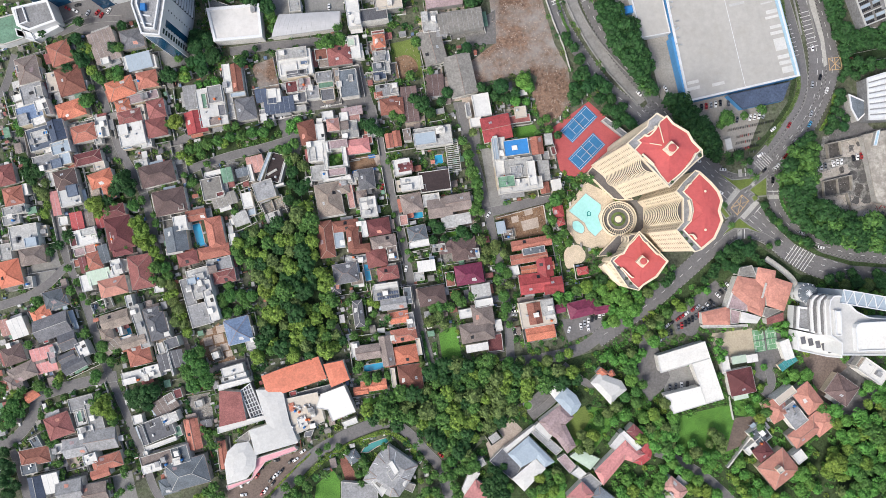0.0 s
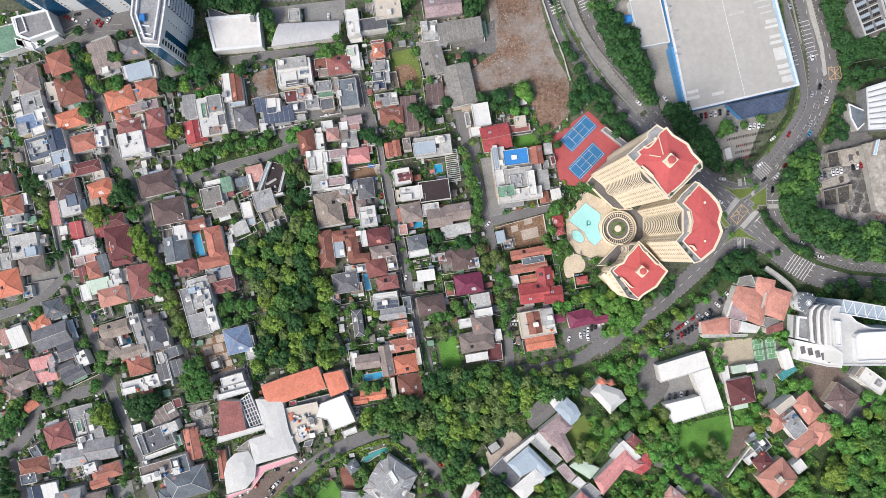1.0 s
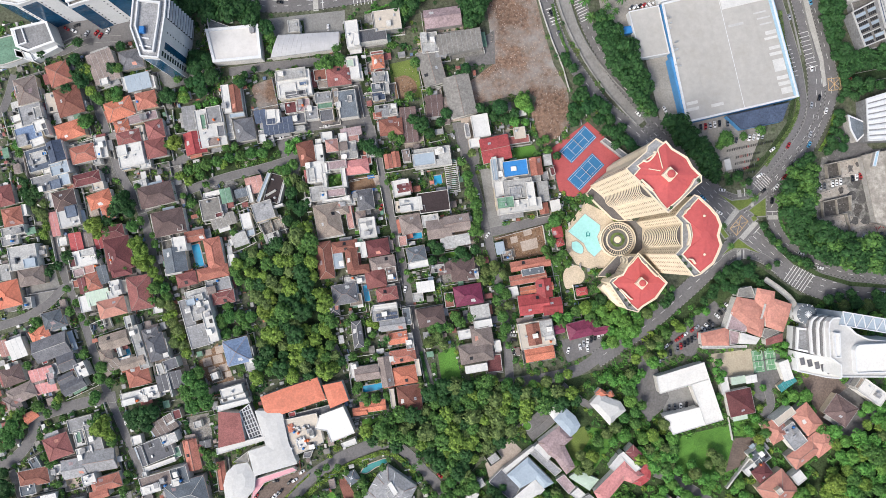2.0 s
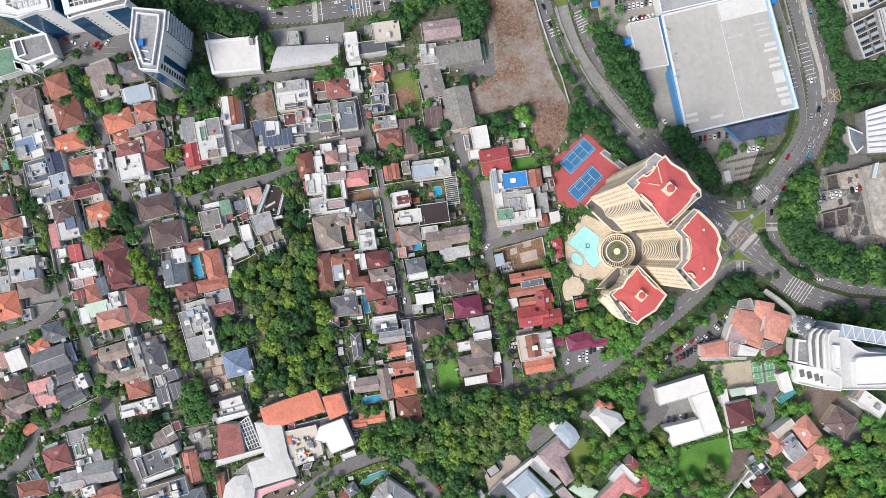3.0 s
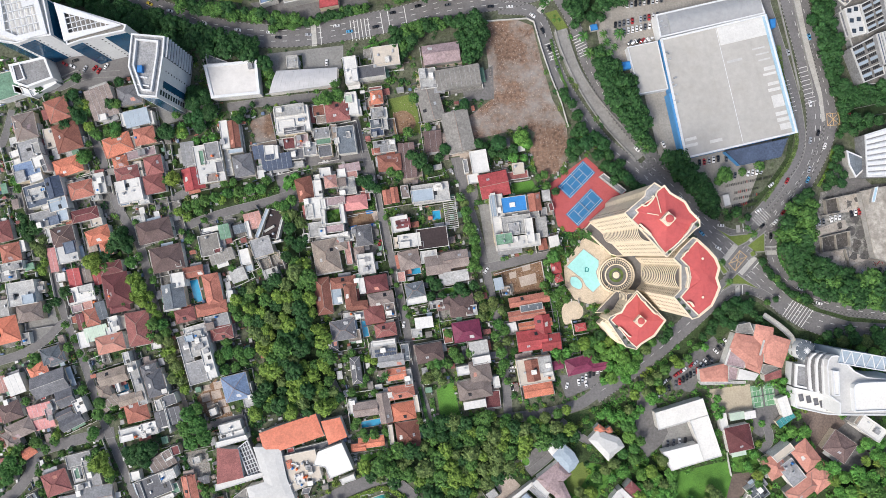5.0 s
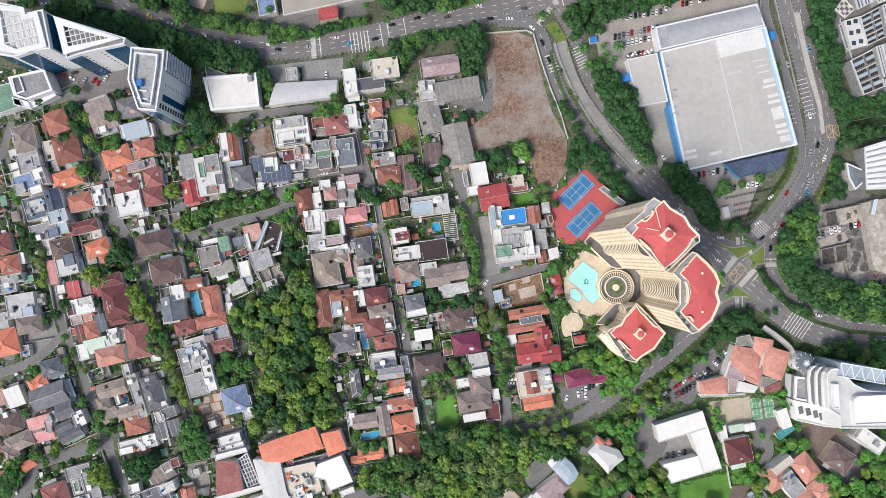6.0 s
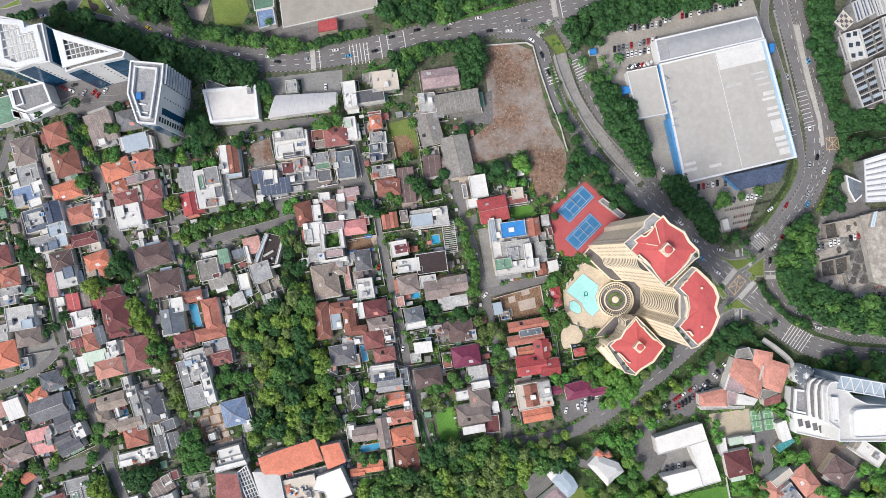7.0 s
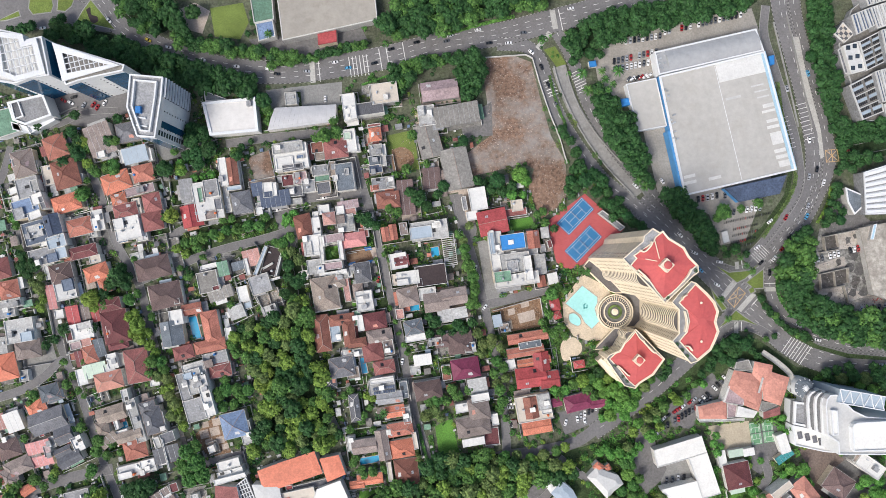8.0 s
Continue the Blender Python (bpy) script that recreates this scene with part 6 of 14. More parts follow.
road("lane", "narrow residential lane of worn asphalt", [(-203.7, 43.1), (-180.9, 51.5), (-163.9, 59.1), (-143.0, 65.9), (-120.2, 71.6), (-101.3, 77.3)], 5.3, kerb=0.22)
road("lane", "narrow residential lane of worn asphalt", [(-238.2, 128.6), (-231.3, 111.5), (-224.4, 92.5), (-217.4, 71.6), (-209.4, 56.4), (-201.8, 43.1), (-196.8, 26.1), (-192.1, 5.2), (-186.4, -13.7)], 5.3, kerb=0.22)
road("lane", "narrow residential lane of worn asphalt", [(-287.7, 134.4), (-293.2, 115.3), (-302.6, 96.3)], 4.9, kerb=0.22)
road("lane", "narrow residential lane of worn asphalt", [(-286.7, 92.5), (-279.7, 73.5), (-272.0, 58.3), (-262.4, 35.5), (-257.4, 12.8), (-249.7, -9.9), (-241.2, -28.9), (-233.6, -51.5), (-225.9, -74.2), (-216.3, -96.9), (-204.9, -123.3), (-194.5, -153.4), (-185.8, -168.5)], 4.9, kerb=0.22)
road("lane", "narrow residential lane of worn asphalt", [(-301.8, -36.4), (-279.1, -28.8), (-264.0, -19.4), (-254.6, -9.9), (-249.7, -9.9)], 5.3, kerb=0.22)
road("lane", "narrow residential lane of worn asphalt", [(-305.0, -132.6), (-286.1, -123.2), (-274.1, -108.2), (-271.9, -96.8), (-252.3, -89.3), (-229.6, -83.7), (-218.3, -81.8)], 6.8, kerb=0.22)
road("lane", "narrow residential lane of worn asphalt", [(-297.2, 142.0), (-280.1, 145.8), (-257.3, 148.8), (-238.4, 157.2), (-215.6, 159.1)], 3.8, kerb=0.22)
road("lane", "narrow residential lane of worn asphalt", [(-288.0, -130.8), (-282.2, -145.8), (-276.4, -168.4)], 5.3, kerb=0.22)
road("lane", "narrow residential lane of worn asphalt", [(-181.0, 73.5), (-165.8, 81.1), (-145.0, 86.8)], 5.3, kerb=0.22)
road("lane", "narrow residential lane of worn asphalt", [(-143.2, 136.3), (-116.6, 140.1), (-90.0, 142.8), (-67.2, 145.8)], 5.3, kerb=0.22)
road("lane", "narrow residential lane of worn asphalt", [(12.7, 102.0), (16.5, 81.1), (24.1, 54.5), (29.8, 31.7), (34.7, 9.0), (39.3, -10.0), (43.8, -40.3), (45.7, -70.5)], 5.3, kerb=0.22)
road("lane", "narrow residential lane of worn asphalt", [(29.8, 27.9), (46.9, 31.7), (73.5, 38.6)], 5.7, kerb=0.22)
road("lane", "narrow residential lane of worn asphalt", [(-165.3, -81.8), (-146.4, -75.0), (-123.7, -70.5)], 4.6, kerb=0.22)
road("lane", "narrow residential lane of worn asphalt", [(-72.6, -47.8), (-66.9, -59.2)], 5.3, kerb=0.22)
road("lane", "narrow residential lane of worn asphalt", [(80.9, -74.3), (92.3, -83.8), (101.7, -89.4)], 4.6, kerb=0.22)
road("lane", "narrow residential lane of worn asphalt", [(-114.7, -167.3), (-101.5, -151.5), (-88.3, -136.4), (-73.1, -126.2), (-59.9, -119.8), (-46.6, -114.5), (-35.2, -111.8)], 8.4)
road("lane", "narrow residential lane of worn asphalt", [(-35.2, -111.8), (-23.1, -119.8), (-11.7, -131.9), (-2.6, -141.7), (2.7, -155.3), (4.9, -170.4)], 6.5, kerb=0.22)
road("lane", "narrow residential lane of worn asphalt", [(142.9, -132.7), (158.1, -138.3), (177.0, -149.7), (195.9, -166.7)], 5.3, kerb=0.22)
road("lane", "narrow residential lane of worn asphalt", [(219.0, -76.7), (220.9, -87.3), (215.1, -94.9)], 5.3, kerb=0.22)
road("lane", "narrow residential lane of worn asphalt", [(61.4, -108.1), (70.9, -100.5), (76.6, -94.8)], 4.9, kerb=0.22)
ramp_wall([(77.5, 188.6), (81.3, 175.6), (87.8, 160.3), (96.5, 143.6), (107.9, 126.8), (121.9, 110.8), (130.6, 102.0)])
ramp_wall([(85.1, 189.4), (88.9, 175.6), (95.0, 160.3), (104.5, 145.1), (116.3, 130.6), (129.9, 116.1), (138.3, 102.0)])
ramp_wall([(225.5, 218.4), (231.9, 191.7), (238.3, 165.0), (242.0, 147.8)])
ramp_wall([(234.7, 222.3), (240.7, 195.5), (246.7, 168.8), (251.1, 147.8)])
rubble([(28.0, 193.5), (49.0, 196.6), (62.3, 191.6), (66.1, 176.4), (70.6, 159.2), (75.5, 142.0), (85.0, 124.9), (87.3, 102.0), (79.3, 93.3), (69.8, 85.7), (64.1, 95.6), (60.3, 107.7), (64.1, 119.2), (58.4, 123.0), (23.4, 114.6), (18.8, 129.8), (34.8, 142.0), (32.5, 164.9), (29.9, 184.0)], 8000, 1, 0.5)
rubble([(35.5, 24.9), (67.8, 33.6), (71.6, 12.8), (43.1, 5.2)], 500, 2, 0.7)
rubble([(-171.1, -95.6), (-156.0, -92.6), (-152.9, -113.0), (-164.6, -117.5)], 260, 9, 0.8)
rubble([(-163.5, -59.1), (-150.3, -45.9), (-138.8, -70.5), (-148.3, -74.2), (-157.8, -70.5)], 500, 3, 0.7)
rubble([(256.1, 81.1), (275.2, 84.9), (301.0, 83.0), (300.7, 20.3), (274.8, 20.3), (263.5, 27.9), (255.9, 43.1)], 2400, 4, 0.7, M_RUIN)
rubble([(-128.7, 126.8), (-113.5, 132.5), (-108.9, 111.5), (-123.4, 110.8)], 160, 5, 0.7)
rubble([(-32.9, 138.2), (-17.7, 142.0), (-13.9, 121.1), (-29.1, 117.3)], 120, 6, 0.7)

# ---- towers and large buildings ----
t = apartment_tower([(115.5, 76.1), (119.3, 73.8), (120.9, 74.8), (124.3, 70.7), (132.4, 65.9), (135.2, 60.8), (139.9, 56.1), (140.1, 52.3), (137.4, 50.5), (130.1, 43.4), (122.0, 35.7), (99.2, 59.7), (104.3, 64.1), (110.1, 69.0), (110.7, 72.0)],
                    [(120.9, 74.4), (124.1, 70.3), (132.0, 65.5), (134.7, 60.5), (139.3, 56.0), (135.0, 52.1), (133.8, 49.2), (128.6, 43.6), (125.9, 41.2), (121.2, 37.5), (117.1, 42.4), (114.1, 46.9), (108.4, 50.9), (103.2, 56.0), (106.5, 59.8), (105.0, 61.3), (109.1, 64.3), (115.6, 68.6), (117.0, 71.5)],
                    9, 82, 24, [(10, 6, 5.2), (9, 2, 0), (11, 2, 0)], (121.5, 56.2), 84.2, 3.0, (121.9, 56.3),
                    screens=[[(108.4, 64.2), (110.4, 63.3), (112.5, 64.7), (114.7, 67.5), (114.3, 68.9)], [(135.9, 54.2), (134.0, 50.6), (131.2, 47.2)], [(107.2, 53.6), (110.6, 50.7), (113.4, 47.9)]], planters=[(138.4, 53.2), (123.6, 38.6), (108.0, 53.0)])
for a, b in (((116.2, 70.4, 82.9), (118.5, 59.6, 84.1)), ((111.3, 59.5, 83.2), (117.4, 58.3, 83.9))):
    o = t.matrix_basis.translation
    part("roof_duct", mesh_of("roof_duct", *bar(Vector(a) - o, Vector(b) - o, 0.2), M_CREAM), t)
apartment_tower([(140.9, 1.0), (144.8, 2.3), (152.2, 8.4), (155.0, 14.1), (156.9, 18.9), (155.2, 24.2), (156.7, 30.0), (154.6, 35.5), (150.4, 40.4), (144.1, 46.1), (141.4, 47.1), (134.4, 40.4), (130.3, 35.2), (134.4, 31.0), (134.4, 18.0), (130.4, 13.6)],
                [(144.6, 2.9), (151.8, 8.9), (154.4, 14.3), (156.1, 18.9), (154.5, 24.2), (156.0, 29.9), (153.9, 35.1), (149.8, 39.9), (143.7, 45.5), (139.9, 41.4), (134.3, 34.9), (138.9, 30.3), (140.0, 24.4), (138.7, 18.7), (134.3, 13.6), (139.3, 8.2)],
                9, 69, 20, [(12, 2, 0), (13, 0, 6.3), (14, 2, 0), (15, 4, 0), (11, 2, 0)], (147.0, 24.4), 70.6, 0,
                screens=[[(138.0, 10.9), (139.8, 10.6), (141.5, 8.3)], [(135.9, 36.4), (136.6, 38.2), (138.6, 39.4)], [(137.4, 30.4), (138.6, 24.4), (137.4, 18.6)]], planters=[(133.4, 11.9), (136.2, 8.6), (139.0, 5.4)], vents=[(146.4, 35.0), (146.4, 13.5)])
apartment_tower([(125.1, 14.7), (127.8, 12.1), (143.7, -4.4), (139.5, -10.3), (136.5, -14.6), (127.7, -20.0), (124.7, -23.3), (117.8, -21.5), (106.2, -4.4), (107.8, -2.0), (115.2, 1.3), (117.8, 6.1)],
                [(125.1, 13.2), (127.9, 8.8), (143.0, -4.7), (138.9, -10.1), (135.9, -14.2), (127.7, -19.4), (124.7, -22.1), (120.2, -18.2), (115.2, -11.6), (108.2, -4.4), (112.3, -0.6), (115.2, 0.4), (118.1, 5.5), (121.4, 8.6)],
                4, 22, 6, [(7, 5, 0), (9, 2, 0), (10, 2, 0), (11, 0, 3.2)], (125.9, -4.6), 24.0, 3.0, (126.3, -4.5),
                screens=[[(129.8, 7.4), (130.8, 5.6), (136.1, -0.1), (137.8, 0.0)], [(113.6, -8.6), (115.8, -10.5), (119.3, -14.1), (121.0, -15.0)]], planters=[(117.0, -15.6), (119.6, -18.6), (112.0, -8.6)])
slab("tower_podium", "beige tower podium with a dark paved terrace", "podium", [(96.4, 54.0), (100.2, 58.6), (127.5, 36.2), (117.7, 36.0), (113.9, 37.2)], 3, M_TERRACE, M_BEIGE, M_CREAM)
slab("tower_podium", "low beige podium with a dark paved terrace", "podium", [(102.9, -1.7), (116.8, 12.8), (130.9, 13.7), (115.7, -0.7)], 3, M_TERRACE, M_BEIGE, M_CREAM)
slab("tower_podium", "low beige wing with a pale roof", "podium", [(104.4, -8.0), (108.4, -4.6), (122.8, -22.6), (116.9, -20.9), (112.5, -17.8)], 9, M_CREAM, M_BEIGE, M_CREAM, 0.5, 0.5)
slab("tower_podium", "upper step of the beige wing", "podium", [(106.6, -6.6), (109.6, -4.4), (124.0, -21.6), (119.6, -20.4)], 14, M_CREAM, M_BEIGE, M_CREAM, 0.5, 0.5)
round_terrace(117.9, 23.4)
pool([(96.4, 40.8), (106.5, 33.2), (106.5, 29.7), (104.6, 25.6), (106.0, 20.6), (109.3, 18.7), (102.7, 12.0), (98.1, 16.1), (95.6, 21.1), (92.6, 23.3), (85.2, 29.0)], deep=False)
patch("pool_beach", "pale shallow beach at the pool's edge", [(106.6, 30.0), (109.3, 26.6), (109.8, 21.8), (109.3, 18.9), (106.0, 20.8), (104.8, 25.6)], M_CREAM, z=0.16)
for x, y, w, d in ((97.6, 26.9, 0.8, 3.0), (98.6, 26.0, 2.4, 0.7), (99.6, 27.2, 0.7, 2.0), (98.4, 28.6, 1.4, 0.6)):
    tagged(new("pool_mark", mesh_of("pool_mark", *box(0, 0, 0.2, w, d, 0.028), M_POOL_TEAL)), "dark tile inlay on the pool floor", "tile inlay").location = (x, y, 0)
pool([(87.8, 21.8), (91.3, 22.1), (94.8, 18.7), (95.2, 15.5), (93.2, 14.0), (88.8, 16.1), (87.5, 18.7)], deep=False, rounded=True)
patch("court_ground", "red acrylic tennis court surround", [(72.4, 83.8), (98.3, 102.8), (124.9, 79.2), (100.1, 56.4), (86.8, 51.5), (79.2, 56.4)], M_COURT_RED, z=0.2)
court(91.8, 87.6, 24.4, 11.6, 46, M_COURT_BLUE)
court(97.1, 68.9, 24.4, 11.6, 46, M_COURT_BLUE)
court(212.5, -58.1, 15, 7.2, 98, M_COURT_GREEN)
court(220.9, -56.6, 15, 7.2, 98, M_COURT_GREEN)
t = slab("shopping_hall", "huge shopping hall with a pale sheet roof and blue edges", "shopping hall", [(145.4, 179.4), (214.8, 195.9), (235.4, 117.5), (161.9, 100.4)], 8.5, M_MALLROOF, M_MALLBLUE, M_WHITEWALL, 1.2, 1.0)
hall_details(t, [(145.4, 179.4), (214.8, 195.9), (235.4, 117.5), (161.9, 100.4)])
t = slab("hall_wing", "long curved sheet-roofed wing of the hall", "shopping hall", [(142.2, 195.5), (209.4, 210.9), (214.6, 196.3), (145.2, 180.2)], 8.4, M_SHEET, M_WHITEWALL, M_WHITEWALL, 1.0, 1.0)
vault(t, [(149.0, 196.3), (208.7, 209.8), (212.7, 197.1), (152.3, 182.8)], 8.7, 2.2, M_SHEET)
part("roof_unit", MESH["ac"], t, pose(*local([(144.1, 193.7)], t)[0], 8.6, 0, 0, 14))
part("roof_unit", MESH["ac"], t, pose(*local([(146.0, 191.1)], t)[0], 8.6, 0, 0, 14))
part("roof_unit", MESH["ac"], t, pose(*local([(145.2, 187.7)], t)[0], 8.6, 0, 0, 14))
part("roof_unit", MESH["ac"], t, pose(*local([(147.1, 184.7)], t)[0], 8.6, 0, 0, 14))
part("roof_unit", MESH["ac"], t, pose(*local([(149.7, 193.7)], t)[0], 8.6, 0, 0, 14))
part("roof_unit", MESH["ac"], t, pose(*local([(148.9, 188.1)], t)[0], 8.6, 0, 0, 14))
slab("hall_wing", "flat white side wing of the hall", "shopping hall", [(124.4, 175.0), (144.4, 179.2), (151.6, 147.2), (132.2, 143.6)], 5.5, M_MALLROOF, M_WHITEWALL, M_WHITEWALL)
slab("hall_side_wing", "bright blue side wing along the hall", "shopping hall", [(151.0, 143.5), (154.0, 144.2), (163.2, 100.9), (161.0, 99.8)], 8, M_MALLBLUE, M_MALLBLUE, M_MALLBLUE, 0.4, 0.3)
slab("hall_annex", "low annex with a dark blue-grey roof", "annex", [(190.0, 105.7), (231.4, 114.7), (226.8, 102.3), (199.7, 96.7)], 5, ROOF["navy"], M_MALLBLUE, ROOF["navy"], 0.4, 0.3)
slab("hall_annex", "bright blue canopy beside the hall", "canopy", [(119.0, 165.4), (126.5, 166.2), (128.0, 161.7), (120.5, 160.1)], 4, ROOF["cyan"], M_MALLBLUE, ROOF["cyan"], 0.3, 0.2)
slab("hall_annex", "bright blue gatehouse beside the hall", "canopy", [(219.7, 193.9), (223.5, 194.6), (223.5, 188.6), (220.4, 187.8)], 5, ROOF["cyan"], M_MALLBLUE, ROOF["cyan"], 0.3, 0.2)
t, q = office_tower([(-237.0, 192.0), (-192.2, 178.2), (-193.5, 174.4), (-212.1, 170.3), (-220.7, 168.2), (-228.6, 165.4)], 36, "white and blue glass office tower with a triangular roof frame", [(2, 0, 0.72), (4, 0, 1), (5, 0.05, 0.95)], [(2, 0.76, 0.98, 1), (3, 0.7, 0.98, 1)], deck="asb")
roof_grid(t, local([(-235.7, 191.3), (-194.9, 177.6), (-229.8, 167.6)], t), 37.5, 4.0, 4, 9, 14)
t, q = office_tower([(-277.7, 201.7), (-255.3, 197.2), (-252.9, 193.7), (-243.2, 195.8), (-238.3, 171.6), (-250.0, 169.9), (-259.6, 166.5), (-274.1, 168.9)], 36, "white office tower with a gridded white roof frame", [(3, 0.05, 0.95), (5, 0, 1), (6, 0.3, 1)], [(4, 0.75, 0.98, 1), (6, 0.05, 0.25, 1)], deck="wht")
roof_grid(t, local([(-272.8, 198.5), (-254.3, 196.5), (-253.2, 192.3), (-246.0, 194.1), (-240.1, 172.4), (-258.9, 167.6), (-268.5, 171.7)], t), 37.5, 3.2, 5, 6, 14)
t, q = office_tower([(-186.7, 171.1), (-166.4, 169.3), (-167.4, 157.3), (-171.1, 132.3), (-182.4, 133.3), (-188.6, 151.1)], 41, "tall white office tower with vertical fins and ribbon windows", [(3, 0.06, 0.94)], [(2, 0.1, 0.9, 2)])
white_tower_top(t, q, 41, (-180.9, 149.2))
slab("annex", "white annex with a grey roof terrace", "annex", [(-283.0, 161.6), (-259.3, 167.2), (-253.6, 153.0), (-271.0, 146.7), (-279.2, 149.7)], 10, ROOF["gry"], M_WHITEWALL, M_WHITEWALL, 1.4, 1.2)
slab("annex", "low white annex of the office towers", "annex", [(-298.5, 155.8), (-283.6, 159.6), (-276.0, 143.8), (-290.9, 138.9), (-300.3, 138.9)], 6, ROOF["green"], M_WHITEWALL)
t = slab("white_hall", "white hall with a pale flat roof behind a broad parapet", "hall", [(-156.1, 162.2), (-121.1, 165.6), (-118.8, 143.2), (-150.8, 140.2)], 8, M_DECKROOF, WALLS[0], M_WHITEWALL, 1.8, 1.0)
part("stair_head", MESH["head_grey"], t, pose(*local([(-124.8, 161.1)], t)[0], 8.2, 0, 0, 8))
slab("glass_canopy", "white-framed glazed canopy beside the white hall", "canopy", [(-156.6, 171.1), (-140.8, 165.1), (-155.1, 163.6)], 5, ROOF["slate"], WALLS[2], M_WHITEWALL, 0.7, 0.4)
t = slab("sheet_hall", "long hall with a shallow pale sheet roof", "hall", [(-108.6, 159.1), (-68.1, 161.4), (-68.1, 150.1), (-113.4, 144.1)], 6.2, M_SHEET, WALLS[0], M_SHEET, 0.4, 0.2)
vault(t, [(-108.6, 159.1), (-68.1, 161.4), (-68.1, 150.1), (-113.4, 144.1)], 6.5, 1.2, M_PALESHEET)
slab("roof_well", "dark walled roof well of the annex", "annex", [(-280.8, 161.3), (-275.6, 162.8), (-271.9, 152.4), (-277.8, 150.2)], 10.6, ROOF["dgr"], M_WHITEWALL, M_WHITEWALL, 0.8, 0.8)
slab("annex_terrace", "white stepped terrace of the annex", "annex", [(-283.5, 149.8), (-273.0, 146.8), (-270.0, 141.6), (-282.0, 144.6)], 6, M_WHITEWALL, M_WHITEWALL, M_WHITEWALL)
slab("annex_terrace", "white stepped terrace of the annex", "annex", [(-273.0, 146.6), (-256.2, 153.3), (-254.3, 151.1), (-270.0, 142.4)], 5.4, M_WHITEWALL, M_WHITEWALL, M_WHITEWALL)
ramp_wall([(-263.4, 151.5), (-252.8, 157.2), (-246.0, 160.3), (-242.9, 161.0)])
ramp_wall([(-261.1, 148.8), (-251.3, 154.9), (-242.9, 158.7)])
slab("market_hall", "long hall with a weathered grey sheet roof", "hall", [(-108.2, 241.5), (-43.5, 245.3), (-40.5, 217.2), (-103.2, 203.3)], 8, M_MARKET, WALLS[2], M_PARAPET, 0.6, 0.4)
slab("market_annex", "low annex with a green sheet roof", "annex", [(-126.4, 238.6), (-111.4, 242.4), (-109.4, 217.9), (-122.6, 215.3)], 6, ROOF["green"], WALLS[2])
slab("market_annex", "small annex with a blue roof", "annex", [(-121.8, 215.3), (-110.2, 217.5), (-108.3, 206.6), (-119.5, 203.2)], 6, ROOF["sblu"], WALLS[0])
slab("entrance_canopy", "red entrance canopy beneath the market hall", "canopy", [(-80.5, 208.5), (-68.1, 210.8), (-67.7, 203.3), (-80.1, 201.0)], 6, ROOF["bred"], WALLS[1], ROOF["bred"], 0.4, 0.3)
slab("apartment_podium", "grey concrete podium beneath the apartment blocks", "podium", [(266.4, 201.8), (275.0, 225.1), (300.3, 245.2), (312.8, 240.2), (317.3, 154.0), (282.4, 150.1)], 5, ROOF["asb"], ROOF["gry"], ROOF["pale"], 0.5, 0.6)
slatted_block([(270.3, 218.7), (282.7, 223.7), (286.9, 212.5), (273.9, 205.8)], 12, 6)
slatted_block([(282.2, 223.3), (296.8, 228.0), (300.4, 213.7), (286.8, 209.4)], 13, 9)
slatted_block([(277.8, 235.8), (295.1, 242.0), (297.5, 229.6), (281.4, 224.7)], 12, 9)
terrace_block([(276.5, 201.8), (290.8, 209.3), (295.0, 189.4), (281.4, 182.6)], 10, 3)
terrace_block([(270.8, 173.5), (287.3, 182.0), (293.3, 156.1), (279.4, 150.4)], 9, 3)
slatted_block([(288.5, 208.1), (304.6, 212.5), (308.1, 191.6), (292.6, 187.9)], 14, 10)
slatted_block([(284.9, 181.3), (305.2, 187.2), (309.9, 165.0), (290.0, 161.3)], 13, 12)
slatted_block([(292.2, 160.6), (311.5, 164.6), (313.9, 153.2), (294.1, 151.2)], 11, 10)
t = slab("apartment_block", "white apartment wing with dark roof windows", "apartment block", [(266.6, 199.5), (277.2, 202.6), (281.1, 183.3), (272.1, 180.8)], 9, ROOF["pale"], ROOF["pale"], ROOF["wht"], 0.5, 0.6)
for x, y in [(270.0, 198.2), (271.5, 191.6), (273.1, 184.8), (274.3, 199.3), (276.1, 192.6), (277.8, 186.0)]:
    x, y = local([(x, y)], t)[0]
    part("roof_window", mesh_of("roof_window", *box(x, y, 9.1, 2.6, 2.8, 0.4), M_PANE), t)
slab("apartment_block", "low grey wing with a dark pergola roof", "apartment block", [(265.2, 198.0), (268.2, 199.3), (272.6, 182.9), (269.9, 181.7)], 6, ROOF["dgr"], ROOF["gry"], ROOF["pale"], 0.5, 0.4)
chequers([(261.4, 207.6), (267.0, 215.3), (274.4, 207.6), (268.1, 201.6)], 4, 4, 8)
slab("gatehouse", "small gatehouse with a pale canopy", "gatehouse", [(271.7, 140.7), (279.6, 143.2), (280.9, 140.7), (273.9, 137.4)], 4, ROOF["pale"], WALLS[0], M_PARAPET, 0.3, 0.3)
t = slab("ribbed_block", "white block with ribbed roof", "apartment block", [(279.1, 115.9), (320.8, 129.0), (328.0, 89.9), (280.4, 88.1)], 10, M_WHITEWALL, ROOF["gry"], M_WHITEWALL)
ribs(t, [(279.1, 115.9), (320.8, 129.0), (328.0, 89.9), (280.4, 88.1)], 10, 8)
slab("glass_entrance", "white-framed glass entrance roof", "canopy", [(269.8, 106.3), (281.0, 101.5), (281.7, 94.0), (275.7, 88.3), (271.3, 96.6)], 6, ROOF["slate"], WALLS[2], M_WHITEWALL, 0.8, 0.5)
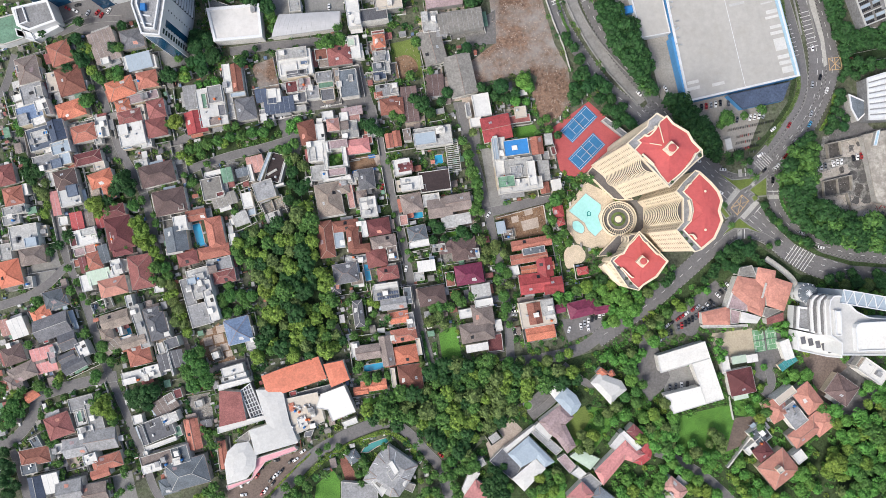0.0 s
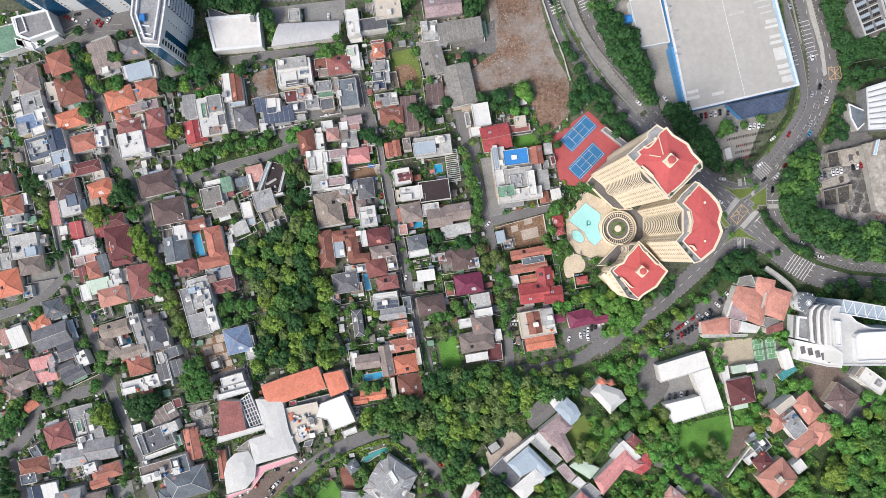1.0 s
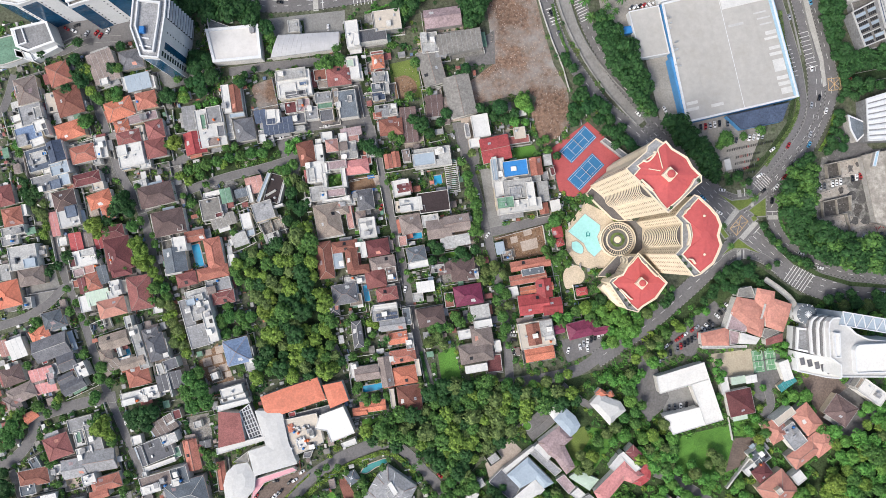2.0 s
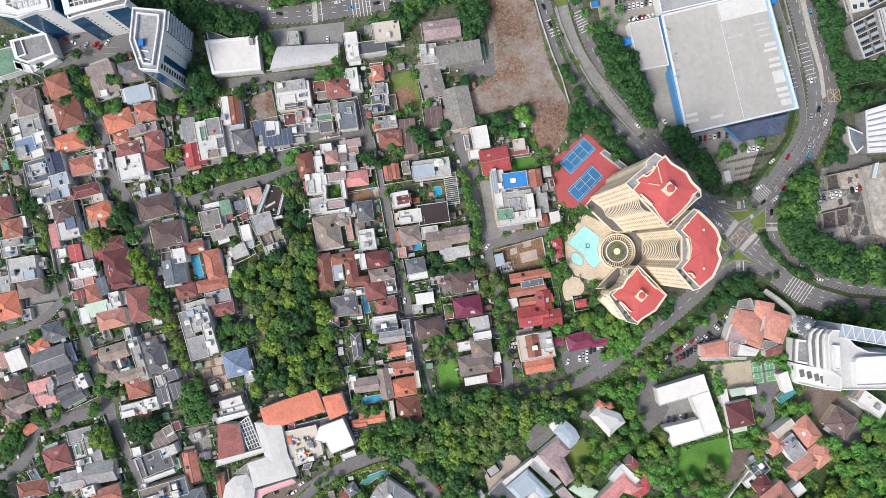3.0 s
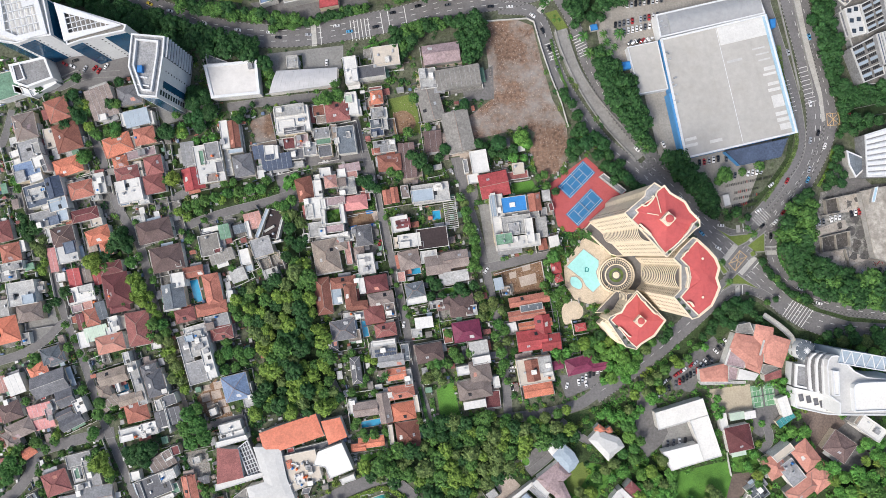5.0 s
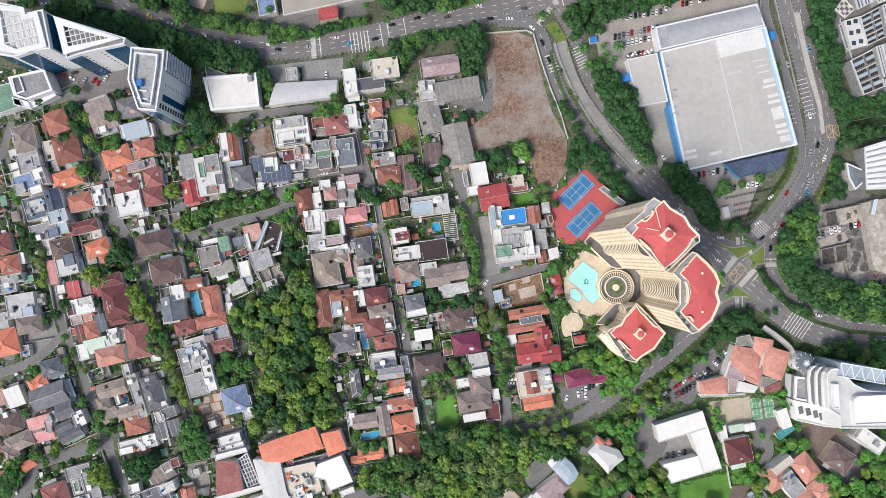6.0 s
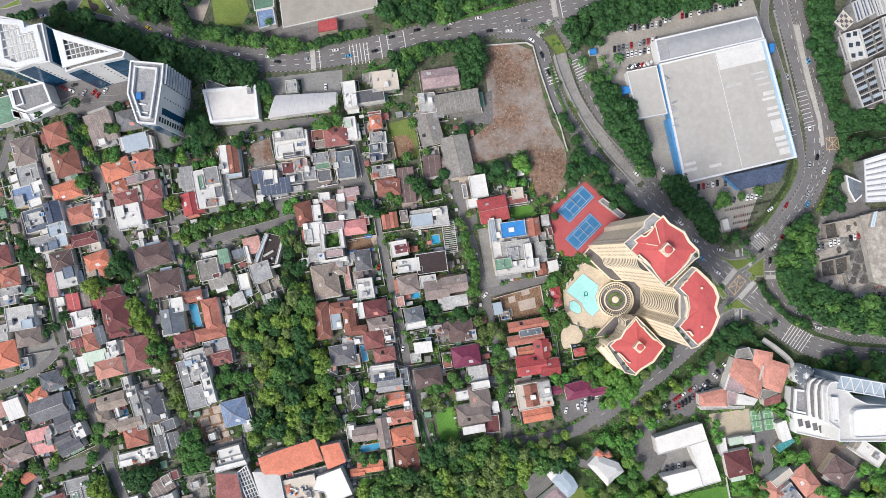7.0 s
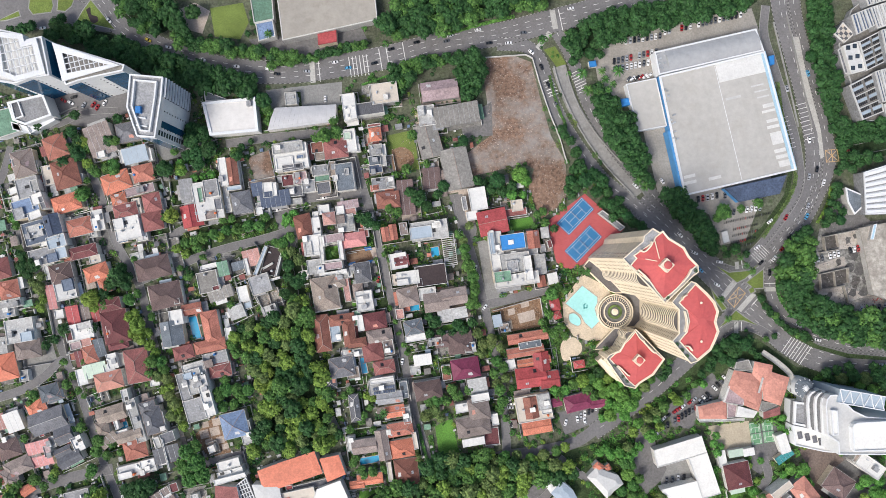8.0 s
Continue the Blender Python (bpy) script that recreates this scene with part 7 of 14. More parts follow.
slab("ruined_hall", "ruined hall with a dirty concrete roof", "ruin", [(279.7, 79.4), (324.5, 88.4), (331.6, 20.8), (288.9, 35.1)], 5, M_RUINROOF, WALLS[2], M_RUINROOF, 0.5, 0.3)
M_WET = paint("oil_stained_concrete", (96, 94, 92), rough=0.7, fine=0.5, coarse=0.12, amount=0.6, stain=(0.5, 0.5, 0.5), stained=0.7)
M_BARE = paint("swept_concrete", (184, 176, 166), rough=0.9, fine=0.5, coarse=0.07, edge=0.46, amount=0.4, rand=0.06, stain=(0.42, 0.4, 0.38), stained=0.7)
patch("pit_floor", "dark wet floor of a roofless room", [(258.1, 72.8), (266.5, 75.1), (268.0, 67.0), (259.1, 64.4)], M_PIT, z=0.2)
patch("pit_floor", "dark wet floor of a roofless room", [(255.6, 48.2), (264.8, 50.2), (265.3, 40.8), (256.4, 38.6)], M_PIT, z=0.2)
patch("pit_floor", "dark wet floor of a roofless room", [(265.3, 50.3), (273.7, 52.5), (274.2, 43.1), (266.0, 40.8)], M_PIT, z=0.2)
patch("slab_floor", "pale broken floor slab of a ruin", [(267.5, 75.1), (283.3, 79.2), (285.2, 69.0), (281.9, 66.0), (269.0, 65.4)], M_BARE, z=0.12)
patch("slab_floor", "pale swept concrete yard of a ruin", [(251.8, 53.8), (272.7, 60.9), (274.6, 54.5), (255.6, 49.5), (250.5, 46.9), (249.9, 50.3)], M_BARE, z=0.1)
patch("slab_floor", "pale swept concrete yard of a ruin", [(274.9, 39.6), (290.4, 34.5), (295.4, 33.5), (299.7, 30.7), (299.7, 23.1), (280.2, 25.6), (276.4, 28.8)], M_BARE, z=0.1)
patch("slab_floor", "pale strip of concrete", [(255.5, 37.7), (270.7, 40.2), (273.2, 30.7), (262.4, 28.2), (254.8, 32.0)], M_BARE, z=0.1)
patch("damp_stain", "dark damp stain on rubble ground", [(282.0, 61.1), (281.0, 59.2), (279.7, 57.2), (277.8, 58.5), (276.9, 60.1), (275.9, 62.5), (276.7, 66.2), (279.9, 66.6), (282.5, 64.6)], M_WET, z=0.18)
patch("damp_stain", "dark damp stain on rubble ground", [(279.4, 52.2), (278.3, 50.5), (276.9, 49.8), (275.6, 50.2), (274.5, 51.4), (273.0, 53.8), (274.8, 55.9), (277.2, 56.4), (279.2, 54.9)], M_WET, z=0.18)
patch("damp_stain", "dark damp stain on rubble ground", [(285.6, 52.2), (285.6, 49.5), (283.5, 47.7), (280.8, 47.9), (278.9, 50.5), (280.8, 53.1), (281.1, 55.9), (283.5, 56.6), (285.4, 54.8)], M_WET, z=0.18)
patch("damp_stain", "dark damp stain on rubble ground", [(283.2, 43.4), (281.8, 41.8), (281.0, 38.6), (278.3, 39.3), (277.3, 42.1), (277.9, 44.4), (278.3, 47.6), (280.8, 47.2), (283.3, 46.4)], M_PIT, z=0.18)
patch("damp_stain", "dark damp stain on rubble ground", [(289.0, 44.6), (288.3, 43.0), (287.1, 41.6), (285.5, 42.4), (285.0, 43.9), (284.7, 45.4), (285.1, 47.7), (286.9, 46.4), (287.8, 45.8)], M_WET, z=0.18)
patch("damp_stain", "dark damp stain on rubble ground", [(280.5, 36.4), (280.3, 34.4), (278.7, 33.4), (277.2, 34.1), (274.9, 34.9), (276.5, 37.2), (277.2, 38.9), (278.7, 38.7), (280.5, 38.6)], M_WET, z=0.18)
patch("damp_stain", "dark damp stain on rubble ground", [(287.7, 37.0), (287.8, 34.4), (285.7, 34.2), (283.8, 34.0), (281.7, 35.5), (283.5, 37.8), (284.4, 38.9), (285.7, 39.6), (288.0, 39.7)], M_WET, z=0.18)
patch("damp_stain", "dark damp stain on rubble ground", [(270.4, 56.1), (270.2, 54.8), (269.2, 54.4), (268.0, 54.1), (267.8, 55.5), (266.8, 56.9), (267.7, 58.7), (269.4, 59.2), (270.7, 57.8)], M_PIT, z=0.18)
patch("damp_stain", "dark damp stain on rubble ground", [(271.1, 44.6), (271.3, 43.5), (270.5, 41.8), (269.1, 42.5), (268.6, 44.0), (268.0, 45.7), (269.2, 46.7), (270.5, 47.2), (271.3, 45.8)], M_WET, z=0.18)
patch("damp_stain", "dark damp stain on rubble ground", [(264.5, 34.5), (263.6, 33.4), (262.8, 32.2), (260.9, 31.5), (260.7, 33.7), (261.2, 35.0), (261.8, 35.9), (262.7, 36.4), (264.5, 36.5)], M_WET, z=0.18)
patch("damp_stain", "dark damp stain on rubble ground", [(289.3, 56.1), (288.8, 55.2), (288.3, 53.3), (287.2, 54.4), (286.7, 55.5), (286.9, 56.6), (287.4, 57.2), (288.2, 57.6), (289.5, 57.6)], M_WET, z=0.18)
patch("damp_stain", "dark damp stain on rubble ground", [(276.6, 71.3), (276.9, 69.8), (275.6, 69.5), (273.9, 68.5), (274.1, 70.8), (273.4, 72.0), (274.2, 73.7), (275.6, 73.4), (277.4, 73.4)], M_WET, z=0.18)
patch("damp_stain", "dark damp stain on rubble ground", [(281.6, 73.8), (281.4, 72.7), (280.6, 72.7), (279.7, 72.3), (279.3, 73.3), (278.5, 74.6), (279.4, 75.9), (280.7, 75.6), (281.2, 74.6)], M_WET, z=0.18)
patch("damp_stain", "dark damp stain on rubble ground", [(262.5, 69.4), (262.3, 68.5), (261.6, 68.0), (260.3, 67.3), (260.4, 69.0), (260.5, 69.8), (260.4, 71.5), (261.6, 71.3), (263.0, 71.0)], M_WET, z=0.18)
garden_wall([(257.0, 73.6), (300.0, 82.7)], 4.5, 0.52, M_RUINROOF, "dirty broken wall of a ruined hall")
garden_wall([(257.8, 73.3), (258.8, 64.2)], 3, 0.39, M_RUINROOF, "dirty broken wall of a ruined hall")
garden_wall([(266.5, 75.1), (268.0, 66.7)], 3, 0.39, M_RUINROOF, "dirty broken wall of a ruined hall")
garden_wall([(255.4, 63.2), (268.3, 65.4)], 3, 0.39, M_RUINROOF, "dirty broken wall of a ruined hall")
garden_wall([(255.3, 48.7), (274.0, 53.0)], 3.2, 0.45, M_RUINROOF, "dirty broken wall of a ruined hall")
garden_wall([(255.3, 48.7), (256.1, 38.3)], 2.6, 0.39, M_RUINROOF, "dirty broken wall of a ruined hall")
garden_wall([(274.0, 53.0), (274.4, 42.7)], 2.8, 0.39, M_RUINROOF, "dirty broken wall of a ruined hall")
garden_wall([(256.1, 38.3), (271.6, 41.1)], 2.2, 0.33, M_RUINROOF, "dirty broken wall of a ruined hall")
garden_wall([(264.8, 50.3), (266.0, 40.3)], 2.2, 0.26, M_RUINROOF, "dirty broken wall of a ruined hall")
garden_wall([(271.4, 41.1), (274.6, 29.2)], 2.4, 0.39, M_RUINROOF, "dirty broken wall of a ruined hall")
garden_wall([(285.5, 64.2), (292.0, 34.0)], 5, 0.59, M_RUINROOF, "dirty broken wall of a ruined hall")
garden_wall([(274.6, 29.4), (292.0, 34.0)], 1.2, 0.33, M_RUINROOF, "dirty broken wall of a ruined hall")
garden_wall([(283.3, 79.2), (285.2, 69.3)], 2.4, 0.33, M_RUINROOF, "dirty broken wall of a ruined hall")
slab("glass_link", "pale blue glazed link along the block", "canopy", [(287.0, 81.5), (289.2, 82.2), (286.9, 71.8), (284.7, 71.8)], 8, M_PALEBLUE, WALLS[2], M_WHITEWALL, 0.4, 0.3)
bars("wall_paint", 292.7, 30.6, 20, 1, 1, 3.2, 0.6, ROOF["bred"])
bars("wall_paint", 294.7, 31.7, -40, 1, 1, 3.2, 0.6, ROOF["bred"])
bars("wall_paint", 296.9, 32.5, 30, 1, 1, 3.2, 0.6, ROOF["bred"])
bars("wall_paint", 299.2, 33.2, -30, 1, 1, 3.2, 0.6, ROOF["bred"])
h = thing("stepped_office", *(243.1, -42.5), 0, 0, "white office block stepped back in curved balconies", "office block")
tier(h, [(232.2, -34.1), (241.8, -35.2), (242.4, -51.1), (231.4, -48.9)], 11, "gry")
tier(h, [(239.2, -50.7), (238.2, -34.7), (239.0, -29.5), (241.2, -27.0), (244.1, -26.2), (250.7, -27.7), (251.3, -53.7)], 14.5, "gry")
tier(h, [(241.2, -51.0), (240.5, -34.0), (241.3, -29.3), (243.5, -26.8), (246.7, -26.0), (252.9, -27.5), (253.1, -53.2)], 18.5, "gry")
tier(h, [(243.0, -51.3), (242.4, -33.7), (243.1, -29.1), (245.3, -26.6), (248.5, -25.8), (254.3, -28.0), (254.1, -53.1)], 22.5, "gry")
tier(h, [(243.7, -51.1), (242.7, -33.1), (243.5, -28.8), (245.6, -26.3), (249.2, -26.0), (253.1, -27.8), (255.2, -30.9), (260.1, -35.9), (268.3, -39.8), (294.9, -41.6), (294.8, -63.6), (250.7, -63.5), (250.4, -55.8)], 26.5, "pale")
tier(h, [(245.3, -35.3), (249.2, -35.7), (249.8, -50.8), (246.3, -51.2)], 28, "snow")
tier(h, [(257.3, -46.0), (258.4, -43.8), (260.5, -42.8), (292.6, -41.0), (292.5, -59.3), (258.3, -60.7)], 29.5, "snow")
tier(h, [(231.8, -50.0), (256.3, -55.2), (262.5, -59.6), (262.1, -68.2), (252.5, -67.4), (233.6, -63.3)], 9, "snow")
for x, y in [(236.9, -56.7), (241.8, -57.8), (246.6, -59.3), (250.7, -60.8), (254.4, -62.6)]:
    x, y = local([(x, y)], h)[0]
    part("light_well", mesh_of("light_well", *join(rim(rect(x, y, 2.8, 4.6, 12), 0.3, 9, 9.7), prism(rect(x, y, 2.3, 4.1, 12), 9, 9.35)), ROOF["dgr"]), h)
glass_dome(239.7, -25.6, 6.6, 12)
truss(250.4, -26.5, 279.2, -31.4, 8.5, 28, 9)
slab("court_store", "low grey store beside the tennis courts", "store", [(106.3, 89.3), (109.3, 91.5), (124.4, 80.2), (121.3, 77.6)], 3, ROOF["gry"], WALLS[2])
h = thing("house", -114.8, -113.7, 0, 0, "sprawling pale club building with low roofs", "club building", "houses of the quarter")
block(h, [(-122.7, -89.0), (-104.9, -89.0), (-100.4, -109.4), (-94.5, -123.8), (-122.6, -131.9), (-127.1, -115.6), (-115.3, -111.9)], 9, "pale", 0.5)
block(h, [(-143.3, -138.1), (-141.5, -130.0), (-136.3, -124.8), (-127.4, -123.0), (-122.2, -132.2), (-122.9, -141.1), (-128.8, -147.8), (-141.4, -151.5)], 8, "pale", 1.5)
block(h, [(-137.0, -123.3), (-127.7, -116.2), (-126.6, -122.9)], 7, "asb", 0)
block(h, [(-122.3, -134.7), (-98.4, -127.2), (-95.4, -129.5), (-117.1, -137.7), (-126.0, -149.6), (-141.7, -156.3), (-143.2, -153.3), (-126.4, -148.1)], 5, "pink", 0)
block(h, [(-146.3, -89.6), (-132.2, -90.4), (-128.5, -108.9), (-146.2, -113.3)], 9.4, "red", 0.3, False)
block(h, [(-147.6, -113.5), (-116.1, -105.4), (-115.4, -108.3), (-147.2, -117.9)], 8.7, "wht", 0)
block(h, [(-147.6, -86.1), (-127.2, -80.9), (-125.7, -83.8), (-146.9, -89.8)], 8.9, "wht", 0)
q = local([(-133.4, -90.0), (-126.8, -84.8), (-117.0, -107.8), (-125.2, -110.7)], h)
part("wall", mesh_of("wall", *prism(q, 0, 6), ROOF["dgr"]), h)
roof_grid(h, q, 7.0, 0.6, 8, 4, 22)
h = thing("house", -73.2, -100.5, 0, 0, "white-roofed restaurant with a cluttered cream terrace", "restaurant", "houses of the quarter")
block(h, [(-80.1, -92.0), (-64.5, -86.1), (-56.7, -103.4), (-72.3, -109.7), (-75.3, -102.3), (-83.0, -100.9)], 9, "snow", 0)
block(h, [(-103.6, -95.4), (-82.4, -90.9), (-77.5, -109.9), (-88.6, -115.5), (-97.2, -119.2)], 7, "cream", 0)
block(h, [(-101.7, -93.1), (-66.5, -84.5), (-65.0, -87.9), (-80.0, -92.4), (-100.2, -96.9)], 4, "dgr", 0)
block(h, [(-101.6, -91.5), (-97.1, -90.4), (-96.3, -93.4), (-100.8, -94.5)], 4.6, "bred", 0)
block(h, [(-90.7, -117.3), (-84.8, -115.8), (-86.2, -120.2), (-91.5, -121.0)], 6, "dgr", 0)
block(h, [(-95.9, -107.8), (-90.3, -105.9), (-88.1, -112.2), (-94.0, -114.4)], 8, "wht", 0)
block(h, [(-101.6, -98.6), (-97.8, -97.5), (-96.7, -102.7), (-100.4, -104.2)], 7.6, "org", 0.5)
block(h, [(-66.5, -111.3), (-57.1, -107.6), (-55.6, -111.3), (-64.6, -114.3)], 6, "wht", 0)
scatter = random.Random(8)
clutter(h, pose(*local([(-90.5, -106.2)], h)[0], 0, 0, 0, 12), 26, 22, 7.15, scatter, 24)
h = thing("house", -103.5, -83.4, 0, 0, "long hall with a pale orange roof", "hall", "houses of the quarter")
block(h, [(-119.0, -80.1), (-103.1, -74.2), (-81.6, -67.2), (-76.0, -81.6), (-104.9, -91.6), (-115.3, -92.0)], 9, "porg", 0.5)
h = thing("house", -71.3, -81.5, 0, 0, "pale orange roofed hall beside the long hall", "hall", "houses of the quarter")
block(h, [(-78.5, -72.5), (-65.8, -69.9), (-61.0, -82.6), (-73.2, -87.8)], 8, "porg", 0.45)
h = thing("house", -33.3, -145.8, 0, 0, "slate-grey villa with white ridges and terraces", "villa", "houses of the quarter")
block(h, [(-48.9, -142.6), (-42.9, -132.9), (-35.5, -126.2), (-16.0, -139.6), (-21.3, -150.0), (-28.7, -160.4), (-34.7, -160.4), (-52.6, -149.3)], 6, "gry", 3.0)
block(h, [(-35.9, -137.8), (-33.0, -135.2), (-28.5, -142.2), (-31.5, -145.2)], 9.2, "wht", 0)
block(h, [(-36.7, -143.2), (-33.0, -140.2), (-28.5, -144.6), (-33.0, -149.1)], 8.6, "cream", 0)
block(h, [(-46.9, -150.2), (-39.8, -142.8), (-33.1, -149.5), (-39.8, -159.9)], 7.4, "wht", 0)
block(h, [(-44.6, -150.4), (-41.6, -147.1), (-38.2, -150.0), (-41.2, -153.7)], 8, "asb", 0)
block(h, [(-28.7, -151.1), (-25.7, -148.2), (-22.7, -148.9), (-24.9, -153.4)], 7, "wht", 0.5)
block(h, [(-24.4, -151.1), (-17.7, -153.4), (-19.9, -158.6), (-26.7, -155.6)], 3, "asb", 0)
ridge_lines(h, [((-41.3, -131.1), (-34.4, -139.3)), ((-45.8, -137.8), (-35.9, -140.1)), ((-17.9, -140.8), (-28.5, -145.2)), ((-20.5, -145.2), (-27.8, -147.4)), ((-30.9, -130.4), (-31.5, -137.8))], 6.4, 9.0)
h = thing("house", -59.9, -134.5, 0, 0, "small slate-grey garden pavilion with white ridges", "pavilion", "houses of the quarter")
block(h, [(-65.8, -133.1), (-58.3, -129.7), (-53.7, -136.1), (-60.5, -140.6)], 3.2, "slate", 1.6)
ridge_lines(h, [((-65.8, -133.1), (-59.9, -134.7)), ((-58.3, -129.8), (-59.9, -134.7)), ((-53.8, -136.1), (-59.9, -134.7)), ((-60.5, -140.6), (-59.9, -134.7))], 3.4, 4.9)
h = thing("house", -57.9, -159.8, 0, 0, "low grey flat-roofed villa wing", "villa", "houses of the quarter")
block(h, [(-67.1, -150.8), (-43.1, -153.0), (-42.4, -168.7), (-67.1, -168.7)], 4, "gry", 0)
h = thing("house", 82.3, -98.6, 0, 0, "long villa with white and pale blue roofs", "villa", "houses of the quarter")
block(h, [(68.6, -88.7), (77.9, -82.4), (81.2, -87.2), (73.8, -95.4)], 7.3, "wht", 0.6)
block(h, [(73.8, -95.4), (81.3, -87.3), (88.4, -93.2), (91.7, -99.2), (89.1, -103.6), (84.6, -107.3), (79.4, -101.4)], 7, "sky", 1.2)
block(h, [(63.4, -110.7), (78.0, -99.2), (86.9, -107.4), (81.3, -112.6), (88.3, -126.7), (82.4, -131.6), (74.9, -121.5), (70.5, -118.6)], 6.8, "mauve", 1.2)
block(h, [(60.1, -114.7), (63.5, -111.3), (72.8, -119.5), (69.8, -123.3)], 6, "wht", 0)
h = thing("house", 57.6, -134.5, 0, 0, "villa with pale blue and white roofs and a dark carport", "villa", "houses of the quarter")
block(h, [(42.8, -131.7), (56.9, -119.8), (74.0, -136.9), (67.3, -140.6), (62.1, -134.7), (51.7, -140.6)], 7.5, "sky", 1.2)
block(h, [(45.8, -148.2), (61.5, -134.8), (68.2, -141.5), (54.0, -156.4)], 7, "wht", 0.8)
block(h, [(31.1, -137.2), (40.9, -127.4), (52.1, -141.7), (46.8, -149.9)], 4.5, "char", 0)
block(h, [(58.8, -118.3), (63.3, -115.3), (79.7, -129.5), (75.2, -133.3)], 5, "gry", 0)
block(h, [(40.0, -129.0), (60.6, -113.0), (62.5, -114.8), (42.3, -131.6)], 5.5, "wht", 0)
h = thing("house", 97.4, -138.3, 0, 0, "low annex with a pale green roof", "villa", "houses of the quarter")
block(h, [(84.4, -134.4), (90.8, -129.9), (104.7, -135.9), (98.3, -143.3)], 4, "mint", 0.5)
block(h, [(75.7, -135.7), (81.3, -132.3), (88.8, -140.5), (84.3, -145.4)], 4.5, "mauve", 0)
block(h, [(85.0, -145.2), (90.2, -140.7), (95.4, -145.2), (90.9, -149.0)], 5, "wht", 0)
block(h, [(90.5, -149.5), (98.4, -145.7), (106.3, -152.5), (100.3, -157.7)], 3.6, "gry", 0)
h = thing("house", 116.4, -138.3, 0, 0, "villa with faded rose roofs and white terraces", "villa", "houses of the quarter")
block(h, [(100.2, -143.0), (121.1, -122.2), (133.8, -131.9), (125.5, -137.1), (120.3, -135.6), (106.1, -152.7)], 7, "rose", 1.5)
block(h, [(116.5, -118.3), (119.5, -116.1), (131.3, -127.2), (127.6, -129.5)], 7.6, "wht", 0)
block(h, [(120.8, -116.7), (126.0, -111.5), (133.5, -119.0), (128.2, -123.4)], 8, "mar", 0.6)
block(h, [(110.1, -126.9), (116.8, -118.7), (122.8, -123.2), (116.0, -130.6)], 6.4, "pale", 0)
block(h, [(125.1, -137.4), (135.6, -123.3), (139.3, -127.8), (137.8, -135.2), (131.8, -139.7)], 6, "bred", 0.8)
h = thing("house", 93.6, -159.9, 0, 0, "villa with a faded rose hipped roof", "villa", "houses of the quarter")
block(h, [(81.5, -160.1), (92.0, -149.7), (100.2, -157.9), (92.0, -167.5)], 7, "rose", 1.5)
h = thing("house", 108.0, -161.4, 0, 0, "low wing with a dark slate roof", "villa", "houses of the quarter")
block(h, [(98.4, -160.1), (103.7, -153.4), (115.6, -162.4), (111.1, -168.4)], 5, "slate", 0.5)
h = thing("house", 27.3, -157.2, 0, 0, "villa with a rose roof and a white wing", "villa", "houses of the quarter")
block(h, [(13.8, -160.5), (22.0, -148.6), (33.2, -156.8), (29.5, -167.9), (17.5, -167.9)], 6, "rose", 1.2)
block(h, [(12.4, -156.4), (18.3, -143.0), (25.1, -145.2), (16.1, -160.9)], 5, "wht", 0.4)
h = thing("house", 112.7, -91.1, 0, 0, "pale grey villa with many hips", "villa", "houses of the quarter")
block(h, [(97.9, -85.2), (104.3, -78.5), (111.8, -81.5), (118.5, -83.8), (122.2, -89.7), (115.5, -94.9), (111.7, -100.2), (106.5, -94.2)], 6, "pale", 2)
block(h, [(101.4, -78.6), (105.2, -74.9), (110.4, -78.6), (105.9, -82.4)], 5.5, "org", 1.2)
block(h, [(109.0, -78.7), (112.8, -76.4), (115.0, -80.2), (111.3, -81.7)], 5.2, "org", 1)
h = thing("house", 163.9, -94.8, 0, 0, "white school block round a courtyard", "school", "houses of the quarter")
block(h, [(141.5, -67.0), (173.0, -57.4), (176.6, -68.6), (164.3, -72.5), (143.8, -78.4)], 7.6, "snow", 0)
block(h, [(164.2, -72.4), (176.6, -68.5), (185.6, -95.3), (173.6, -98.8), (169.8, -87.0)], 7.65, "snow", 0)
block(h, [(146.3, -92.8), (169.8, -87.0), (173.6, -98.8), (152.3, -105.2)], 7.6, "snow", 0)
h = thing("house", 207.8, -30.4, 0, 0, "broad school building with faded salmon tiled roofs", "school", "houses of the quarter")
block(h, [(190.2, -25.4), (194.5, -14.3), (206.4, -16.5), (213.6, -20.2), (212.6, -33.8), (210.5, -41.5), (201.1, -33.8)], 8, "salm", 1.1, False)
block(h, [(206.3, -16.5), (208.0, -8.5), (220.0, -11.0), (219.2, -16.5), (213.5, -28.9)], 8.2, "salm", 0.9, False)
block(h, [(212.6, -20.5), (219.3, -15.5), (231.1, -19.2), (229.0, -27.0), (225.2, -37.8), (213.8, -34.1)], 8, "salm", 1.0, False)
block(h, [(194.8, -14.3), (196.1, -9.1), (204.3, -7.4), (207.7, -15.3)], 7.4, "asb", 0)
block(h, [(190.9, -26.0), (203.5, -28.3), (200.5, -37.9), (187.6, -35.5)], 7.2, "mauve", 0)
block(h, [(197.6, -37.9), (210.2, -41.6), (207.5, -45.8), (195.8, -45.3)], 7.6, "wht", 0.3, False)
block(h, [(201.0, -32.6), (212.7, -33.9), (210.6, -41.3), (201.2, -37.6)], 7.8, "salm", 0.7, False)
block(h, [(214.3, -42.5), (225.5, -38.5), (225.7, -44.0), (214.5, -46.7)], 6.6, "red", 0.5, False)
block(h, [(213.5, -35.1), (224.5, -37.2), (214.2, -42.3), (212.0, -40.4)], 6.2, "asb", 0)
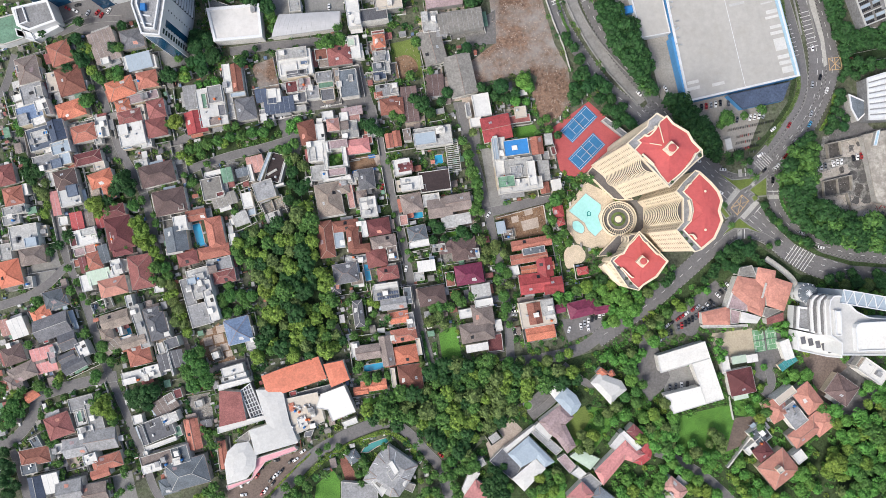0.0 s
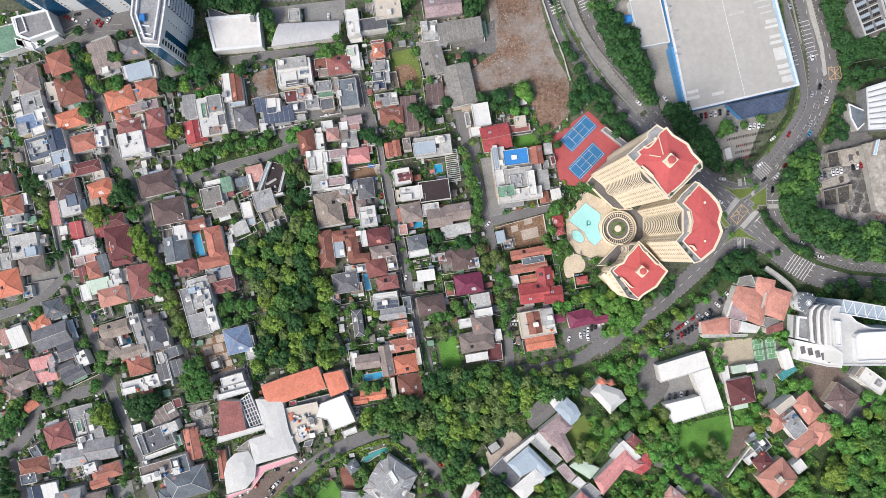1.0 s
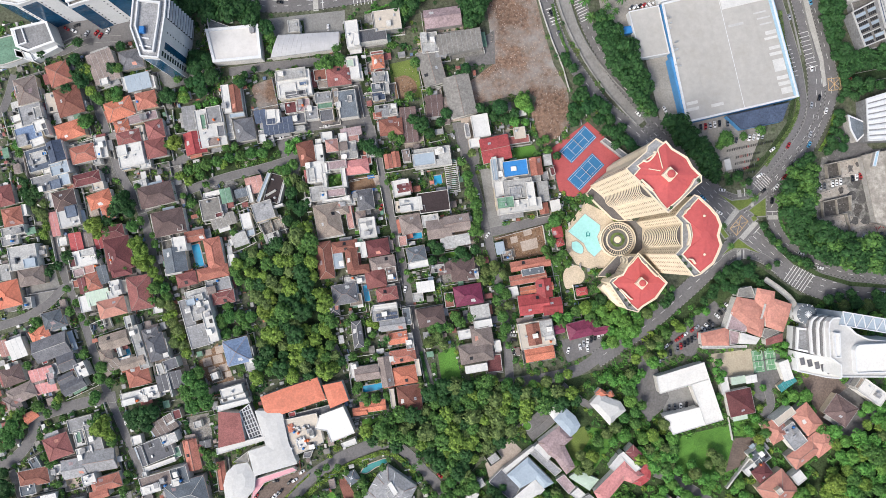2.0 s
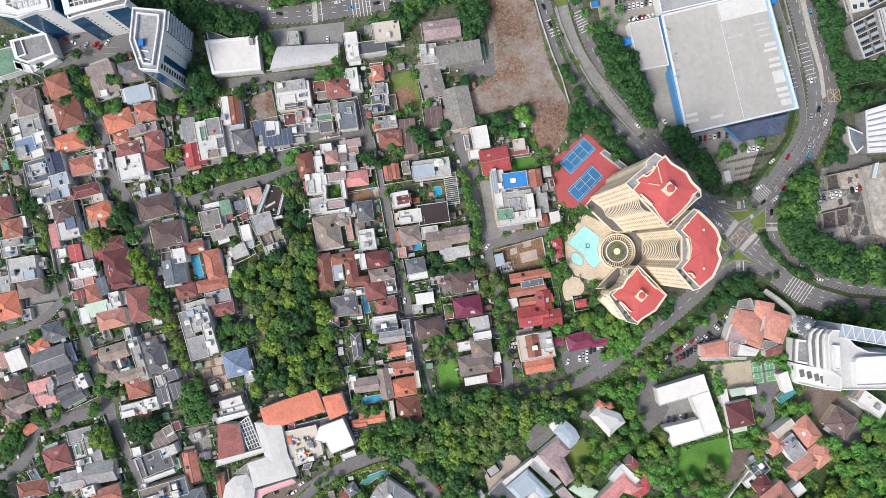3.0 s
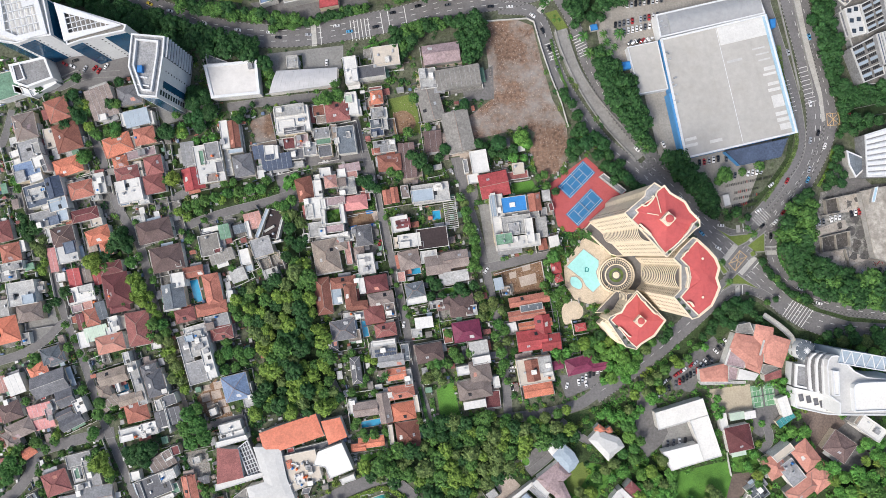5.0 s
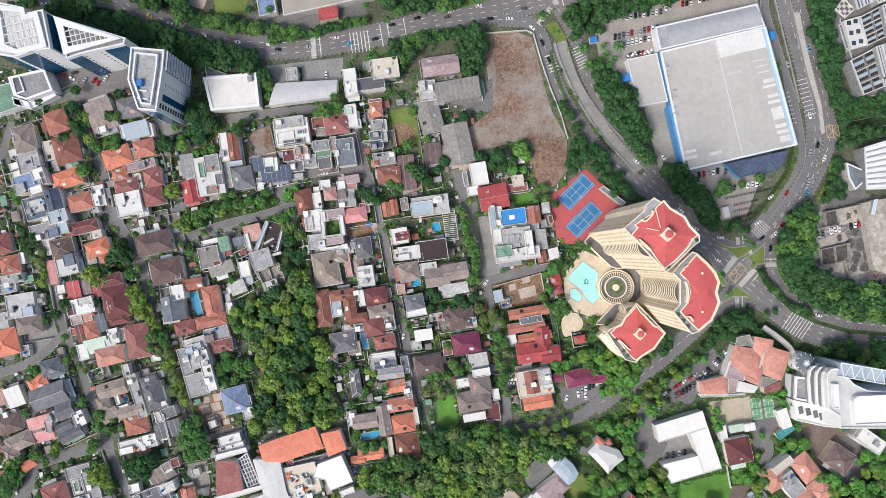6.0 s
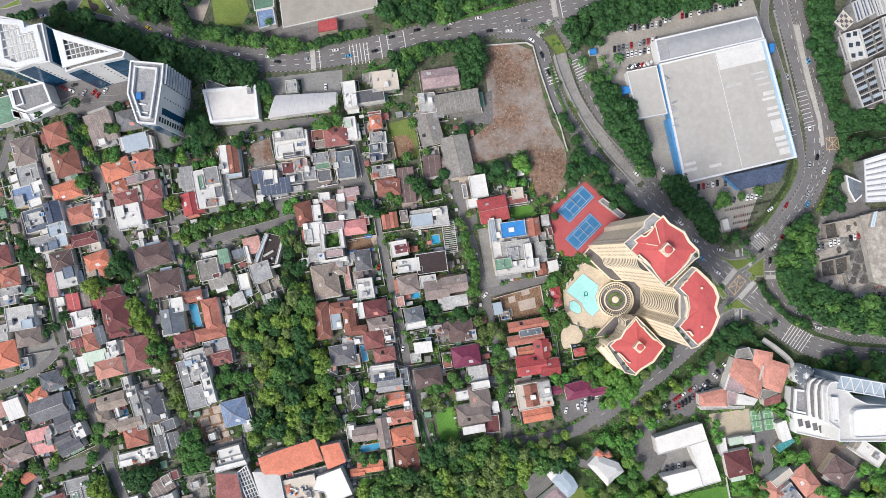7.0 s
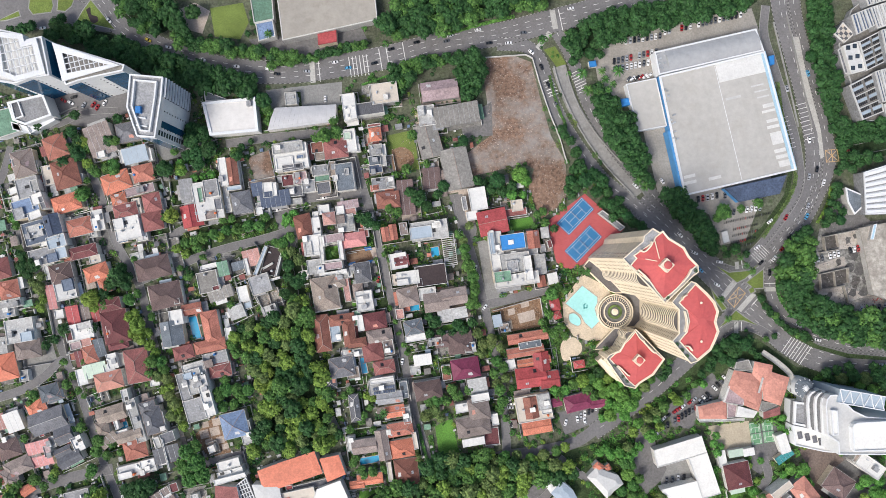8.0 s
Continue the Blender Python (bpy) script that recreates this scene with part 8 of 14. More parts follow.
block(h, [(171.3, -38.6), (188.0, -34.8), (190.2, -36.8), (190.4, -46.8), (172.2, -46.8)], 6.4, "salm", 0.9, False)
block(h, [(190.6, -36.5), (197.6, -38.0), (196.3, -45.7), (191.0, -46.4)], 5.6, "mauve", 0)
block(h, [(209.4, -28.9), (210.4, -29.0), (213.2, -19.1), (212.2, -18.8)], 9.3, "wht", 0)
block(h, [(172.6, -47.0), (191.1, -47.0), (202.6, -46.5), (202.3, -48.3), (172.8, -49.3)], 5, "lgr", 0)
block(h, [(187.1, -35.1), (188.3, -35.4), (191.8, -24.7), (190.6, -24.5)], 7.8, "wht", 0)

# ---- houses ----

h = house(-6.9, 137.9, 12, "asb", "shed")
wing(h, -6.6, 137.4, 15.2, 22.6, 15, 5.85, "lgable", "asb")

h = house(11.8, 119.1, 10, "asb", "shed")
wing(h, 12.0, 118.9, 18.2, 27.4, 13, 6.05, "lgable", "asb")

h = house(-6.1, 77.8, 8, "lgr", "flat")
wing(h, -6.1, 77.8, 24.6, 12.7, 8, 7.76, "flat", "lgr", 6)
wing(h, -11.7, 76.3, 14.9, 8.2, 8, 8.24, "flat", "sky", 0)

h = house(-30.1, 76.7, 9, "ter", "gable")
wing(h, -30.1, 76.7, 5.2, 10.5, 9, 5.98, "gable", "ter")
wing(h, -35.3, 75.2, 5.2, 9.7, 9, 6.37, "gable", "ter")
wing(h, -23.3, 78.9, 5.2, 8.2, 9, 6.79, "flat", "brn")

h = house(26.0, 98.8, 10, "wht", "flat")
wing(h, 26.0, 98.8, 11.2, 15.0, 10, 6.64, "flat", "wht", 0)
wing(h, 22.3, 87.6, 7.5, 6.0, 10, 5.92, "flat", "wht", 0)
wing(h, 17.1, 95.8, 3.0, 9.0, 10, 6.49, "flat", "gry", 1)

h = house(35.7, 83.4, 12, "bred", "gable")
wing(h, 35.7, 83.4, 19.4, 16.4, 12, 7.45, "lgable", "bred")

h = house(52.0, 94.4, 8, "cream", "flat")
wing(h, 52.0, 94.4, 7.5, 7.5, 8, 5.54, "flat", "cream", 1)
wing(h, 51.0, 90.0, 15.0, 5.3, 8, 4.12, "flat", "red", 0)

h = house(49.1, 67.3, 8, "lgr", "flat")
wing(h, 49.1, 67.3, 31.4, 14.9, 8, 7.22, "flat", "lgr")
wing(h, 48.6, 70.3, 16.4, 10.4, 8, 8.94, "flat", "cyan", 0)
wing(h, 38.6, 61.4, 8.9, 31.3, 8, 7.85, "flat", "pale")
wing(h, 35.5, 69.5, 3.0, 16.3, 8, 9.94, "flat", "wht", 0)
wing(h, 50.2, 56.6, 19.3, 12.6, 8, 10.30, "flat", "lgr", 4)
wing(h, 48.3, 54.0, 7.4, 8.1, 8, 10.99, "flat", "gry", 3)
wing(h, 51.5, 45.4, 29.0, 8.2, 8, 9.41, "flat", "pale")
wing(h, 58.6, 52.9, 5.2, 16.3, 8, 11.33, "flat", "wht", 1)
wing(h, 41.9, 47.4, 11.1, 7.4, 8, 11.87, "flat", "green")

h = house(62.5, 71.8, 8, "ter", "gable")
wing(h, 62.5, 71.8, 8.2, 11.9, 8, 7.45, "gable", "ter")

h = house(70.4, 76.4, 8, "lgr", "shed")
wing(h, 70.4, 76.4, 5.3, 7.5, 8, 5.15, "shed", "lgr")
wing(h, 69.1, 65.9, 3.8, 5.3, 8, 4.08, "flat", "gry", 0)

h = house(73.9, 68.9, 15, "mar", "flat")
wing(h, 73.9, 68.9, 3.0, 5.3, 15, 4.15, "flat", "mar", 0)

h = house(67.3, 55.4, 8, "lgr", "shed")
wing(h, 67.3, 55.4, 7.5, 13.5, 8, 5.58, "shed", "lgr")

h = house(75.6, 46.0, 12, "wht", "shed")
wing(h, 75.6, 46.0, 6.8, 7.5, 12, 5.31, "shed", "wht")

h = house(68.1, 44.1, 10, "ter", "gable")
wing(h, 68.1, 44.1, 6.0, 7.5, 10, 5.28, "gable", "ter")

h = house(-163.3, 25.8, 12, "ter", "gable")
wing(h, -163.3, 25.8, 13.5, 7.5, 12, 5.82, "gable", "ter")
wing(h, -150.3, 13.5, 11.2, 22.4, 12, 6.33, "hip", "ter")
wing(h, -151.0, 1.6, 20.9, 8.2, 12, 6.54, "hip", "ter")

h = house(-176.0, 9.8, 10, "slate", "gable")
wing(h, -176.0, 9.8, 15.0, 16.5, 10, 6.54, "gable", "slate")
wing(h, -172.7, 20.4, 8.9, 9.7, 10, 8.08, "flat", "wht", 1)
wing(h, -177.3, 2.3, 11.2, 4.5, 10, 5.92, "flat", "wht")

h = house(-168.5, -2.9, 14, "red", "hip")
wing(h, -168.5, -2.9, 13.5, 9.0, 14, 6.37, "hip", "red")

h = house(-147.3, -7.0, 14, "gry", "flat")
wing(h, -147.3, -7.0, 16.5, 9.0, 14, 6.29, "flat", "gry", 3)

h = house(-144.3, -14.4, 10, "red", "hip")
wing(h, -144.3, -14.4, 15.0, 9.7, 10, 6.32, "hip", "red")

h = house(-138.7, 9.8, 10, "wht", "flat")
wing(h, -138.7, 9.8, 4.5, 7.5, 10, 6.37, "flat", "wht", 1)

h = house(-89.4, 47.1, 8, "cream", "flat")
wing(h, -89.4, 47.1, 4.5, 4.5, 8, 5.15, "flat", "cream", 0)

h = house(-77.2, 9.7, 8, "rust", "hip")
wing(h, -77.2, 9.7, 10.5, 24.7, 8, 5.90, "hip", "rust")
wing(h, -64.0, 18.8, 17.2, 7.5, 8, 6.66, "hip", "rust")
wing(h, -59.1, 9.9, 8.2, 17.9, 8, 6.93, "hip", "rust")
wing(h, -53.8, 3.6, 12.7, 6.0, 8, 7.36, "hip", "rust")
wing(h, -68.7, 11.5, 6.8, 15.0, 8, 5.13, "flat", "sky", 4)

h = house(-56.8, -3.5, 8, "lgr", "flat")
wing(h, -56.8, -3.5, 15.0, 5.3, 8, 4.92, "flat", "lgr", 5)

h = house(-42.4, 18.0, 10, "mar", "hip")
wing(h, -42.4, 18.0, 15.7, 11.2, 10, 6.53, "hip", "mar")
wing(h, -51.6, 16.6, 4.1, 10.5, 10, 6.87, "flat", "wht", 0)

h = house(-39.0, 7.5, 10, "brn", "hip")
wing(h, -39.0, 7.5, 17.2, 9.7, 10, 6.00, "hip", "brn")

h = house(-43.5, -2.2, 10, "red", "hip")
wing(h, -43.5, -2.2, 13.5, 12.7, 10, 6.14, "hip", "red")
wing(h, -33.0, 0.5, 6.7, 9.7, 10, 6.56, "flat", "brn", 3)

h = house(-36.0, -12.7, 10, "red", "hip")
wing(h, -36.0, -12.7, 14.2, 9.0, 10, 5.89, "hip", "red")

h = house(-64.0, -12.6, 10, "dgr", "hip")
wing(h, -64.0, -12.6, 16.5, 13.5, 10, 6.38, "hip", "dgr")
wing(h, -71.7, -22.2, 7.5, 9.8, 10, 5.07, "hip", "dgr")
wing(h, -56.7, -16.5, 8.3, 7.5, 10, 5.34, "flat", "tan", 1)

h = house(-54.1, 19.8, 10, "green", "flat")
wing(h, -54.1, 19.8, 5.3, 9.8, 10, 5.25, "flat", "green", 1)

h = house(-26.6, 57.6, 10, "wht", "flat")
wing(h, -26.6, 57.6, 11.2, 10.5, 10, 7.19, "flat", "wht")
wing(h, -24.4, 57.6, 9.7, 7.5, 10, 6.92, "gable", "mar")

h = house(-20.2, 46.5, 8, "wht", "flat")
wing(h, -20.2, 46.5, 14.9, 8.9, 8, 8.38, "flat", "wht", 5)
wing(h, -27.5, 45.3, 6.7, 7.5, 8, 6.03, "flat", "cream")

h = house(-5.0, 48.3, 8, "choc", "flat")
wing(h, -5.0, 48.3, 20.1, 13.4, 8, 8.24, "flat", "choc", 1)

h = house(-20.4, 33.7, 12, "brn", "hip")
wing(h, -20.4, 33.7, 14.2, 12.7, 12, 6.00, "hip", "brn")
wing(h, -7.3, 35.9, 11.2, 8.2, 8, 6.43, "flat", "lgr", 3)

h = house(-1.6, 30.4, 8, "brn", "gable")
wing(h, -1.6, 30.4, 16.4, 12.7, 8, 6.59, "gable", "brn")
wing(h, 5.1, 21.0, 11.2, 7.5, 8, 6.09, "shed", "lgr")

h = house(-25.6, 22.5, 8, "pnk", "flat")
wing(h, -25.6, 22.5, 5.2, 6.7, 8, 6.23, "flat", "pnk", 0)

h = house(-16.5, 13.7, 12, "slate", "hip")
wing(h, -16.5, 13.7, 12.7, 10.4, 12, 7.39, "hip", "slate")
wing(h, -15.4, 6.9, 13.5, 4.5, 10, 6.84, "flat", "wht", 0)

h = house(-10.6, -7.8, 8, "wht", "shed")
wing(h, -10.6, -7.8, 12.0, 7.5, 8, 5.86, "shed", "wht")

h = house(-15.5, -14.8, 8, "lgr", "flat")
wing(h, -15.5, -14.8, 6.8, 6.0, 8, 4.69, "flat", "lgr", 1)

h = house(-2.4, 4.2, 8, "lgr", "flat")
wing(h, -2.4, 4.2, 9.0, 5.2, 8, 6.42, "flat", "lgr", 3)

h = house(10.3, 34.1, 10, "brn", "gable")
wing(h, 10.3, 34.1, 17.2, 11.2, 10, 7.28, "gable", "brn")
wing(h, 10.7, 22.8, 16.5, 7.5, 10, 6.09, "shed", "lgr")

h = house(39.0, 17.7, 12, "sky", "shed")
wing(h, 39.0, 17.7, 6.0, 8.3, 12, 3.70, "shed", "sky")

h = house(43.9, 13.2, 10, "tan", "flat")
wing(h, 43.9, 13.2, 6.0, 5.3, 10, 3.63, "flat", "tan", 3)

h = house(58.9, 7.2, 10, "ter", "gable")
wing(h, 58.9, 7.2, 26.9, 6.7, 10, 6.28, "gable", "ter")
wing(h, 57.4, -2.2, 24.7, 6.7, 10, 6.08, "gable", "ter")
wing(h, 60.3, 2.4, 14.9, 4.5, 10, 6.99, "flat", "slate", 4)
wing(h, 63.2, -9.1, 22.5, 5.3, 10, 5.10, "gable", "org")

h = house(67.9, -8.9, 8, "bred", "gable")
wing(h, 67.9, -8.9, 10.5, 12.7, 8, 6.09, "gable", "bred")
wing(h, 61.1, -19.3, 20.2, 13.5, 8, 6.25, "gable", "bred")
wing(h, 73.4, -20.7, 12.7, 11.2, 8, 6.61, "gable", "bred")

h = house(47.8, -10.9, 12, "wht", "flat")
wing(h, 47.8, -10.9, 6.0, 6.0, 12, 5.18, "flat", "wht", 0)

h = house(11.1, 3.0, 8, "dbrn", "hip")
wing(h, 14.2, 3.4, 16.5, 14.7, 8, 5.85, "hip", "dbrn")
wing(h, 3.2, 4.6, 11.5, 8.6, 8, 5.4, "hip", "dbrn")
wing(h, 20.8, 0.4, 7.5, 6.7, 8, 6.21, "flat", "lgr")

h = house(17.7, -13.2, 10, "pur", "hip")
wing(h, 17.7, -13.2, 18.7, 13.4, 10, 7.27, "hip", "pur")
wing(h, 5.1, -16.6, 6.0, 9.8, 8, 4.93, "flat", "rust", 0)

h = house(-257.2, -29.4, 16, "slate", "hip")
wing(h, -257.2, -29.4, 13.5, 11.2, 16, 5.81, "hip", "slate")

h = house(-271.8, -94.3, 35, "org", "gable")
wing(h, -271.8, -94.3, 9.8, 5.3, 35, 4.61, "gable", "org")

h = house(-207.0, -31.2, 14, "lgr", "flat")
wing(h, -207.0, -31.2, 4.5, 8.2, 14, 6.19, "flat", "lgr", 3)

h = house(-166.2, -26.9, 16, "gry", "flat")
wing(h, -166.2, -26.9, 7.4, 22.3, 16, 8.97, "flat", "gry")
wing(h, -159.7, -21.2, 10.4, 16.3, 16, 9.68, "flat", "lgr", 4)
wing(h, -158.4, -39.6, 14.8, 14.8, 16, 9.91, "flat", "gry")
wing(h, -152.0, -30.3, 6.7, 27.4, 16, 10.41, "flat", "wht", 6)

h = house(-160.7, -14.1, 16, "lgr", "flat")
wing(h, -160.7, -14.1, 14.9, 9.7, 16, 8.21, "flat", "lgr", 4)

h = house(-134.6, -50.4, 14, "sblu", "hip")
wing(h, -134.6, -50.4, 17.2, 17.2, 14, 7.06, "hip", "sblu")
wing(h, -127.0, -55.5, 7.5, 15.0, 14, 6.14, "flat", "lgr", 3)

h = house(-150.5, -67.2, 20, "wht", "flat")
wing(h, -150.5, -67.2, 4.5, 4.5, 20, 4.27, "flat", "wht", 0)

h = house(-138.7, -76.8, 16, "wht", "flat")
wing(h, -138.7, -76.8, 15.0, 6.0, 16, 5.72, "flat", "wht", 1)
wing(h, -137.3, -82.5, 17.2, 5.2, 16, 6.36, "flat", "wht")

h = house(-55.4, -39.4, 8, "dgr", "hip")
wing(h, -55.4, -39.4, 6.7, 18.0, 8, 6.44, "hip", "dgr")

h = house(-49.0, -64.7, 8, "brn", "gable")
wing(h, -49.0, -64.7, 16.5, 9.7, 8, 6.40, "gable", "brn")
wing(h, -36.7, -63.8, 8.2, 20.2, 10, 6.79, "gable", "brn")
wing(h, -57.8, -63.3, 5.3, 9.8, 8, 4.86, "flat", "wht")

h = house(-37.4, -25.1, 8, "lgr", "flat")
wing(h, -37.4, -25.1, 17.2, 9.7, 8, 7.06, "flat", "lgr")
wing(h, -37.4, -20.9, 15.7, 3.7, 8, 7.38, "flat", "wht", 0)

h = house(-32.2, -32.7, 8, "gry", "gable")
wing(h, -32.2, -32.7, 17.2, 8.2, 8, 6.43, "gable", "gry")
wing(h, -22.9, -27.5, 5.2, 11.2, 8, 6.15, "flat", "slate")

h = house(-28.6, -41.8, 10, "org", "gable")
wing(h, -28.6, -41.8, 12.7, 8.2, 10, 5.82, "gable", "org")
wing(h, -21.1, -44.3, 5.2, 11.2, 10, 6.26, "flat", "gry", 3)

h = house(-25.5, -53.6, 10, "ter", "hip")
wing(h, -25.5, -53.6, 17.2, 9.0, 10, 6.19, "hip", "ter")
wing(h, -32.4, -55.8, 6.0, 5.3, 10, 4.88, "flat", "cream")

h = house(-24.1, -66.5, 10, "org", "hip")
wing(h, -24.1, -66.5, 15.7, 12.0, 10, 5.59, "hip", "org")
wing(h, -15.5, -61.1, 3.0, 11.2, 10, 5.99, "flat", "cream", 1)

h = house(-21.1, -81.3, 8, "rust", "hip")
wing(h, -21.1, -81.3, 15.7, 16.5, 8, 5.63, "hip", "rust")
wing(h, -32.3, -81.9, 3.0, 12.8, 8, 5.01, "flat", "cream", 0)
wing(h, -21.0, -89.0, 15.0, 6.7, 8, 6.14, "hip", "rust")

h = house(-45.5, -87.2, 8, "org", "gable")
wing(h, -45.5, -87.2, 17.3, 7.5, 8, 3.96, "gable", "org")
wing(h, -54.1, -90.7, 9.8, 5.3, 8, 4.41, "gable", "org")

h = house(-6.9, -26.8, 10, "mauve", "hip")
wing(h, -6.9, -27.6, 18.0, 12.4, 10, 7.2, "hip", "dbrn")

h = house(25.6, -24.5, 10, "lgr", "shed")
wing(h, 25.6, -24.5, 12.7, 9.7, 10, 6.50, "shed", "lgr")

h = house(26.6, -40.0, 10, "brn", "hip")
wing(h, 26.6, -40.0, 14.1, 14.9, 10, 8.44, "hip", "brn")
wing(h, 22.9, -51.2, 22.3, 12.7, 10, 8.16, "hip", "brn")
wing(h, 23.0, -61.6, 14.9, 5.2, 10, 7.04, "shed", "wht")
wing(h, 27.3, -32.1, 11.9, 5.2, 10, 9.03, "flat", "wht", 0)
wing(h, 15.5, -39.2, 9.0, 6.0, 10, 7.40, "flat", "wht", 1)
wing(h, 37.2, -47.0, 4.5, 7.5, 10, 6.06, "flat", "wht", 0)

h = house(35.1, -58.8, 6, "mar", "flat")
wing(h, 35.1, -58.8, 9.8, 11.3, 6, 3.98, "flat", "mar", 0)

h = house(62.8, -39.2, 10, "cream", "flat")
wing(h, 62.8, -39.2, 23.1, 17.2, 10, 7.12, "flat", "cream", 5)
wing(h, 60.9, -39.1, 9.0, 14.2, 10, 7.54, "gable", "rust")
wing(h, 70.2, -36.5, 6.7, 12.7, 10, 7.89, "flat", "wht", 5)

h = house(64.8, -51.7, 10, "org", "gable")
wing(h, 64.8, -51.7, 19.4, 9.7, 10, 6.42, "gable", "org")

h = house(93.0, -35.9, 14, "pur", "hip")
wing(h, 93.0, -35.9, 19.5, 11.2, 14, 5.53, "hip", "pur")
wing(h, 78.2, -36.1, 6.8, 6.0, 14, 4.90, "gable", "pur")
wing(h, 106.0, -36.9, 11.2, 5.2, 10, 6.00, "gable", "pur")

h = house(93.3, -11.1, 10, "bred", "hip")
wing(h, 93.3, -11.1, 7.5, 5.3, 10, 4.52, "hip", "bred")

h = house(77.3, 28.3, 10, "bred", "hip")
wing(h, 77.3, 28.3, 6.8, 7.5, 10, 4.11, "hip", "bred")
wing(h, 78.7, 21.5, 5.3, 5.3, 20, 4.41, "hip", "bred")

h = house(198.0, -84.5, 12, "mar", "hip")
wing(h, 198.0, -84.5, 17.2, 17.2, 12, 5.50, "hip", "mar")
wing(h, 197.3, -70.1, 9.8, 5.3, 10, 3.89, "shed", "mint")
wing(h, 188.1, -73.7, 5.3, 11.3, 10, 4.25, "flat", "wht", 0)
wing(h, 198.0, -94.5, 9.8, 3.8, 12, 4.69, "shed", "mint")

h = house(228.4, -63.4, 20, "wht", "shed")
wing(h, 228.4, -63.4, 6.8, 13.5, 20, 4.80, "shed", "wht")

h = house(229.8, -72.4, 36, "teal", "shed")
wing(h, 229.8, -72.4, 12.8, 5.3, 36, 3.65, "shed", "teal")

h = house(205.9, -69.3, 10, "wht", "shed")
wing(h, 205.9, -69.3, 7.5, 5.3, 10, 4.05, "shed", "wht")

h = house(283.4, -77.1, -35, "wht", "flat")
wing(h, 283.4, -77.1, 18.6, 9.7, -35, 8.60, "flat", "wht", 1)
wing(h, 278.4, -73.6, 11.2, 7.5, -35, 7.89, "flat", "tan", 1)

h = house(-59.0, 159.0, 8, "wht", "flat")
wing(h, -59.0, 159.0, 8.9, 17.8, 8, 8.73, "flat", "wht")

h = house(-45.3, 158.3, 8, "dgr", "flat")
wing(h, -45.3, 158.3, 17.9, 8.2, 8, 8.43, "flat", "dgr", 1)

h = house(-35.9, 168.3, 8, "cream", "flat")
wing(h, -35.9, 168.3, 17.9, 13.4, 8, 8.67, "flat", "cream", 3)

h = house(-98.2, 165.4, 6, "lgr", "flat")
wing(h, -98.2, 165.4, 7.5, 8.2, 6, 5.58, "flat", "lgr", 1)

h = house(0.6, 170.8, 8, "mauve", "gable")
wing(h, 0.6, 170.8, 24.7, 12.7, 8, 6.39, "gable", "mauve")

h = house(11.8, 154.6, 10, "asb", "shed")
wing(h, 11.8, 154.6, 29.9, 13.5, 10, 6.74, "shed", "asb")

h = house(-8.0, 153.9, 8, "lgr", "flat")
wing(h, -8.0, 153.9, 11.2, 13.5, 8, 6.53, "flat", "lgr", 3)

h = house(-0.5, 147.6, 8, "gry", "shed")
wing(h, -0.5, 147.6, 7.5, 6.0, 8, 6.11, "shed", "gry")

h = house(-221.1, -137.2, 17, "ter", "hip")
wing(h, -221.1, -137.2, 20.2, 9.7, 17, 6.21, "hip", "ter")
wing(h, -225.3, -144.5, 12.7, 6.0, 17, 6.79, "gable", "ter")
wing(h, -231.9, -134.8, 9.0, 6.7, 17, 6.91, "flat", "wht")

h = house(-269.1, -133.6, 12, "rust", "hip")
wing(h, -269.1, -133.6, 20.2, 11.2, 12, 5.83, "hip", "rust")
wing(h, -272.5, -141.7, 10.5, 6.7, 12, 6.24, "flat", "slate")

h = house(-267.4, -154.6, 12, "navy", "gable")
wing(h, -267.4, -154.6, 9.7, 16.5, 12, 6.53, "gable", "navy")
wing(h, -257.7, -151.1, 10.5, 13.5, 12, 6.04, "shed", "wht")

h = house(-245.1, -156.5, 12, "gry", "gable")
wing(h, -245.1, -156.5, 17.2, 15.0, 12, 6.49, "gable", "gry")

h = house(-228.8, -157.5, 12, "brn", "gable")
wing(h, -228.8, -157.5, 16.5, 12.7, 12, 5.76, "gable", "brn")

h = house(-268.4, -125.2, 30, "slate", "flat")
wing(h, -268.4, -125.2, 6.0, 9.0, 30, 5.31, "flat", "slate", 1)

h = house(-185.4, -135.9, 16, "brn", "flat")
wing(h, -185.4, -135.9, 26.1, 11.2, 16, 6.90, "flat", "brn", 6)
wing(h, -194.5, -136.2, 3.0, 12.7, 16, 5.90, "flat", "wht", 0)
wing(h, -172.3, -132.1, 11.2, 11.2, 16, 7.24, "flat", "slate", 5)

h = house(-167.8, -144.3, 15, "slate", "hip")
wing(h, -167.8, -144.3, 27.6, 18.7, 15, 7.19, "hip", "slate")
wing(h, -180.2, -153.0, 12.7, 10.5, 15, 5.91, "hip", "slate")

h = house(-145.4, -133.0, 8, "ter", "gable")
wing(h, -145.4, -133.0, 5.3, 18.8, 8, 4.46, "gable", "ter")

h = house(34.5, -121.8, 35, "lgr", "shed")
wing(h, 34.5, -121.8, 6.8, 5.3, 35, 4.51, "shed", "lgr")

h = house(25.1, -138.7, 30, "lgr", "shed")
wing(h, 25.1, -138.7, 6.8, 5.3, 30, 4.46, "shed", "lgr")

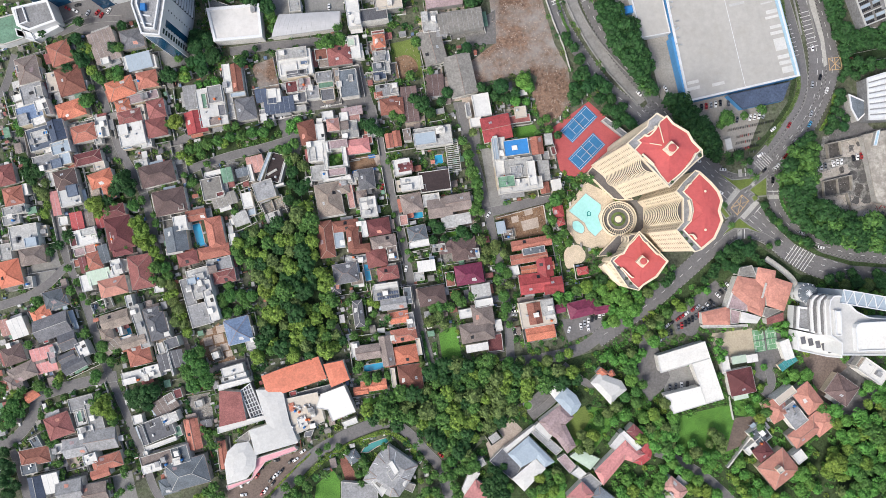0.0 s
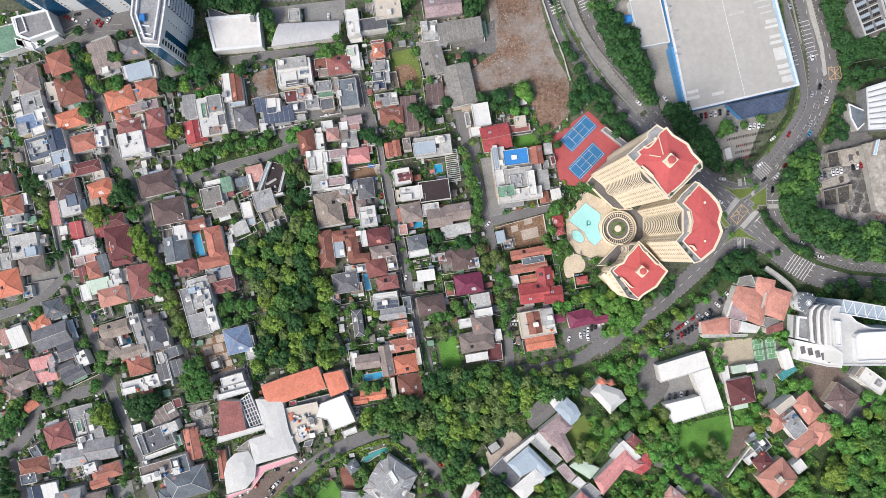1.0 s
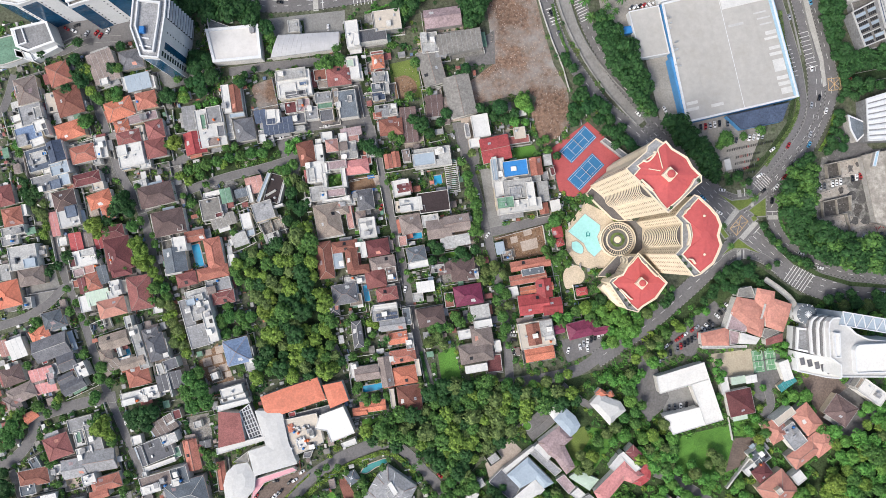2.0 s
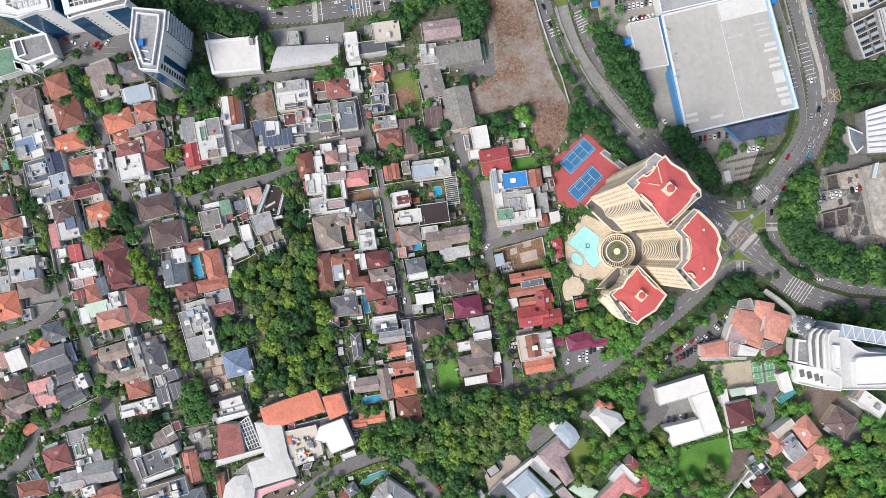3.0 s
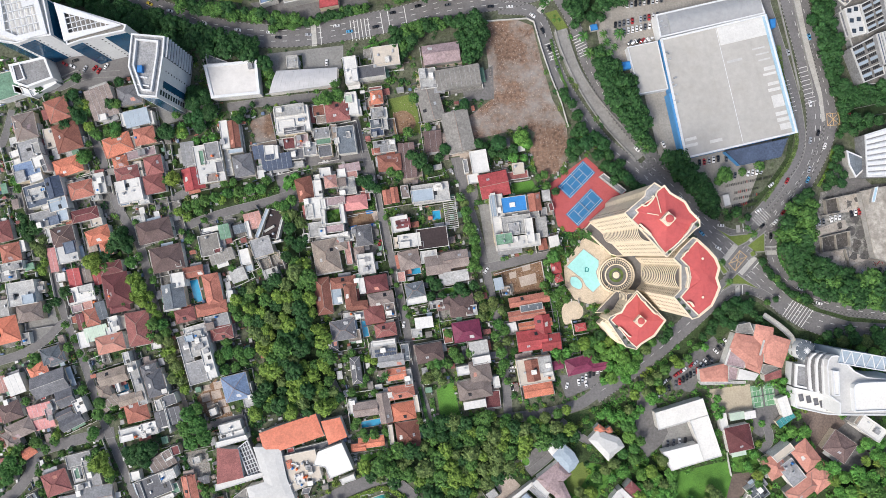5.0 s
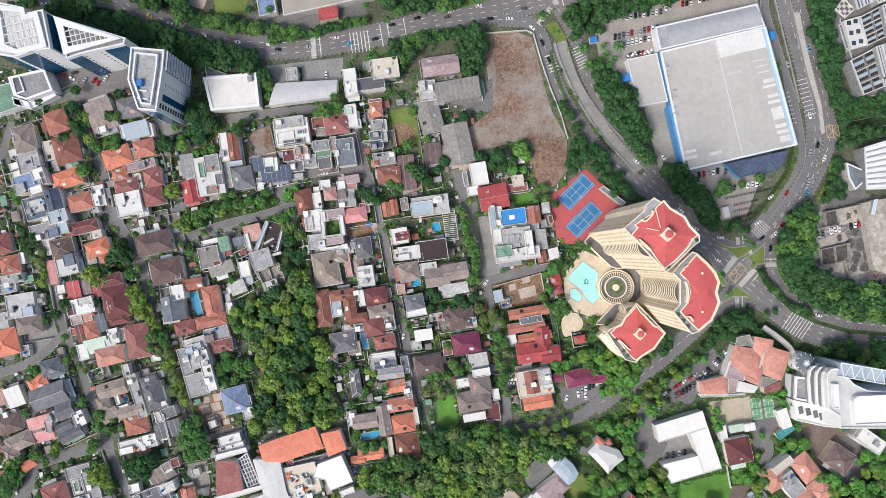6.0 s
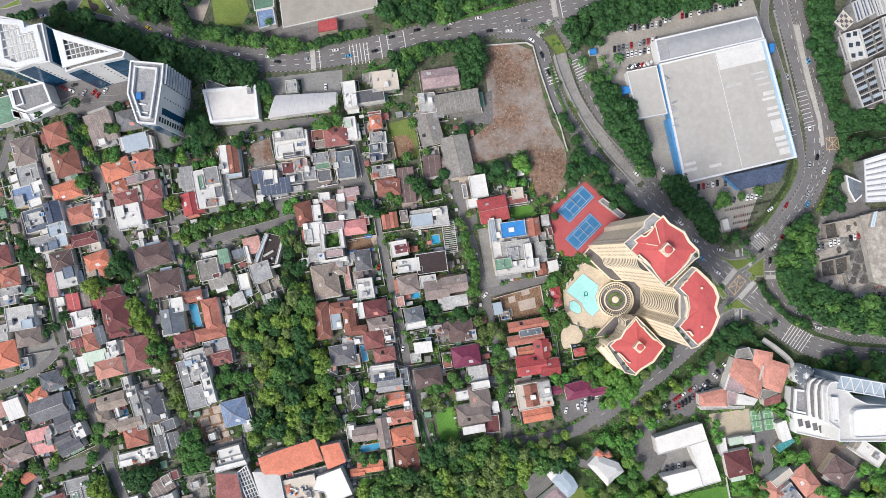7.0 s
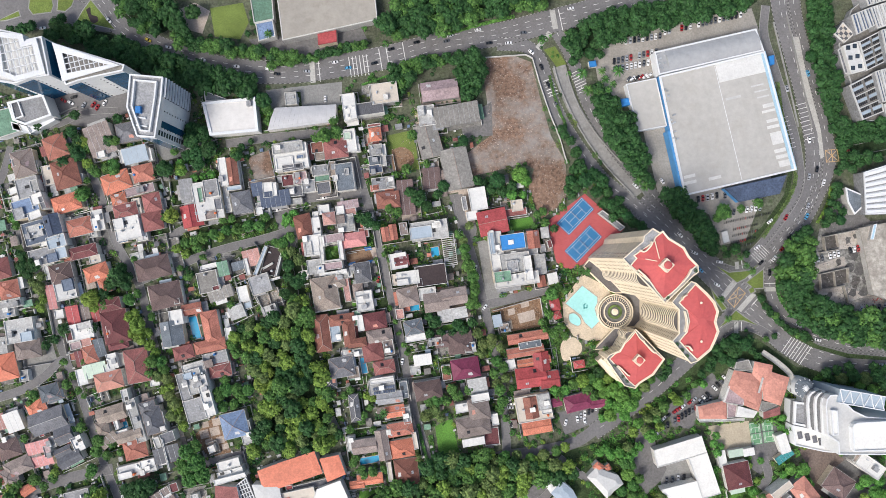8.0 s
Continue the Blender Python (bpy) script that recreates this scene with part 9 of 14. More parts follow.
h = house(240.9, -95.0, 38, "salm", "hip")
wing(h, 240.9, -95.0, 13.4, 18.6, 38, 7.64, "hip", "salm")
wing(h, 221.4, -102.8, 13.5, 15.0, 30, 5.87, "hip", "salm")
wing(h, 251.0, -110.2, 16.5, 15.0, 38, 6.26, "hip", "salm")
wing(h, 239.6, -117.6, 22.4, 11.2, 38, 6.56, "hip", "salm")
wing(h, 232.0, -106.3, 16.4, 11.2, -52, 6.91, "flat", "gry", 4)
wing(h, 225.7, -93.0, 5.2, 14.9, -52, 8.12, "flat", "cream", 0)

h = house(221.9, -141.7, 38, "salm", "hip")
wing(h, 221.9, -141.7, 21.7, 19.4, 38, 6.59, "hip", "salm")
wing(h, 220.0, -140.5, 3.7, 3.7, 38, 12.07, "flat", "cream", 0)

h = house(236.0, -133.7, 38, "wht", "flat")
wing(h, 236.0, -133.7, 7.5, 7.5, 38, 6.16, "flat", "wht", 0)

h = house(211.6, -130.6, 38, "mar", "hip")
wing(h, 211.6, -130.6, 11.2, 9.7, 38, 6.34, "hip", "mar")
wing(h, 210.6, -119.9, 11.3, 11.3, 38, 4.92, "flat", "slate", 6)

h = house(206.8, -127.4, -52, "wht", "flat")
wing(h, 206.8, -127.4, 5.3, 13.5, -52, 4.86, "flat", "wht", 3)

h = house(264.4, -89.8, -35, "dbrn", "hip")
wing(h, 264.4, -89.8, 18.0, 15.7, -35, 5.90, "hip", "dbrn")

h = house(153.8, -154.9, -40, "pnk", "hip")
wing(h, 153.8, -154.9, 15.0, 9.7, -40, 6.06, "hip", "pnk")

h = house(152.0, -160.6, -40, "cream", "flat")
wing(h, 152.0, -160.6, 11.2, 7.5, -40, 5.68, "flat", "cream", 3)

# the rows of houses round the white tower and the old lanes
homestead((-254.0, 133.4, 15.1, 15.4, 20, 6, "hip", "ter"), (-247.2, 115.4, 17.6, 19.0, 16, 6, "hip", "rust"), (-260.2, 114.5, 6.9, 13.3, 12, 4, "flat", "cream"), (-237.8, 112.9, 2.8, 5.7, 10, 4, "flat", "wht", 0))
homestead((-275.3, 122.2, 15.1, 17.6, 14, 6, "hip", "brn"), (-280.5, 122.7, 2.8, 5.0, 14, 6.6, "flat", "wht", 0), (-267.8, 120.8, 2.5, 7.6, 14, 4, "flat", "wht", 0))
homestead((-271.4, 106.3, 14.8, 13.2, 15, 7, "flat", "gry", 3), (-266.3, 107.4, 5.0, 7.5, 15, 8, "flat", "lgr", 0), (-283.5, 104.5, 7.0, 4.3, 20, 3, "flat", "wht", 0), (-282.0, 98.8, 6.1, 4.6, 20, 3, "flat", "wht", 0))
homestead((-272.5, 92.5, 17.5, 12.5, 16, 7, "flat", "sblu", 2), (-264.4, 98.5, 8.2, 7.0, 20, 8.5, "flat", "wht", 0), (-260.7, 96.0, 3.2, 8.7, 20, 8.6, "flat", "dgr", 0), (-266.6, 88.0, 8.8, 5.0, 20, 7.4, "flat", "wht", 0))
homestead((-246.6, 95.8, 18.8, 11.6, 18, 6, "hip", "org"), (-240.6, 99.7, 7.6, 6.3, 18, 5, "flat", "ter", 0))
homestead((-262.4, 77.3, 22.5, 15.0, 16, 8, "flat", "blu", 3), (-265.4, 77.2, 10.0, 8.2, 16, 8.6, "flat", "lgr", 1), (-253.9, 81.5, 10.7, 13.7, 16, 9, "gable", "navy"), (-261.1, 79.9, 3.2, 2.5, 16, 9, "flat", "cyan", 0))
homestead((-251.7, 70.4, 12.5, 8.3, 16, 8, "flat", "sky", 2), (-261.2, 70.0, 6.3, 5.5, 16, 6, "flat", "wht", 0))
homestead((-237.7, 80.3, 17.0, 11.6, 14, 6, "hip", "ter"), (-247.4, 82.2, 7.6, 7.6, 14, 4, "flat", "cream", 1))
homestead((-226.6, 84.7, 7.8, 13.9, 12, 4, "flat", "pale", 3), (-229.7, 76.5, 5.1, 6.3, 12, 4, "flat", "lgr", 1))
homestead((-213.6, 110.0, 18.8, 13.2, 20, 6, "hip", "org"), (-202.6, 111.7, 6.3, 8.8, 16, 5.4, "flat", "tan", 1))
homestead((-196.0, 115.9, 14.1, 11.6, 12, 6, "hip", "ter"), (-199.0, 104.4, 20.8, 5.8, 14, 5, "flat", "mauve", 4))
homestead((-212.2, 98.4, 10.1, 8.8, 15, 5.5, "hip", "org"), (-207.2, 89.9, 16.3, 11.9, 14, 6, "hip", "red"))
homestead((-190.0, 96.4, 12.1, 12.6, 12, 6, "hip", "red"), (-200.2, 93.8, 5.3, 10.8, 12, 5, "flat", "cream", 1), (-184.9, 94.3, 3.0, 10.1, 12, 3.4, "flat", "lgr", 2))
homestead((-189.6, 84.1, 13.6, 12.6, 12, 6, "hip", "red"), (-196.9, 87.3, 5.1, 7.6, 12, 4, "flat", "wht", 0))
homestead((-205.4, 79.3, 16.9, 15.0, 12, 7, "flat", "wht", 6), (-209.3, 72.0, 6.3, 4.5, 12, 5, "flat", "sblu", 0), (-197.0, 73.9, 7.6, 6.3, 12, 5, "flat", "pale", 2))
homestead((-224.4, 138.0, 17.3, 20.7, 20, 6, "shed", "brn", 1), (-223.3, 128.0, 5.3, 4.3, 15, 6.8, "flat", "wht", 0))
homestead((-206.7, 143.3, 15.7, 13.2, 12, 5, "hip", "dgr"))
homestead((-201.1, 127.9, 16.3, 10.8, 14, 6, "shed", "sky"), (-210.4, 126.9, 3.3, 8.8, 14, 5, "flat", "wht", 0), (-192.2, 128.2, 3.3, 8.8, 14, 5, "flat", "wht", 0))
homestead((-142.8, 116.6, 5.3, 18.8, 8, 6, "flat", "wht", 1), (-136.2, 117.0, 7.0, 18.2, 8, 7, "gable", "rust"), (-135.6, 105.9, 10.1, 3.0, 8, 6, "flat", "sky", 0))
homestead((-130.5, 96.4, 13.1, 14.8, 10, 6, "hip", "dgr"), (-140.9, 99.3, 3.8, 16.4, 9, 4, "flat", "lgr", 3))
homestead((-152.4, 97.5, 18.5, 25.7, 10, 7, "flat", "pale", 6), (-150.2, 105.5, 9.5, 11.5, 10, 8, "flat", "gry", 1), (-145.4, 95.1, 4.8, 7.5, 10, 7.9, "flat", "dgr", 0), (-150.3, 88.1, 7.5, 5.8, 10, 7.6, "flat", "brn", 0), (-157.1, 101.1, 3.3, 10.0, 10, 7.8, "flat", "green", 0), (-140.3, 92.3, 5.1, 5.1, 10, 4, "flat", "lgr", 1))
homestead((-163.4, 87.4, 14.1, 14.8, 12, 6, "gable", "bred"), (-165.6, 96.1, 7.6, 3.0, 10, 4, "flat", "wht", 2))
homestead((-167.1, 104.2, 9.3, 15.7, 8, 5, "shed", "gry"))
homestead((-97.7, 126.2, 22.8, 16.9, 8, 8, "flat", "wht", 1), (-99.4, 132.3, 20.0, 7.0, 8, 8.8, "flat", "lgr", 3), (-96.0, 119.2, 14.0, 4.7, 8, 8.6, "flat", "dgr", 2), (-91.2, 126.2, 5.0, 2.7, 8, 8.9, "flat", "sblu", 0), (-101.3, 122.3, 11.2, 7.5, 8, 8.5, "flat", "wht", 0))
homestead((-108.3, 98.8, 19.9, 10.6, 8, 5.5, "shed", "navy"), (-120.4, 105.2, 7.8, 8.8, 10, 5, "shed", "navy"), (-113.2, 104.6, 6.5, 10.1, 6, 6, "flat", "wht", 0), (-108.6, 105.1, 3.0, 8.8, 6, 6.6, "flat", "wht", 0))
homestead((-116.9, 92.7, 8.8, 8.3, 10, 4, "flat", "gry", 2))
homestead((-68.3, 132.4, 16.1, 13.6, 8, 6, "hip", "red"), (-80.8, 133.0, 8.1, 7.3, 8, 5, "flat", "rust", 1), (-78.2, 127.7, 8.8, 6.1, 8, 4, "flat", "tan", 2))
homestead((-100.3, 111.1, 7.8, 7.6, 8, 5, "flat", "mar", 1), (-91.8, 112.8, 8.8, 8.3, 8, 5, "flat", "mauve", 4), (-86.3, 107.3, 8.6, 8.3, 8, 5.4, "flat", "gry", 2), (-95.8, 103.9, 10.6, 7.1, 8, 5, "flat", "dgr", 2), (-94.8, 97.4, 7.6, 3.8, 8, 4, "flat", "lgr", 0))
homestead((-78.6, 117.6, 10.8, 7.3, 8, 6, "flat", "gry", 3), (-77.4, 112.7, 10.1, 4.5, 8, 5.4, "flat", "green", 0), (-76.3, 106.1, 8.8, 7.6, 8, 5, "flat", "dgr", 0))
homestead((-62.1, 113.2, 11.8, 18.2, 8, 7, "flat", "slate", 1), (-60.6, 116.5, 2.8, 4.3, 8, 7.7, "flat", "gry", 0), (-68.2, 112.5, 3.5, 3.8, 8, 7.4, "flat", "wht", 0), (-70.6, 118.7, 4.5, 10.1, 8, 5, "flat", "tan", 2))
homestead((-89.5, 80.7, 11.6, 15.7, 14, 6, "hip", "rust"), (-81.1, 80.7, 5.5, 11.6, 8, 6, "flat", "wht", 1))
homestead((-72.5, 85.6, 8.5, 8.5, 8, 7, "hip", "pnk"), (-76.1, 91.7, 7.3, 6.0, 8, 6, "flat", "wht", 1), (-82.1, 88.5, 3.8, 3.8, 8, 4, "flat", "wht", 0), (-80.2, 70.5, 12.5, 7.5, 8, 7, "flat", "wht", 1))
homestead((-60.1, 94.9, 14.1, 5.8, 10, 6, "shed", "mauve"), (-65.3, 91.1, 5.5, 5.5, 8, 6.6, "flat", "wht", 0), (-58.5, 90.2, 7.5, 5.0, 8, 5.6, "flat", "pnk", 1), (-61.6, 82.6, 11.3, 11.6, 8, 6, "flat", "lgr", 6))
homestead((-82.9, 68.1, 12.7, 13.4, 8, 7.5, "flat", "wht", 2), (-85.7, 65.8, 4.5, 8.9, 8, 8.1, "flat", "lgr", 0), (-70.2, 72.5, 14.9, 5.6, 8, 7.5, "flat", "mauve", 0), (-77.2, 70.3, 3.7, 6.7, 8, 7.9, "flat", "wht", 0), (-64.6, 64.7, 3.0, 13.4, 8, 7.5, "flat", "wht", 0), (-77.3, 62.1, 2.6, 12.7, 8, 7.5, "flat", "wht", 0), (-70.2, 54.3, 13.4, 4.9, 8, 7.3, "flat", "mauve", 0), (-71.6, 57.6, 12.7, 1.1, 8, 7.6, "flat", "wht", 0))
homestead((-81.1, 53.9, 11.2, 9.7, 8, 7, "flat", "lgr", 2), (-82.8, 62.1, 9.7, 2.2, 8, 7.6, "flat", "wht", 0), (-88.8, 48.7, 4.1, 5.2, 8, 6, "flat", "wht", 1), (-69.5, 49.8, 18.7, 1.9, 8, 7, "flat", "wht", 0))
homestead((-63.7, 49.4, 8.2, 5.2, 8, 6, "flat", "lgr", 2), (-55.6, 52.4, 6.0, 6.0, 8, 5, "flat", "lgr", 1))
homestead((-56.3, 71.5, 16.3, 9.8, 8, 6, "hip", "rose"), (-49.8, 76.4, 6.3, 6.3, 8, 5, "flat", "red", 0), (-46.6, 84.0, 7.6, 11.3, 8, 5, "flat", "lgr", 4))
homestead((-153.0, 43.7, 13.6, 14.1, 12, 5, "flat", "asb", 1), (-145.2, 36.1, 16.4, 8.3, 18, 4, "shed", "asb"), (-143.0, 52.5, 7.3, 9.8, 12, 5, "shed", "green"), (-147.2, 39.9, 5.5, 3.0, 16, 5.4, "flat", "mar", 0))
homestead((-132.9, 54.4, 8.6, 5.8, 14, 5, "shed", "slate"), (-124.1, 59.7, 11.3, 11.1, 14, 5, "shed", "pnk"), (-127.0, 53.7, 2.8, 11.3, 14, 5.8, "flat", "wht", 0), (-153.2, 53.9, 11.4, 3.3, 14, 3, "flat", "wht", 0))
homestead((-117.8, 42.3, 13.5, 12.3, 18, 7, "flat", "gry", 1), (-117.5, 57.8, 2.4, 20.4, -21, 7.4, "flat", "sky", 0))
homestead((-111.1, 57.5, 10.1, 18.9, -14, 5, "flat", "choc", 2), (-106.2, 54.3, 1.5, 13.8, -14, 6, "flat", "wht", 0), (-109.3, 45.5, 8.8, 1.5, 16, 6, "flat", "wht", 0), (-113.1, 54.3, 7.5, 1.3, 30, 5.8, "flat", "pale", 0))
homestead((-129.7, 35.8, 7.1, 10.3, 14, 5, "flat", "wht", 0), (-127.2, 28.5, 5.1, 5.1, 14, 3, "flat", "sky", 0))
homestead((-134.1, 23.5, 10.6, 8.8, 20, 4, "shed", "lgr"), (-140.2, 21.6, 3.3, 4.3, 20, 3, "flat", "wht", 0))
homestead((-111.7, 24.8, 8.8, 7.1, 20, 4, "flat", "lgr", 1))
homestead((-75.1, 36.1, 17.3, 22.1, 10, 6, "hip", "tan"), (-67.9, 43.6, 12.1, 8.0, 10, 5.8, "hip", "tan"), (-61.1, 38.6, 4.3, 16.4, 10, 5, "flat", "pnk", 0), (-64.2, 48.1, 13.9, 5.5, 10, 5, "flat", "lgr", 4), (-73.2, 25.4, 17.7, 1.8, 10, 4, "flat", "wht", 0))
homestead((-50.5, 49.9, 11.1, 13.8, 8, 6, "hip", "dgr"), (-53.7, 38.0, 7.1, 8.8, 8, 4, "hip", "brn"))
homestead((-49.0, 31.1, 11.3, 13.8, 8, 6, "flat", "pale", 4), (-51.4, 31.7, 5.8, 5.0, 8, 6.8, "flat", "wht", 0))
homestead((-290.0, 52.5, 11.1, 13.6, 14, 5, "hip", "red"), (-284.9, 38.6, 13.6, 12.3, 12, 5, "hip", "ter"), (-277.4, 43.1, 3.3, 7.6, 12, 4, "flat", "wht", 0))
homestead((-284.2, 29.2, 15.4, 5.8, 12, 5, "flat", "lgr", 3), (-287.5, 22.9, 11.4, 6.3, 12, 3, "flat", "gry", 2))
homestead((-276.8, 11.6, 18.8, 15.7, 10, 6, "flat", "lgr", 4), (-289.7, 1.5, 7.6, 10.8, 10, 5, "flat", "lgr", 1), (-266.0, 15.3, 5.6, 7.6, 10, 3, "flat", "cream", 1))
homestead((-272.1, -1.0, 17.4, 12.3, 10, 5, "hip", "brn"), (-283.5, -4.9, 3.8, 4.5, 10, 4, "flat", "mar", 0))
homestead((-287.1, -12.9, 16.1, 17.6, 14, 5, "hip", "porg"), (-275.9, -18.8, 6.3, 7.6, 10, 3, "flat", "lgr", 2))
homestead((-249.8, 49.3, 15.3, 13.6, 14, 6, "hip", "dbrn"), (-260.2, 50.6, 3.3, 11.4, 14, 4, "flat", "pale", 1))
homestead((-246.8, 38.6, 13.8, 13.1, 14, 6, "flat", "pale", 2), (-256.6, 33.6, 5.5, 16.1, 10, 5, "shed", "rose"), (-252.7, 22.2, 6.1, 5.6, 10, 3, "flat", "wht", 0))
homestead((-260.5, 60.8, 19.6, 11.0, 14, 7, "flat", "gry", 3), (-248.8, 63.0, 7.5, 7.5, 14, 7.6, "flat", "sky", 0), (-263.0, 54.9, 17.6, 2.3, 14, 6, "flat", "wht", 0))
homestead((-235.4, 63.7, 18.8, 8.3, 14, 6, "hip", "mar"), (-227.8, 58.8, 7.6, 5.0, 14, 5, "flat", "cream", 2))
homestead((-226.3, 49.9, 16.3, 10.6, 20, 6, "hip", "org"), (-221.4, 41.7, 7.8, 10.6, 20, 5.6, "hip", "org"), (-231.4, 43.1, 6.1, 8.3, 14, 4, "shed", "tan"))
homestead((-242.1, 21.4, 8.6, 13.1, 10, 5, "shed", "bred"), (-235.4, 23.5, 7.3, 10.1, 10, 4, "shed", "brn"))
homestead((-217.9, 28.5, 14.8, 8.3, 14, 6, "hip", "mar"), (-227.0, 21.0, 5.5, 7.6, 14, 5, "shed", "bred"))
homestead((-213.8, 14.1, 17.6, 22.0, 12, 6, "hip", "mar"), (-215.8, 11.4, 6.5, 7.5, 12, 6.9, "flat", "wht", 1), (-212.1, 2.2, 13.8, 6.3, 12, 5.6, "hip", "mar"), (-206.1, 22.6, 4.5, 3.0, 12, 4, "flat", "wht", 0))
homestead((-237.0, 11.0, 18.5, 11.0, 14, 7, "flat", "wht", 2), (-233.5, 14.8, 10.0, 4.5, 14, 7.8, "flat", "lgr", 0), (-243.2, 8.6, 4.3, 7.0, 14, 7.6, "flat", "mar", 0))
homestead((-233.8, 4.0, 7.3, 5.8, 14, 5, "flat", "pnk", 0), (-240.4, 1.5, 7.6, 5.0, 14, 5, "flat", "mauve", 1), (-229.3, 6.5, 5.6, 5.1, 14, 4, "flat", "dgr", 1))
homestead((-231.2, -4.2, 11.1, 12.3, 12, 5, "hip", "ter"), (-224.3, 0.2, 6.8, 12.3, 14, 5, "shed", "slate"), (-237.9, -7.3, 5.0, 10.8, 12, 5, "shed", "mar"), (-243.1, -6.1, 3.8, 5.1, 12, 4, "flat", "ter", 0))
homestead((-227.4, -14.8, 15.6, 9.6, 14, 5, "shed", "mint"), (-236.2, -19.2, 6.8, 10.8, 14, 5, "flat", "wht", 0), (-215.6, -8.5, 6.8, 10.1, 14, 6, "flat", "wht", 2), (-217.8, -12.9, 7.5, 5.0, 14, 5.4, "flat", "pale", 2))
homestead((-218.0, -21.6, 18.8, 12.1, 14, 6, "hip", "salm"))
homestead((-199.3, -11.6, 16.1, 22.6, 10, 6, "hip", "red"), (-210.8, -7.6, 4.5, 8.3, 10, 4, "flat", "cream", 1), (-188.3, -23.1, 6.3, 4.5, 10, 4, "flat", "wht", 0), (-210.6, -20.1, 3.3, 7.6, 10, 3.4, "flat", "lgr", 1))
homestead((-189.1, 53.0, 23.0, 14.4, 14, 6, "hip", "dbrn"), (-200.6, 60.7, 8.8, 5.1, 14, 4, "flat", "lgr", 1))
homestead((-180.6, 34.8, 21.4, 16.6, 12, 6, "hip", "dbrn"), (-172.8, 31.1, 3.8, 3.8, 12, 6.6, "flat", "pale", 0))
homestead((-59.4, 137.4, 9.0, 15.1, 8, 6, "flat", "wht", 1), (-60.6, 140.3, 5.0, 5.0, 8, 6.8, "flat", "mint", 0), (-55.5, 132.6, 6.3, 5.0, 8, 5, "flat", "wht", 0))
homestead((-42.1, 141.6, 8.3, 9.3, 8, 6, "hip", "org"), (-43.1, 147.8, 8.8, 2.0, 8, 5, "flat", "red", 1))
homestead((-41.7, 131.1, 8.8, 7.5, 8, 6, "flat", "lgr", 4), (-36.8, 131.4, 3.3, 7.6, 8, 5, "flat", "wht", 0))
homestead((-42.4, 124.2, 8.0, 6.3, 8, 6, "flat", "slate", 2), (-37.4, 124.4, 5.0, 7.6, 8, 5, "flat", "lgr", 3), (-41.8, 118.7, 8.8, 5.5, 8, 5, "flat", "navy", 1))
homestead((-36.8, 109.2, 15.1, 8.3, 8, 5, "flat", "gry", 6), (-32.3, 109.8, 5.0, 6.3, 8, 5.6, "flat", "lgr", 2), (-42.5, 106.0, 6.0, 4.5, 8, 5, "hip", "ter"))
homestead((-33.5, 98.1, 15.6, 11.1, 6, 6, "hip", "rust"), (-29.7, 99.9, 3.0, 2.5, 6, 6.6, "flat", "wht", 0))
homestead((-21.7, 99.9, 10.9, 23.4, 6, 4, "shed", "dbrn"))
homestead((-4.6, 112.6, 11.6, 14.1, 6, 4, "shed", "dbrn"), (-3.4, 105.8, 7.6, 3.0, 6, 3, "flat", "lgr", 0))
homestead((-216.3, -43.4, 19.2, 10.5, 17, 6, "gable", "tan"), (-221.9, -53.2, 8.7, 9.9, 17, 6, "hip", "tan"), (-217.7, -60.7, 12.9, 6.9, 38, 6, "shed", "tan"), (-204.3, -58.0, 17.4, 7.2, 17, 6, "gable", "tan"), (-213.5, -49.8, 2.7, 8.4, 17, 5, "flat", "wht", 0), (-210.3, -55.2, 9.0, 1.5, 17, 5, "flat", "wht", 0))
homestead((-199.8, -47.8, 6.3, 29.4, 17, 6, "flat", "lgr", 4))
homestead((-188.5, -47.8, 12.6, 18.0, 15, 6, "hip", "char"), (-192.4, -39.5, 10.8, 8.7, 15, 6, "hip", "dgr"), (-182.2, -51.0, 3.6, 18.0, 15, 5, "flat", "wht", 2), (-194.9, -44.7, 3.3, 10.5, 15, 5, "flat", "brn", 1))
homestead((-201.0, -66.6, 15.3, 13.8, 15, 5, "hip", "ter"))
homestead((-178.7, -58.8, 9.3, 6.9, 20, 6.4, "flat", "char", 0), (-185.5, -62.1, 3.9, 7.2, 20, 6.4, "flat", "lgr", 1))
homestead((-253.2, -113.4, 17.4, 15.3, 20, 6, "hip", "red"))
homestead((-239.2, -98.9, 16.8, 9.3, 14, 4.6, "flat", "gry", 1), (-230.2, -107.9, 9.9, 19.5, 15, 4.6, "flat", "gry", 1), (-240.1, -108.1, 7.2, 11.1, 15, 4, "flat", "pale", 2), (-240.2, -107.3, 3.6, 7.8, 15, 4.7, "flat", "green", 0), (-235.9, -117.3, 10.8, 6.9, 15, 5, "flat", "wht", 2))
homestead((-242.9, -128.0, 15.6, 12.9, 12, 5, "gable", "gry"), (-225.7, -122.7, 21.0, 14.4, 10, 5, "gable", "gry"), (-254.0, -129.0, 6.6, 6.6, 12, 4, "flat", "wht", 1))
homestead((-184.1, -100.3, 16.9, 10.8, 32, 4, "shed", "brn"), (-180.7, -95.7, 6.0, 6.6, 28, 4.6, "flat", "wht", 0), (-175.2, -92.4, 5.4, 6.0, 18, 4.6, "flat", "mar", 0))
homestead((-202.1, -109.6, 6.6, 6.0, 14, 4, "flat", "wht", 0))
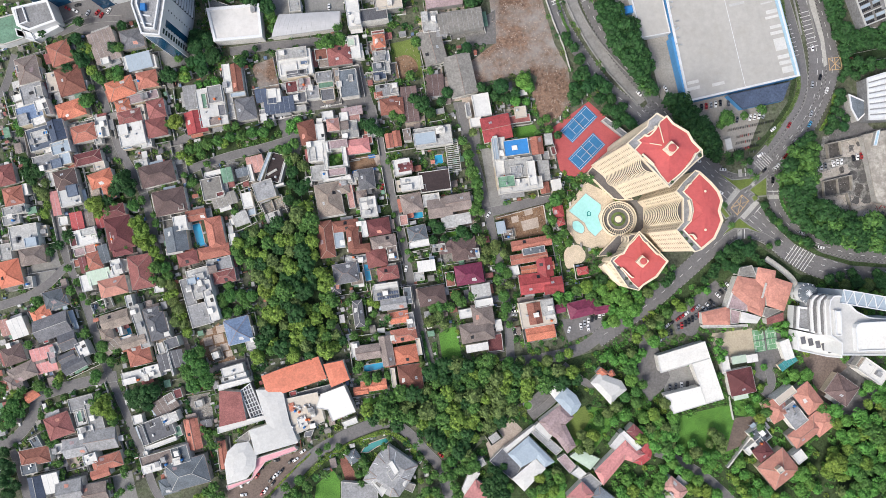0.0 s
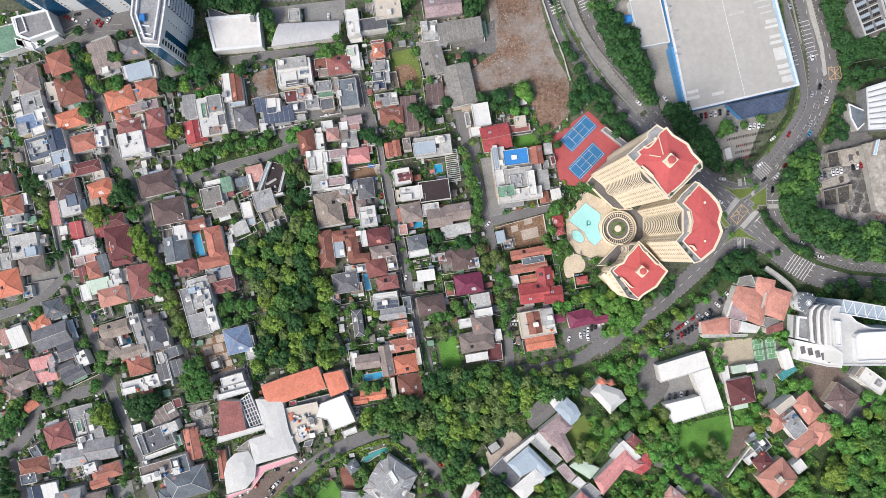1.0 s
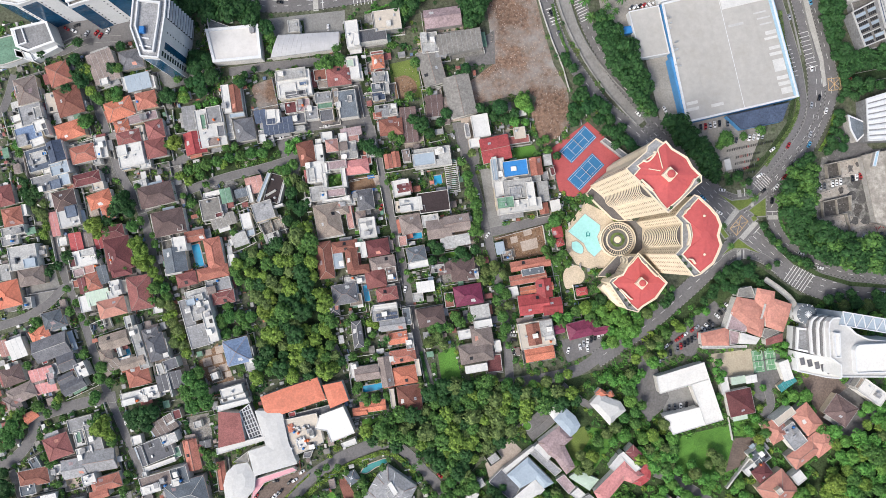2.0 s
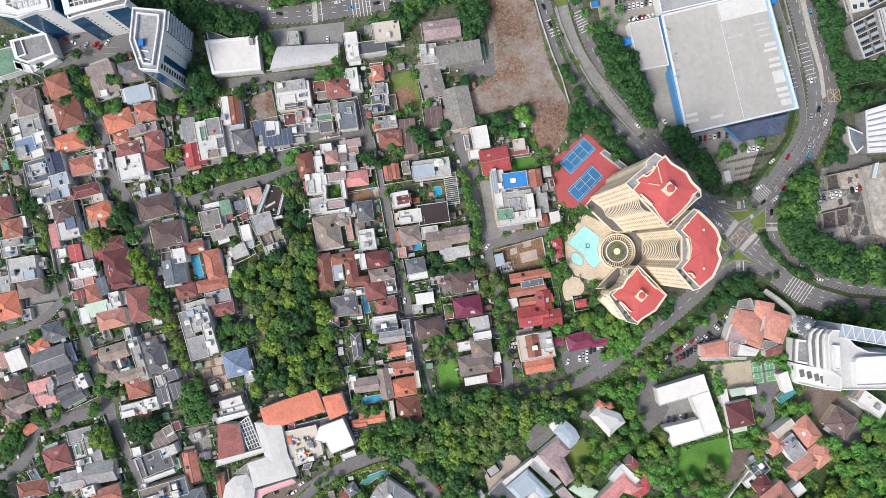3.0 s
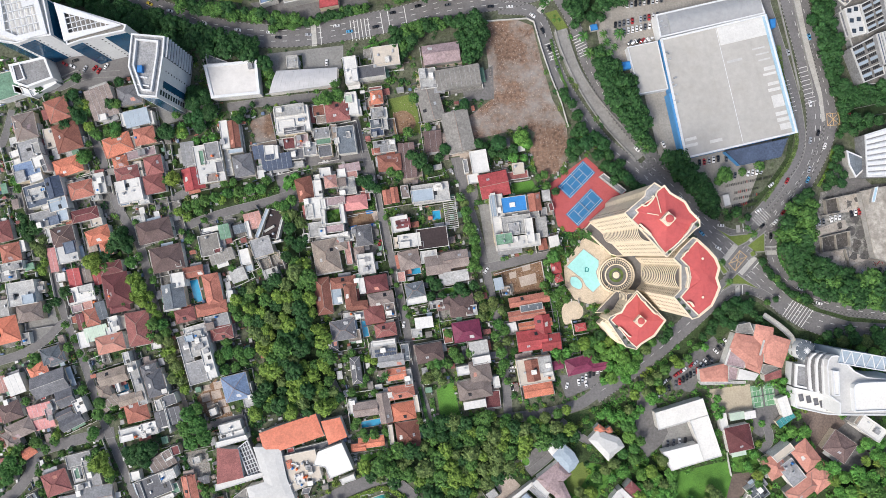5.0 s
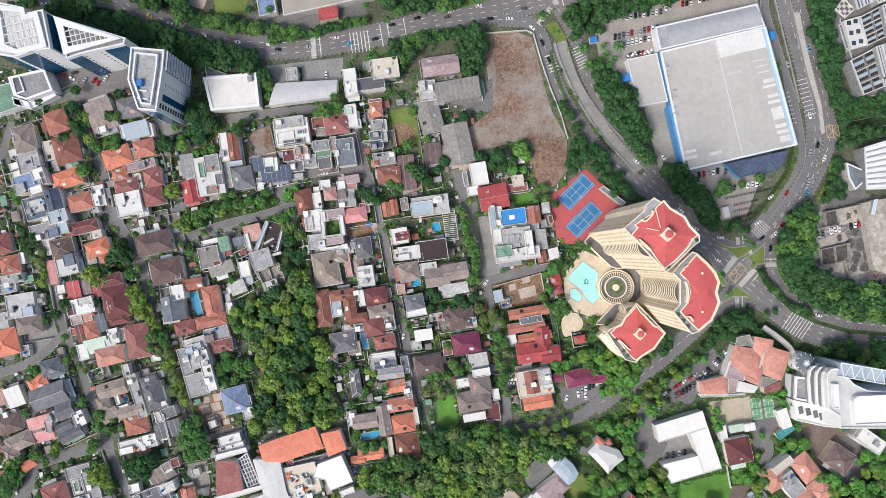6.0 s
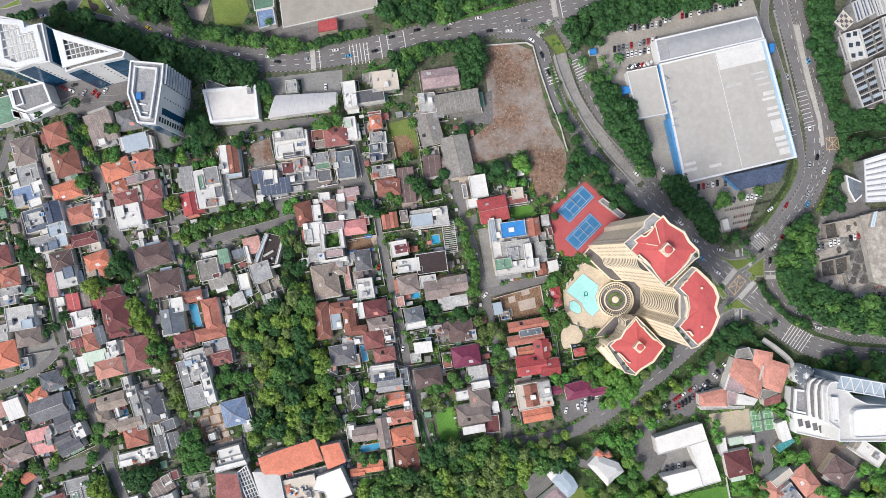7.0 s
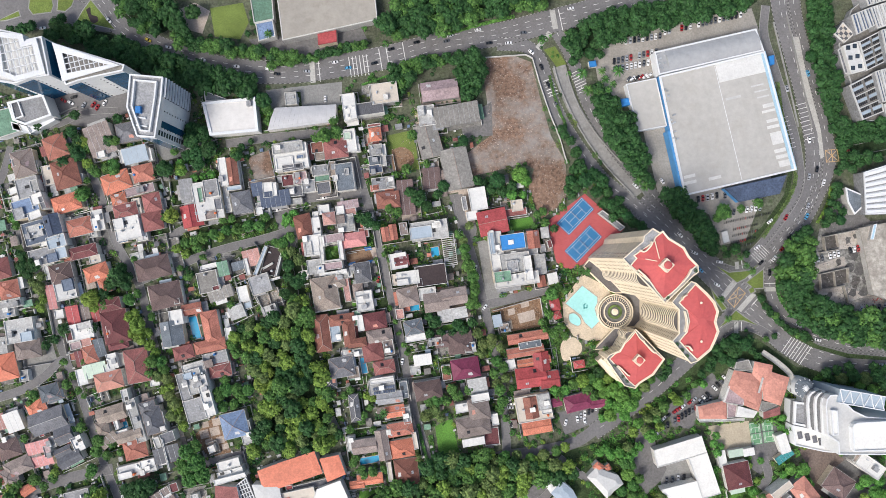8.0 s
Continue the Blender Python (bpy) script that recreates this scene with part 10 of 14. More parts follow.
homestead((-188.8, -115.8, 22.5, 14.4, 22, 6, "flat", "char", 4), (-179.6, -108.4, 10.8, 6.6, 22, 6.6, "flat", "lgr", 2), (-197.3, -119.6, 3.9, 13.5, 20, 6.6, "flat", "dgr", 0), (-175.9, -117.7, 6.0, 6.9, 20, 4, "flat", "green", 0), (-186.5, -125.4, 22.5, 3.0, 20, 5, "flat", "wht", 1))
homestead((-165.4, -119.5, 9.6, 20.5, 12, 4, "gable", "ter"), (-167.4, -111.3, 7.2, 5.1, 12, 4.4, "shed", "rust"))
homestead((-162.0, -99.5, 5.1, 4.5, 15, 3, "flat", "lgr", 1), (-157.0, -112.7, 7.5, 5.1, 10, 3, "shed", "dgr"))
homestead((-266.2, -39.9, 13.2, 10.3, 25, 5, "hip", "org"))
homestead((-258.0, -47.9, 23.9, 14.8, 20, 6, "gable", "dgr"), (-263.9, -55.8, 3.5, 6.8, 20, 4, "flat", "bred", 0), (-246.1, -47.5, 3.0, 3.0, 20, 5, "flat", "mar", 0), (-254.4, -31.8, 12.6, 7.6, 20, 5, "hip", "slate"))
homestead((-247.3, -57.3, 11.9, 11.3, 22, 6, "gable", "char"), (-237.9, -62.9, 7.3, 10.1, 25, 6, "flat", "wht", 2), (-247.9, -68.2, 11.6, 6.0, 25, 6, "gable", "char"), (-243.2, -73.2, 16.3, 8.3, 28, 6, "gable", "char"), (-256.7, -62.7, 5.1, 7.6, 22, 4, "flat", "lgr", 2))
homestead((-281.3, -48.7, 11.1, 13.6, 20, 5, "shed", "wht"), (-289.7, -48.7, 6.3, 11.1, 15, 5, "shed", "pnk"), (-285.7, -60.4, 8.9, 3.8, 20, 3, "flat", "lgr", 2))
homestead((-284.3, -66.9, 14.9, 12.3, 20, 5, "hip", "dbrn"), (-278.0, -78.4, 18.9, 10.8, 25, 5, "hip", "brn"), (-268.6, -72.4, 11.1, 5.8, 20, 4, "shed", "brn"))
homestead((-264.8, -65.6, 16.1, 8.3, 15, 5, "shed", "rose"), (-262.3, -74.9, 13.6, 7.1, 15, 4, "shed", "rose"), (-258.2, -68.0, 5.0, 7.5, 15, 5.6, "flat", "mauve", 2))
homestead((-283.9, -85.7, 11.1, 12.3, 25, 5, "hip", "brn"), (-273.5, -93.5, 8.6, 4.8, 25, 4, "hip", "ter"), (-289.4, -87.2, 7.3, 7.3, 15, 5, "hip", "ter"))
homestead((-199.5, -80.1, 25.8, 8.1, 14, 5, "flat", "pale", 8), (-192.2, -76.1, 10.1, 5.0, 14, 5.8, "flat", "wht", 1))
homestead((-175.9, -69.2, 10.8, 11.6, 14, 6, "shed", "char"), (-184.0, -71.4, 7.3, 10.6, 14, 6, "shed", "char"), (-179.8, -70.0, 1.1, 21.3, 14, 6.9, "flat", "wht", 0), (-186.4, -62.5, 3.8, 7.6, 14, 5, "flat", "wht", 1))

# ---- roof structures ----
h = thing("solar_array", -35.9, -27.2, 8, 0, "dark blue solar panels on a white flat roof", "solar panels")
solar(h, -35.9, -27.2, 8, 7.6, 9, 2)
h = thing("pergola", 7.0, 65.1, 8, 0, "white slatted pergola over a dark yard", "pergola")
pergola(h, 7.0, 65.1, 8.5, 21, 8, 5, 16)

# ---- plots ----
plot(-253.8, 131.1, 17.4, 20.6, 20, False)
plot(-272.5, 124.2, 18.9, 20.3, 17, False)
plot(-248.6, 115.1, 26.5, 17.8, 15, True)
plot(-273.2, 105.1, 26.0, 16.7, 15, False)
plot(-245.8, 96.3, 19.6, 15.0, 17, True)
plot(-270.7, 93.3, 30.1, 22.1, 18, True)
plot(-262.0, 80.2, 21.1, 17.5, 15, True)
plot(-235.2, 81.6, 30.1, 17.1, 15, False)
plot(-231.9, 69.2, 24.9, 16.2, 18, True)
plot(-255.4, 66.5, 24.3, 18.0, 15, True)
plot(-225.0, 136.4, 17.5, 22.9, 14, True)
plot(-207.4, 141.4, 15.2, 14.9, 12, False)
plot(-201.6, 127.3, 24.9, 12.8, 12, True)
plot(-212.4, 105.3, 21.9, 24.9, 15, True)
plot(-198.2, 116.2, 20.0, 14.5, 15, True)
plot(-194.8, 105.9, 20.7, 9.9, 15, False)
plot(-204.2, 101.4, 12.4, 8.9, 15, True)
plot(-193.8, 94.9, 18.3, 16.0, 13, False)
plot(-208.1, 88.7, 18.7, 13.9, 15, False)
plot(-189.3, 81.7, 17.1, 15.0, 13, False)
plot(-203.6, 76.8, 20.1, 18.0, 12, False)
plot(-188.5, 69.7, 14.1, 9.9, 12, True)
plot(-197.4, 66.2, 15.1, 11.4, 12, True)
plot(-178.5, 68.6, 10.6, 8.4, 12, True)
plot(-171.0, 103.7, 17.3, 16.8, 8, False)
plot(-153.0, 99.5, 24.2, 27.6, 10, False)
plot(-162.5, 88.4, 17.5, 17.3, 10, True)
plot(-288.0, 93.7, 11.4, 11.8, 15, False)
plot(-287.6, 71.4, 17.4, 15.9, 12, False)
plot(-287.7, 77.8, 9.2, 9.0, 12, True)
plot(-283.7, 63.8, 9.2, 11.4, 12, False)
plot(-288.0, 100.8, 8.2, 18.9, 15, True)
plot(-139.0, 116.2, 13.8, 22.5, 9, False)
plot(-136.2, 101.0, 11.3, 13.8, 9, False)
plot(-134.0, 90.4, 21.9, 19.6, 10, False)
plot(-97.9, 124.3, 27.8, 22.4, 13, True)
plot(-111.4, 102.1, 29.0, 23.3, 12, True)
plot(-101.0, 109.6, 9.4, 9.1, 12, False)
plot(-96.3, 104.0, 12.2, 12.3, 12, True)
plot(-87.1, 108.4, 14.8, 16.7, 12, False)
plot(-93.7, 96.3, 14.9, 6.6, 12, True)
plot(-66.5, 133.7, 17.1, 17.2, 12, True)
plot(-80.1, 134.0, 11.4, 10.1, 12, False)
plot(-81.8, 124.8, 11.6, 10.7, 12, False)
plot(-72.1, 121.7, 7.3, 12.1, 12, False)
plot(-79.0, 112.6, 14.5, 12.4, 12, True)
plot(-75.7, 105.1, 14.6, 11.1, 10, False)
plot(-62.5, 114.7, 17.4, 21.7, 11, True)
plot(-56.1, 139.6, 12.0, 18.0, 10, False)
plot(-43.1, 141.3, 15.0, 13.1, 11, True)
plot(-44.3, 128.9, 19.2, 14.5, 10, False)
plot(-44.8, 117.4, 12.3, 10.4, 11, True)
plot(-34.1, 122.5, 9.1, 11.4, 11, True)
plot(-39.2, 108.7, 22.9, 14.1, 10, False)
plot(-33.2, 99.2, 17.8, 13.4, 10, True)
plot(-7.0, 137.7, 16.4, 24.7, 12, False)
plot(11.7, 119.0, 18.8, 30.5, 10, True)
plot(-19.5, 97.7, 13.6, 25.5, 8, True)
plot(-5.6, 115.0, 13.2, 20.2, 8, True)
plot(-4.3, 94.7, 11.4, 10.8, 12, False)
plot(-6.6, 77.5, 27.5, 14.9, 8, False)
plot(-29.3, 76.5, 20.3, 14.1, 9, False)
plot(-91.2, 79.6, 13.1, 18.0, 10, True)
plot(-80.6, 78.9, 8.3, 11.7, 9, True)
plot(-73.9, 84.4, 12.3, 15.4, 9, True)
plot(-76.6, 91.1, 9.9, 9.7, 9, True)
plot(-56.5, 91.6, 26.0, 12.4, 12, True)
plot(-61.6, 80.6, 12.1, 13.7, 10, True)
plot(-51.1, 83.7, 10.9, 13.5, 10, True)
plot(-61.5, 67.7, 11.0, 11.2, 10, True)
plot(-51.2, 71.8, 16.6, 15.6, 10, False)
plot(-73.8, 73.3, 16.5, 10.5, 9, True)
plot(-81.7, 66.3, 25.0, 17.3, 9, False)
plot(-51.1, 59.8, 19.0, 10.6, 10, True)
plot(24.4, 95.2, 19.3, 23.8, 10, True)
plot(36.2, 83.0, 22.5, 20.3, 12, False)
plot(50.7, 92.3, 17.6, 12.4, 8, True)
plot(62.6, 71.5, 9.9, 14.5, 8, True)
plot(69.6, 71.5, 10.5, 19.5, 8, False)
plot(74.0, 68.3, 6.5, 8.9, 15, True)
plot(67.1, 55.0, 10.2, 16.7, 8, True)
plot(75.4, 45.8, 9.5, 11.2, 12, True)
plot(68.1, 43.9, 8.8, 10.2, 10, False)
plot(-289.2, 55.4, 14.7, 17.1, 12, False)
plot(-283.0, 41.2, 18.5, 19.6, 10, False)
plot(-282.9, 29.1, 18.2, 9.0, 12, True)
plot(-250.3, 50.1, 21.9, 17.2, 15, False)
plot(-247.8, 36.0, 26.2, 20.0, 12, True)
plot(-226.8, 44.8, 22.6, 28.6, 12, False)
plot(-241.6, 22.5, 12.0, 14.8, 12, True)
plot(-251.2, 22.6, 9.1, 7.4, 12, True)
plot(-232.8, 23.4, 12.5, 11.7, 12, False)
plot(-236.4, 11.8, 22.7, 13.4, 10, True)
plot(-241.7, 2.2, 16.2, 11.3, 12, True)
plot(-272.8, 14.0, 27.4, 17.9, 12, False)
plot(-270.4, -4.8, 21.0, 15.3, 10, False)
plot(-286.2, 5.6, 9.6, 17.6, 12, True)
plot(-285.3, -17.2, 17.9, 15.1, 6, True)
plot(-217.8, 25.8, 27.7, 20.8, 12, False)
plot(-233.4, -7.5, 17.7, 17.5, 12, True)
plot(-224.2, 4.1, 11.2, 15.0, 12, False)
plot(-218.6, -9.4, 15.6, 13.2, 18, True)
plot(-226.0, -14.2, 16.4, 9.4, 15, True)
plot(-217.0, -24.4, 21.1, 16.5, 15, False)
plot(-201.4, -11.3, 21.7, 25.3, 12, True)
plot(-188.1, 57.1, 33.1, 18.9, 15, True)
plot(-179.9, 33.6, 27.5, 19.3, 12, True)
plot(-148.6, 52.4, 23.1, 17.1, 15, True)
plot(-153.8, 40.1, 11.0, 11.2, 12, False)
plot(-144.5, 38.8, 18.8, 9.9, 18, True)
plot(-175.8, 12.5, 19.7, 28.2, 10, True)
plot(-168.5, -3.2, 15.7, 10.8, 14, True)
plot(-147.6, -7.2, 19.4, 11.3, 14, True)
plot(-143.7, -14.7, 18.1, 11.7, 10, True)
plot(-126.1, 57.5, 20.2, 16.5, 40, False)
plot(-121.1, 43.1, 16.9, 15.0, 16, True)
plot(-111.4, 53.9, 14.3, 24.5, 20, False)
plot(-112.0, 35.6, 14.8, 14.6, 18, False)
plot(-137.5, 52.5, 12.9, 11.0, 22, True)
plot(-135.6, 22.4, 12.4, 11.6, 22, True)
plot(-130.4, 35.5, 10.4, 11.7, 20, False)
plot(-111.7, 23.7, 10.8, 13.0, 18, True)
plot(-138.8, 9.7, 6.5, 10.0, 10, True)
plot(-75.8, 58.0, 32.3, 20.8, 8, True)
plot(-89.5, 46.8, 7.7, 7.9, 8, False)
plot(-56.9, -3.8, 18.2, 8.4, 8, True)
plot(-49.3, 43.7, 21.8, 25.3, 10, True)
plot(-44.2, 29.0, 21.6, 14.6, 10, False)
plot(-44.4, 17.6, 21.5, 13.6, 10, True)
plot(-39.3, 7.0, 20.1, 13.6, 10, False)
plot(-39.7, -1.6, 25.1, 15.3, 10, True)
plot(-35.7, -12.8, 18.0, 12.8, 10, True)
plot(-64.9, -16.0, 26.2, 22.4, 10, False)
plot(-54.1, 19.8, 7.2, 13.5, 10, False)
plot(-25.8, 57.1, 14.6, 13.4, 10, False)
plot(-22.0, 46.0, 20.8, 11.8, 8, False)
plot(-5.2, 47.9, 21.9, 15.6, 8, True)
plot(-14.3, 34.3, 28.8, 16.0, 12, False)
plot(0.2, 26.1, 22.7, 23.4, 8, False)
plot(-25.4, 22.0, 6.6, 9.2, 8, True)
plot(-15.9, 11.6, 16.9, 17.9, 12, False)
plot(-10.4, -7.9, 14.0, 10.8, 8, False)
plot(-15.6, -15.2, 10.9, 10.0, 8, False)
plot(-2.2, 3.8, 11.4, 8.1, 8, False)
plot(10.9, 29.2, 21.3, 23.3, 10, True)
plot(39.0, 17.5, 7.2, 11.4, 12, False)
plot(43.8, 12.8, 8.3, 7.2, 10, True)
plot(59.5, -1.2, 31.3, 26.0, 10, False)
plot(64.7, -15.7, 31.4, 26.7, 8, False)
plot(48.2, -11.5, 9.3, 9.4, 12, True)
plot(11.9, 2.9, 27.1, 17.8, 8, True)
plot(14.3, -14.1, 27.8, 15.9, 10, False)
plot(-256.9, -30.0, 15.3, 15.1, 16, False)
plot(-266.3, -39.7, 20.1, 11.4, 26, True)
plot(-283.8, -46.0, 26.8, 17.4, 22, True)
plot(-248.8, -58.7, 22.1, 15.0, 22, True)
plot(-263.0, -56.8, 7.0, 9.8, 28, True)
plot(-245.7, -68.1, 17.6, 9.4, 25, True)
plot(-243.8, -69.7, 23.8, 20.3, 25, False)
plot(-235.6, -64.9, 10.1, 17.1, 22, False)
plot(-281.9, -66.9, 17.3, 14.0, 20, True)
plot(-264.0, -64.0, 18.9, 13.4, 28, True)
plot(-263.6, -70.9, 17.9, 19.6, 28, True)
plot(-280.3, -80.8, 18.6, 19.6, 25, False)
plot(-272.6, -75.8, 10.0, 9.2, 25, True)
plot(-285.6, -87.1, 11.4, 13.9, 20, False)
plot(-271.5, -94.3, 11.9, 7.4, 35, True)
plot(-229.5, -18.9, 17.0, 12.1, 20, True)
plot(-227.6, -34.1, 14.2, 7.5, 22, True)
plot(-211.6, -51.1, 32.7, 31.3, 18, False)
plot(-200.3, -40.9, 6.1, 25.7, 14, True)
plot(-206.8, -31.9, 7.5, 11.7, 14, True)
plot(-199.9, -66.1, 16.7, 15.8, 12, False)
plot(-198.3, -78.7, 31.1, 11.8, 16, False)
plot(-184.2, -61.0, 12.5, 8.8, 14, True)
plot(-178.0, -58.6, 13.7, 10.3, 16, True)
plot(-178.2, -70.3, 21.2, 13.7, 16, True)
plot(-160.5, -14.3, 17.2, 13.5, 16, False)
plot(-133.2, -53.4, 21.8, 25.0, 14, False)
plot(-150.6, -67.3, 7.5, 8.9, 20, True)
plot(-137.7, -79.7, 20.1, 16.0, 16, True)
plot(-55.3, -39.4, 9.0, 21.7, 8, False)
plot(-45.7, -65.4, 31.7, 24.3, 8, False)
plot(-37.3, -24.8, 21.0, 14.1, 8, True)
plot(-30.9, -30.1, 23.1, 15.8, 8, False)
plot(-26.5, -44.5, 18.8, 16.5, 10, True)
plot(-26.3, -54.3, 21.4, 13.0, 10, False)
plot(-23.1, -64.8, 20.9, 17.7, 10, False)
plot(-23.4, -83.6, 21.9, 23.0, 8, False)
plot(-47.9, -88.2, 24.5, 11.9, 8, True)
plot(-6.8, -27.0, 19.4, 11.9, 10, True)
plot(25.8, -25.1, 14.7, 13.1, 10, True)
plot(35.0, -58.8, 11.6, 14.4, 6, True)
plot(63.2, -39.2, 25.3, 21.5, 10, False)
plot(64.9, -52.3, 22.0, 12.6, 10, True)
plot(93.6, -11.1, 10.0, 10.2, 10, False)
plot(77.5, 24.7, 9.4, 17.7, 10, True)
plot(-59.0, 158.8, 12.4, 22.5, 8, False)
plot(-45.4, 158.0, 19.9, 10.1, 8, True)
plot(-35.8, 168.2, 20.8, 16.7, 8, True)
plot(-97.8, 165.2, 10.5, 12.0, 6, False)
plot(0.5, 170.3, 27.0, 15.9, 8, True)
plot(11.7, 154.0, 32.4, 16.3, 10, True)
plot(-7.9, 153.6, 16.1, 17.0, 8, True)
plot(0.1, 147.4, 10.8, 9.4, 8, False)
plot(-122.2, 40.3, 23.6, 13.6, 22, False)
plot(-112.2, 23.6, 10.7, 7.8, 30, False)
plot(-133.0, 23.2, 14.8, 11.0, 28, False)
plot(-128.7, 33.8, 9.9, 16.9, 28, False)
plot(-254.9, -113.2, 21.3, 19.5, 14, True)
plot(-235.1, -104.1, 29.2, 29.7, 18, False)
plot(-230.4, -127.4, 31.7, 22.5, 16, True)
plot(-245.6, -132.6, 14.8, 21.7, 14, True)
plot(-223.0, -138.2, 26.4, 21.2, 17, False)
plot(-268.5, -136.2, 24.2, 18.9, 12, True)
plot(-262.4, -154.0, 22.0, 18.5, 12, True)
plot(-245.2, -156.7, 19.0, 18.4, 12, True)
plot(-229.1, -158.1, 19.3, 15.7, 12, False)
plot(-268.3, -125.6, 10.3, 12.3, 30, True)
plot(-183.0, -117.0, 27.2, 23.0, 16, False)
plot(-165.2, -121.4, 13.1, 22.6, 14, True)
plot(-184.5, -102.1, 18.6, 14.1, 18, True)
plot(-203.6, -111.1, 7.6, 8.8, 10, False)
plot(-181.6, -97.2, 9.0, 11.7, 15, False)
plot(-175.7, -93.8, 7.7, 9.4, 15, True)
plot(-161.3, -101.9, 19.4, 19.5, 10, False)
plot(-145.4, -133.4, 9.3, 22.2, 8, True)
plot(34.4, -121.9, 9.8, 8.5, 35, False)
plot(25.4, -138.7, 8.7, 7.5, 30, True)

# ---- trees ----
# undergrowth sheets under the woods; their dark colour carries part of the crowns' shade
patch("undergrowth", "green undergrowth beneath trees, its colour darkened for crown shade", [(-142.1, 3.3), (-130.7, 15.1), (-113.3, 18.8), (-102.7, 26.0), (-102.0, 43.1), (-100.5, 61.3), (-95.2, 65.9), (-89.8, 43.1), (-86.7, 24.2), (-84.0, 5.2), (-76.4, -17.5), (-70.7, -36.5), (-66.9, -62.9), (-82.0, -70.5), (-97.2, -68.6), (-116.1, -70.5), (-127.5, -70.5), (-121.8, -55.4), (-118.1, -28.9), (-127.6, -10.0), (-135.2, -2.4)], M_SHADED_UNDER, z=0.03, rounded=True)
patch("undergrowth", "green undergrowth beneath trees, its colour darkened for crown shade", [(-11.9, -78.1), (5.1, -74.3), (27.9, -70.5), (62.0, -76.2), (84.7, -76.2), (91.5, -85.7), (71.4, -88.7), (60.0, -95.1), (48.7, -102.6), (39.2, -113.9), (27.8, -119.6), (16.5, -134.7), (-6.2, -130.9), (-13.8, -115.8), (-32.7, -117.7), (-47.9, -112.0), (-51.7, -104.5), (-32.8, -93.2), (-13.8, -93.2)], M_SHADED_UNDER, z=0.03, rounded=True)
patch("undergrowth", "green undergrowth beneath trees, its colour darkened for crown shade", [(238.9, 67.4), (252.3, 71.6), (249.1, 46.9), (255.9, 31.7), (271.0, 23.4), (312.8, 21.5), (327.9, 5.1), (297.5, 5.1), (274.8, 8.2), (255.8, 14.6), (242.5, 26.0), (235.4, 43.1), (236.2, 58.3)], M_SHADED_UNDER, z=0.03, rounded=True)
patch("undergrowth", "green undergrowth beneath trees, its colour darkened for crown shade", [(104.1, 164.9), (115.6, 168.0), (122.4, 157.3), (128.5, 143.9), (134.5, 124.9), (142.1, 108.5), (131.4, 117.3), (118.6, 136.3), (108.7, 151.6)], M_SHADED_UNDER, z=0.03, rounded=True)
patch("undergrowth", "green undergrowth beneath trees, its colour darkened for crown shade", [(-213.9, 204.9), (-170.0, 193.5), (-143.4, 182.0), (-124.3, 180.1), (-128.1, 170.6), (-158.6, 174.4), (-196.6, 185.8), (-211.9, 191.6)], M_SHADED_UNDER, z=0.03, rounded=True)
patch("undergrowth", "green undergrowth beneath trees, its colour darkened for crown shade", [(-181.5, 216.4), (-170.1, 211.4), (-177.0, 229.8), (-181.6, 233.6), (-185.4, 222.1)], M_SHADED_UNDER, z=0.03, rounded=True)
patch("undergrowth", "green undergrowth beneath trees, its colour darkened for crown shade", [(-219.6, 209.9), (-213.9, 204.9), (-219.5, 195.4), (-242.4, 204.9), (-261.5, 208.7), (-246.3, 215.2)], M_SHADED_UNDER, z=0.03, rounded=True)
patch("undergrowth", "green undergrowth beneath trees, its colour darkened for crown shade", [(-217.8, 233.6), (-181.6, 233.6), (-181.5, 214.5), (-196.7, 210.7), (-212.0, 222.1)], M_SHADED_UNDER, z=0.03, rounded=True)
patch("undergrowth", "green undergrowth beneath trees, its colour darkened for crown shade", [(-42.5, 216.4), (-29.2, 229.8), (-17.7, 245.1), (85.3, 256.7), (70.0, 229.9), (47.1, 226.0), (24.2, 218.4), (1.3, 212.6), (-29.2, 208.8)], M_SHADED_UNDER, z=0.03, rounded=True)
patch("undergrowth", "green undergrowth beneath trees, its colour darkened for crown shade", [(85.2, 212.7), (115.7, 224.1), (146.2, 231.8), (207.3, 241.4), (211.1, 229.9), (161.5, 218.4), (115.7, 205.0), (100.4, 199.3), (89.0, 201.2)], M_SHADED_UNDER, z=0.03, rounded=True)
patch("undergrowth", "green undergrowth beneath trees, its colour darkened for crown shade", [(247.4, 233.8), (262.6, 233.8), (262.5, 210.8), (266.2, 187.9), (268.0, 157.3), (275.5, 142.1), (264.1, 145.9), (256.6, 180.2), (251.1, 207.0)], M_SHADED_UNDER, z=0.03, rounded=True)
patch("undergrowth", "green undergrowth beneath trees, its colour darkened for crown shade", [(267.9, 145.9), (301.5, 151.6), (301.3, 128.7), (271.6, 126.8)], M_SHADED_UNDER, z=0.03, rounded=True)
patch("undergrowth", "green undergrowth beneath trees, its colour darkened for crown shade", [(-181.5, 212.6), (-170.1, 208.8), (-143.4, 203.0), (-116.8, 199.2), (-116.7, 195.4), (-143.4, 196.2), (-173.9, 203.0)], M_SHADED_UNDER, z=0.03, rounded=True)
patch("undergrowth", "green undergrowth beneath trees, its colour darkened for crown shade", [(-116.8, 199.2), (-90.1, 195.4), (-52.0, 205.0), (-48.2, 203.1), (-82.5, 193.5), (-112.9, 188.5)], M_SHADED_UNDER, z=0.03, rounded=True)
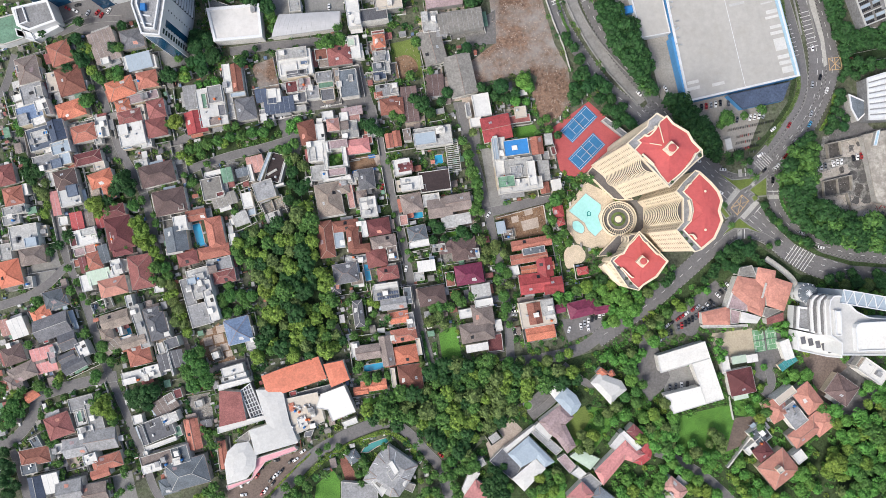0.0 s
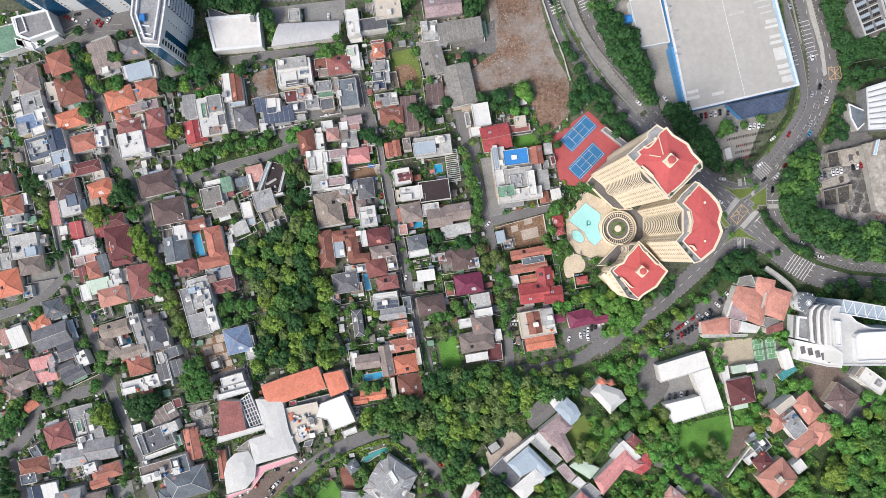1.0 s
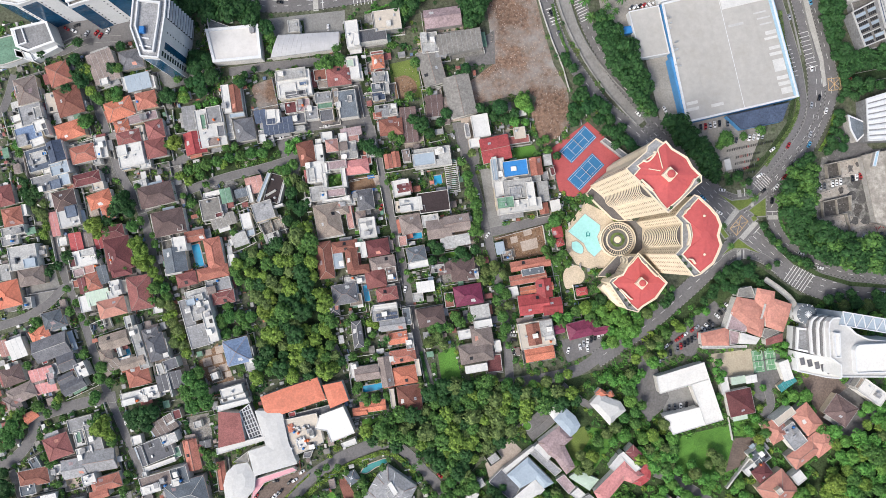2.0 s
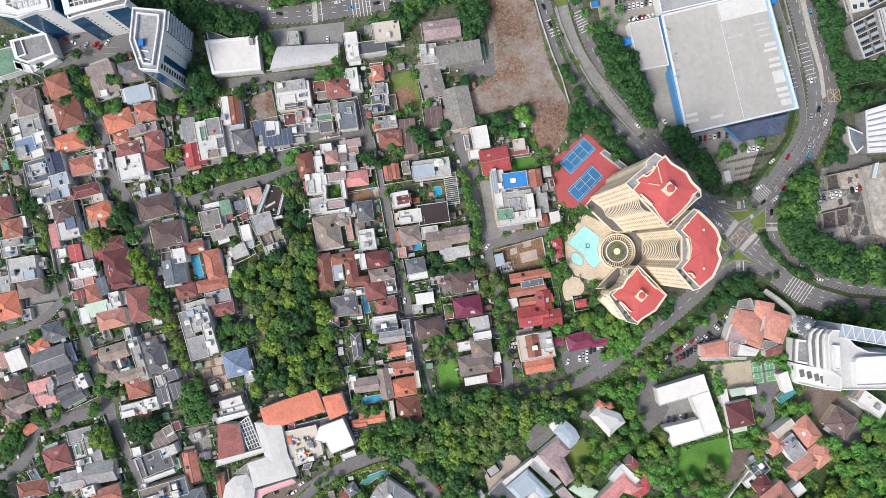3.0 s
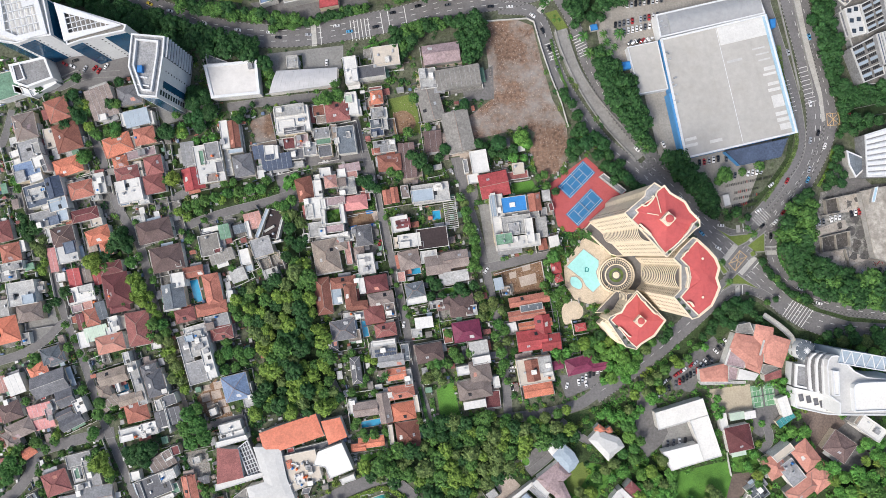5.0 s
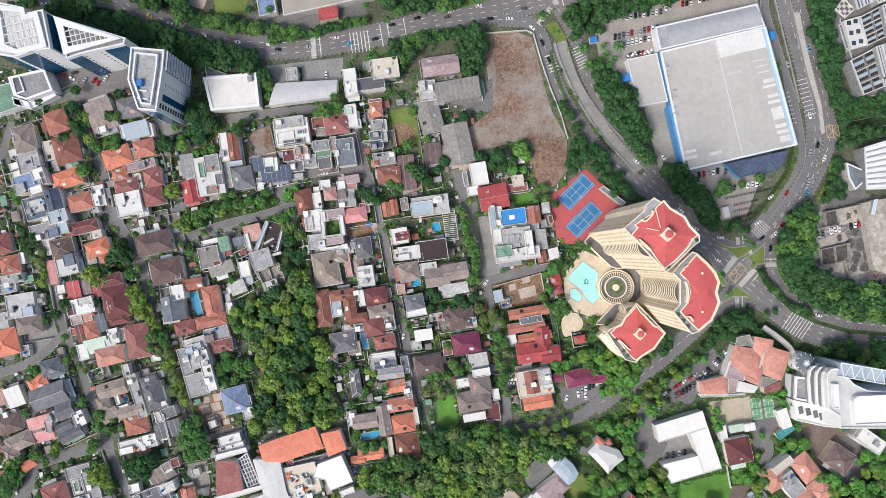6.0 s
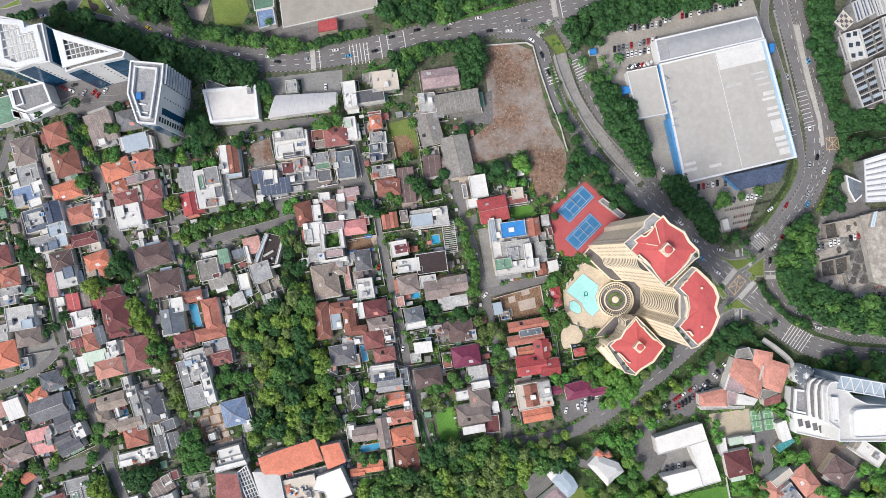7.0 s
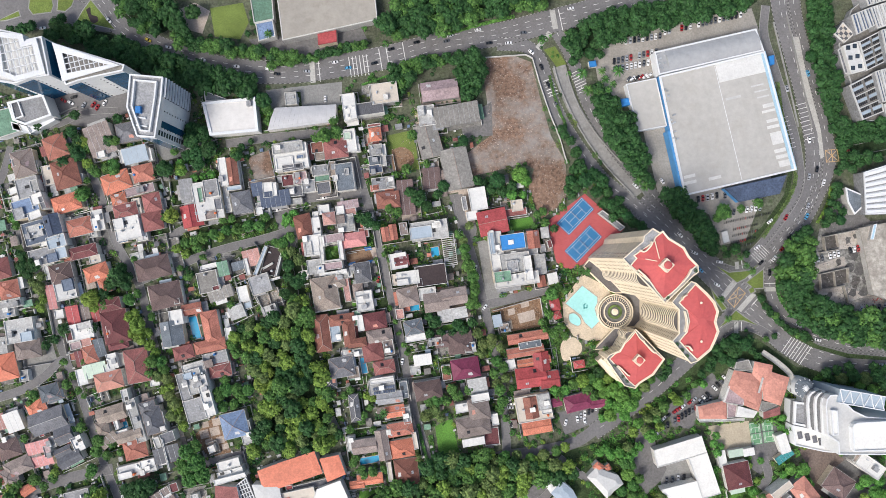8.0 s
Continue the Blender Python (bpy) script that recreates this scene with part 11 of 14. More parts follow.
patch("undergrowth", "green undergrowth beneath trees, its colour darkened for crown shade", [(12.0, 193.9), (27.2, 197.0), (28.7, 184.0), (26.5, 168.7), (18.8, 165.7), (13.5, 180.2)], M_SHADED_UNDER, z=0.03, rounded=True)
patch("undergrowth", "green undergrowth beneath trees, its colour darkened for crown shade", [(-32.2, 188.6), (-13.9, 193.1), (8.9, 195.4), (9.7, 191.6), (-12.0, 187.8), (-28.4, 164.9), (-31.0, 176.3)], M_SHADED_UNDER, z=0.03, rounded=True)
patch("undergrowth", "green undergrowth beneath trees, its colour darkened for crown shade", [(251.4, -100.8), (274.1, -108.4), (299.9, -100.8), (330.7, -146.1), (299.5, -168.7), (266.2, -161.2), (270.2, -131.0)], M_SHADED_UNDER, z=0.03, rounded=True)
patch("undergrowth", "green undergrowth beneath trees, its colour darkened for crown shade", [(137.7, -110.2), (154.7, -108.3), (156.5, -140.4), (145.2, -131.0), (130.1, -123.4)], M_SHADED_UNDER, z=0.03, rounded=True)
patch("undergrowth", "green undergrowth beneath trees, its colour darkened for crown shade", [(215.6, 34.8), (222.4, 26.0), (233.7, 13.9), (251.9, 5.1), (248.1, 3.6), (230.7, 12.7), (218.6, 26.0)], M_SHADED_UNDER, z=0.03, rounded=True)
tree(-73.6, 63.8, 2.4, "m")
tree(-69.5, 62.7, 2.6, "m")
tree(-72.1, 60.4, 2.2, "m")
tree(-162.6, 137.9, 6.5, "d")
tree(-156.3, 141.7, 6.0, "d")
tree(-152.5, 131.2, 6.5, "d")
tree(-160.0, 128.6, 6, "d")
tree(-165.3, 145.4, 5, "d")
tree(-180.5, 118.1, 6.5, "d")
tree(-171.1, 117.7, 4.5, "b")
tree(-215.0, 137.2, 4.5, "m")
tree(-213.9, 152.2, 4, "d")
tree(-238.5, 128.2, 5.5, "d")
tree(-243.8, 143.2, 4.5, "d")
tree(-235.5, 136.0, 4.5, "y")
tree(-216.8, 121.0, 5, "m")
tree(-227.2, 116.2, 4.5, "m")
tree(-235.4, 103.1, 5, "m")
tree(-134.5, 128.6, 5, "m")
tree(-115.9, 163.5, 6.5, "d")
tree(-125.3, 171.7, 6, "d")
tree(-134.7, 175.5, 6, "d")
tree(-196.3, -93.1, 8.2, "d")
tree(257.9, -136.9, 8.2, "y")
tree(32.2, -153.4, 8.2, "d")
tree(-212.2, 47.3, 7.4, "d")
tree(-159.8, -75.0, 7.4, "m")
tree(-162.7, 136.7, 6.7, "d")
tree(-13.6, 99.4, 6.7, "d")
tree(-229.3, 32.3, 6.7, "y")
tree(-165.7, -67.9, 6.7, "m")
tree(-154.6, -82.7, 6.7, "m")
tree(-252.6, 213.0, 6.7, "d")
tree(-212.6, 198.0, 6.7, "d")
tree(285.2, -119.0, 6.7, "m")
tree(37.9, -148.6, 6.7, "d")
tree(-224.0, -100.3, 6.7, "y")
tree(-47.1, 84.5, 6.3, "d")
tree(-245.4, 209.4, 6.3, "d")
tree(-163.2, 222.9, 6.3, "d")
tree(-176.0, 87.5, 6.0, "y")
tree(-75.3, 140.6, 6.0, "m")
tree(-198.1, 15.5, 6.0, "y")
tree(-167.9, -79.3, 6.0, "m")
tree(-164.2, -86.7, 6.0, "m")
tree(-190.2, -90.4, 6.0, "d")
tree(38.7, 110.7, 6.0, "d")
tree(53.7, 114.4, 6.0, "b")
tree(120.6, -31.1, 6.0, "b")
tree(126.2, -36.6, 6.0, "b")
tree(96.7, 110.7, 6.0, "d")
tree(188.2, 90.1, 6.0, "m")
tree(195.3, -1.3, 6.0, "d")
tree(-223.2, 202.8, 6.0, "d")
tree(-202.7, 225.0, 6.0, "d")
tree(254.0, -143.4, 6.0, "y")
tree(263.3, -145.3, 6.0, "y")
tree(270.8, -134.1, 6.0, "m")
tree(237.2, -145.2, 6.0, "b")
tree(39.8, -158.2, 6.0, "d")
tree(-285.7, -141.4, 6.0, "d")
tree(-287.5, -148.8, 6.0, "d")
tree(-285.6, -158.0, 6.0, "d")
tree(-248.7, 122.8, 5.2, "d")
tree(-267.8, 54.6, 5.2, "d")
tree(-159.7, 122.0, 5.2, "d")
tree(-159.8, 144.5, 5.2, "d")
tree(-236.3, 101.4, 5.2, "m")
tree(-68.0, 142.7, 5.2, "m")
tree(-275.3, 54.6, 5.2, "d")
tree(-247.1, 11.7, 5.2, "d")
tree(-264.0, 39.7, 5.2, "o")
tree(-201.1, 9.8, 5.2, "y")
tree(-196.6, 6.1, 5.2, "y")
tree(-189.1, -8.8, 5.2, "m")
tree(-174.1, -36.8, 5.2, "o")
tree(-160.9, -64.7, 5.2, "m")
tree(-203.7, -98.2, 5.2, "d")
tree(-224.3, -61.0, 5.2, "m")
tree(-99.6, 54.6, 5.2, "d")
tree(-94.0, 43.4, 5.2, "d")
tree(-146.1, -31.2, 5.2, "m")
tree(-140.5, -27.5, 5.2, "m")
tree(-133.1, -27.5, 5.2, "m")
tree(-118.1, -23.8, 5.2, "y")
tree(-0.5, -33.1, 5.2, "m")
tree(-2.4, 17.3, 5.2, "d")
tree(20.0, 54.6, 5.2, "m")
tree(40.6, -27.5, 5.2, "m")
tree(75.0, 35.9, 5.2, "m")
tree(94.7, -21.9, 5.2, "y")
tree(105.9, -23.8, 5.2, "b")
tree(109.7, -29.4, 5.2, "b")
tree(115.3, -27.5, 5.2, "b")
tree(119.0, -38.7, 5.2, "b")
tree(113.4, -44.3, 5.2, "b")
tree(102.5, 114.6, 5.2, "d")
tree(91.2, 107.1, 5.2, "d")
tree(108.1, 110.8, 5.2, "d")
tree(115.6, 93.9, 5.2, "d")
tree(156.8, 97.7, 5.2, "d")
tree(162.4, 92.1, 5.2, "d")
tree(146.8, -98.3, 5.2, "o")
tree(139.3, -105.7, 5.2, "y")
tree(152.4, -107.6, 5.2, "b")
tree(139.5, -57.4, 5.2, "b")
tree(124.5, -83.4, 5.2, "b")
tree(190.1, 2.3, 5.2, "d")
tree(201.4, 2.3, 5.2, "d")
tree(240.2, -79.7, 5.2, "b")
tree(266.7, -20.1, 5.2, "o")
tree(274.2, -18.3, 5.2, "d")
tree(281.7, -20.1, 5.2, "o")
tree(289.2, -18.3, 5.2, "d")
tree(281.3, -87.2, 5.2, "b")
tree(286.8, -94.6, 5.2, "b")
tree(294.3, -98.3, 5.2, "b")
tree(247.2, 193.5, 5.2, "d")
tree(-239.4, 206.1, 5.2, "d")
tree(-231.2, 202.4, 5.2, "d")
tree(-219.9, 195.2, 5.2, "d")
tree(-195.6, 219.7, 5.2, "d")
tree(114.7, -100.8, 5.2, "o")
tree(120.2, -106.4, 5.2, "b")
tree(99.7, -119.5, 5.2, "y")
tree(95.9, -123.2, 5.2, "o")
tree(260.3, -112.1, 5.2, "y")
tree(267.8, -110.2, 5.2, "b")
tree(271.5, -119.5, 5.2, "b")
tree(278.9, -138.1, 5.2, "y")
tree(275.1, -145.6, 5.2, "m")
tree(290.2, -127.0, 5.2, "b")
tree(288.2, -141.9, 5.2, "m")
tree(278.8, -151.2, 5.2, "m")
tree(284.4, -156.7, 5.2, "b")
tree(273.2, -154.9, 5.2, "m")
tree(241.5, -151.2, 5.2, "b")
tree(235.8, -154.9, 5.2, "b")
tree(213.4, -156.7, 5.2, "b")
tree(181.8, -121.4, 5.2, "o")
tree(166.9, -130.7, 5.2, "o")
tree(172.5, -134.4, 5.2, "b")
tree(142.5, -153.0, 5.2, "b")
tree(32.5, -147.4, 5.2, "o")
tree(21.3, -139.9, 5.2, "m")
tree(125.7, -156.7, 5.2, "y")
tree(-282.8, -98.9, 5.2, "m")
tree(-288.4, -104.5, 5.2, "m")
tree(-284.6, -110.1, 5.2, "m")
tree(-282.5, -152.8, 5.2, "d")
tree(-219.4, -106.4, 5.2, "y")
tree(-133.6, 127.7, 4.8, "d")
tree(-204.4, 32.2, 4.8, "m")
tree(-276.5, 211.5, 4.8, "d")
tree(-229.5, 195.4, 4.8, "d")
tree(-210.7, 192.7, 4.8, "d")
tree(95.3, 203.0, 4.8, "d")
tree(-238.9, 137.2, 4.5, "d")
tree(-154.4, 131.5, 4.5, "d")
tree(-166.8, 127.8, 4.5, "d")
tree(-184.4, 118.4, 4.5, "d")
tree(-220.0, 119.1, 4.5, "m")
tree(-281.7, 86.5, 4.5, "m")
tree(-156.1, 73.4, 4.5, "m")
tree(-148.6, 75.2, 4.5, "m")
tree(-141.1, 77.9, 4.5, "m")
tree(-133.7, 79.0, 4.5, "m")
tree(-126.2, 80.9, 4.5, "m")
tree(-118.7, 80.9, 4.5, "m")
tree(-115.1, 159.8, 4.5, "m")
tree(-8.0, 94.0, 4.5, "d")
tree(3.2, 107.1, 4.5, "d")
tree(16.4, 137.2, 4.5, "d")
tree(-92.4, 58.4, 4.5, "o")
tree(-272.1, 49.0, 4.5, "d")
tree(-210.4, 52.7, 4.5, "d")
tree(-217.8, 41.5, 4.5, "d")
tree(-206.6, 41.5, 4.5, "d")
tree(-191.4, 2.2, 4.5, "y")
tree(-187.7, -3.4, 4.5, "y")
tree(-193.3, 9.7, 4.5, "y")
tree(-183.9, -9.0, 4.5, "m")
tree(-182.0, -14.6, 4.5, "m")
tree(-185.7, -18.3, 4.5, "o")
tree(-180.1, -20.2, 4.5, "o")
tree(-178.2, -31.4, 4.5, "o")
tree(-176.3, -44.5, 4.5, "o")
tree(-172.6, -40.7, 4.5, "y")
tree(-194.8, -100.4, 4.5, "d")
tree(-267.9, -31.4, 4.5, "m")
tree(-228.5, -79.9, 4.5, "m")
tree(-267.6, -87.3, 4.5, "m")
tree(-226.7, -68.7, 4.5, "m")
tree(-101.7, 35.9, 4.5, "d")
tree(-103.6, 69.6, 4.5, "m")
tree(-129.7, 5.9, 4.5, "m")
tree(-137.2, 2.2, 4.5, "m")
tree(-125.9, -27.7, 4.5, "m")
tree(-142.7, -38.9, 4.5, "m")
tree(-112.8, -16.5, 4.5, "y")
tree(-2.4, -40.8, 4.5, "o")
tree(-8.0, -44.5, 4.5, "o")
tree(8.8, -27.7, 4.5, "m")
tree(12.6, 15.3, 4.5, "d")
tree(22.0, 32.1, 4.5, "m")
tree(23.1, 47.1, 4.5, "m")
tree(17.1, 65.9, 4.5, "m")
tree(29.4, 2.2, 4.5, "o")
tree(27.6, -3.4, 4.5, "o")
tree(38.8, -9.0, 4.5, "m")
tree(42.5, -12.8, 4.5, "m")
tree(42.5, -35.2, 4.5, "m")
tree(35.1, 5.9, 4.5, "o")
tree(35.1, 105.3, 4.5, "d")
tree(42.6, 103.4, 4.5, "d")
tree(57.6, 110.9, 4.5, "b")
tree(76.3, 9.7, 4.5, "m")
tree(89.3, -24.0, 4.5, "m")
tree(100.6, -20.3, 4.5, "m")
tree(106.2, -16.5, 4.5, "d")
tree(98.7, -27.7, 4.5, "m")
tree(111.8, -37.1, 4.5, "b")
tree(123.0, -44.6, 4.5, "b")
tree(130.5, -31.5, 4.5, "b")
tree(139.9, -12.8, 4.5, "d")
tree(145.5, -9.1, 4.5, "d")
tree(112.1, 103.4, 4.5, "d")
tree(110.2, 95.9, 4.5, "d")
tree(121.4, 90.3, 4.5, "d")
tree(125.2, 86.5, 4.5, "d")
tree(128.9, 82.7, 4.5, "d")
tree(104.6, 103.4, 4.5, "d")
tree(87.7, 110.9, 4.5, "d")
tree(91.5, 129.7, 4.5, "d")
tree(159.0, 103.4, 4.5, "d")
tree(166.5, 86.5, 4.5, "d")
tree(172.1, 80.9, 4.5, "d")
tree(175.8, 75.2, 4.5, "d")
tree(179.6, 69.6, 4.5, "d")
tree(260.4, 86.5, 4.5, "d")
tree(266.0, 84.6, 4.5, "d")
tree(132.3, -50.2, 4.5, "b")
tree(126.6, -78.1, 4.5, "m")
tree(122.9, -76.3, 4.5, "m")
tree(128.5, -91.2, 4.5, "m")
tree(121.0, -94.9, 4.5, "m")
tree(128.5, -98.6, 4.5, "m")
tree(184.9, -1.6, 4.5, "d")
tree(196.2, 5.9, 4.5, "d")
tree(188.6, -7.2, 4.5, "d")
tree(194.3, -9.1, 4.5, "d")
tree(158.6, -35.2, 4.5, "y")
tree(149.2, -39.0, 4.5, "m")
tree(233.3, -80.0, 4.5, "b")
tree(278.5, -25.9, 4.5, "b")
tree(287.9, -27.8, 4.5, "b")
tree(295.4, -24.0, 4.5, "d")
tree(291.2, -87.5, 4.5, "b")
tree(136.1, -25.5, 4.5, "o")
tree(43.6, -71.8, 4.5, "m")
tree(69.4, -70.3, 4.5, "o")
tree(88.6, 208.1, 4.5, "d")
tree(101.0, 195.6, 4.5, "d")
tree(104.4, 202.0, 4.5, "d")
tree(109.3, -104.8, 4.5, "o")
tree(103.7, -110.4, 4.5, "m")
tree(92.4, -119.7, 4.5, "o")
tree(143.0, -110.4, 4.5, "b")
tree(141.1, -119.7, 4.5, "b")
tree(133.6, -108.5, 4.5, "b")
tree(258.9, -131.0, 4.5, "y")
tree(291.0, -101.1, 4.5, "y")
tree(264.6, -119.8, 4.5, "b")
tree(283.3, -131.0, 4.5, "m")
tree(290.6, -153.4, 4.5, "m")
tree(243.9, -142.2, 4.5, "y")
tree(214.1, -104.8, 4.5, "m")
tree(210.4, -108.6, 4.5, "y")
tree(197.1, -138.4, 4.5, "b")
tree(161.6, -134.7, 4.5, "b")
tree(178.4, -138.4, 4.5, "b")
tree(174.7, -142.1, 4.5, "b")
tree(161.6, -145.9, 4.5, "b")
tree(169.0, -149.6, 4.5, "b")
tree(152.2, -138.4, 4.5, "b")
tree(174.6, -157.1, 4.5, "y")
tree(182.1, -158.9, 4.5, "b")
tree(169.0, -157.1, 4.5, "y")
tree(144.7, -147.7, 4.5, "b")
tree(43.7, -155.1, 4.5, "b")
tree(15.7, -136.5, 4.5, "m")
tree(17.6, -142.1, 4.5, "m")
tree(6.4, -145.8, 4.5, "m")
tree(2.6, -140.2, 4.5, "m")
tree(6.4, -136.5, 4.5, "m")
tree(64.3, -147.7, 4.5, "y")
tree(69.9, -145.8, 4.5, "m")
tree(75.5, -144.0, 4.5, "o")
tree(71.8, -153.3, 4.5, "m")
tree(77.4, -147.7, 4.5, "b")
tree(73.6, -157.0, 4.5, "y")
tree(122.3, -149.6, 4.5, "b")
tree(118.5, -157.0, 4.5, "b")
tree(137.2, -157.0, 4.5, "b")
tree(-94.5, -149.5, 4.5, "m")
tree(-96.4, -160.7, 4.5, "m")
tree(-279.7, -104.7, 4.5, "m")
tree(-289.6, -130.8, 4.5, "d")
tree(-290.7, -138.3, 4.5, "d")
tree(-206.9, -93.5, 4.5, "d")
tree(-221.7, 28.4, 4.1, "m")
tree(-270.7, 213.8, 4.1, "d")
tree(-250.8, 218.7, 4.1, "d")
tree(-259.0, 208.1, 4.1, "d")
tree(-70.1, 151.6, 4.1, "m")
tree(34.3, -70.1, 4.1, "y")
tree(60.5, -72.7, 4.1, "b")
tree(51.9, -70.4, 4.1, "o")
wood = []
wood += [(-241.4, 154.3, 3.7, "d"), (-245.0, 132.8, 3.7, "d"), (-274.7, 60.2, 3.7, "d"), (-218.7, 137.3, 3.7, "d"), (-190.7, 114.8, 3.4, "d"), (-214.9, 116.6, 3.7, "m"), (-229.9, 118.5, 3.7, "m"), (-233.7, 132.8, 3.7, "m"), (-182.8, 86.5, 3.7, "m"), (-281.1, 80.9, 3.0, "m"), (-191.2, 145.2, 2.6, "m"), (-175.9, 130.0, 3.0, "m"), (-233.7, 122.3, 3.7, "y"), (-171.9, 118.6, 3.4, "y"), (-151.3, 114.9, 3.0, "b"), (-157.1, 114.2, 2.6, "b"), (-162.6, 113.0, 3.0, "b"), (-172.1, 122.4, 3.0, "b"), (-167.7, 69.6, 3.7, "m"), (-162.1, 71.5, 3.7, "m")]
wood += [(-160.4, 65.9, 3.4, "m"), (-115.3, 86.6, 3.4, "m"), (-143.7, 84.7, 3.0, "m"), (-138.0, 85.5, 3.0, "m"), (-173.3, 65.9, 3.7, "y"), (-167.9, 62.1, 3.4, "y"), (-145.4, 73.4, 3.4, "y"), (-138.1, 124.3, 3.0, "d"), (-131.4, 133.0, 3.0, "d"), (-125.3, 137.7, 2.2, "d"), (-81.5, 139.3, 3.7, "m"), (-66.4, 139.3, 3.7, "m"), (-117.3, 165.6, 3.7, "m"), (-112.5, 156.3, 3.4, "m"), (-113.6, 150.7, 3.4, "m"), (-41.9, 80.9, 3.7, "d"), (-53.2, 86.6, 3.4, "d"), (-19.3, 103.5, 3.7, "d"), (-0.5, 101.6, 3.4, "d"), (12.6, 133.7, 3.4, "d")]
wood += [(-32.5, 92.2, 3.7, "m"), (-26.9, 90.4, 3.0, "m"), (-21.2, 118.5, 3.7, "m"), (-28.8, 114.9, 3.0, "m"), (-36.4, 62.1, 2.2, "m"), (-17.5, 141.1, 3.7, "m"), (-8.1, 122.4, 3.0, "m"), (-100.3, 86.6, 3.4, "b"), (-96.5, 88.4, 3.4, "b"), (-102.3, 82.8, 3.0, "b"), (-96.6, 82.8, 3.0, "b"), (-103.9, 65.9, 3.7, "o"), (-98.2, 64.0, 3.7, "o"), (-279.1, 62.1, 3.0, "d"), (-229.4, 13.3, 3.7, "d"), (-253.8, 5.8, 3.7, "d"), (-259.6, 2.0, 3.4, "d"), (-227.6, 26.5, 3.7, "y"), (-261.7, 32.0, 3.4, "y"), (-263.5, 26.4, 3.4, "y")]
wood += [(-269.3, 43.3, 3.4, "o"), (-263.6, 47.1, 3.4, "o"), (-205.4, 47.1, 3.4, "d"), (-222.0, 35.8, 3.7, "d"), (-216.9, 32.0, 3.0, "m"), (-200.0, 35.8, 3.0, "m"), (-192.8, 26.3, 2.2, "m"), (-190.5, 20.7, 3.0, "m"), (-166.0, 47.1, 3.4, "m"), (-175.3, 39.6, 3.4, "m"), (-185.3, 35.7, 2.2, "m"), (-205.1, 20.8, 3.7, "y"), (-201.3, 22.7, 3.7, "y"), (-195.6, -12.9, 3.7, "m"), (-192.0, -16.7, 3.4, "m"), (-171.1, -46.6, 3.7, "o"), (-178.6, -26.0, 3.7, "y"), (-169.2, -52.2, 3.7, "y"), (-182.8, -28.1, 3.0, "y"), (-171.0, -74.6, 3.7, "m")]
wood += [(-263.5, -28.1, 3.0, "m"), (-270.7, -37.3, 3.4, "m"), (-239.1, -28.1, 3.0, "m"), (-246.4, -24.2, 3.4, "m"), (-242.9, -18.7, 3.0, "m"), (-235.9, -32.0, 2.2, "m"), (-248.6, -9.3, 3.0, "m"), (-231.1, -84.1, 3.4, "m"), (-255.1, -85.8, 3.7, "m"), (-261.0, -91.6, 3.4, "m"), (-274.6, -59.9, 3.0, "m"), (-235.7, -9.4, 2.6, "m"), (-220.2, -59.9, 3.0, "y"), (-283.5, -91.5, 3.4, "y"), (-253.9, -82.4, 3.0, "y"), (-216.4, -63.7, 3.0, "m"), (-219.9, -71.0, 3.4, "m"), (-211.0, -69.4, 2.6, "m"), (-236.9, -52.3, 3.4, "m"), (-243.0, -54.4, 2.6, "m")]
wood += [(-100.1, 47.1, 3.7, "d"), (-98.2, 73.4, 3.7, "m"), (-119.4, 54.6, 2.2, "m"), (-138.0, 28.2, 2.6, "m"), (-126.3, 9.6, 3.7, "m"), (-133.7, -3.5, 3.7, "m"), (-135.5, -37.2, 3.7, "m"), (-152.5, -39.2, 3.4, "m"), (-129.9, -33.5, 3.7, "m"), (-141.2, -20.4, 3.7, "m"), (-114.9, -27.9, 3.7, "y"), (-111.2, -9.2, 3.7, "y"), (-6.2, -35.4, 3.7, "m"), (5.1, -35.5, 3.4, "m"), (1.3, -46.6, 3.7, "o"), (5.1, -14.9, 3.4, "m"), (12.6, -31.7, 3.7, "m"), (20.1, -28.0, 3.4, "m"), (-6.2, 9.5, 3.4, "d")]
wood += [(1.3, 9.5, 3.4, "d"), (16.4, 11.4, 3.7, "d"), (22.0, 17.1, 3.7, "d"), (8.9, 9.5, 3.4, "d"), (-6.2, 20.8, 3.4, "d"), (23.9, 37.7, 3.7, "m"), (20.1, 28.3, 3.4, "m"), (18.2, 60.2, 3.7, "m"), (23.9, 41.4, 3.4, "m"), (25.8, 28.2, 2.6, "m"), (13.4, 75.3, 3.4, "m"), (22.0, 50.8, 3.4, "m"), (20.2, 80.9, 3.4, "o"), (16.4, 71.5, 3.4, "o"), (25.7, 9.6, 3.7, "o"), (35.1, 2.1, 3.7, "o"), (37.0, -16.7, 3.7, "m"), (44.5, -20.4, 3.7, "o"), (40.8, -41.1, 3.4, "m"), (44.6, -47.0, 2.6, "m")]
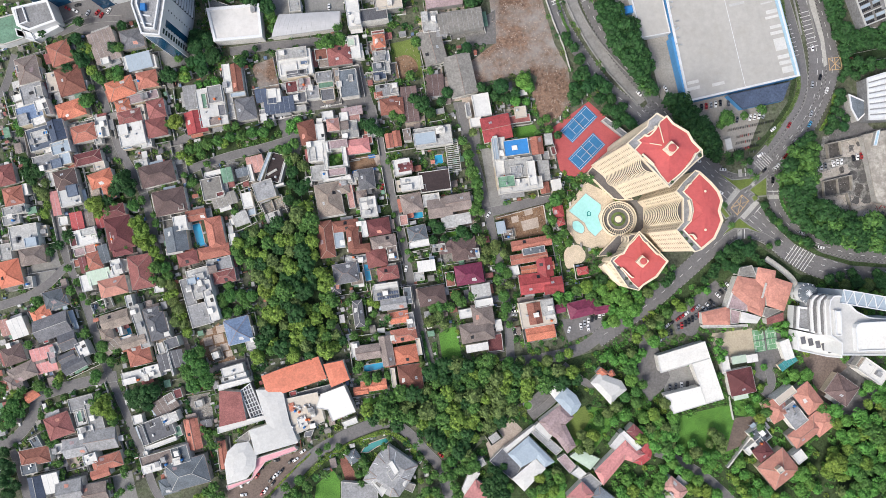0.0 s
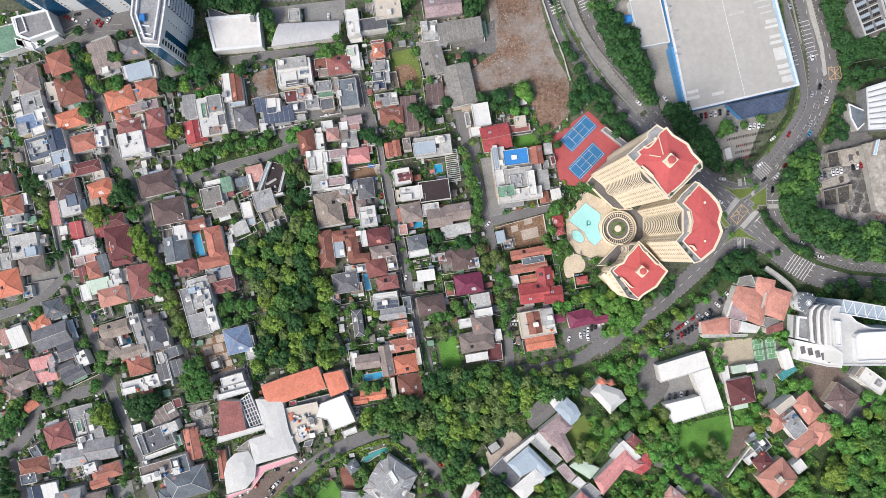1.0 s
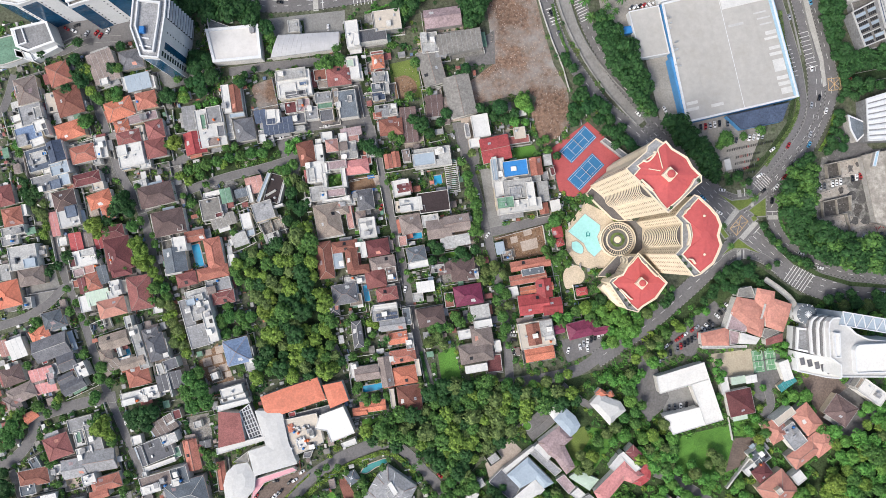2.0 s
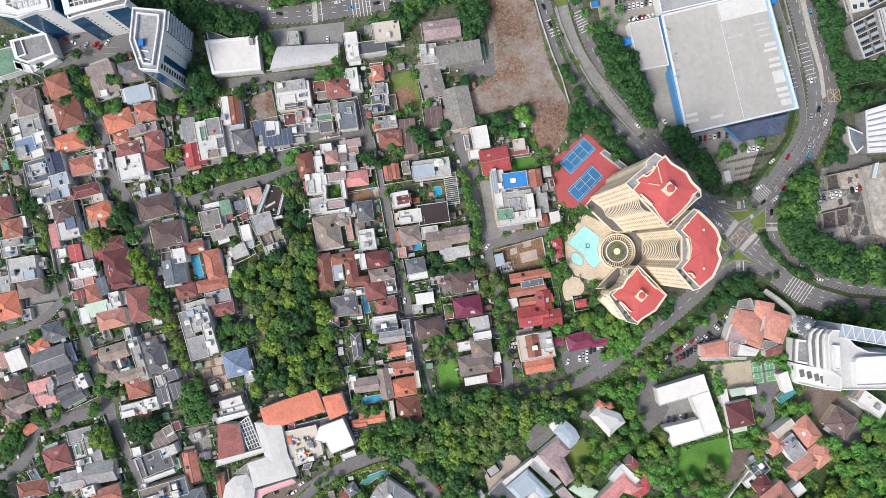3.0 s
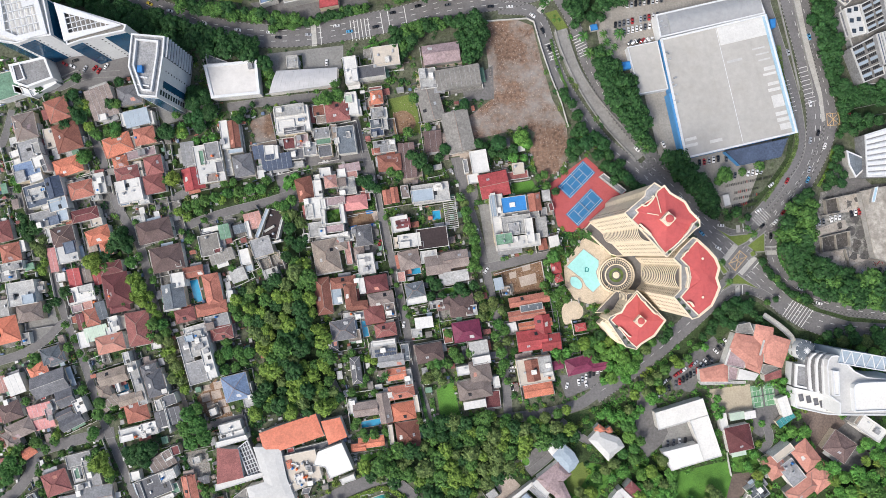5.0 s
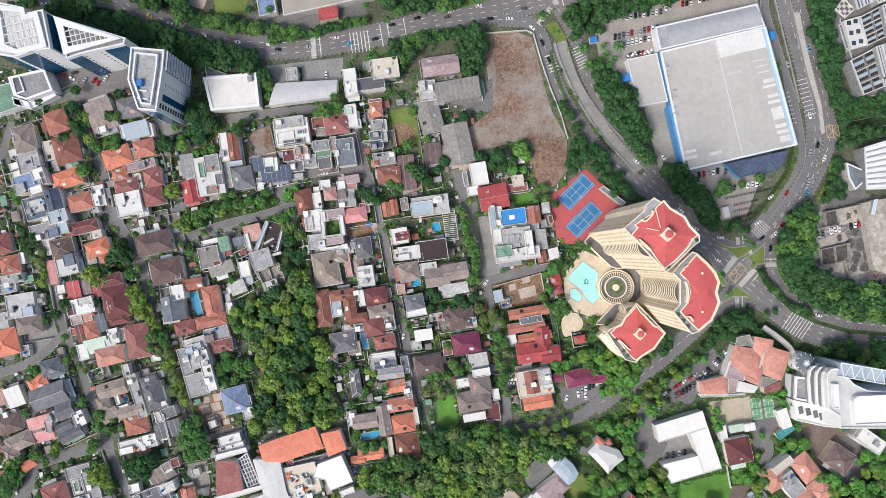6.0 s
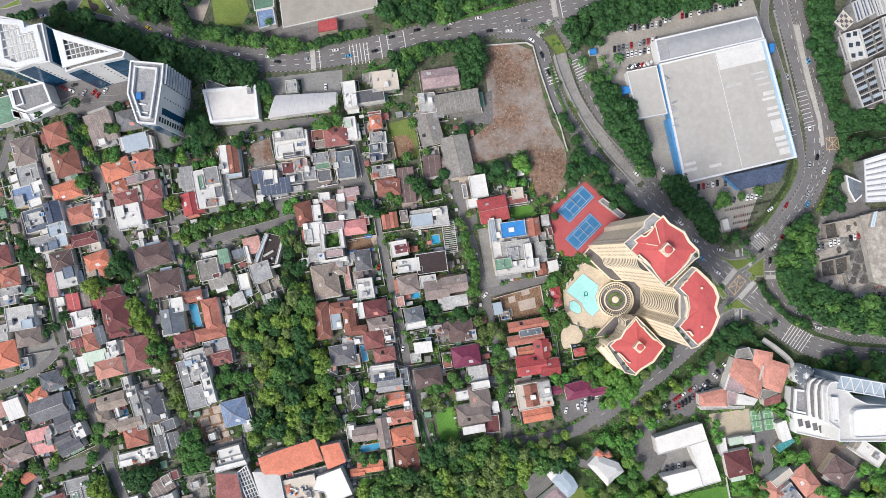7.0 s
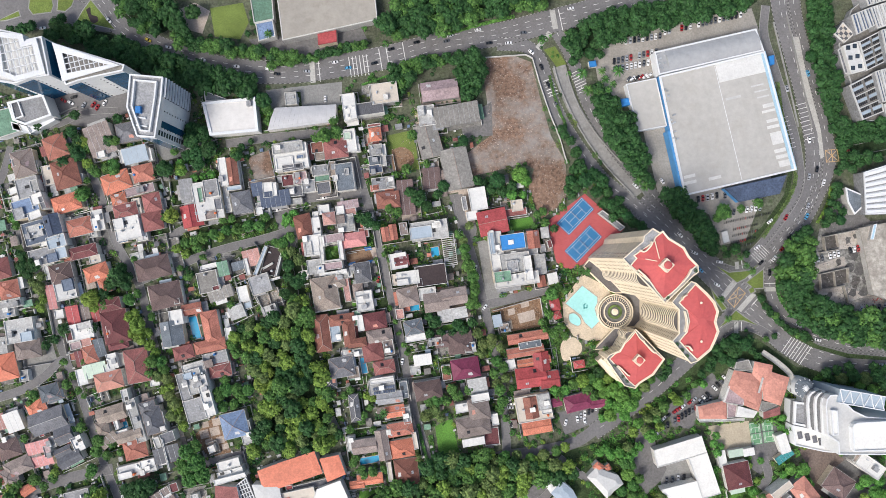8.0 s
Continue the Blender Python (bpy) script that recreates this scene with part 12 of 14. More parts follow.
wood += [(38.9, -24.2, 3.7, "o"), (40.8, 0.2, 3.7, "o"), (48.4, 107.2, 3.7, "d"), (25.8, 111.0, 3.7, "d"), (31.5, 96.0, 3.0, "d"), (29.6, 109.2, 3.0, "d"), (76.7, 79.1, 3.0, "d"), (48.4, 101.6, 3.7, "b"), (56.0, 101.7, 3.0, "b"), (69.2, 90.4, 3.0, "m"), (71.1, 82.8, 3.0, "m"), (65.5, 88.5, 2.6, "m"), (46.6, 80.9, 3.0, "m"), (31.4, 77.1, 3.7, "m"), (27.7, 82.8, 3.0, "m"), (63.6, 81.0, 2.6, "m"), (78.4, 39.6, 3.7, "m"), (71.0, 32.0, 3.0, "m"), (72.7, 22.7, 3.7, "m"), (69.1, 16.9, 3.0, "m")]
wood += [(70.9, 11.4, 3.4, "m"), (80.2, 13.3, 3.7, "m"), (84.1, 7.5, 3.0, "m"), (72.9, -13.2, 2.6, "m"), (74.8, -9.5, 2.2, "m"), (76.4, -27.9, 3.7, "b"), (80.1, -31.7, 3.7, "m"), (83.9, -27.9, 3.7, "b"), (112.0, -20.4, 3.7, "y"), (102.6, -31.7, 3.7, "m"), (108.5, -46.9, 3.0, "b"), (119.5, -24.2, 3.7, "b"), (128.9, -26.1, 3.7, "b"), (151.5, -14.8, 3.7, "d"), (147.7, -18.6, 3.7, "d"), (136.5, -16.7, 3.7, "d"), (140.3, -20.5, 3.4, "m"), (87.9, 101.6, 3.7, "d"), (119.8, 97.8, 3.7, "d"), (134.8, 80.9, 3.7, "d")]
wood += [(116.0, 86.6, 3.7, "d"), (89.8, 118.6, 3.7, "d"), (86.0, 105.4, 3.7, "d"), (87.9, 137.4, 3.7, "d"), (93.5, 122.3, 3.7, "d"), (95.5, 118.6, 3.4, "d"), (84.3, 141.3, 3.4, "d"), (82.4, 145.0, 3.4, "d"), (196.9, 65.9, 3.7, "d"), (191.6, 62.1, 3.0, "d"), (205.0, 62.1, 2.6, "d"), (185.6, 86.6, 3.7, "m"), (212.0, 96.0, 3.7, "m"), (201.2, 92.3, 3.0, "m"), (174.3, 71.5, 3.7, "d"), (181.8, 64.0, 3.7, "d"), (183.9, 73.4, 3.4, "d"), (165.1, 80.9, 3.4, "d"), (157.6, 88.5, 3.4, "d"), (265.3, 94.2, 3.0, "d")]
wood += [(257.1, 82.8, 3.7, "d"), (268.8, 90.4, 3.4, "d"), (264.3, 107.3, 3.4, "d"), (267.2, 103.6, 3.0, "d"), (259.3, 90.4, 3.4, "d"), (136.3, -54.1, 3.7, "o"), (145.9, -52.4, 3.4, "y"), (138.2, -46.7, 3.7, "o"), (144.0, -46.8, 3.4, "m"), (128.8, -56.0, 3.7, "y"), (125.1, -65.4, 3.7, "o"), (119.4, -69.1, 3.7, "b"), (113.8, -71.0, 3.7, "b"), (110.2, -67.4, 3.4, "b"), (106.5, -69.4, 3.0, "b"), (128.8, -69.1, 3.7, "b"), (132.7, -65.5, 3.4, "b"), (125.0, -72.8, 3.7, "b"), (132.7, -86.1, 3.4, "m"), (206.0, 5.8, 3.7, "d")]
wood += [(181.5, -9.2, 3.7, "d"), (208.3, -1.9, 3.0, "d"), (174.4, -16.9, 3.0, "d"), (179.6, -13.0, 3.7, "d"), (176.2, -24.4, 3.0, "b"), (164.9, -31.9, 3.0, "m"), (155.5, -31.9, 3.0, "y"), (169.8, -24.4, 3.0, "m"), (143.9, -42.9, 3.7, "o"), (212.1, -5.6, 3.0, "d"), (216.0, -9.5, 2.6, "d"), (218.2, 5.5, 2.2, "m"), (223.9, 7.4, 2.2, "d"), (205.5, 11.1, 1.5, "d"), (183.6, -58.2, 3.0, "b"), (182.5, -63.8, 3.0, "b"), (184.5, -69.3, 3.4, "b"), (187.6, -65.8, 2.6, "b"), (183.7, -80.8, 2.6, "b"), (203.9, -102.9, 3.4, "b")]
wood += [(211.9, -88.3, 2.6, "y"), (207.9, -95.6, 3.0, "b"), (206.3, -78.9, 2.6, "y"), (213.9, -75.2, 2.6, "b"), (239.4, -86.0, 3.7, "b"), (228.6, -84.4, 3.0, "b"), (245.0, -89.7, 3.7, "b"), (256.6, -16.7, 3.7, "d"), (264.1, -14.9, 3.7, "d"), (271.7, -13.0, 3.7, "d"), (262.8, -21.4, 3.0, "d"), (282.4, -99.1, 3.7, "y"), (279.3, -91.9, 3.0, "b"), (288.6, -13.0, 3.7, "d"), (296.1, -14.9, 3.7, "d"), (229.1, -47.0, 2.6, "b"), (227.1, -52.7, 2.6, "b"), (230.9, -56.4, 2.6, "b"), (-107.8, 69.6, 3.4, "m"), (-102.1, 62.1, 3.4, "m")]
wood += [(-266.4, 146.9, 3.0, "d"), (-289.0, 143.2, 3.0, "d"), (-249.4, 141.3, 3.0, "d"), (-243.5, 144.2, 3.4, "d"), (-234.4, 111.1, 2.6, "m"), (-236.5, 105.5, 2.2, "m"), (-258.9, 54.6, 2.2, "m"), (-266.8, 118.8, 2.2, "m"), (-259.4, 101.8, 1.9, "m"), (-202.2, 58.3, 2.6, "m"), (-179.7, 54.6, 2.2, "m"), (-172.2, 52.7, 2.2, "m"), (-157.0, 60.2, 2.6, "m"), (-32.7, 58.3, 1.9, "m"), (-32.6, 26.2, 1.9, "m"), (-28.9, 16.8, 1.9, "m"), (-26.6, 9.3, 1.9, "m"), (-23.2, 1.8, 2.2, "m"), (-21.3, -3.9, 1.9, "m"), (-13.7, -17.0, 2.2, "m")]
wood += [(-32.6, -24.6, 1.9, "m"), (-62.7, 39.5, 2.6, "m"), (-55.2, 50.8, 2.6, "m"), (-57.2, 43.2, 1.9, "m"), (-58.8, -28.1, 3.0, "m"), (-53.2, -32.0, 2.6, "m"), (-62.6, -32.0, 2.6, "m"), (-51.3, -48.7, 3.0, "m"), (-58.8, -54.3, 3.0, "m"), (-43.8, -54.5, 2.6, "m"), (-45.6, -39.4, 3.0, "m"), (-49.4, -45.0, 3.0, "m"), (-47.5, -31.9, 3.0, "y"), (-43.8, -33.8, 2.6, "y"), (-75.7, -39.3, 3.0, "y"), (-71.9, -43.1, 3.0, "y"), (-73.6, -46.6, 3.7, "m"), (-77.6, -31.8, 3.0, "m"), (-75.7, -24.3, 3.0, "m"), (-79.5, -28.1, 3.0, "m")]
wood += [(-26.9, -75.3, 2.2, "o"), (-13.7, -73.1, 3.0, "o"), (-15.6, -69.5, 2.6, "o"), (-66.5, -84.8, 1.9, "m"), (-56.9, -76.8, 3.0, "m"), (-51.2, -80.6, 3.0, "m"), (-55.0, -73.1, 3.0, "m"), (-43.6, -82.1, 3.7, "m"), (-36.2, -80.6, 3.0, "m"), (-49.3, -84.3, 3.0, "m"), (-32.5, -88.2, 2.6, "m"), (-284.9, 210.9, 3.7, "d"), (-124.6, 222.8, 2.6, "d"), (-123.3, 217.0, 3.0, "d"), (-121.5, 211.4, 2.6, "d"), (-127.2, 209.5, 2.6, "d"), (164.1, 196.5, 2.2, "d"), (77.8, -68.0, 3.7, "m"), (38.1, -74.7, 3.7, "o"), (65.1, -74.7, 3.7, "y")]
wood += [(83.9, -65.5, 3.4, "y"), (92.4, 195.8, 4.1, "d"), (97.4, 209.0, 4.1, "d"), (84.2, 202.9, 4.1, "d"), (107.0, 195.3, 3.4, "d"), (89.6, 190.4, 3.4, "d"), (269.4, 121.6, 3.7, "d"), (275.0, 118.6, 3.4, "d"), (266.2, 117.2, 3.0, "d"), (280.3, 122.4, 3.4, "d"), (285.9, 124.3, 3.4, "d"), (292.0, 126.1, 3.7, "d"), (263.6, 101.7, 3.4, "d"), (261.5, 96.8, 3.0, "d"), (267.2, 107.4, 2.6, "d"), (-104.2, -154.5, 3.4, "m"), (-98.6, -157.5, 3.4, "m"), (113.3, -110.6, 3.7, "b"), (98.2, -129.3, 3.7, "o"), (90.7, -129.3, 3.7, "o")]
wood += [(276.5, -114.4, 3.7, "y"), (291.4, -135.0, 3.7, "b"), (285.8, -136.9, 3.7, "b"), (248.1, -155.6, 3.7, "b"), (233.2, -148.1, 3.7, "b"), (214.9, -99.6, 3.4, "m"), (211.0, -114.5, 3.4, "m"), (220.0, -161.2, 3.7, "y"), (225.6, -160.4, 3.7, "b"), (205.0, -157.4, 3.7, "b"), (208.8, -151.8, 3.7, "b"), (210.6, -161.1, 3.7, "o"), (197.5, -155.5, 3.7, "y"), (194.0, -150.1, 3.4, "y"), (201.2, -161.1, 3.7, "y"), (194.2, -142.8, 3.0, "b"), (199.6, -146.4, 3.4, "b"), (178.9, -118.1, 3.7, "o"), (186.4, -125.6, 3.7, "o"), (177.4, -125.9, 3.0, "o")]
wood += [(184.5, -129.4, 3.7, "o"), (156.4, -129.4, 3.7, "b"), (180.7, -133.1, 3.7, "b"), (165.7, -125.6, 3.7, "b"), (156.3, -142.4, 3.7, "b"), (163.8, -155.5, 3.7, "y"), (146.9, -142.4, 3.7, "b"), (149.1, -157.7, 3.0, "o"), (19.5, -134.9, 3.7, "m"), (12.0, -142.4, 3.7, "m"), (32.6, -142.4, 3.7, "d"), (36.4, -144.3, 3.7, "d"), (40.2, -140.8, 3.0, "d"), (8.2, -153.6, 3.7, "m"), (0.8, -148.0, 3.7, "m"), (10.1, -159.2, 3.7, "m"), (66.3, -155.5, 3.7, "m"), (58.8, -157.4, 3.7, "m"), (79.6, -154.0, 3.0, "b"), (66.3, -160.3, 3.7, "y")]
wood += [(130.0, -151.8, 3.7, "b"), (122.5, -161.1, 3.7, "b"), (143.1, -161.1, 3.7, "b"), (115.8, -143.4, 1.5, "m"), (-76.3, -127.8, 2.6, "m"), (-82.0, -131.6, 2.6, "m"), (-68.8, -127.8, 2.6, "m"), (-63.2, -131.7, 2.2, "m"), (-115.6, -162.1, 3.0, "o"), (-89.1, -153.6, 3.7, "m"), (-89.1, -161.0, 3.7, "m"), (-102.2, -161.0, 3.7, "m"), (-55.6, -146.4, 3.0, "m"), (-49.9, -144.4, 3.4, "m"), (-51.8, -138.8, 3.4, "m"), (-48.0, -150.2, 3.0, "m"), (-53.7, -152.2, 2.6, "m"), (-38.7, -127.7, 3.0, "m"), (-14.3, -135.4, 2.6, "m"), (-10.5, -142.7, 3.0, "m")]
wood += [(-8.6, -150.2, 3.0, "m"), (-10.5, -157.3, 3.7, "m"), (-4.9, -146.5, 3.0, "m"), (-4.9, -157.3, 3.7, "m"), (-14.3, -161.4, 3.0, "m"), (-1.1, -161.4, 3.0, "m"), (-8.6, -161.1, 3.7, "y"), (-14.3, -150.5, 2.2, "y"), (-284.2, -83.0, 1.5, "d"), (-280.4, -93.7, 3.7, "m"), (-290.4, -114.3, 3.7, "m"), (-277.2, -99.5, 3.0, "m"), (-278.8, -90.1, 3.4, "m"), (-290.5, -88.1, 3.7, "m"), (-285.9, -95.8, 3.0, "y"), (-266.2, -107.2, 2.6, "m"), (-266.1, -114.7, 2.6, "m"), (-263.9, -120.2, 3.0, "m"), (-259.9, -125.6, 3.4, "m"), (-256.7, -124.0, 2.6, "m")]
wood += [(-255.5, -99.9, 1.9, "m"), (-259.3, -103.6, 1.9, "m"), (-263.0, -103.6, 1.9, "m"), (-222.3, -95.6, 3.7, "y"), (-229.7, -103.1, 3.7, "y"), (-218.5, -110.6, 3.7, "m"), (-232.2, -97.7, 3.0, "m"), (-228.4, -93.9, 3.0, "m"), (-253.6, -139.0, 2.6, "m"), (-252.4, -144.8, 2.2, "m"), (-252.8, -148.4, 2.6, "m"), (-209.7, -137.2, 2.6, "m"), (-210.6, -142.6, 3.0, "m"), (-208.6, -131.6, 2.6, "m"), (-213.1, -157.6, 3.0, "m"), (-220.6, -153.9, 3.0, "m"), (-154.8, -119.9, 3.7, "m"), (-153.0, -125.7, 3.4, "m"), (-149.5, -118.3, 3.0, "m"), (-159.0, -116.6, 2.6, "m")]
wood += [(-157.1, -139.1, 2.6, "m"), (-155.5, -146.9, 1.9, "m"), (-150.9, -153.5, 3.7, "m"), (-152.8, -159.1, 3.7, "m"), (-147.1, -161.0, 3.7, "m"), (-156.9, -157.6, 3.0, "m"), (-162.5, -161.4, 3.0, "y"), (-158.9, -160.8, 2.6, "y"), (-99.9, -9.6, 5.8, "y"), (-89.5, 30.8, 5.3, "y"), (-86.8, -65.9, 5.1, "d"), (-85.5, 15.8, 4.4, "m"), (-95.4, -54.2, 5.8, "y"), (-73.2, -30.6, 5.2, "m"), (-96.7, -31.6, 4.7, "o"), (-108.4, 3.5, 4.5, "d"), (-86.2, 8.0, 5.3, "y"), (-119.4, -57.5, 5.6, "d"), (-76.0, -18.7, 6.5, "y"), (-115.4, 7.2, 4.5, "m")]
wood += [(-80.6, -11.9, 4.5, "y"), (-103.0, -24.3, 6.8, "m"), (-115.0, -38.5, 4.8, "y"), (-117.6, -1.2, 4.2, "y"), (-91.0, -24.7, 6.2, "d"), (-94.8, 25.5, 6.6, "o"), (-114.7, -51.1, 5.1, "d"), (-104.7, -61.8, 6.3, "d"), (-112.9, -63.4, 3.9, "m"), (-70.2, -53.2, 4.1, "o"), (-102.0, 17.3, 5.0, "o"), (-70.7, -60.8, 4.0, "y"), (-95.7, -38.8, 6.8, "d"), (-107.6, -38.9, 5.2, "y"), (-134.9, 7.2, 4.5, "y"), (-80.1, -50.8, 4.3, "y"), (-125.4, 1.1, 4.8, "y"), (-94.3, 10.4, 4.6, "m"), (-122.1, -13.9, 5.9, "o"), (-89.5, -6.1, 5.9, "d")]
wood += [(-92.5, 1.5, 6.1, "d"), (-86.3, -20.3, 4.5, "d"), (-81.0, -58.3, 3.9, "o"), (-122.1, -67.8, 5.5, "y"), (-102.9, -16.1, 5.1, "d"), (-104.3, -53.3, 4.2, "d"), (-76.0, -54.3, 4.1, "m"), (-85.3, -0.9, 4.5, "y"), (-100.4, 9.0, 4.6, "y"), (-105.1, -47.3, 4.0, "o"), (-110.5, -31.6, 4.4, "m"), (-95.0, -13.5, 4.0, "d"), (-83.2, -36.9, 4.0, "m"), (-96.4, 32.3, 4.0, "m"), (-113.8, 16.7, 4.2, "d"), (-92.4, 18.0, 4.2, "m"), (-83.5, -42.9, 4.7, "y"), (-112.6, -4.3, 4.6, "o"), (-125.9, -6.3, 4.6, "m"), (-104.0, -4.4, 4.1, "y")]
wood += [(-76.2, -63.4, 6.4, "y"), (-87.2, -52.6, 5.9, "d"), (-90.4, 46.9, 3.9, "d"), (-66.9, -57.0, 4.0, "d"), (-116.0, -11.8, 4.2, "y"), (-89.5, -36.2, 4.1, "y"), (-118.3, -45.9, 4.4, "o"), (-100.5, 2.8, 5.1, "o"), (-112.5, -44.3, 3.9, "y"), (-111.8, -58.0, 4.1, "y"), (-98.2, -66.3, 5.7, "y"), (-91.8, -46.7, 5.3, "y"), (-116.1, -18.8, 4.4, "o"), (-77.5, -35.5, 4.4, "y"), (-107.3, 9.7, 5.0, "y"), (-102.8, -32.9, 5.0, "d"), (-86.6, 22.5, 5.8, "m"), (-90.1, -59.9, 5.1, "o"), (-110.7, -24.9, 4.0, "y"), (-118.4, 13.3, 3.9, "y")]
wood += [(-106.9, -9.2, 3.9, "o"), (-96.9, -20.5, 4.9, "d"), (-125.1, 14.8, 4.3, "o"), (-86.6, -14.8, 4.1, "d"), (-91.7, -18.1, 3.9, "y"), (-129.6, 11.7, 3.9, "d"), (-96.3, -61.1, 4.0, "m"), (-119.6, -6.6, 4.8, "d"), (-108.1, 20.1, 5.2, "d"), (-98.1, -46.8, 4.2, "y"), (54.4, -93.5, 4.9, "y"), (20.6, -92.1, 6.7, "o"), (25.1, -114.1, 3.8, "m"), (9.1, -73.0, 5.9, "o"), (-7.8, -112.2, 4.1, "m"), (-35.6, -94.8, 5.7, "m"), (42.4, -81.0, 5.0, "y"), (36.9, -103.1, 5.7, "o"), (10.2, -79.8, 4.2, "d"), (-27.2, -91.1, 5.7, "m")]
wood += [(-7.6, -118.6, 5.4, "d"), (56.0, -86.7, 6.1, "y"), (19.8, -85.8, 5.0, "m"), (-39.3, -101.1, 6.5, "m"), (1.7, -109.1, 6.6, "m"), (6.6, -125.1, 5.1, "m"), (39.9, -87.9, 5.6, "y"), (-32.1, -104.8, 5.8, "m"), (35.3, -82.1, 6.3, "o"), (-0.4, -96.7, 5.7, "m"), (-4.1, -84.4, 4.6, "m"), (31.7, -88.6, 4.8, "o"), (8.7, -86.0, 4.2, "m"), (28.0, -103.6, 5.0, "o"), (7.3, -102.3, 5.9, "y"), (-20.2, -107.8, 5.1, "m"), (28.2, -79.1, 5.6, "m"), (32.7, -108.8, 3.9, "y"), (10.9, -94.6, 4.2, "o"), (9.7, -117.0, 5.3, "m")]
wood += [(20.9, -108.1, 4.4, "y"), (41.6, -75.6, 4.5, "m"), (-9.7, -102.6, 6.7, "o"), (-1.5, -124.5, 5.4, "d"), (10.7, -109.0, 6.5, "y"), (1.8, -83.0, 4.6, "d"), (85.1, -77.6, 4.9, "y"), (77.2, -83.9, 6.3, "d"), (62.2, -77.9, 4.0, "d"), (15.3, -98.7, 4.8, "d"), (45.8, -93.0, 6.4, "m"), (-13.4, -112.3, 4.2, "y"), (-30.1, -112.8, 5.3, "d"), (21.2, -121.4, 3.9, "y"), (16.3, -74.1, 5.4, "d"), (70.5, -78.7, 4.6, "m"), (-19.0, -91.7, 5.9, "d"), (-45.6, -109.1, 4.7, "d"), (67.6, -86.0, 6.6, "m"), (30.2, -70.1, 5.2, "m")]
wood += [(24.6, -72.3, 4.0, "m"), (-25.0, -101.8, 4.1, "o"), (48.5, -83.7, 5.2, "m"), (36.9, -95.0, 6.8, "o"), (3.7, -90.8, 5.6, "y"), (26.1, -86.1, 4.0, "m"), (-7.6, -77.6, 5.6, "d"), (-10.6, -89.4, 4.1, "o"), (55.3, -77.9, 5.8, "o"), (14.3, -125.2, 4.8, "d"), (-49.9, -102.8, 5.1, "y"), (48.5, -76.7, 5.6, "d"), (76.4, -77.4, 5.4, "o"), (30.9, -113.3, 5.2, "o"), (45.8, -102.4, 4.9, "o"), (1.5, -73.4, 6.1, "d"), (28.4, -95.6, 4.6, "y"), (18.3, -112.8, 4.9, "y"), (-1.1, -118.8, 4.0, "d"), (-12.5, -95.7, 3.9, "d")]
wood += [(-21.1, -98.8, 3.9, "o"), (-38.7, -109.5, 4.6, "o"), (-5.6, -93.9, 3.8, "m"), (20.7, -100.7, 4.9, "m"), (3.2, -130.0, 4.0, "o"), (-26.1, -108.0, 4.3, "m"), (38.1, -110.0, 5.1, "d"), (16.8, -131.6, 4.0, "o"), (88.5, -82.8, 4.7, "d"), (-2.8, -105.5, 3.9, "d"), (62.9, -82.8, 4.1, "o"), (12.2, -89.5, 3.9, "d"), (15.1, -81.5, 3.8, "m"), (21.1, -80.0, 4.2, "y"), (14.9, -105.4, 4.3, "o"), (15.8, -118.6, 5.0, "d"), (4.0, -117.3, 4.2, "y"), (10.5, -129.8, 5.5, "d"), (304.6, 7.1, 5.4, "d"), (289.1, 16.6, 8.0, "d")]
wood += [(274.6, 19.0, 6.0, "m"), (232.5, 49.7, 6.7, "m"), (243.9, 30.6, 5.2, "d"), (257.2, 21.3, 5.1, "d"), (240.9, 48.3, 7.5, "d"), (244.1, 69.6, 5.9, "m"), (244.8, 59.7, 5.2, "d"), (236.1, 57.5, 5.4, "m"), (249.7, 28.2, 8.0, "d"), (268.1, 22.9, 6.0, "d"), (282.9, 22.1, 7.1, "m"), (297.3, 21.3, 6.1, "d"), (276.5, 11.8, 5.8, "d"), (262.8, 24.6, 5.4, "d"), (292.2, 7.0, 7.6, "d"), (312.6, 11.2, 6.8, "d"), (242.7, 40.1, 5.1, "m"), (236.9, 34.3, 6.7, "d"), (266.4, 15.7, 8.0, "d"), (318.2, 6.4, 6.2, "d")]
wood += [(257.3, 13.9, 5.6, "d"), (285.3, 9.8, 7.1, "m"), (245.8, 20.5, 5.5, "m"), (305.5, 14.7, 5.4, "d"), (235.5, 42.0, 6.5, "d"), (303.4, 21.4, 6.3, "m"), (241.2, 55.1, 5.2, "m"), (235.9, 66.3, 5.7, "d"), (239.3, 26.7, 5.2, "m"), (298.9, 15.1, 5.2, "m"), (121.2, 131.8, 4.1, "d"), (111.1, 149.6, 5.2, "d"), (104.6, 163.3, 4.9, "d"), (125.0, 142.5, 4.6, "d"), (130.5, 121.1, 4.2, "d"), (112.5, 165.3, 3.9, "d"), (130.7, 116.7, 4.1, "d"), (117.3, 134.9, 4.7, "d"), (137.7, 112.8, 3.9, "d"), (116.7, 145.1, 5.7, "d")]
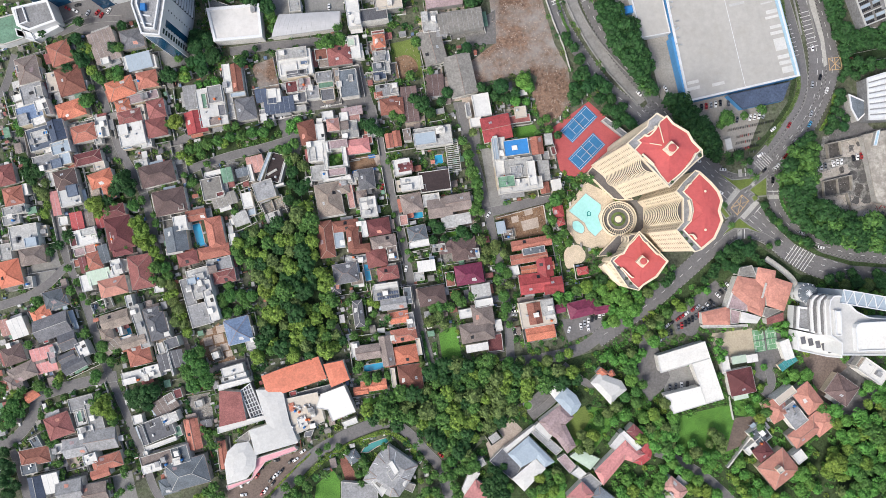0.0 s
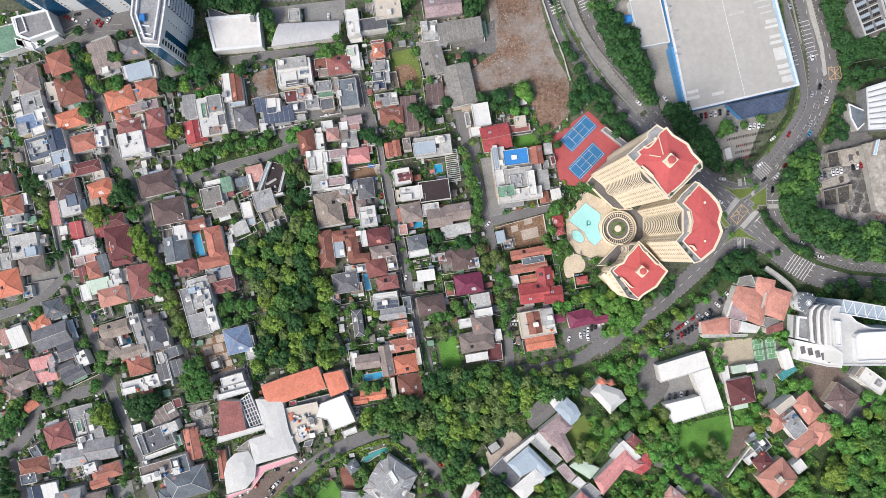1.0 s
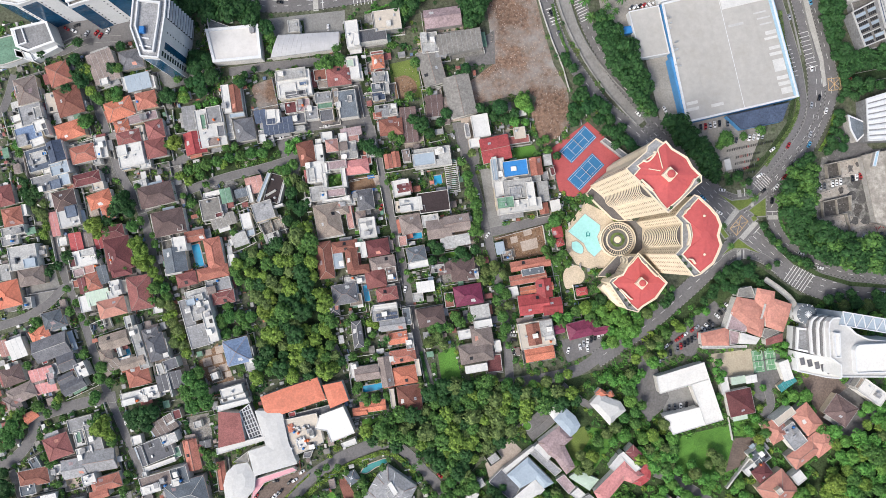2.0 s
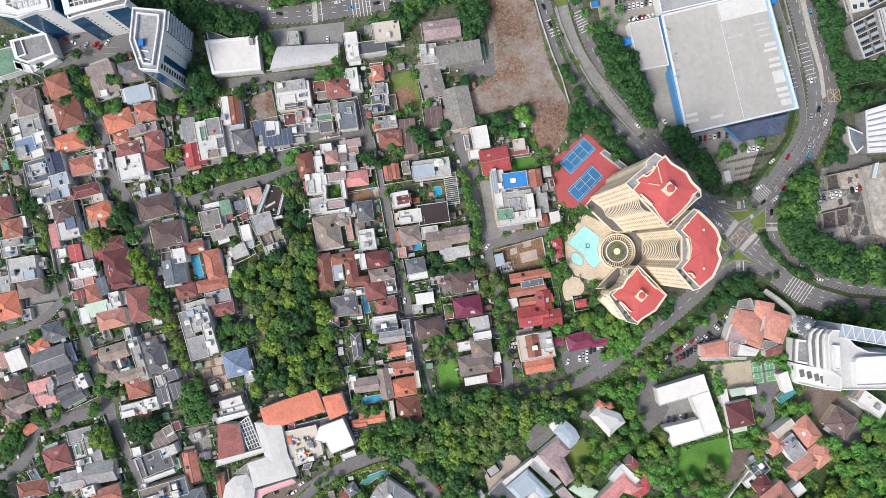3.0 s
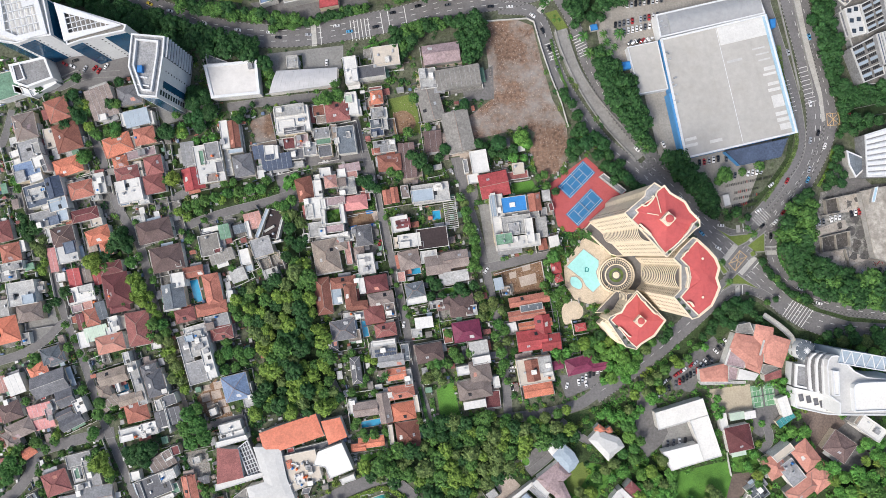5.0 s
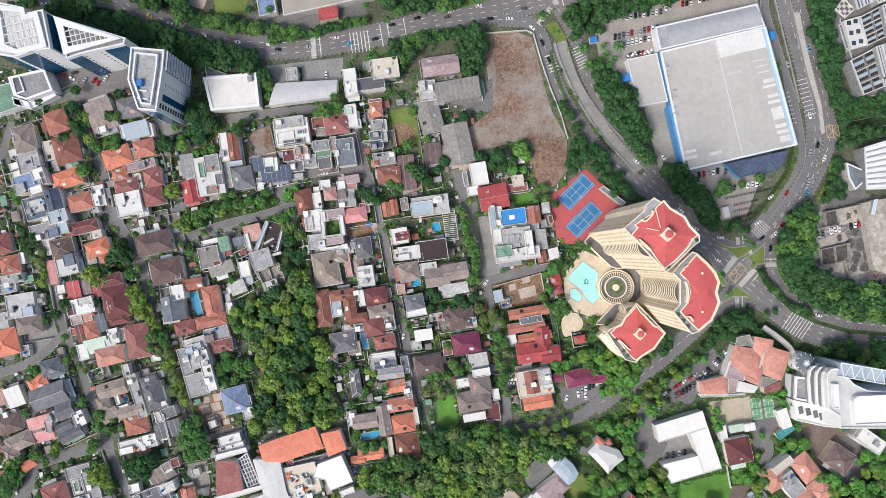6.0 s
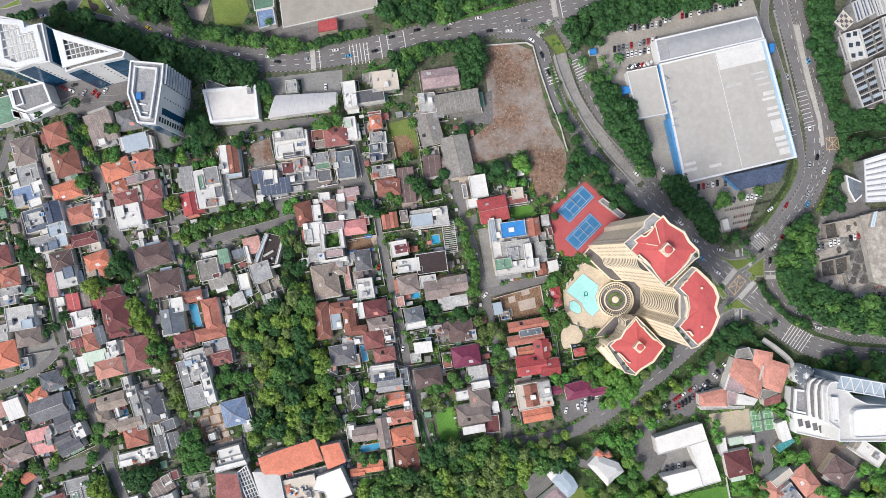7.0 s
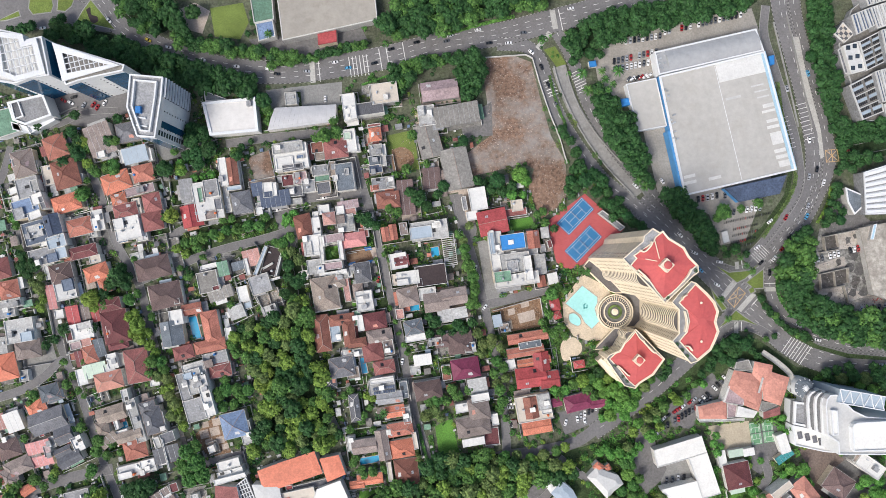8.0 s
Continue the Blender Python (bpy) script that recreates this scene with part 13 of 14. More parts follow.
wood += [(126.5, 126.7, 4.8, "d"), (121.1, 150.8, 5.8, "d"), (115.7, 155.8, 4.3, "d"), (123.3, 137.2, 4.3, "d"), (107.0, 156.2, 5.7, "d"), (128.7, 132.9, 6.4, "d"), (116.2, 161.2, 5.5, "d"), (120.7, 141.7, 4.0, "d"), (111.2, 160.4, 4.6, "d"), (135.2, 119.0, 4.1, "d"), (114.0, 139.5, 6.0, "d"), (112.1, 144.5, 4.2, "d"), (132.1, 126.5, 4.1, "d"), (139.9, 108.6, 4.1, "d"), (-126.9, 169.2, 6.2, "d"), (-171.9, 184.1, 3.9, "d"), (-201.3, 189.0, 4.0, "d"), (-204.1, 192.5, 5.0, "d"), (-170.7, 190.4, 5.4, "d"), (-140.7, 171.8, 6.6, "d")]
wood += [(-177.7, 189.0, 6.4, "d"), (-161.5, 179.0, 6.8, "d"), (-186.4, 190.7, 4.0, "d"), (-159.8, 186.6, 5.3, "d"), (-200.0, 196.0, 4.0, "d"), (-178.5, 179.7, 5.7, "d"), (-195.4, 196.6, 3.9, "d"), (-154.2, 172.2, 6.6, "d"), (-134.9, 177.1, 6.8, "d"), (-207.1, 200.6, 4.9, "d"), (-148.0, 173.6, 5.0, "d"), (-187.1, 195.4, 6.0, "d"), (-193.4, 185.4, 4.2, "d"), (-152.2, 182.3, 6.5, "d"), (-182.5, 185.3, 3.9, "d"), (-144.6, 180.8, 6.3, "d"), (-172.4, 179.1, 4.3, "d"), (-123.6, 178.4, 3.9, "d"), (-166.2, 186.5, 4.6, "d"), (-190.7, 190.2, 4.1, "d")]
wood += [(-133.0, 171.4, 4.3, "d"), (-185.3, 181.5, 5.3, "d"), (-128.4, 177.1, 4.8, "d"), (-196.3, 191.4, 4.1, "d"), (-201.7, 200.4, 3.9, "d"), (-167.6, 176.2, 4.8, "d"), (-176.9, 223.8, 5.9, "d"), (-171.5, 213.7, 4.9, "d"), (-179.9, 216.8, 4.1, "d"), (-173.0, 218.6, 5.1, "d"), (-179.6, 230.7, 3.9, "d"), (-181.9, 221.0, 4.8, "d"), (-168.9, 210.2, 4.1, "d"), (-176.5, 213.5, 4.0, "d"), (-253.7, 207.4, 4.8, "d"), (-231.3, 209.4, 6.4, "d"), (-243.7, 205.2, 4.3, "d"), (-211.0, 203.1, 5.2, "d"), (-225.1, 198.2, 4.7, "d"), (-238.2, 212.1, 4.9, "d")]
wood += [(-185.7, 224.9, 3.8, "m"), (-210.8, 230.1, 3.8, "d"), (-204.1, 229.6, 4.2, "d"), (-188.8, 217.5, 3.6, "d"), (-199.2, 214.8, 3.9, "d"), (-187.2, 231.6, 3.7, "d"), (-188.0, 210.8, 4.5, "d"), (-194.0, 227.9, 4.4, "d"), (-196.7, 210.9, 4.0, "m"), (-210.5, 222.9, 4.5, "m"), (-192.1, 214.4, 3.4, "m"), (-204.0, 216.6, 3.7, "d"), (-190.1, 223.0, 3.8, "d"), (-198.2, 231.5, 4.0, "d"), (-208.2, 227.1, 3.7, "m"), (-189.2, 227.1, 4.4, "m"), (-191.3, 231.7, 3.7, "d"), (-214.9, 231.2, 3.5, "d"), (-22.7, 230.0, 4.0, "d"), (48.8, 239.6, 4.5, "m")]
wood += [(28.2, 221.6, 4.0, "m"), (22.7, 231.2, 5.5, "m"), (-12.2, 218.7, 6.2, "d"), (70.2, 249.1, 3.9, "d"), (73.4, 252.4, 4.2, "d"), (2.8, 210.4, 6.0, "m"), (11.4, 214.8, 5.1, "d"), (12.7, 223.8, 4.8, "d"), (62.6, 250.5, 4.6, "m"), (-33.5, 212.1, 6.2, "d"), (-9.7, 209.6, 5.5, "d"), (1.9, 224.8, 4.6, "d"), (-13.1, 232.0, 6.0, "d"), (40.5, 229.3, 6.1, "d"), (57.0, 237.3, 4.4, "d"), (-39.0, 215.6, 4.5, "d"), (21.5, 217.6, 5.5, "m"), (11.6, 245.9, 3.9, "d"), (-16.2, 212.7, 5.6, "d"), (73.4, 235.8, 5.5, "d")]
wood += [(81.3, 250.2, 5.1, "d"), (12.4, 231.1, 6.2, "d"), (-22.6, 215.9, 4.6, "d"), (34.7, 245.6, 3.9, "m"), (-27.8, 207.4, 4.2, "m"), (46.4, 227.0, 4.7, "m"), (34.8, 228.7, 4.6, "d"), (62.1, 231.5, 6.1, "d"), (-1.9, 236.6, 4.7, "d"), (-27.9, 222.0, 4.0, "d"), (19.7, 241.4, 4.6, "m"), (14.4, 239.8, 5.2, "d"), (24.7, 245.6, 6.3, "d"), (53.5, 227.4, 5.2, "m"), (-7.6, 235.4, 5.8, "d"), (-7.4, 223.8, 4.8, "d"), (-20.0, 237.6, 5.0, "d"), (-4.9, 212.7, 4.6, "d"), (62.6, 239.8, 4.2, "d"), (49.5, 232.1, 5.6, "d")]
wood += [(67.9, 241.8, 6.3, "d"), (49.3, 246.3, 5.5, "d"), (7.1, 218.6, 5.7, "d"), (55.6, 242.5, 3.9, "d"), (8.7, 240.3, 5.1, "d"), (19.8, 224.7, 4.0, "d"), (4.2, 230.8, 4.7, "d"), (41.5, 247.7, 4.6, "d"), (3.7, 243.9, 4.1, "d"), (29.0, 231.3, 4.0, "d"), (-5.3, 241.8, 4.5, "d"), (30.5, 242.0, 4.5, "d"), (-34.8, 218.4, 5.2, "d"), (-14.4, 242.2, 4.6, "d"), (35.1, 237.8, 5.9, "m"), (59.7, 226.7, 4.9, "m"), (-17.7, 223.7, 4.3, "d"), (-22.2, 209.7, 4.6, "d"), (0.9, 217.4, 5.4, "m"), (67.9, 228.2, 5.3, "m")]
wood += [(33.1, 222.6, 4.3, "d"), (-28.6, 227.6, 4.8, "m"), (55.7, 247.4, 4.8, "m"), (40.9, 222.5, 5.6, "d"), (77.2, 244.8, 5.0, "d"), (-22.9, 223.6, 4.4, "m"), (68.0, 237.0, 4.4, "d"), (42.3, 236.7, 5.3, "m"), (25.5, 237.4, 4.5, "d"), (3.5, 237.0, 5.3, "d"), (61.9, 246.2, 4.1, "d"), (-2.6, 227.9, 4.7, "m"), (-27.4, 215.4, 4.0, "d"), (17.9, 246.1, 4.9, "d"), (-6.4, 218.0, 4.0, "m"), (7.0, 224.9, 4.2, "m"), (-1.1, 244.2, 4.9, "d"), (24.2, 224.4, 3.9, "m"), (-18.1, 229.8, 4.5, "m"), (17.9, 234.5, 4.9, "d")]
wood += [(-18.0, 218.6, 4.7, "d"), (39.3, 243.0, 4.0, "d"), (15.2, 218.7, 4.6, "m"), (16.7, 228.2, 4.3, "d"), (44.9, 244.1, 3.9, "d"), (-13.8, 226.9, 4.3, "d"), (31.3, 248.0, 3.9, "m"), (103.4, 215.9, 5.8, "d"), (189.4, 235.0, 6.0, "d"), (117.2, 205.2, 3.9, "d"), (159.6, 219.7, 4.4, "d"), (113.5, 215.8, 5.5, "d"), (178.9, 224.7, 4.1, "d"), (141.0, 220.8, 4.4, "d"), (171.2, 223.8, 4.3, "d"), (122.2, 221.8, 5.2, "d"), (198.0, 229.9, 4.3, "d"), (152.5, 222.3, 4.2, "d"), (130.8, 216.8, 6.3, "d"), (148.7, 214.2, 5.6, "d")]
wood += [(106.9, 207.1, 5.0, "d"), (155.1, 217.0, 4.5, "d"), (187.4, 224.4, 4.5, "d"), (155.6, 230.5, 5.2, "d"), (112.5, 207.1, 4.7, "d"), (181.7, 235.2, 4.4, "d"), (96.3, 214.4, 4.7, "d"), (123.8, 210.9, 4.9, "d"), (202.9, 230.6, 5.7, "d"), (149.1, 227.2, 4.1, "d"), (165.3, 218.4, 4.4, "d"), (197.5, 236.3, 5.5, "d"), (156.3, 224.4, 4.7, "d"), (140.2, 213.7, 5.1, "d"), (182.4, 227.5, 4.6, "d"), (114.4, 221.8, 4.8, "d"), (165.2, 229.7, 6.2, "d"), (144.8, 226.7, 4.2, "d"), (147.5, 221.0, 4.7, "d"), (177.1, 230.1, 4.4, "d")]
wood += [(189.7, 230.5, 4.3, "d"), (136.3, 225.5, 5.8, "d"), (91.1, 205.0, 4.1, "d"), (108.6, 202.0, 4.9, "d"), (120.4, 216.4, 4.6, "d"), (129.7, 210.9, 4.1, "d"), (164.6, 223.8, 5.5, "d"), (107.7, 212.2, 4.2, "d"), (117.3, 212.2, 3.9, "d"), (132.0, 223.3, 4.8, "d"), (136.6, 210.1, 4.6, "d"), (201.3, 226.2, 4.4, "d"), (172.5, 228.4, 4.6, "d"), (175.1, 219.9, 5.6, "d"), (89.7, 199.0, 5.9, "d"), (174.2, 233.8, 4.2, "d"), (192.2, 224.2, 6.2, "d"), (204.0, 236.5, 3.9, "d"), (108.6, 219.1, 4.5, "d"), (121.8, 205.9, 4.0, "d")]
wood += [(170.4, 219.2, 4.2, "d"), (127.7, 221.9, 4.1, "d"), (126.5, 216.7, 3.9, "d"), (260.3, 183.0, 3.9, "d"), (255.8, 210.1, 6.0, "d"), (255.9, 223.7, 5.6, "d"), (247.1, 214.5, 3.9, "d"), (252.5, 218.6, 5.4, "d"), (267.8, 142.8, 4.3, "d"), (254.1, 177.4, 6.3, "d"), (248.2, 209.0, 4.6, "d"), (258.3, 190.0, 5.7, "d"), (258.2, 162.7, 5.6, "d"), (261.0, 170.4, 5.4, "d"), (263.8, 160.2, 4.5, "d"), (249.8, 200.4, 4.9, "d"), (248.1, 227.9, 5.7, "d"), (267.1, 148.6, 5.2, "d"), (262.4, 152.8, 4.3, "d"), (251.1, 184.8, 6.0, "d")]
wood += [(259.0, 202.5, 4.2, "d"), (254.7, 195.2, 5.6, "d"), (254.0, 230.5, 5.6, "d"), (255.4, 170.3, 5.2, "d"), (261.8, 145.4, 4.1, "d"), (262.2, 178.6, 5.7, "d"), (254.4, 204.3, 4.3, "d"), (247.4, 220.5, 4.3, "d"), (258.3, 218.1, 4.7, "d"), (251.8, 212.4, 4.3, "d"), (259.4, 157.8, 4.4, "d"), (251.3, 223.8, 4.1, "d"), (264.1, 165.5, 3.9, "d"), (270.9, 136.1, 4.0, "d"), (291.7, 138.8, 4.2, "d"), (270.3, 127.7, 3.7, "d"), (282.0, 139.7, 4.2, "d"), (293.0, 148.8, 5.0, "d"), (277.5, 139.0, 3.6, "d")]
wood += [(286.5, 140.5, 3.7, "d"), (279.2, 142.9, 3.7, "d"), (275.0, 127.4, 4.7, "d"), (271.1, 143.6, 3.6, "d"), (296.9, 145.1, 3.5, "d"), (284.5, 127.6, 4.0, "d"), (286.2, 145.7, 4.2, "d"), (274.7, 145.8, 3.7, "d"), (268.3, 132.5, 3.9, "d"), (273.7, 140.1, 3.5, "d"), (296.8, 139.7, 3.5, "d"), (281.5, 147.6, 4.3, "d"), (266.8, 137.2, 3.6, "d"), (292.9, 143.1, 3.8, "d")]
wood += [(-138.3, 195.7, 4.3, "m"), (-155.6, 198.7, 3.5, "m"), (-162.1, 202.7, 3.6, "d"), (-130.5, 199.9, 3.4, "d"), (-146.3, 200.4, 4.6, "m"), (-158.3, 203.8, 3.4, "d"), (-126.1, 195.9, 3.4, "m"), (-172.6, 206.5, 3.4, "d"), (-166.2, 204.0, 4.6, "d"), (-176.6, 208.4, 3.0, "m"), (-123.0, 198.3, 3.8, "m"), (-143.4, 197.6, 3.1, "d"), (-150.5, 197.5, 3.5, "m"), (-152.9, 201.7, 3.9, "m"), (-140.6, 200.6, 5.0, "d"), (-118.4, 197.4, 4.4, "d"), (-134.7, 198.3, 3.0, "m"), (-164.5, 200.0, 3.2, "d")]
wood += [(-171.5, 201.3, 4.9, "m"), (-131.0, 195.7, 3.1, "m"), (-159.8, 199.4, 3.3, "d"), (-121.6, 194.3, 3.9, "m"), (-102.9, 194.0, 3.6, "m"), (-80.5, 195.7, 3.0, "d"), (-105.5, 190.8, 3.8, "m"), (-96.6, 194.3, 4.3, "m"), (-67.2, 197.0, 3.6, "d"), (-111.2, 187.6, 3.7, "m"), (-55.1, 200.4, 3.6, "m"), (-91.6, 193.5, 2.9, "m"), (-76.5, 195.2, 3.2, "d"), (-60.8, 200.0, 3.5, "d"), (-101.7, 189.8, 2.7, "m"), (-111.3, 193.3, 3.5, "d"), (-72.5, 197.3, 3.7, "d"), (-85.7, 193.2, 3.1, "m"), (-114.5, 195.6, 2.6, "m"), (-108.8, 196.5, 3.4, "m")]
wood += [(-97.9, 189.8, 3.6, "m"), (-50.5, 202.1, 3.4, "m"), (-82.3, 192.7, 2.9, "m"), (-94.7, 191.3, 2.9, "m"), (-88.8, 191.4, 3.0, "d"), (-64.9, 200.4, 2.8, "m"), (20.7, 187.5, 5.6, "d"), (24.4, 176.8, 5.9, "d"), (13.2, 191.5, 5.5, "d"), (17.7, 179.5, 4.0, "d"), (28.1, 182.9, 5.2, "d"), (23.0, 193.5, 5.6, "d"), (19.1, 168.5, 5.9, "d"), (25.0, 170.5, 4.0, "d"), (13.1, 183.3, 4.1, "d"), (18.5, 174.6, 4.8, "d"), (27.3, 190.0, 4.8, "d"), (21.0, 182.9, 3.9, "d"), (14.1, 176.9, 3.9, "d"), (-13.6, 184.8, 3.3, "m")]
wood += [(1.1, 189.7, 3.5, "m"), (-21.0, 183.1, 4.0, "m"), (-13.8, 189.2, 3.8, "m"), (5.1, 192.8, 3.8, "d"), (-24.7, 171.3, 3.5, "d"), (-23.5, 180.2, 3.3, "d"), (-29.7, 178.7, 4.5, "d"), (-25.0, 175.7, 4.0, "m"), (-8.3, 188.3, 4.4, "d"), (-27.8, 184.6, 3.6, "d"), (-17.0, 183.8, 3.0, "m"), (-18.8, 189.3, 3.2, "m"), (-23.2, 188.3, 3.2, "m"), (-3.7, 188.8, 3.4, "d"), (-18.2, 179.3, 4.6, "d"), (-28.8, 172.7, 3.1, "m"), (9.4, 190.7, 3.0, "d"), (-2.6, 192.8, 3.2, "m"), (-27.8, 164.4, 3.3, "d"), (-26.6, 167.9, 3.1, "d")]
wood += [(-20.9, 175.4, 3.7, "d"), (-31.3, 186.1, 3.7, "d"), (-10.7, 192.2, 3.2, "d"), (-6.5, 192.4, 3.2, "m"), (277.5, -157.4, 4.5, "b"), (281.5, -143.0, 4.3, "m"), (323.8, -141.4, 5.9, "b"), (294.0, -161.6, 5.0, "m"), (319.1, -134.2, 5.6, "b"), (287.4, -113.0, 4.2, "b"), (294.6, -112.4, 4.7, "b"), (308.6, -150.3, 5.7, "b"), (296.9, -129.1, 4.9, "b"), (315.3, -145.0, 5.4, "b"), (311.2, -132.9, 4.0, "m"), (301.9, -109.1, 4.7, "b"), (306.5, -141.0, 5.4, "b"), (259.6, -103.1, 5.3, "b"), (300.0, -154.6, 4.3, "b"), (287.1, -151.0, 3.9, "b")]
wood += [(311.3, -123.7, 4.3, "o"), (285.1, -126.4, 4.0, "b"), (304.7, -148.2, 4.6, "b"), (277.8, -127.4, 4.9, "b"), (267.9, -140.9, 5.2, "b"), (311.6, -137.0, 5.3, "b"), (277.4, -119.6, 4.5, "y"), (292.9, -118.8, 4.4, "o"), (306.1, -115.9, 4.9, "y"), (296.8, -121.1, 4.7, "b"), (299.3, -147.0, 4.3, "m"), (277.5, -110.7, 4.9, "b"), (310.5, -128.7, 3.8, "b"), (273.2, -129.6, 4.3, "m"), (315.8, -150.9, 4.4, "b"), (267.5, -123.8, 4.5, "b"), (263.9, -156.8, 4.4, "o"), (274.6, -105.7, 4.8, "b"), (267.1, -129.1, 4.3, "y"), (300.7, -137.1, 5.4, "b")]
wood += [(314.6, -127.2, 5.2, "o"), (303.6, -128.4, 4.0, "m"), (254.2, -103.2, 4.4, "b"), (293.3, -146.5, 4.5, "b"), (290.5, -106.3, 4.0, "o"), (301.8, -159.3, 5.5, "m"), (284.8, -108.6, 4.6, "b"), (267.9, -159.0, 5.0, "b"), (305.5, -123.4, 4.5, "b"), (299.7, -113.9, 5.4, "b"), (288.7, -123.3, 3.8, "m"), (255.8, -109.1, 4.3, "m"), (280.6, -114.9, 5.3, "m"), (302.9, -144.2, 4.0, "m"), (274.6, -161.1, 3.9, "y"), (307.7, -136.1, 4.1, "m"), (295.3, -106.4, 4.3, "b"), (310.4, -146.1, 4.0, "y"), (250.1, -101.2, 4.2, "m"), (305.6, -154.5, 4.4, "y")]
wood += [(296.4, -140.9, 5.3, "m"), (296.5, -157.9, 3.9, "m"), (301.4, -124.5, 3.8, "b"), (153.3, -114.8, 4.1, "m"), (147.2, -126.9, 4.5, "m"), (136.3, -119.7, 4.6, "b"), (146.1, -120.2, 4.1, "b"), (137.2, -115.5, 3.9, "o"), (140.7, -126.6, 5.0, "b"), (149.5, -133.1, 4.3, "b"), (141.3, -113.5, 3.4, "b"), (130.7, -121.3, 4.8, "y"), (147.1, -114.7, 4.3, "o"), (152.5, -120.6, 4.4, "b"), (131.6, -116.9, 3.7, "b"), (136.5, -125.1, 3.5, "m"), (144.6, -124.1, 3.6, "o"), (151.4, -125.0, 3.7, "o"), (214.6, 32.5, 3.0, "d"), (233.9, 10.9, 2.8, "d")]
wood += [(220.2, 22.9, 2.8, "d"), (237.7, 10.4, 2.4, "d"), (231.8, 13.1, 2.3, "d"), (246.3, 6.7, 2.5, "d"), (227.9, 16.1, 2.7, "d"), (217.6, 27.2, 2.7, "d"), (242.0, 8.9, 3.4, "d"), (225.4, 18.3, 2.5, "d"), (223.7, 21.3, 2.9, "m"), (239.2, 7.9, 2.5, "m"), (220.7, 25.7, 2.2, "d"), (243.5, 5.6, 2.4, "d")]
wood += [(228.2, 58.4, 6.2, "d"), (226.7, 49.5, 6, "m"), (228.5, 40.6, 6.4, "d"), (231.8, 32.0, 6, "d"), (235.8, 25.0, 6.5, "d"), (241.8, 19.0, 6, "d"), (249.2, 14.6, 6.5, "d"), (257.7, 11.2, 6, "d"), (266.6, 9.0, 6.2, "m"), (275.5, 7.1, 6.4, "d"), (284.5, 6.4, 6.5, "m"), (233.1, 66.6, 6, "m"), (238.3, 72.6, 5.5, "d")]
wood += [(240.1, 62.2, 7, "m"), (242.3, 51.0, 6.5, "m"), (239.6, 40.6, 6.6, "d"), (245.5, 31.7, 6, "d"), (252.2, 22.0, 6.8, "m"), (242.8, 77.1, 4.6, "d"), (259.6, 19.0, 6.2, "m"), (269.6, 16.0, 6, "d"), (280.8, 13.8, 6.5, "d"), (290.1, 11.6, 6, "m"), (291.9, 5.3, 6, "m")]
wood += [(106.0, 171.1, 5, "d"), (109.0, 162.9, 5.5, "d"), (111.9, 155.4, 6, "d"), (114.2, 146.8, 6.5, "d"), (118.2, 138.2, 6.5, "d"), (122.3, 129.2, 6.5, "d"), (127.5, 121.4, 6.2, "d"), (120.5, 149.4, 7, "d"), (125.3, 140.4, 7, "d"), (130.5, 131.5, 7, "d"), (135.0, 124.0, 6.2, "d"), (132.0, 118.1, 5, "d"), (126.8, 152.4, 5, "d")]
wood += [(150.9, 99.4, 6.5, "d"), (155.7, 94.2, 6.2, "d"), (160.9, 89.0, 6.6, "d"), (166.1, 83.8, 6.4, "d"), (171.3, 77.8, 6.8, "d"), (175.8, 71.8, 6.4, "d"), (179.5, 66.6, 5.5, "d"), (158.4, 100.9, 6.5, "d"), (164.7, 92.7, 6, "d"), (170.6, 85.3, 6.2, "d"), (176.5, 78.5, 6, "d")]
woodland(wood)

# ---- pools, cars, markings ----
pool(rect(-163.7, 12.8, 5.3, 15.2, 14))
pool(rect(-50.6, -12.2, 3.8, 11.4, 12))
pool(rect(-19.2, 25.7, 12.2, 3.8, 8))
pool(rect(-46.0, -75.8, 13.7, 4.2, 10))
pool(rect(-212.0, -52.7, 6.8, 6.1, 18))
pool(rect(-2.5, 63.6, 5.3, 6.1, 8))
pool([(-54.2, -132.6), (-50.4, -128.1), (-42.1, -124.7), (-37.5, -123.5), (-36.8, -126.2), (-43.6, -128.8), (-49.6, -132.6)], rounded=True, teal=True)
hedge([(-103.3, -164.3), (-90.1, -147.7), (-75.0, -134.9), (-61.8, -127.3), (-50.4, -122.8), (-39.0, -119.0), (-29.6, -122.0), (-18.2, -132.6)], 3.2, 1.6, "y")
car(-222.2, 219.5, -50, "white")
car(-195.6, 206.2, -28, "yellow")
car(-181.9, 201.2, -12, "white")
car(-159.1, 192.8, -10, "white")
car(-266.7, 214.2, 5, "white")
car(-136.3, 188.3, -5, "white")
car(-114.6, 186.8, -5, "white")
car(-108.9, 183.3, -5, "black")
car(-88.7, 185.2, -3, "silver")
car(-69.8, 191.3, 8, "white")
car(-61.0, 187.5, 8, "blue")
car(-43.5, 190.6, 15, "black")
car(-15.0, 204.7, 12, "black")
car(-32.1, 200.1, 12, "black")
car(5.1, 205.5, 12, "grey")
car(7.8, 209.3, 14, "white")
car(26.4, 213.1, 12, "white")
car(56.9, 211.2, 5, "grey")
car(34.0, 204.3, 5, "black")
car(47.0, 204.3, 5, "white")
car(88.9, 227.6, 12, "white")
car(62.2, 198.2, -40, "white")
car(69.0, 188.0, -65, "black")
car(73.6, 176.1, -65, "black")
car(79.2, 162.8, -65, "grey")
car(132.3, 108.0, -45, "white")
car(150.2, 111.1, -60, "white")
car(162.2, 75.0, -48, "white")
car(172.0, 62.9, -25, "white")
car(175.8, 51.5, -45, "blue")
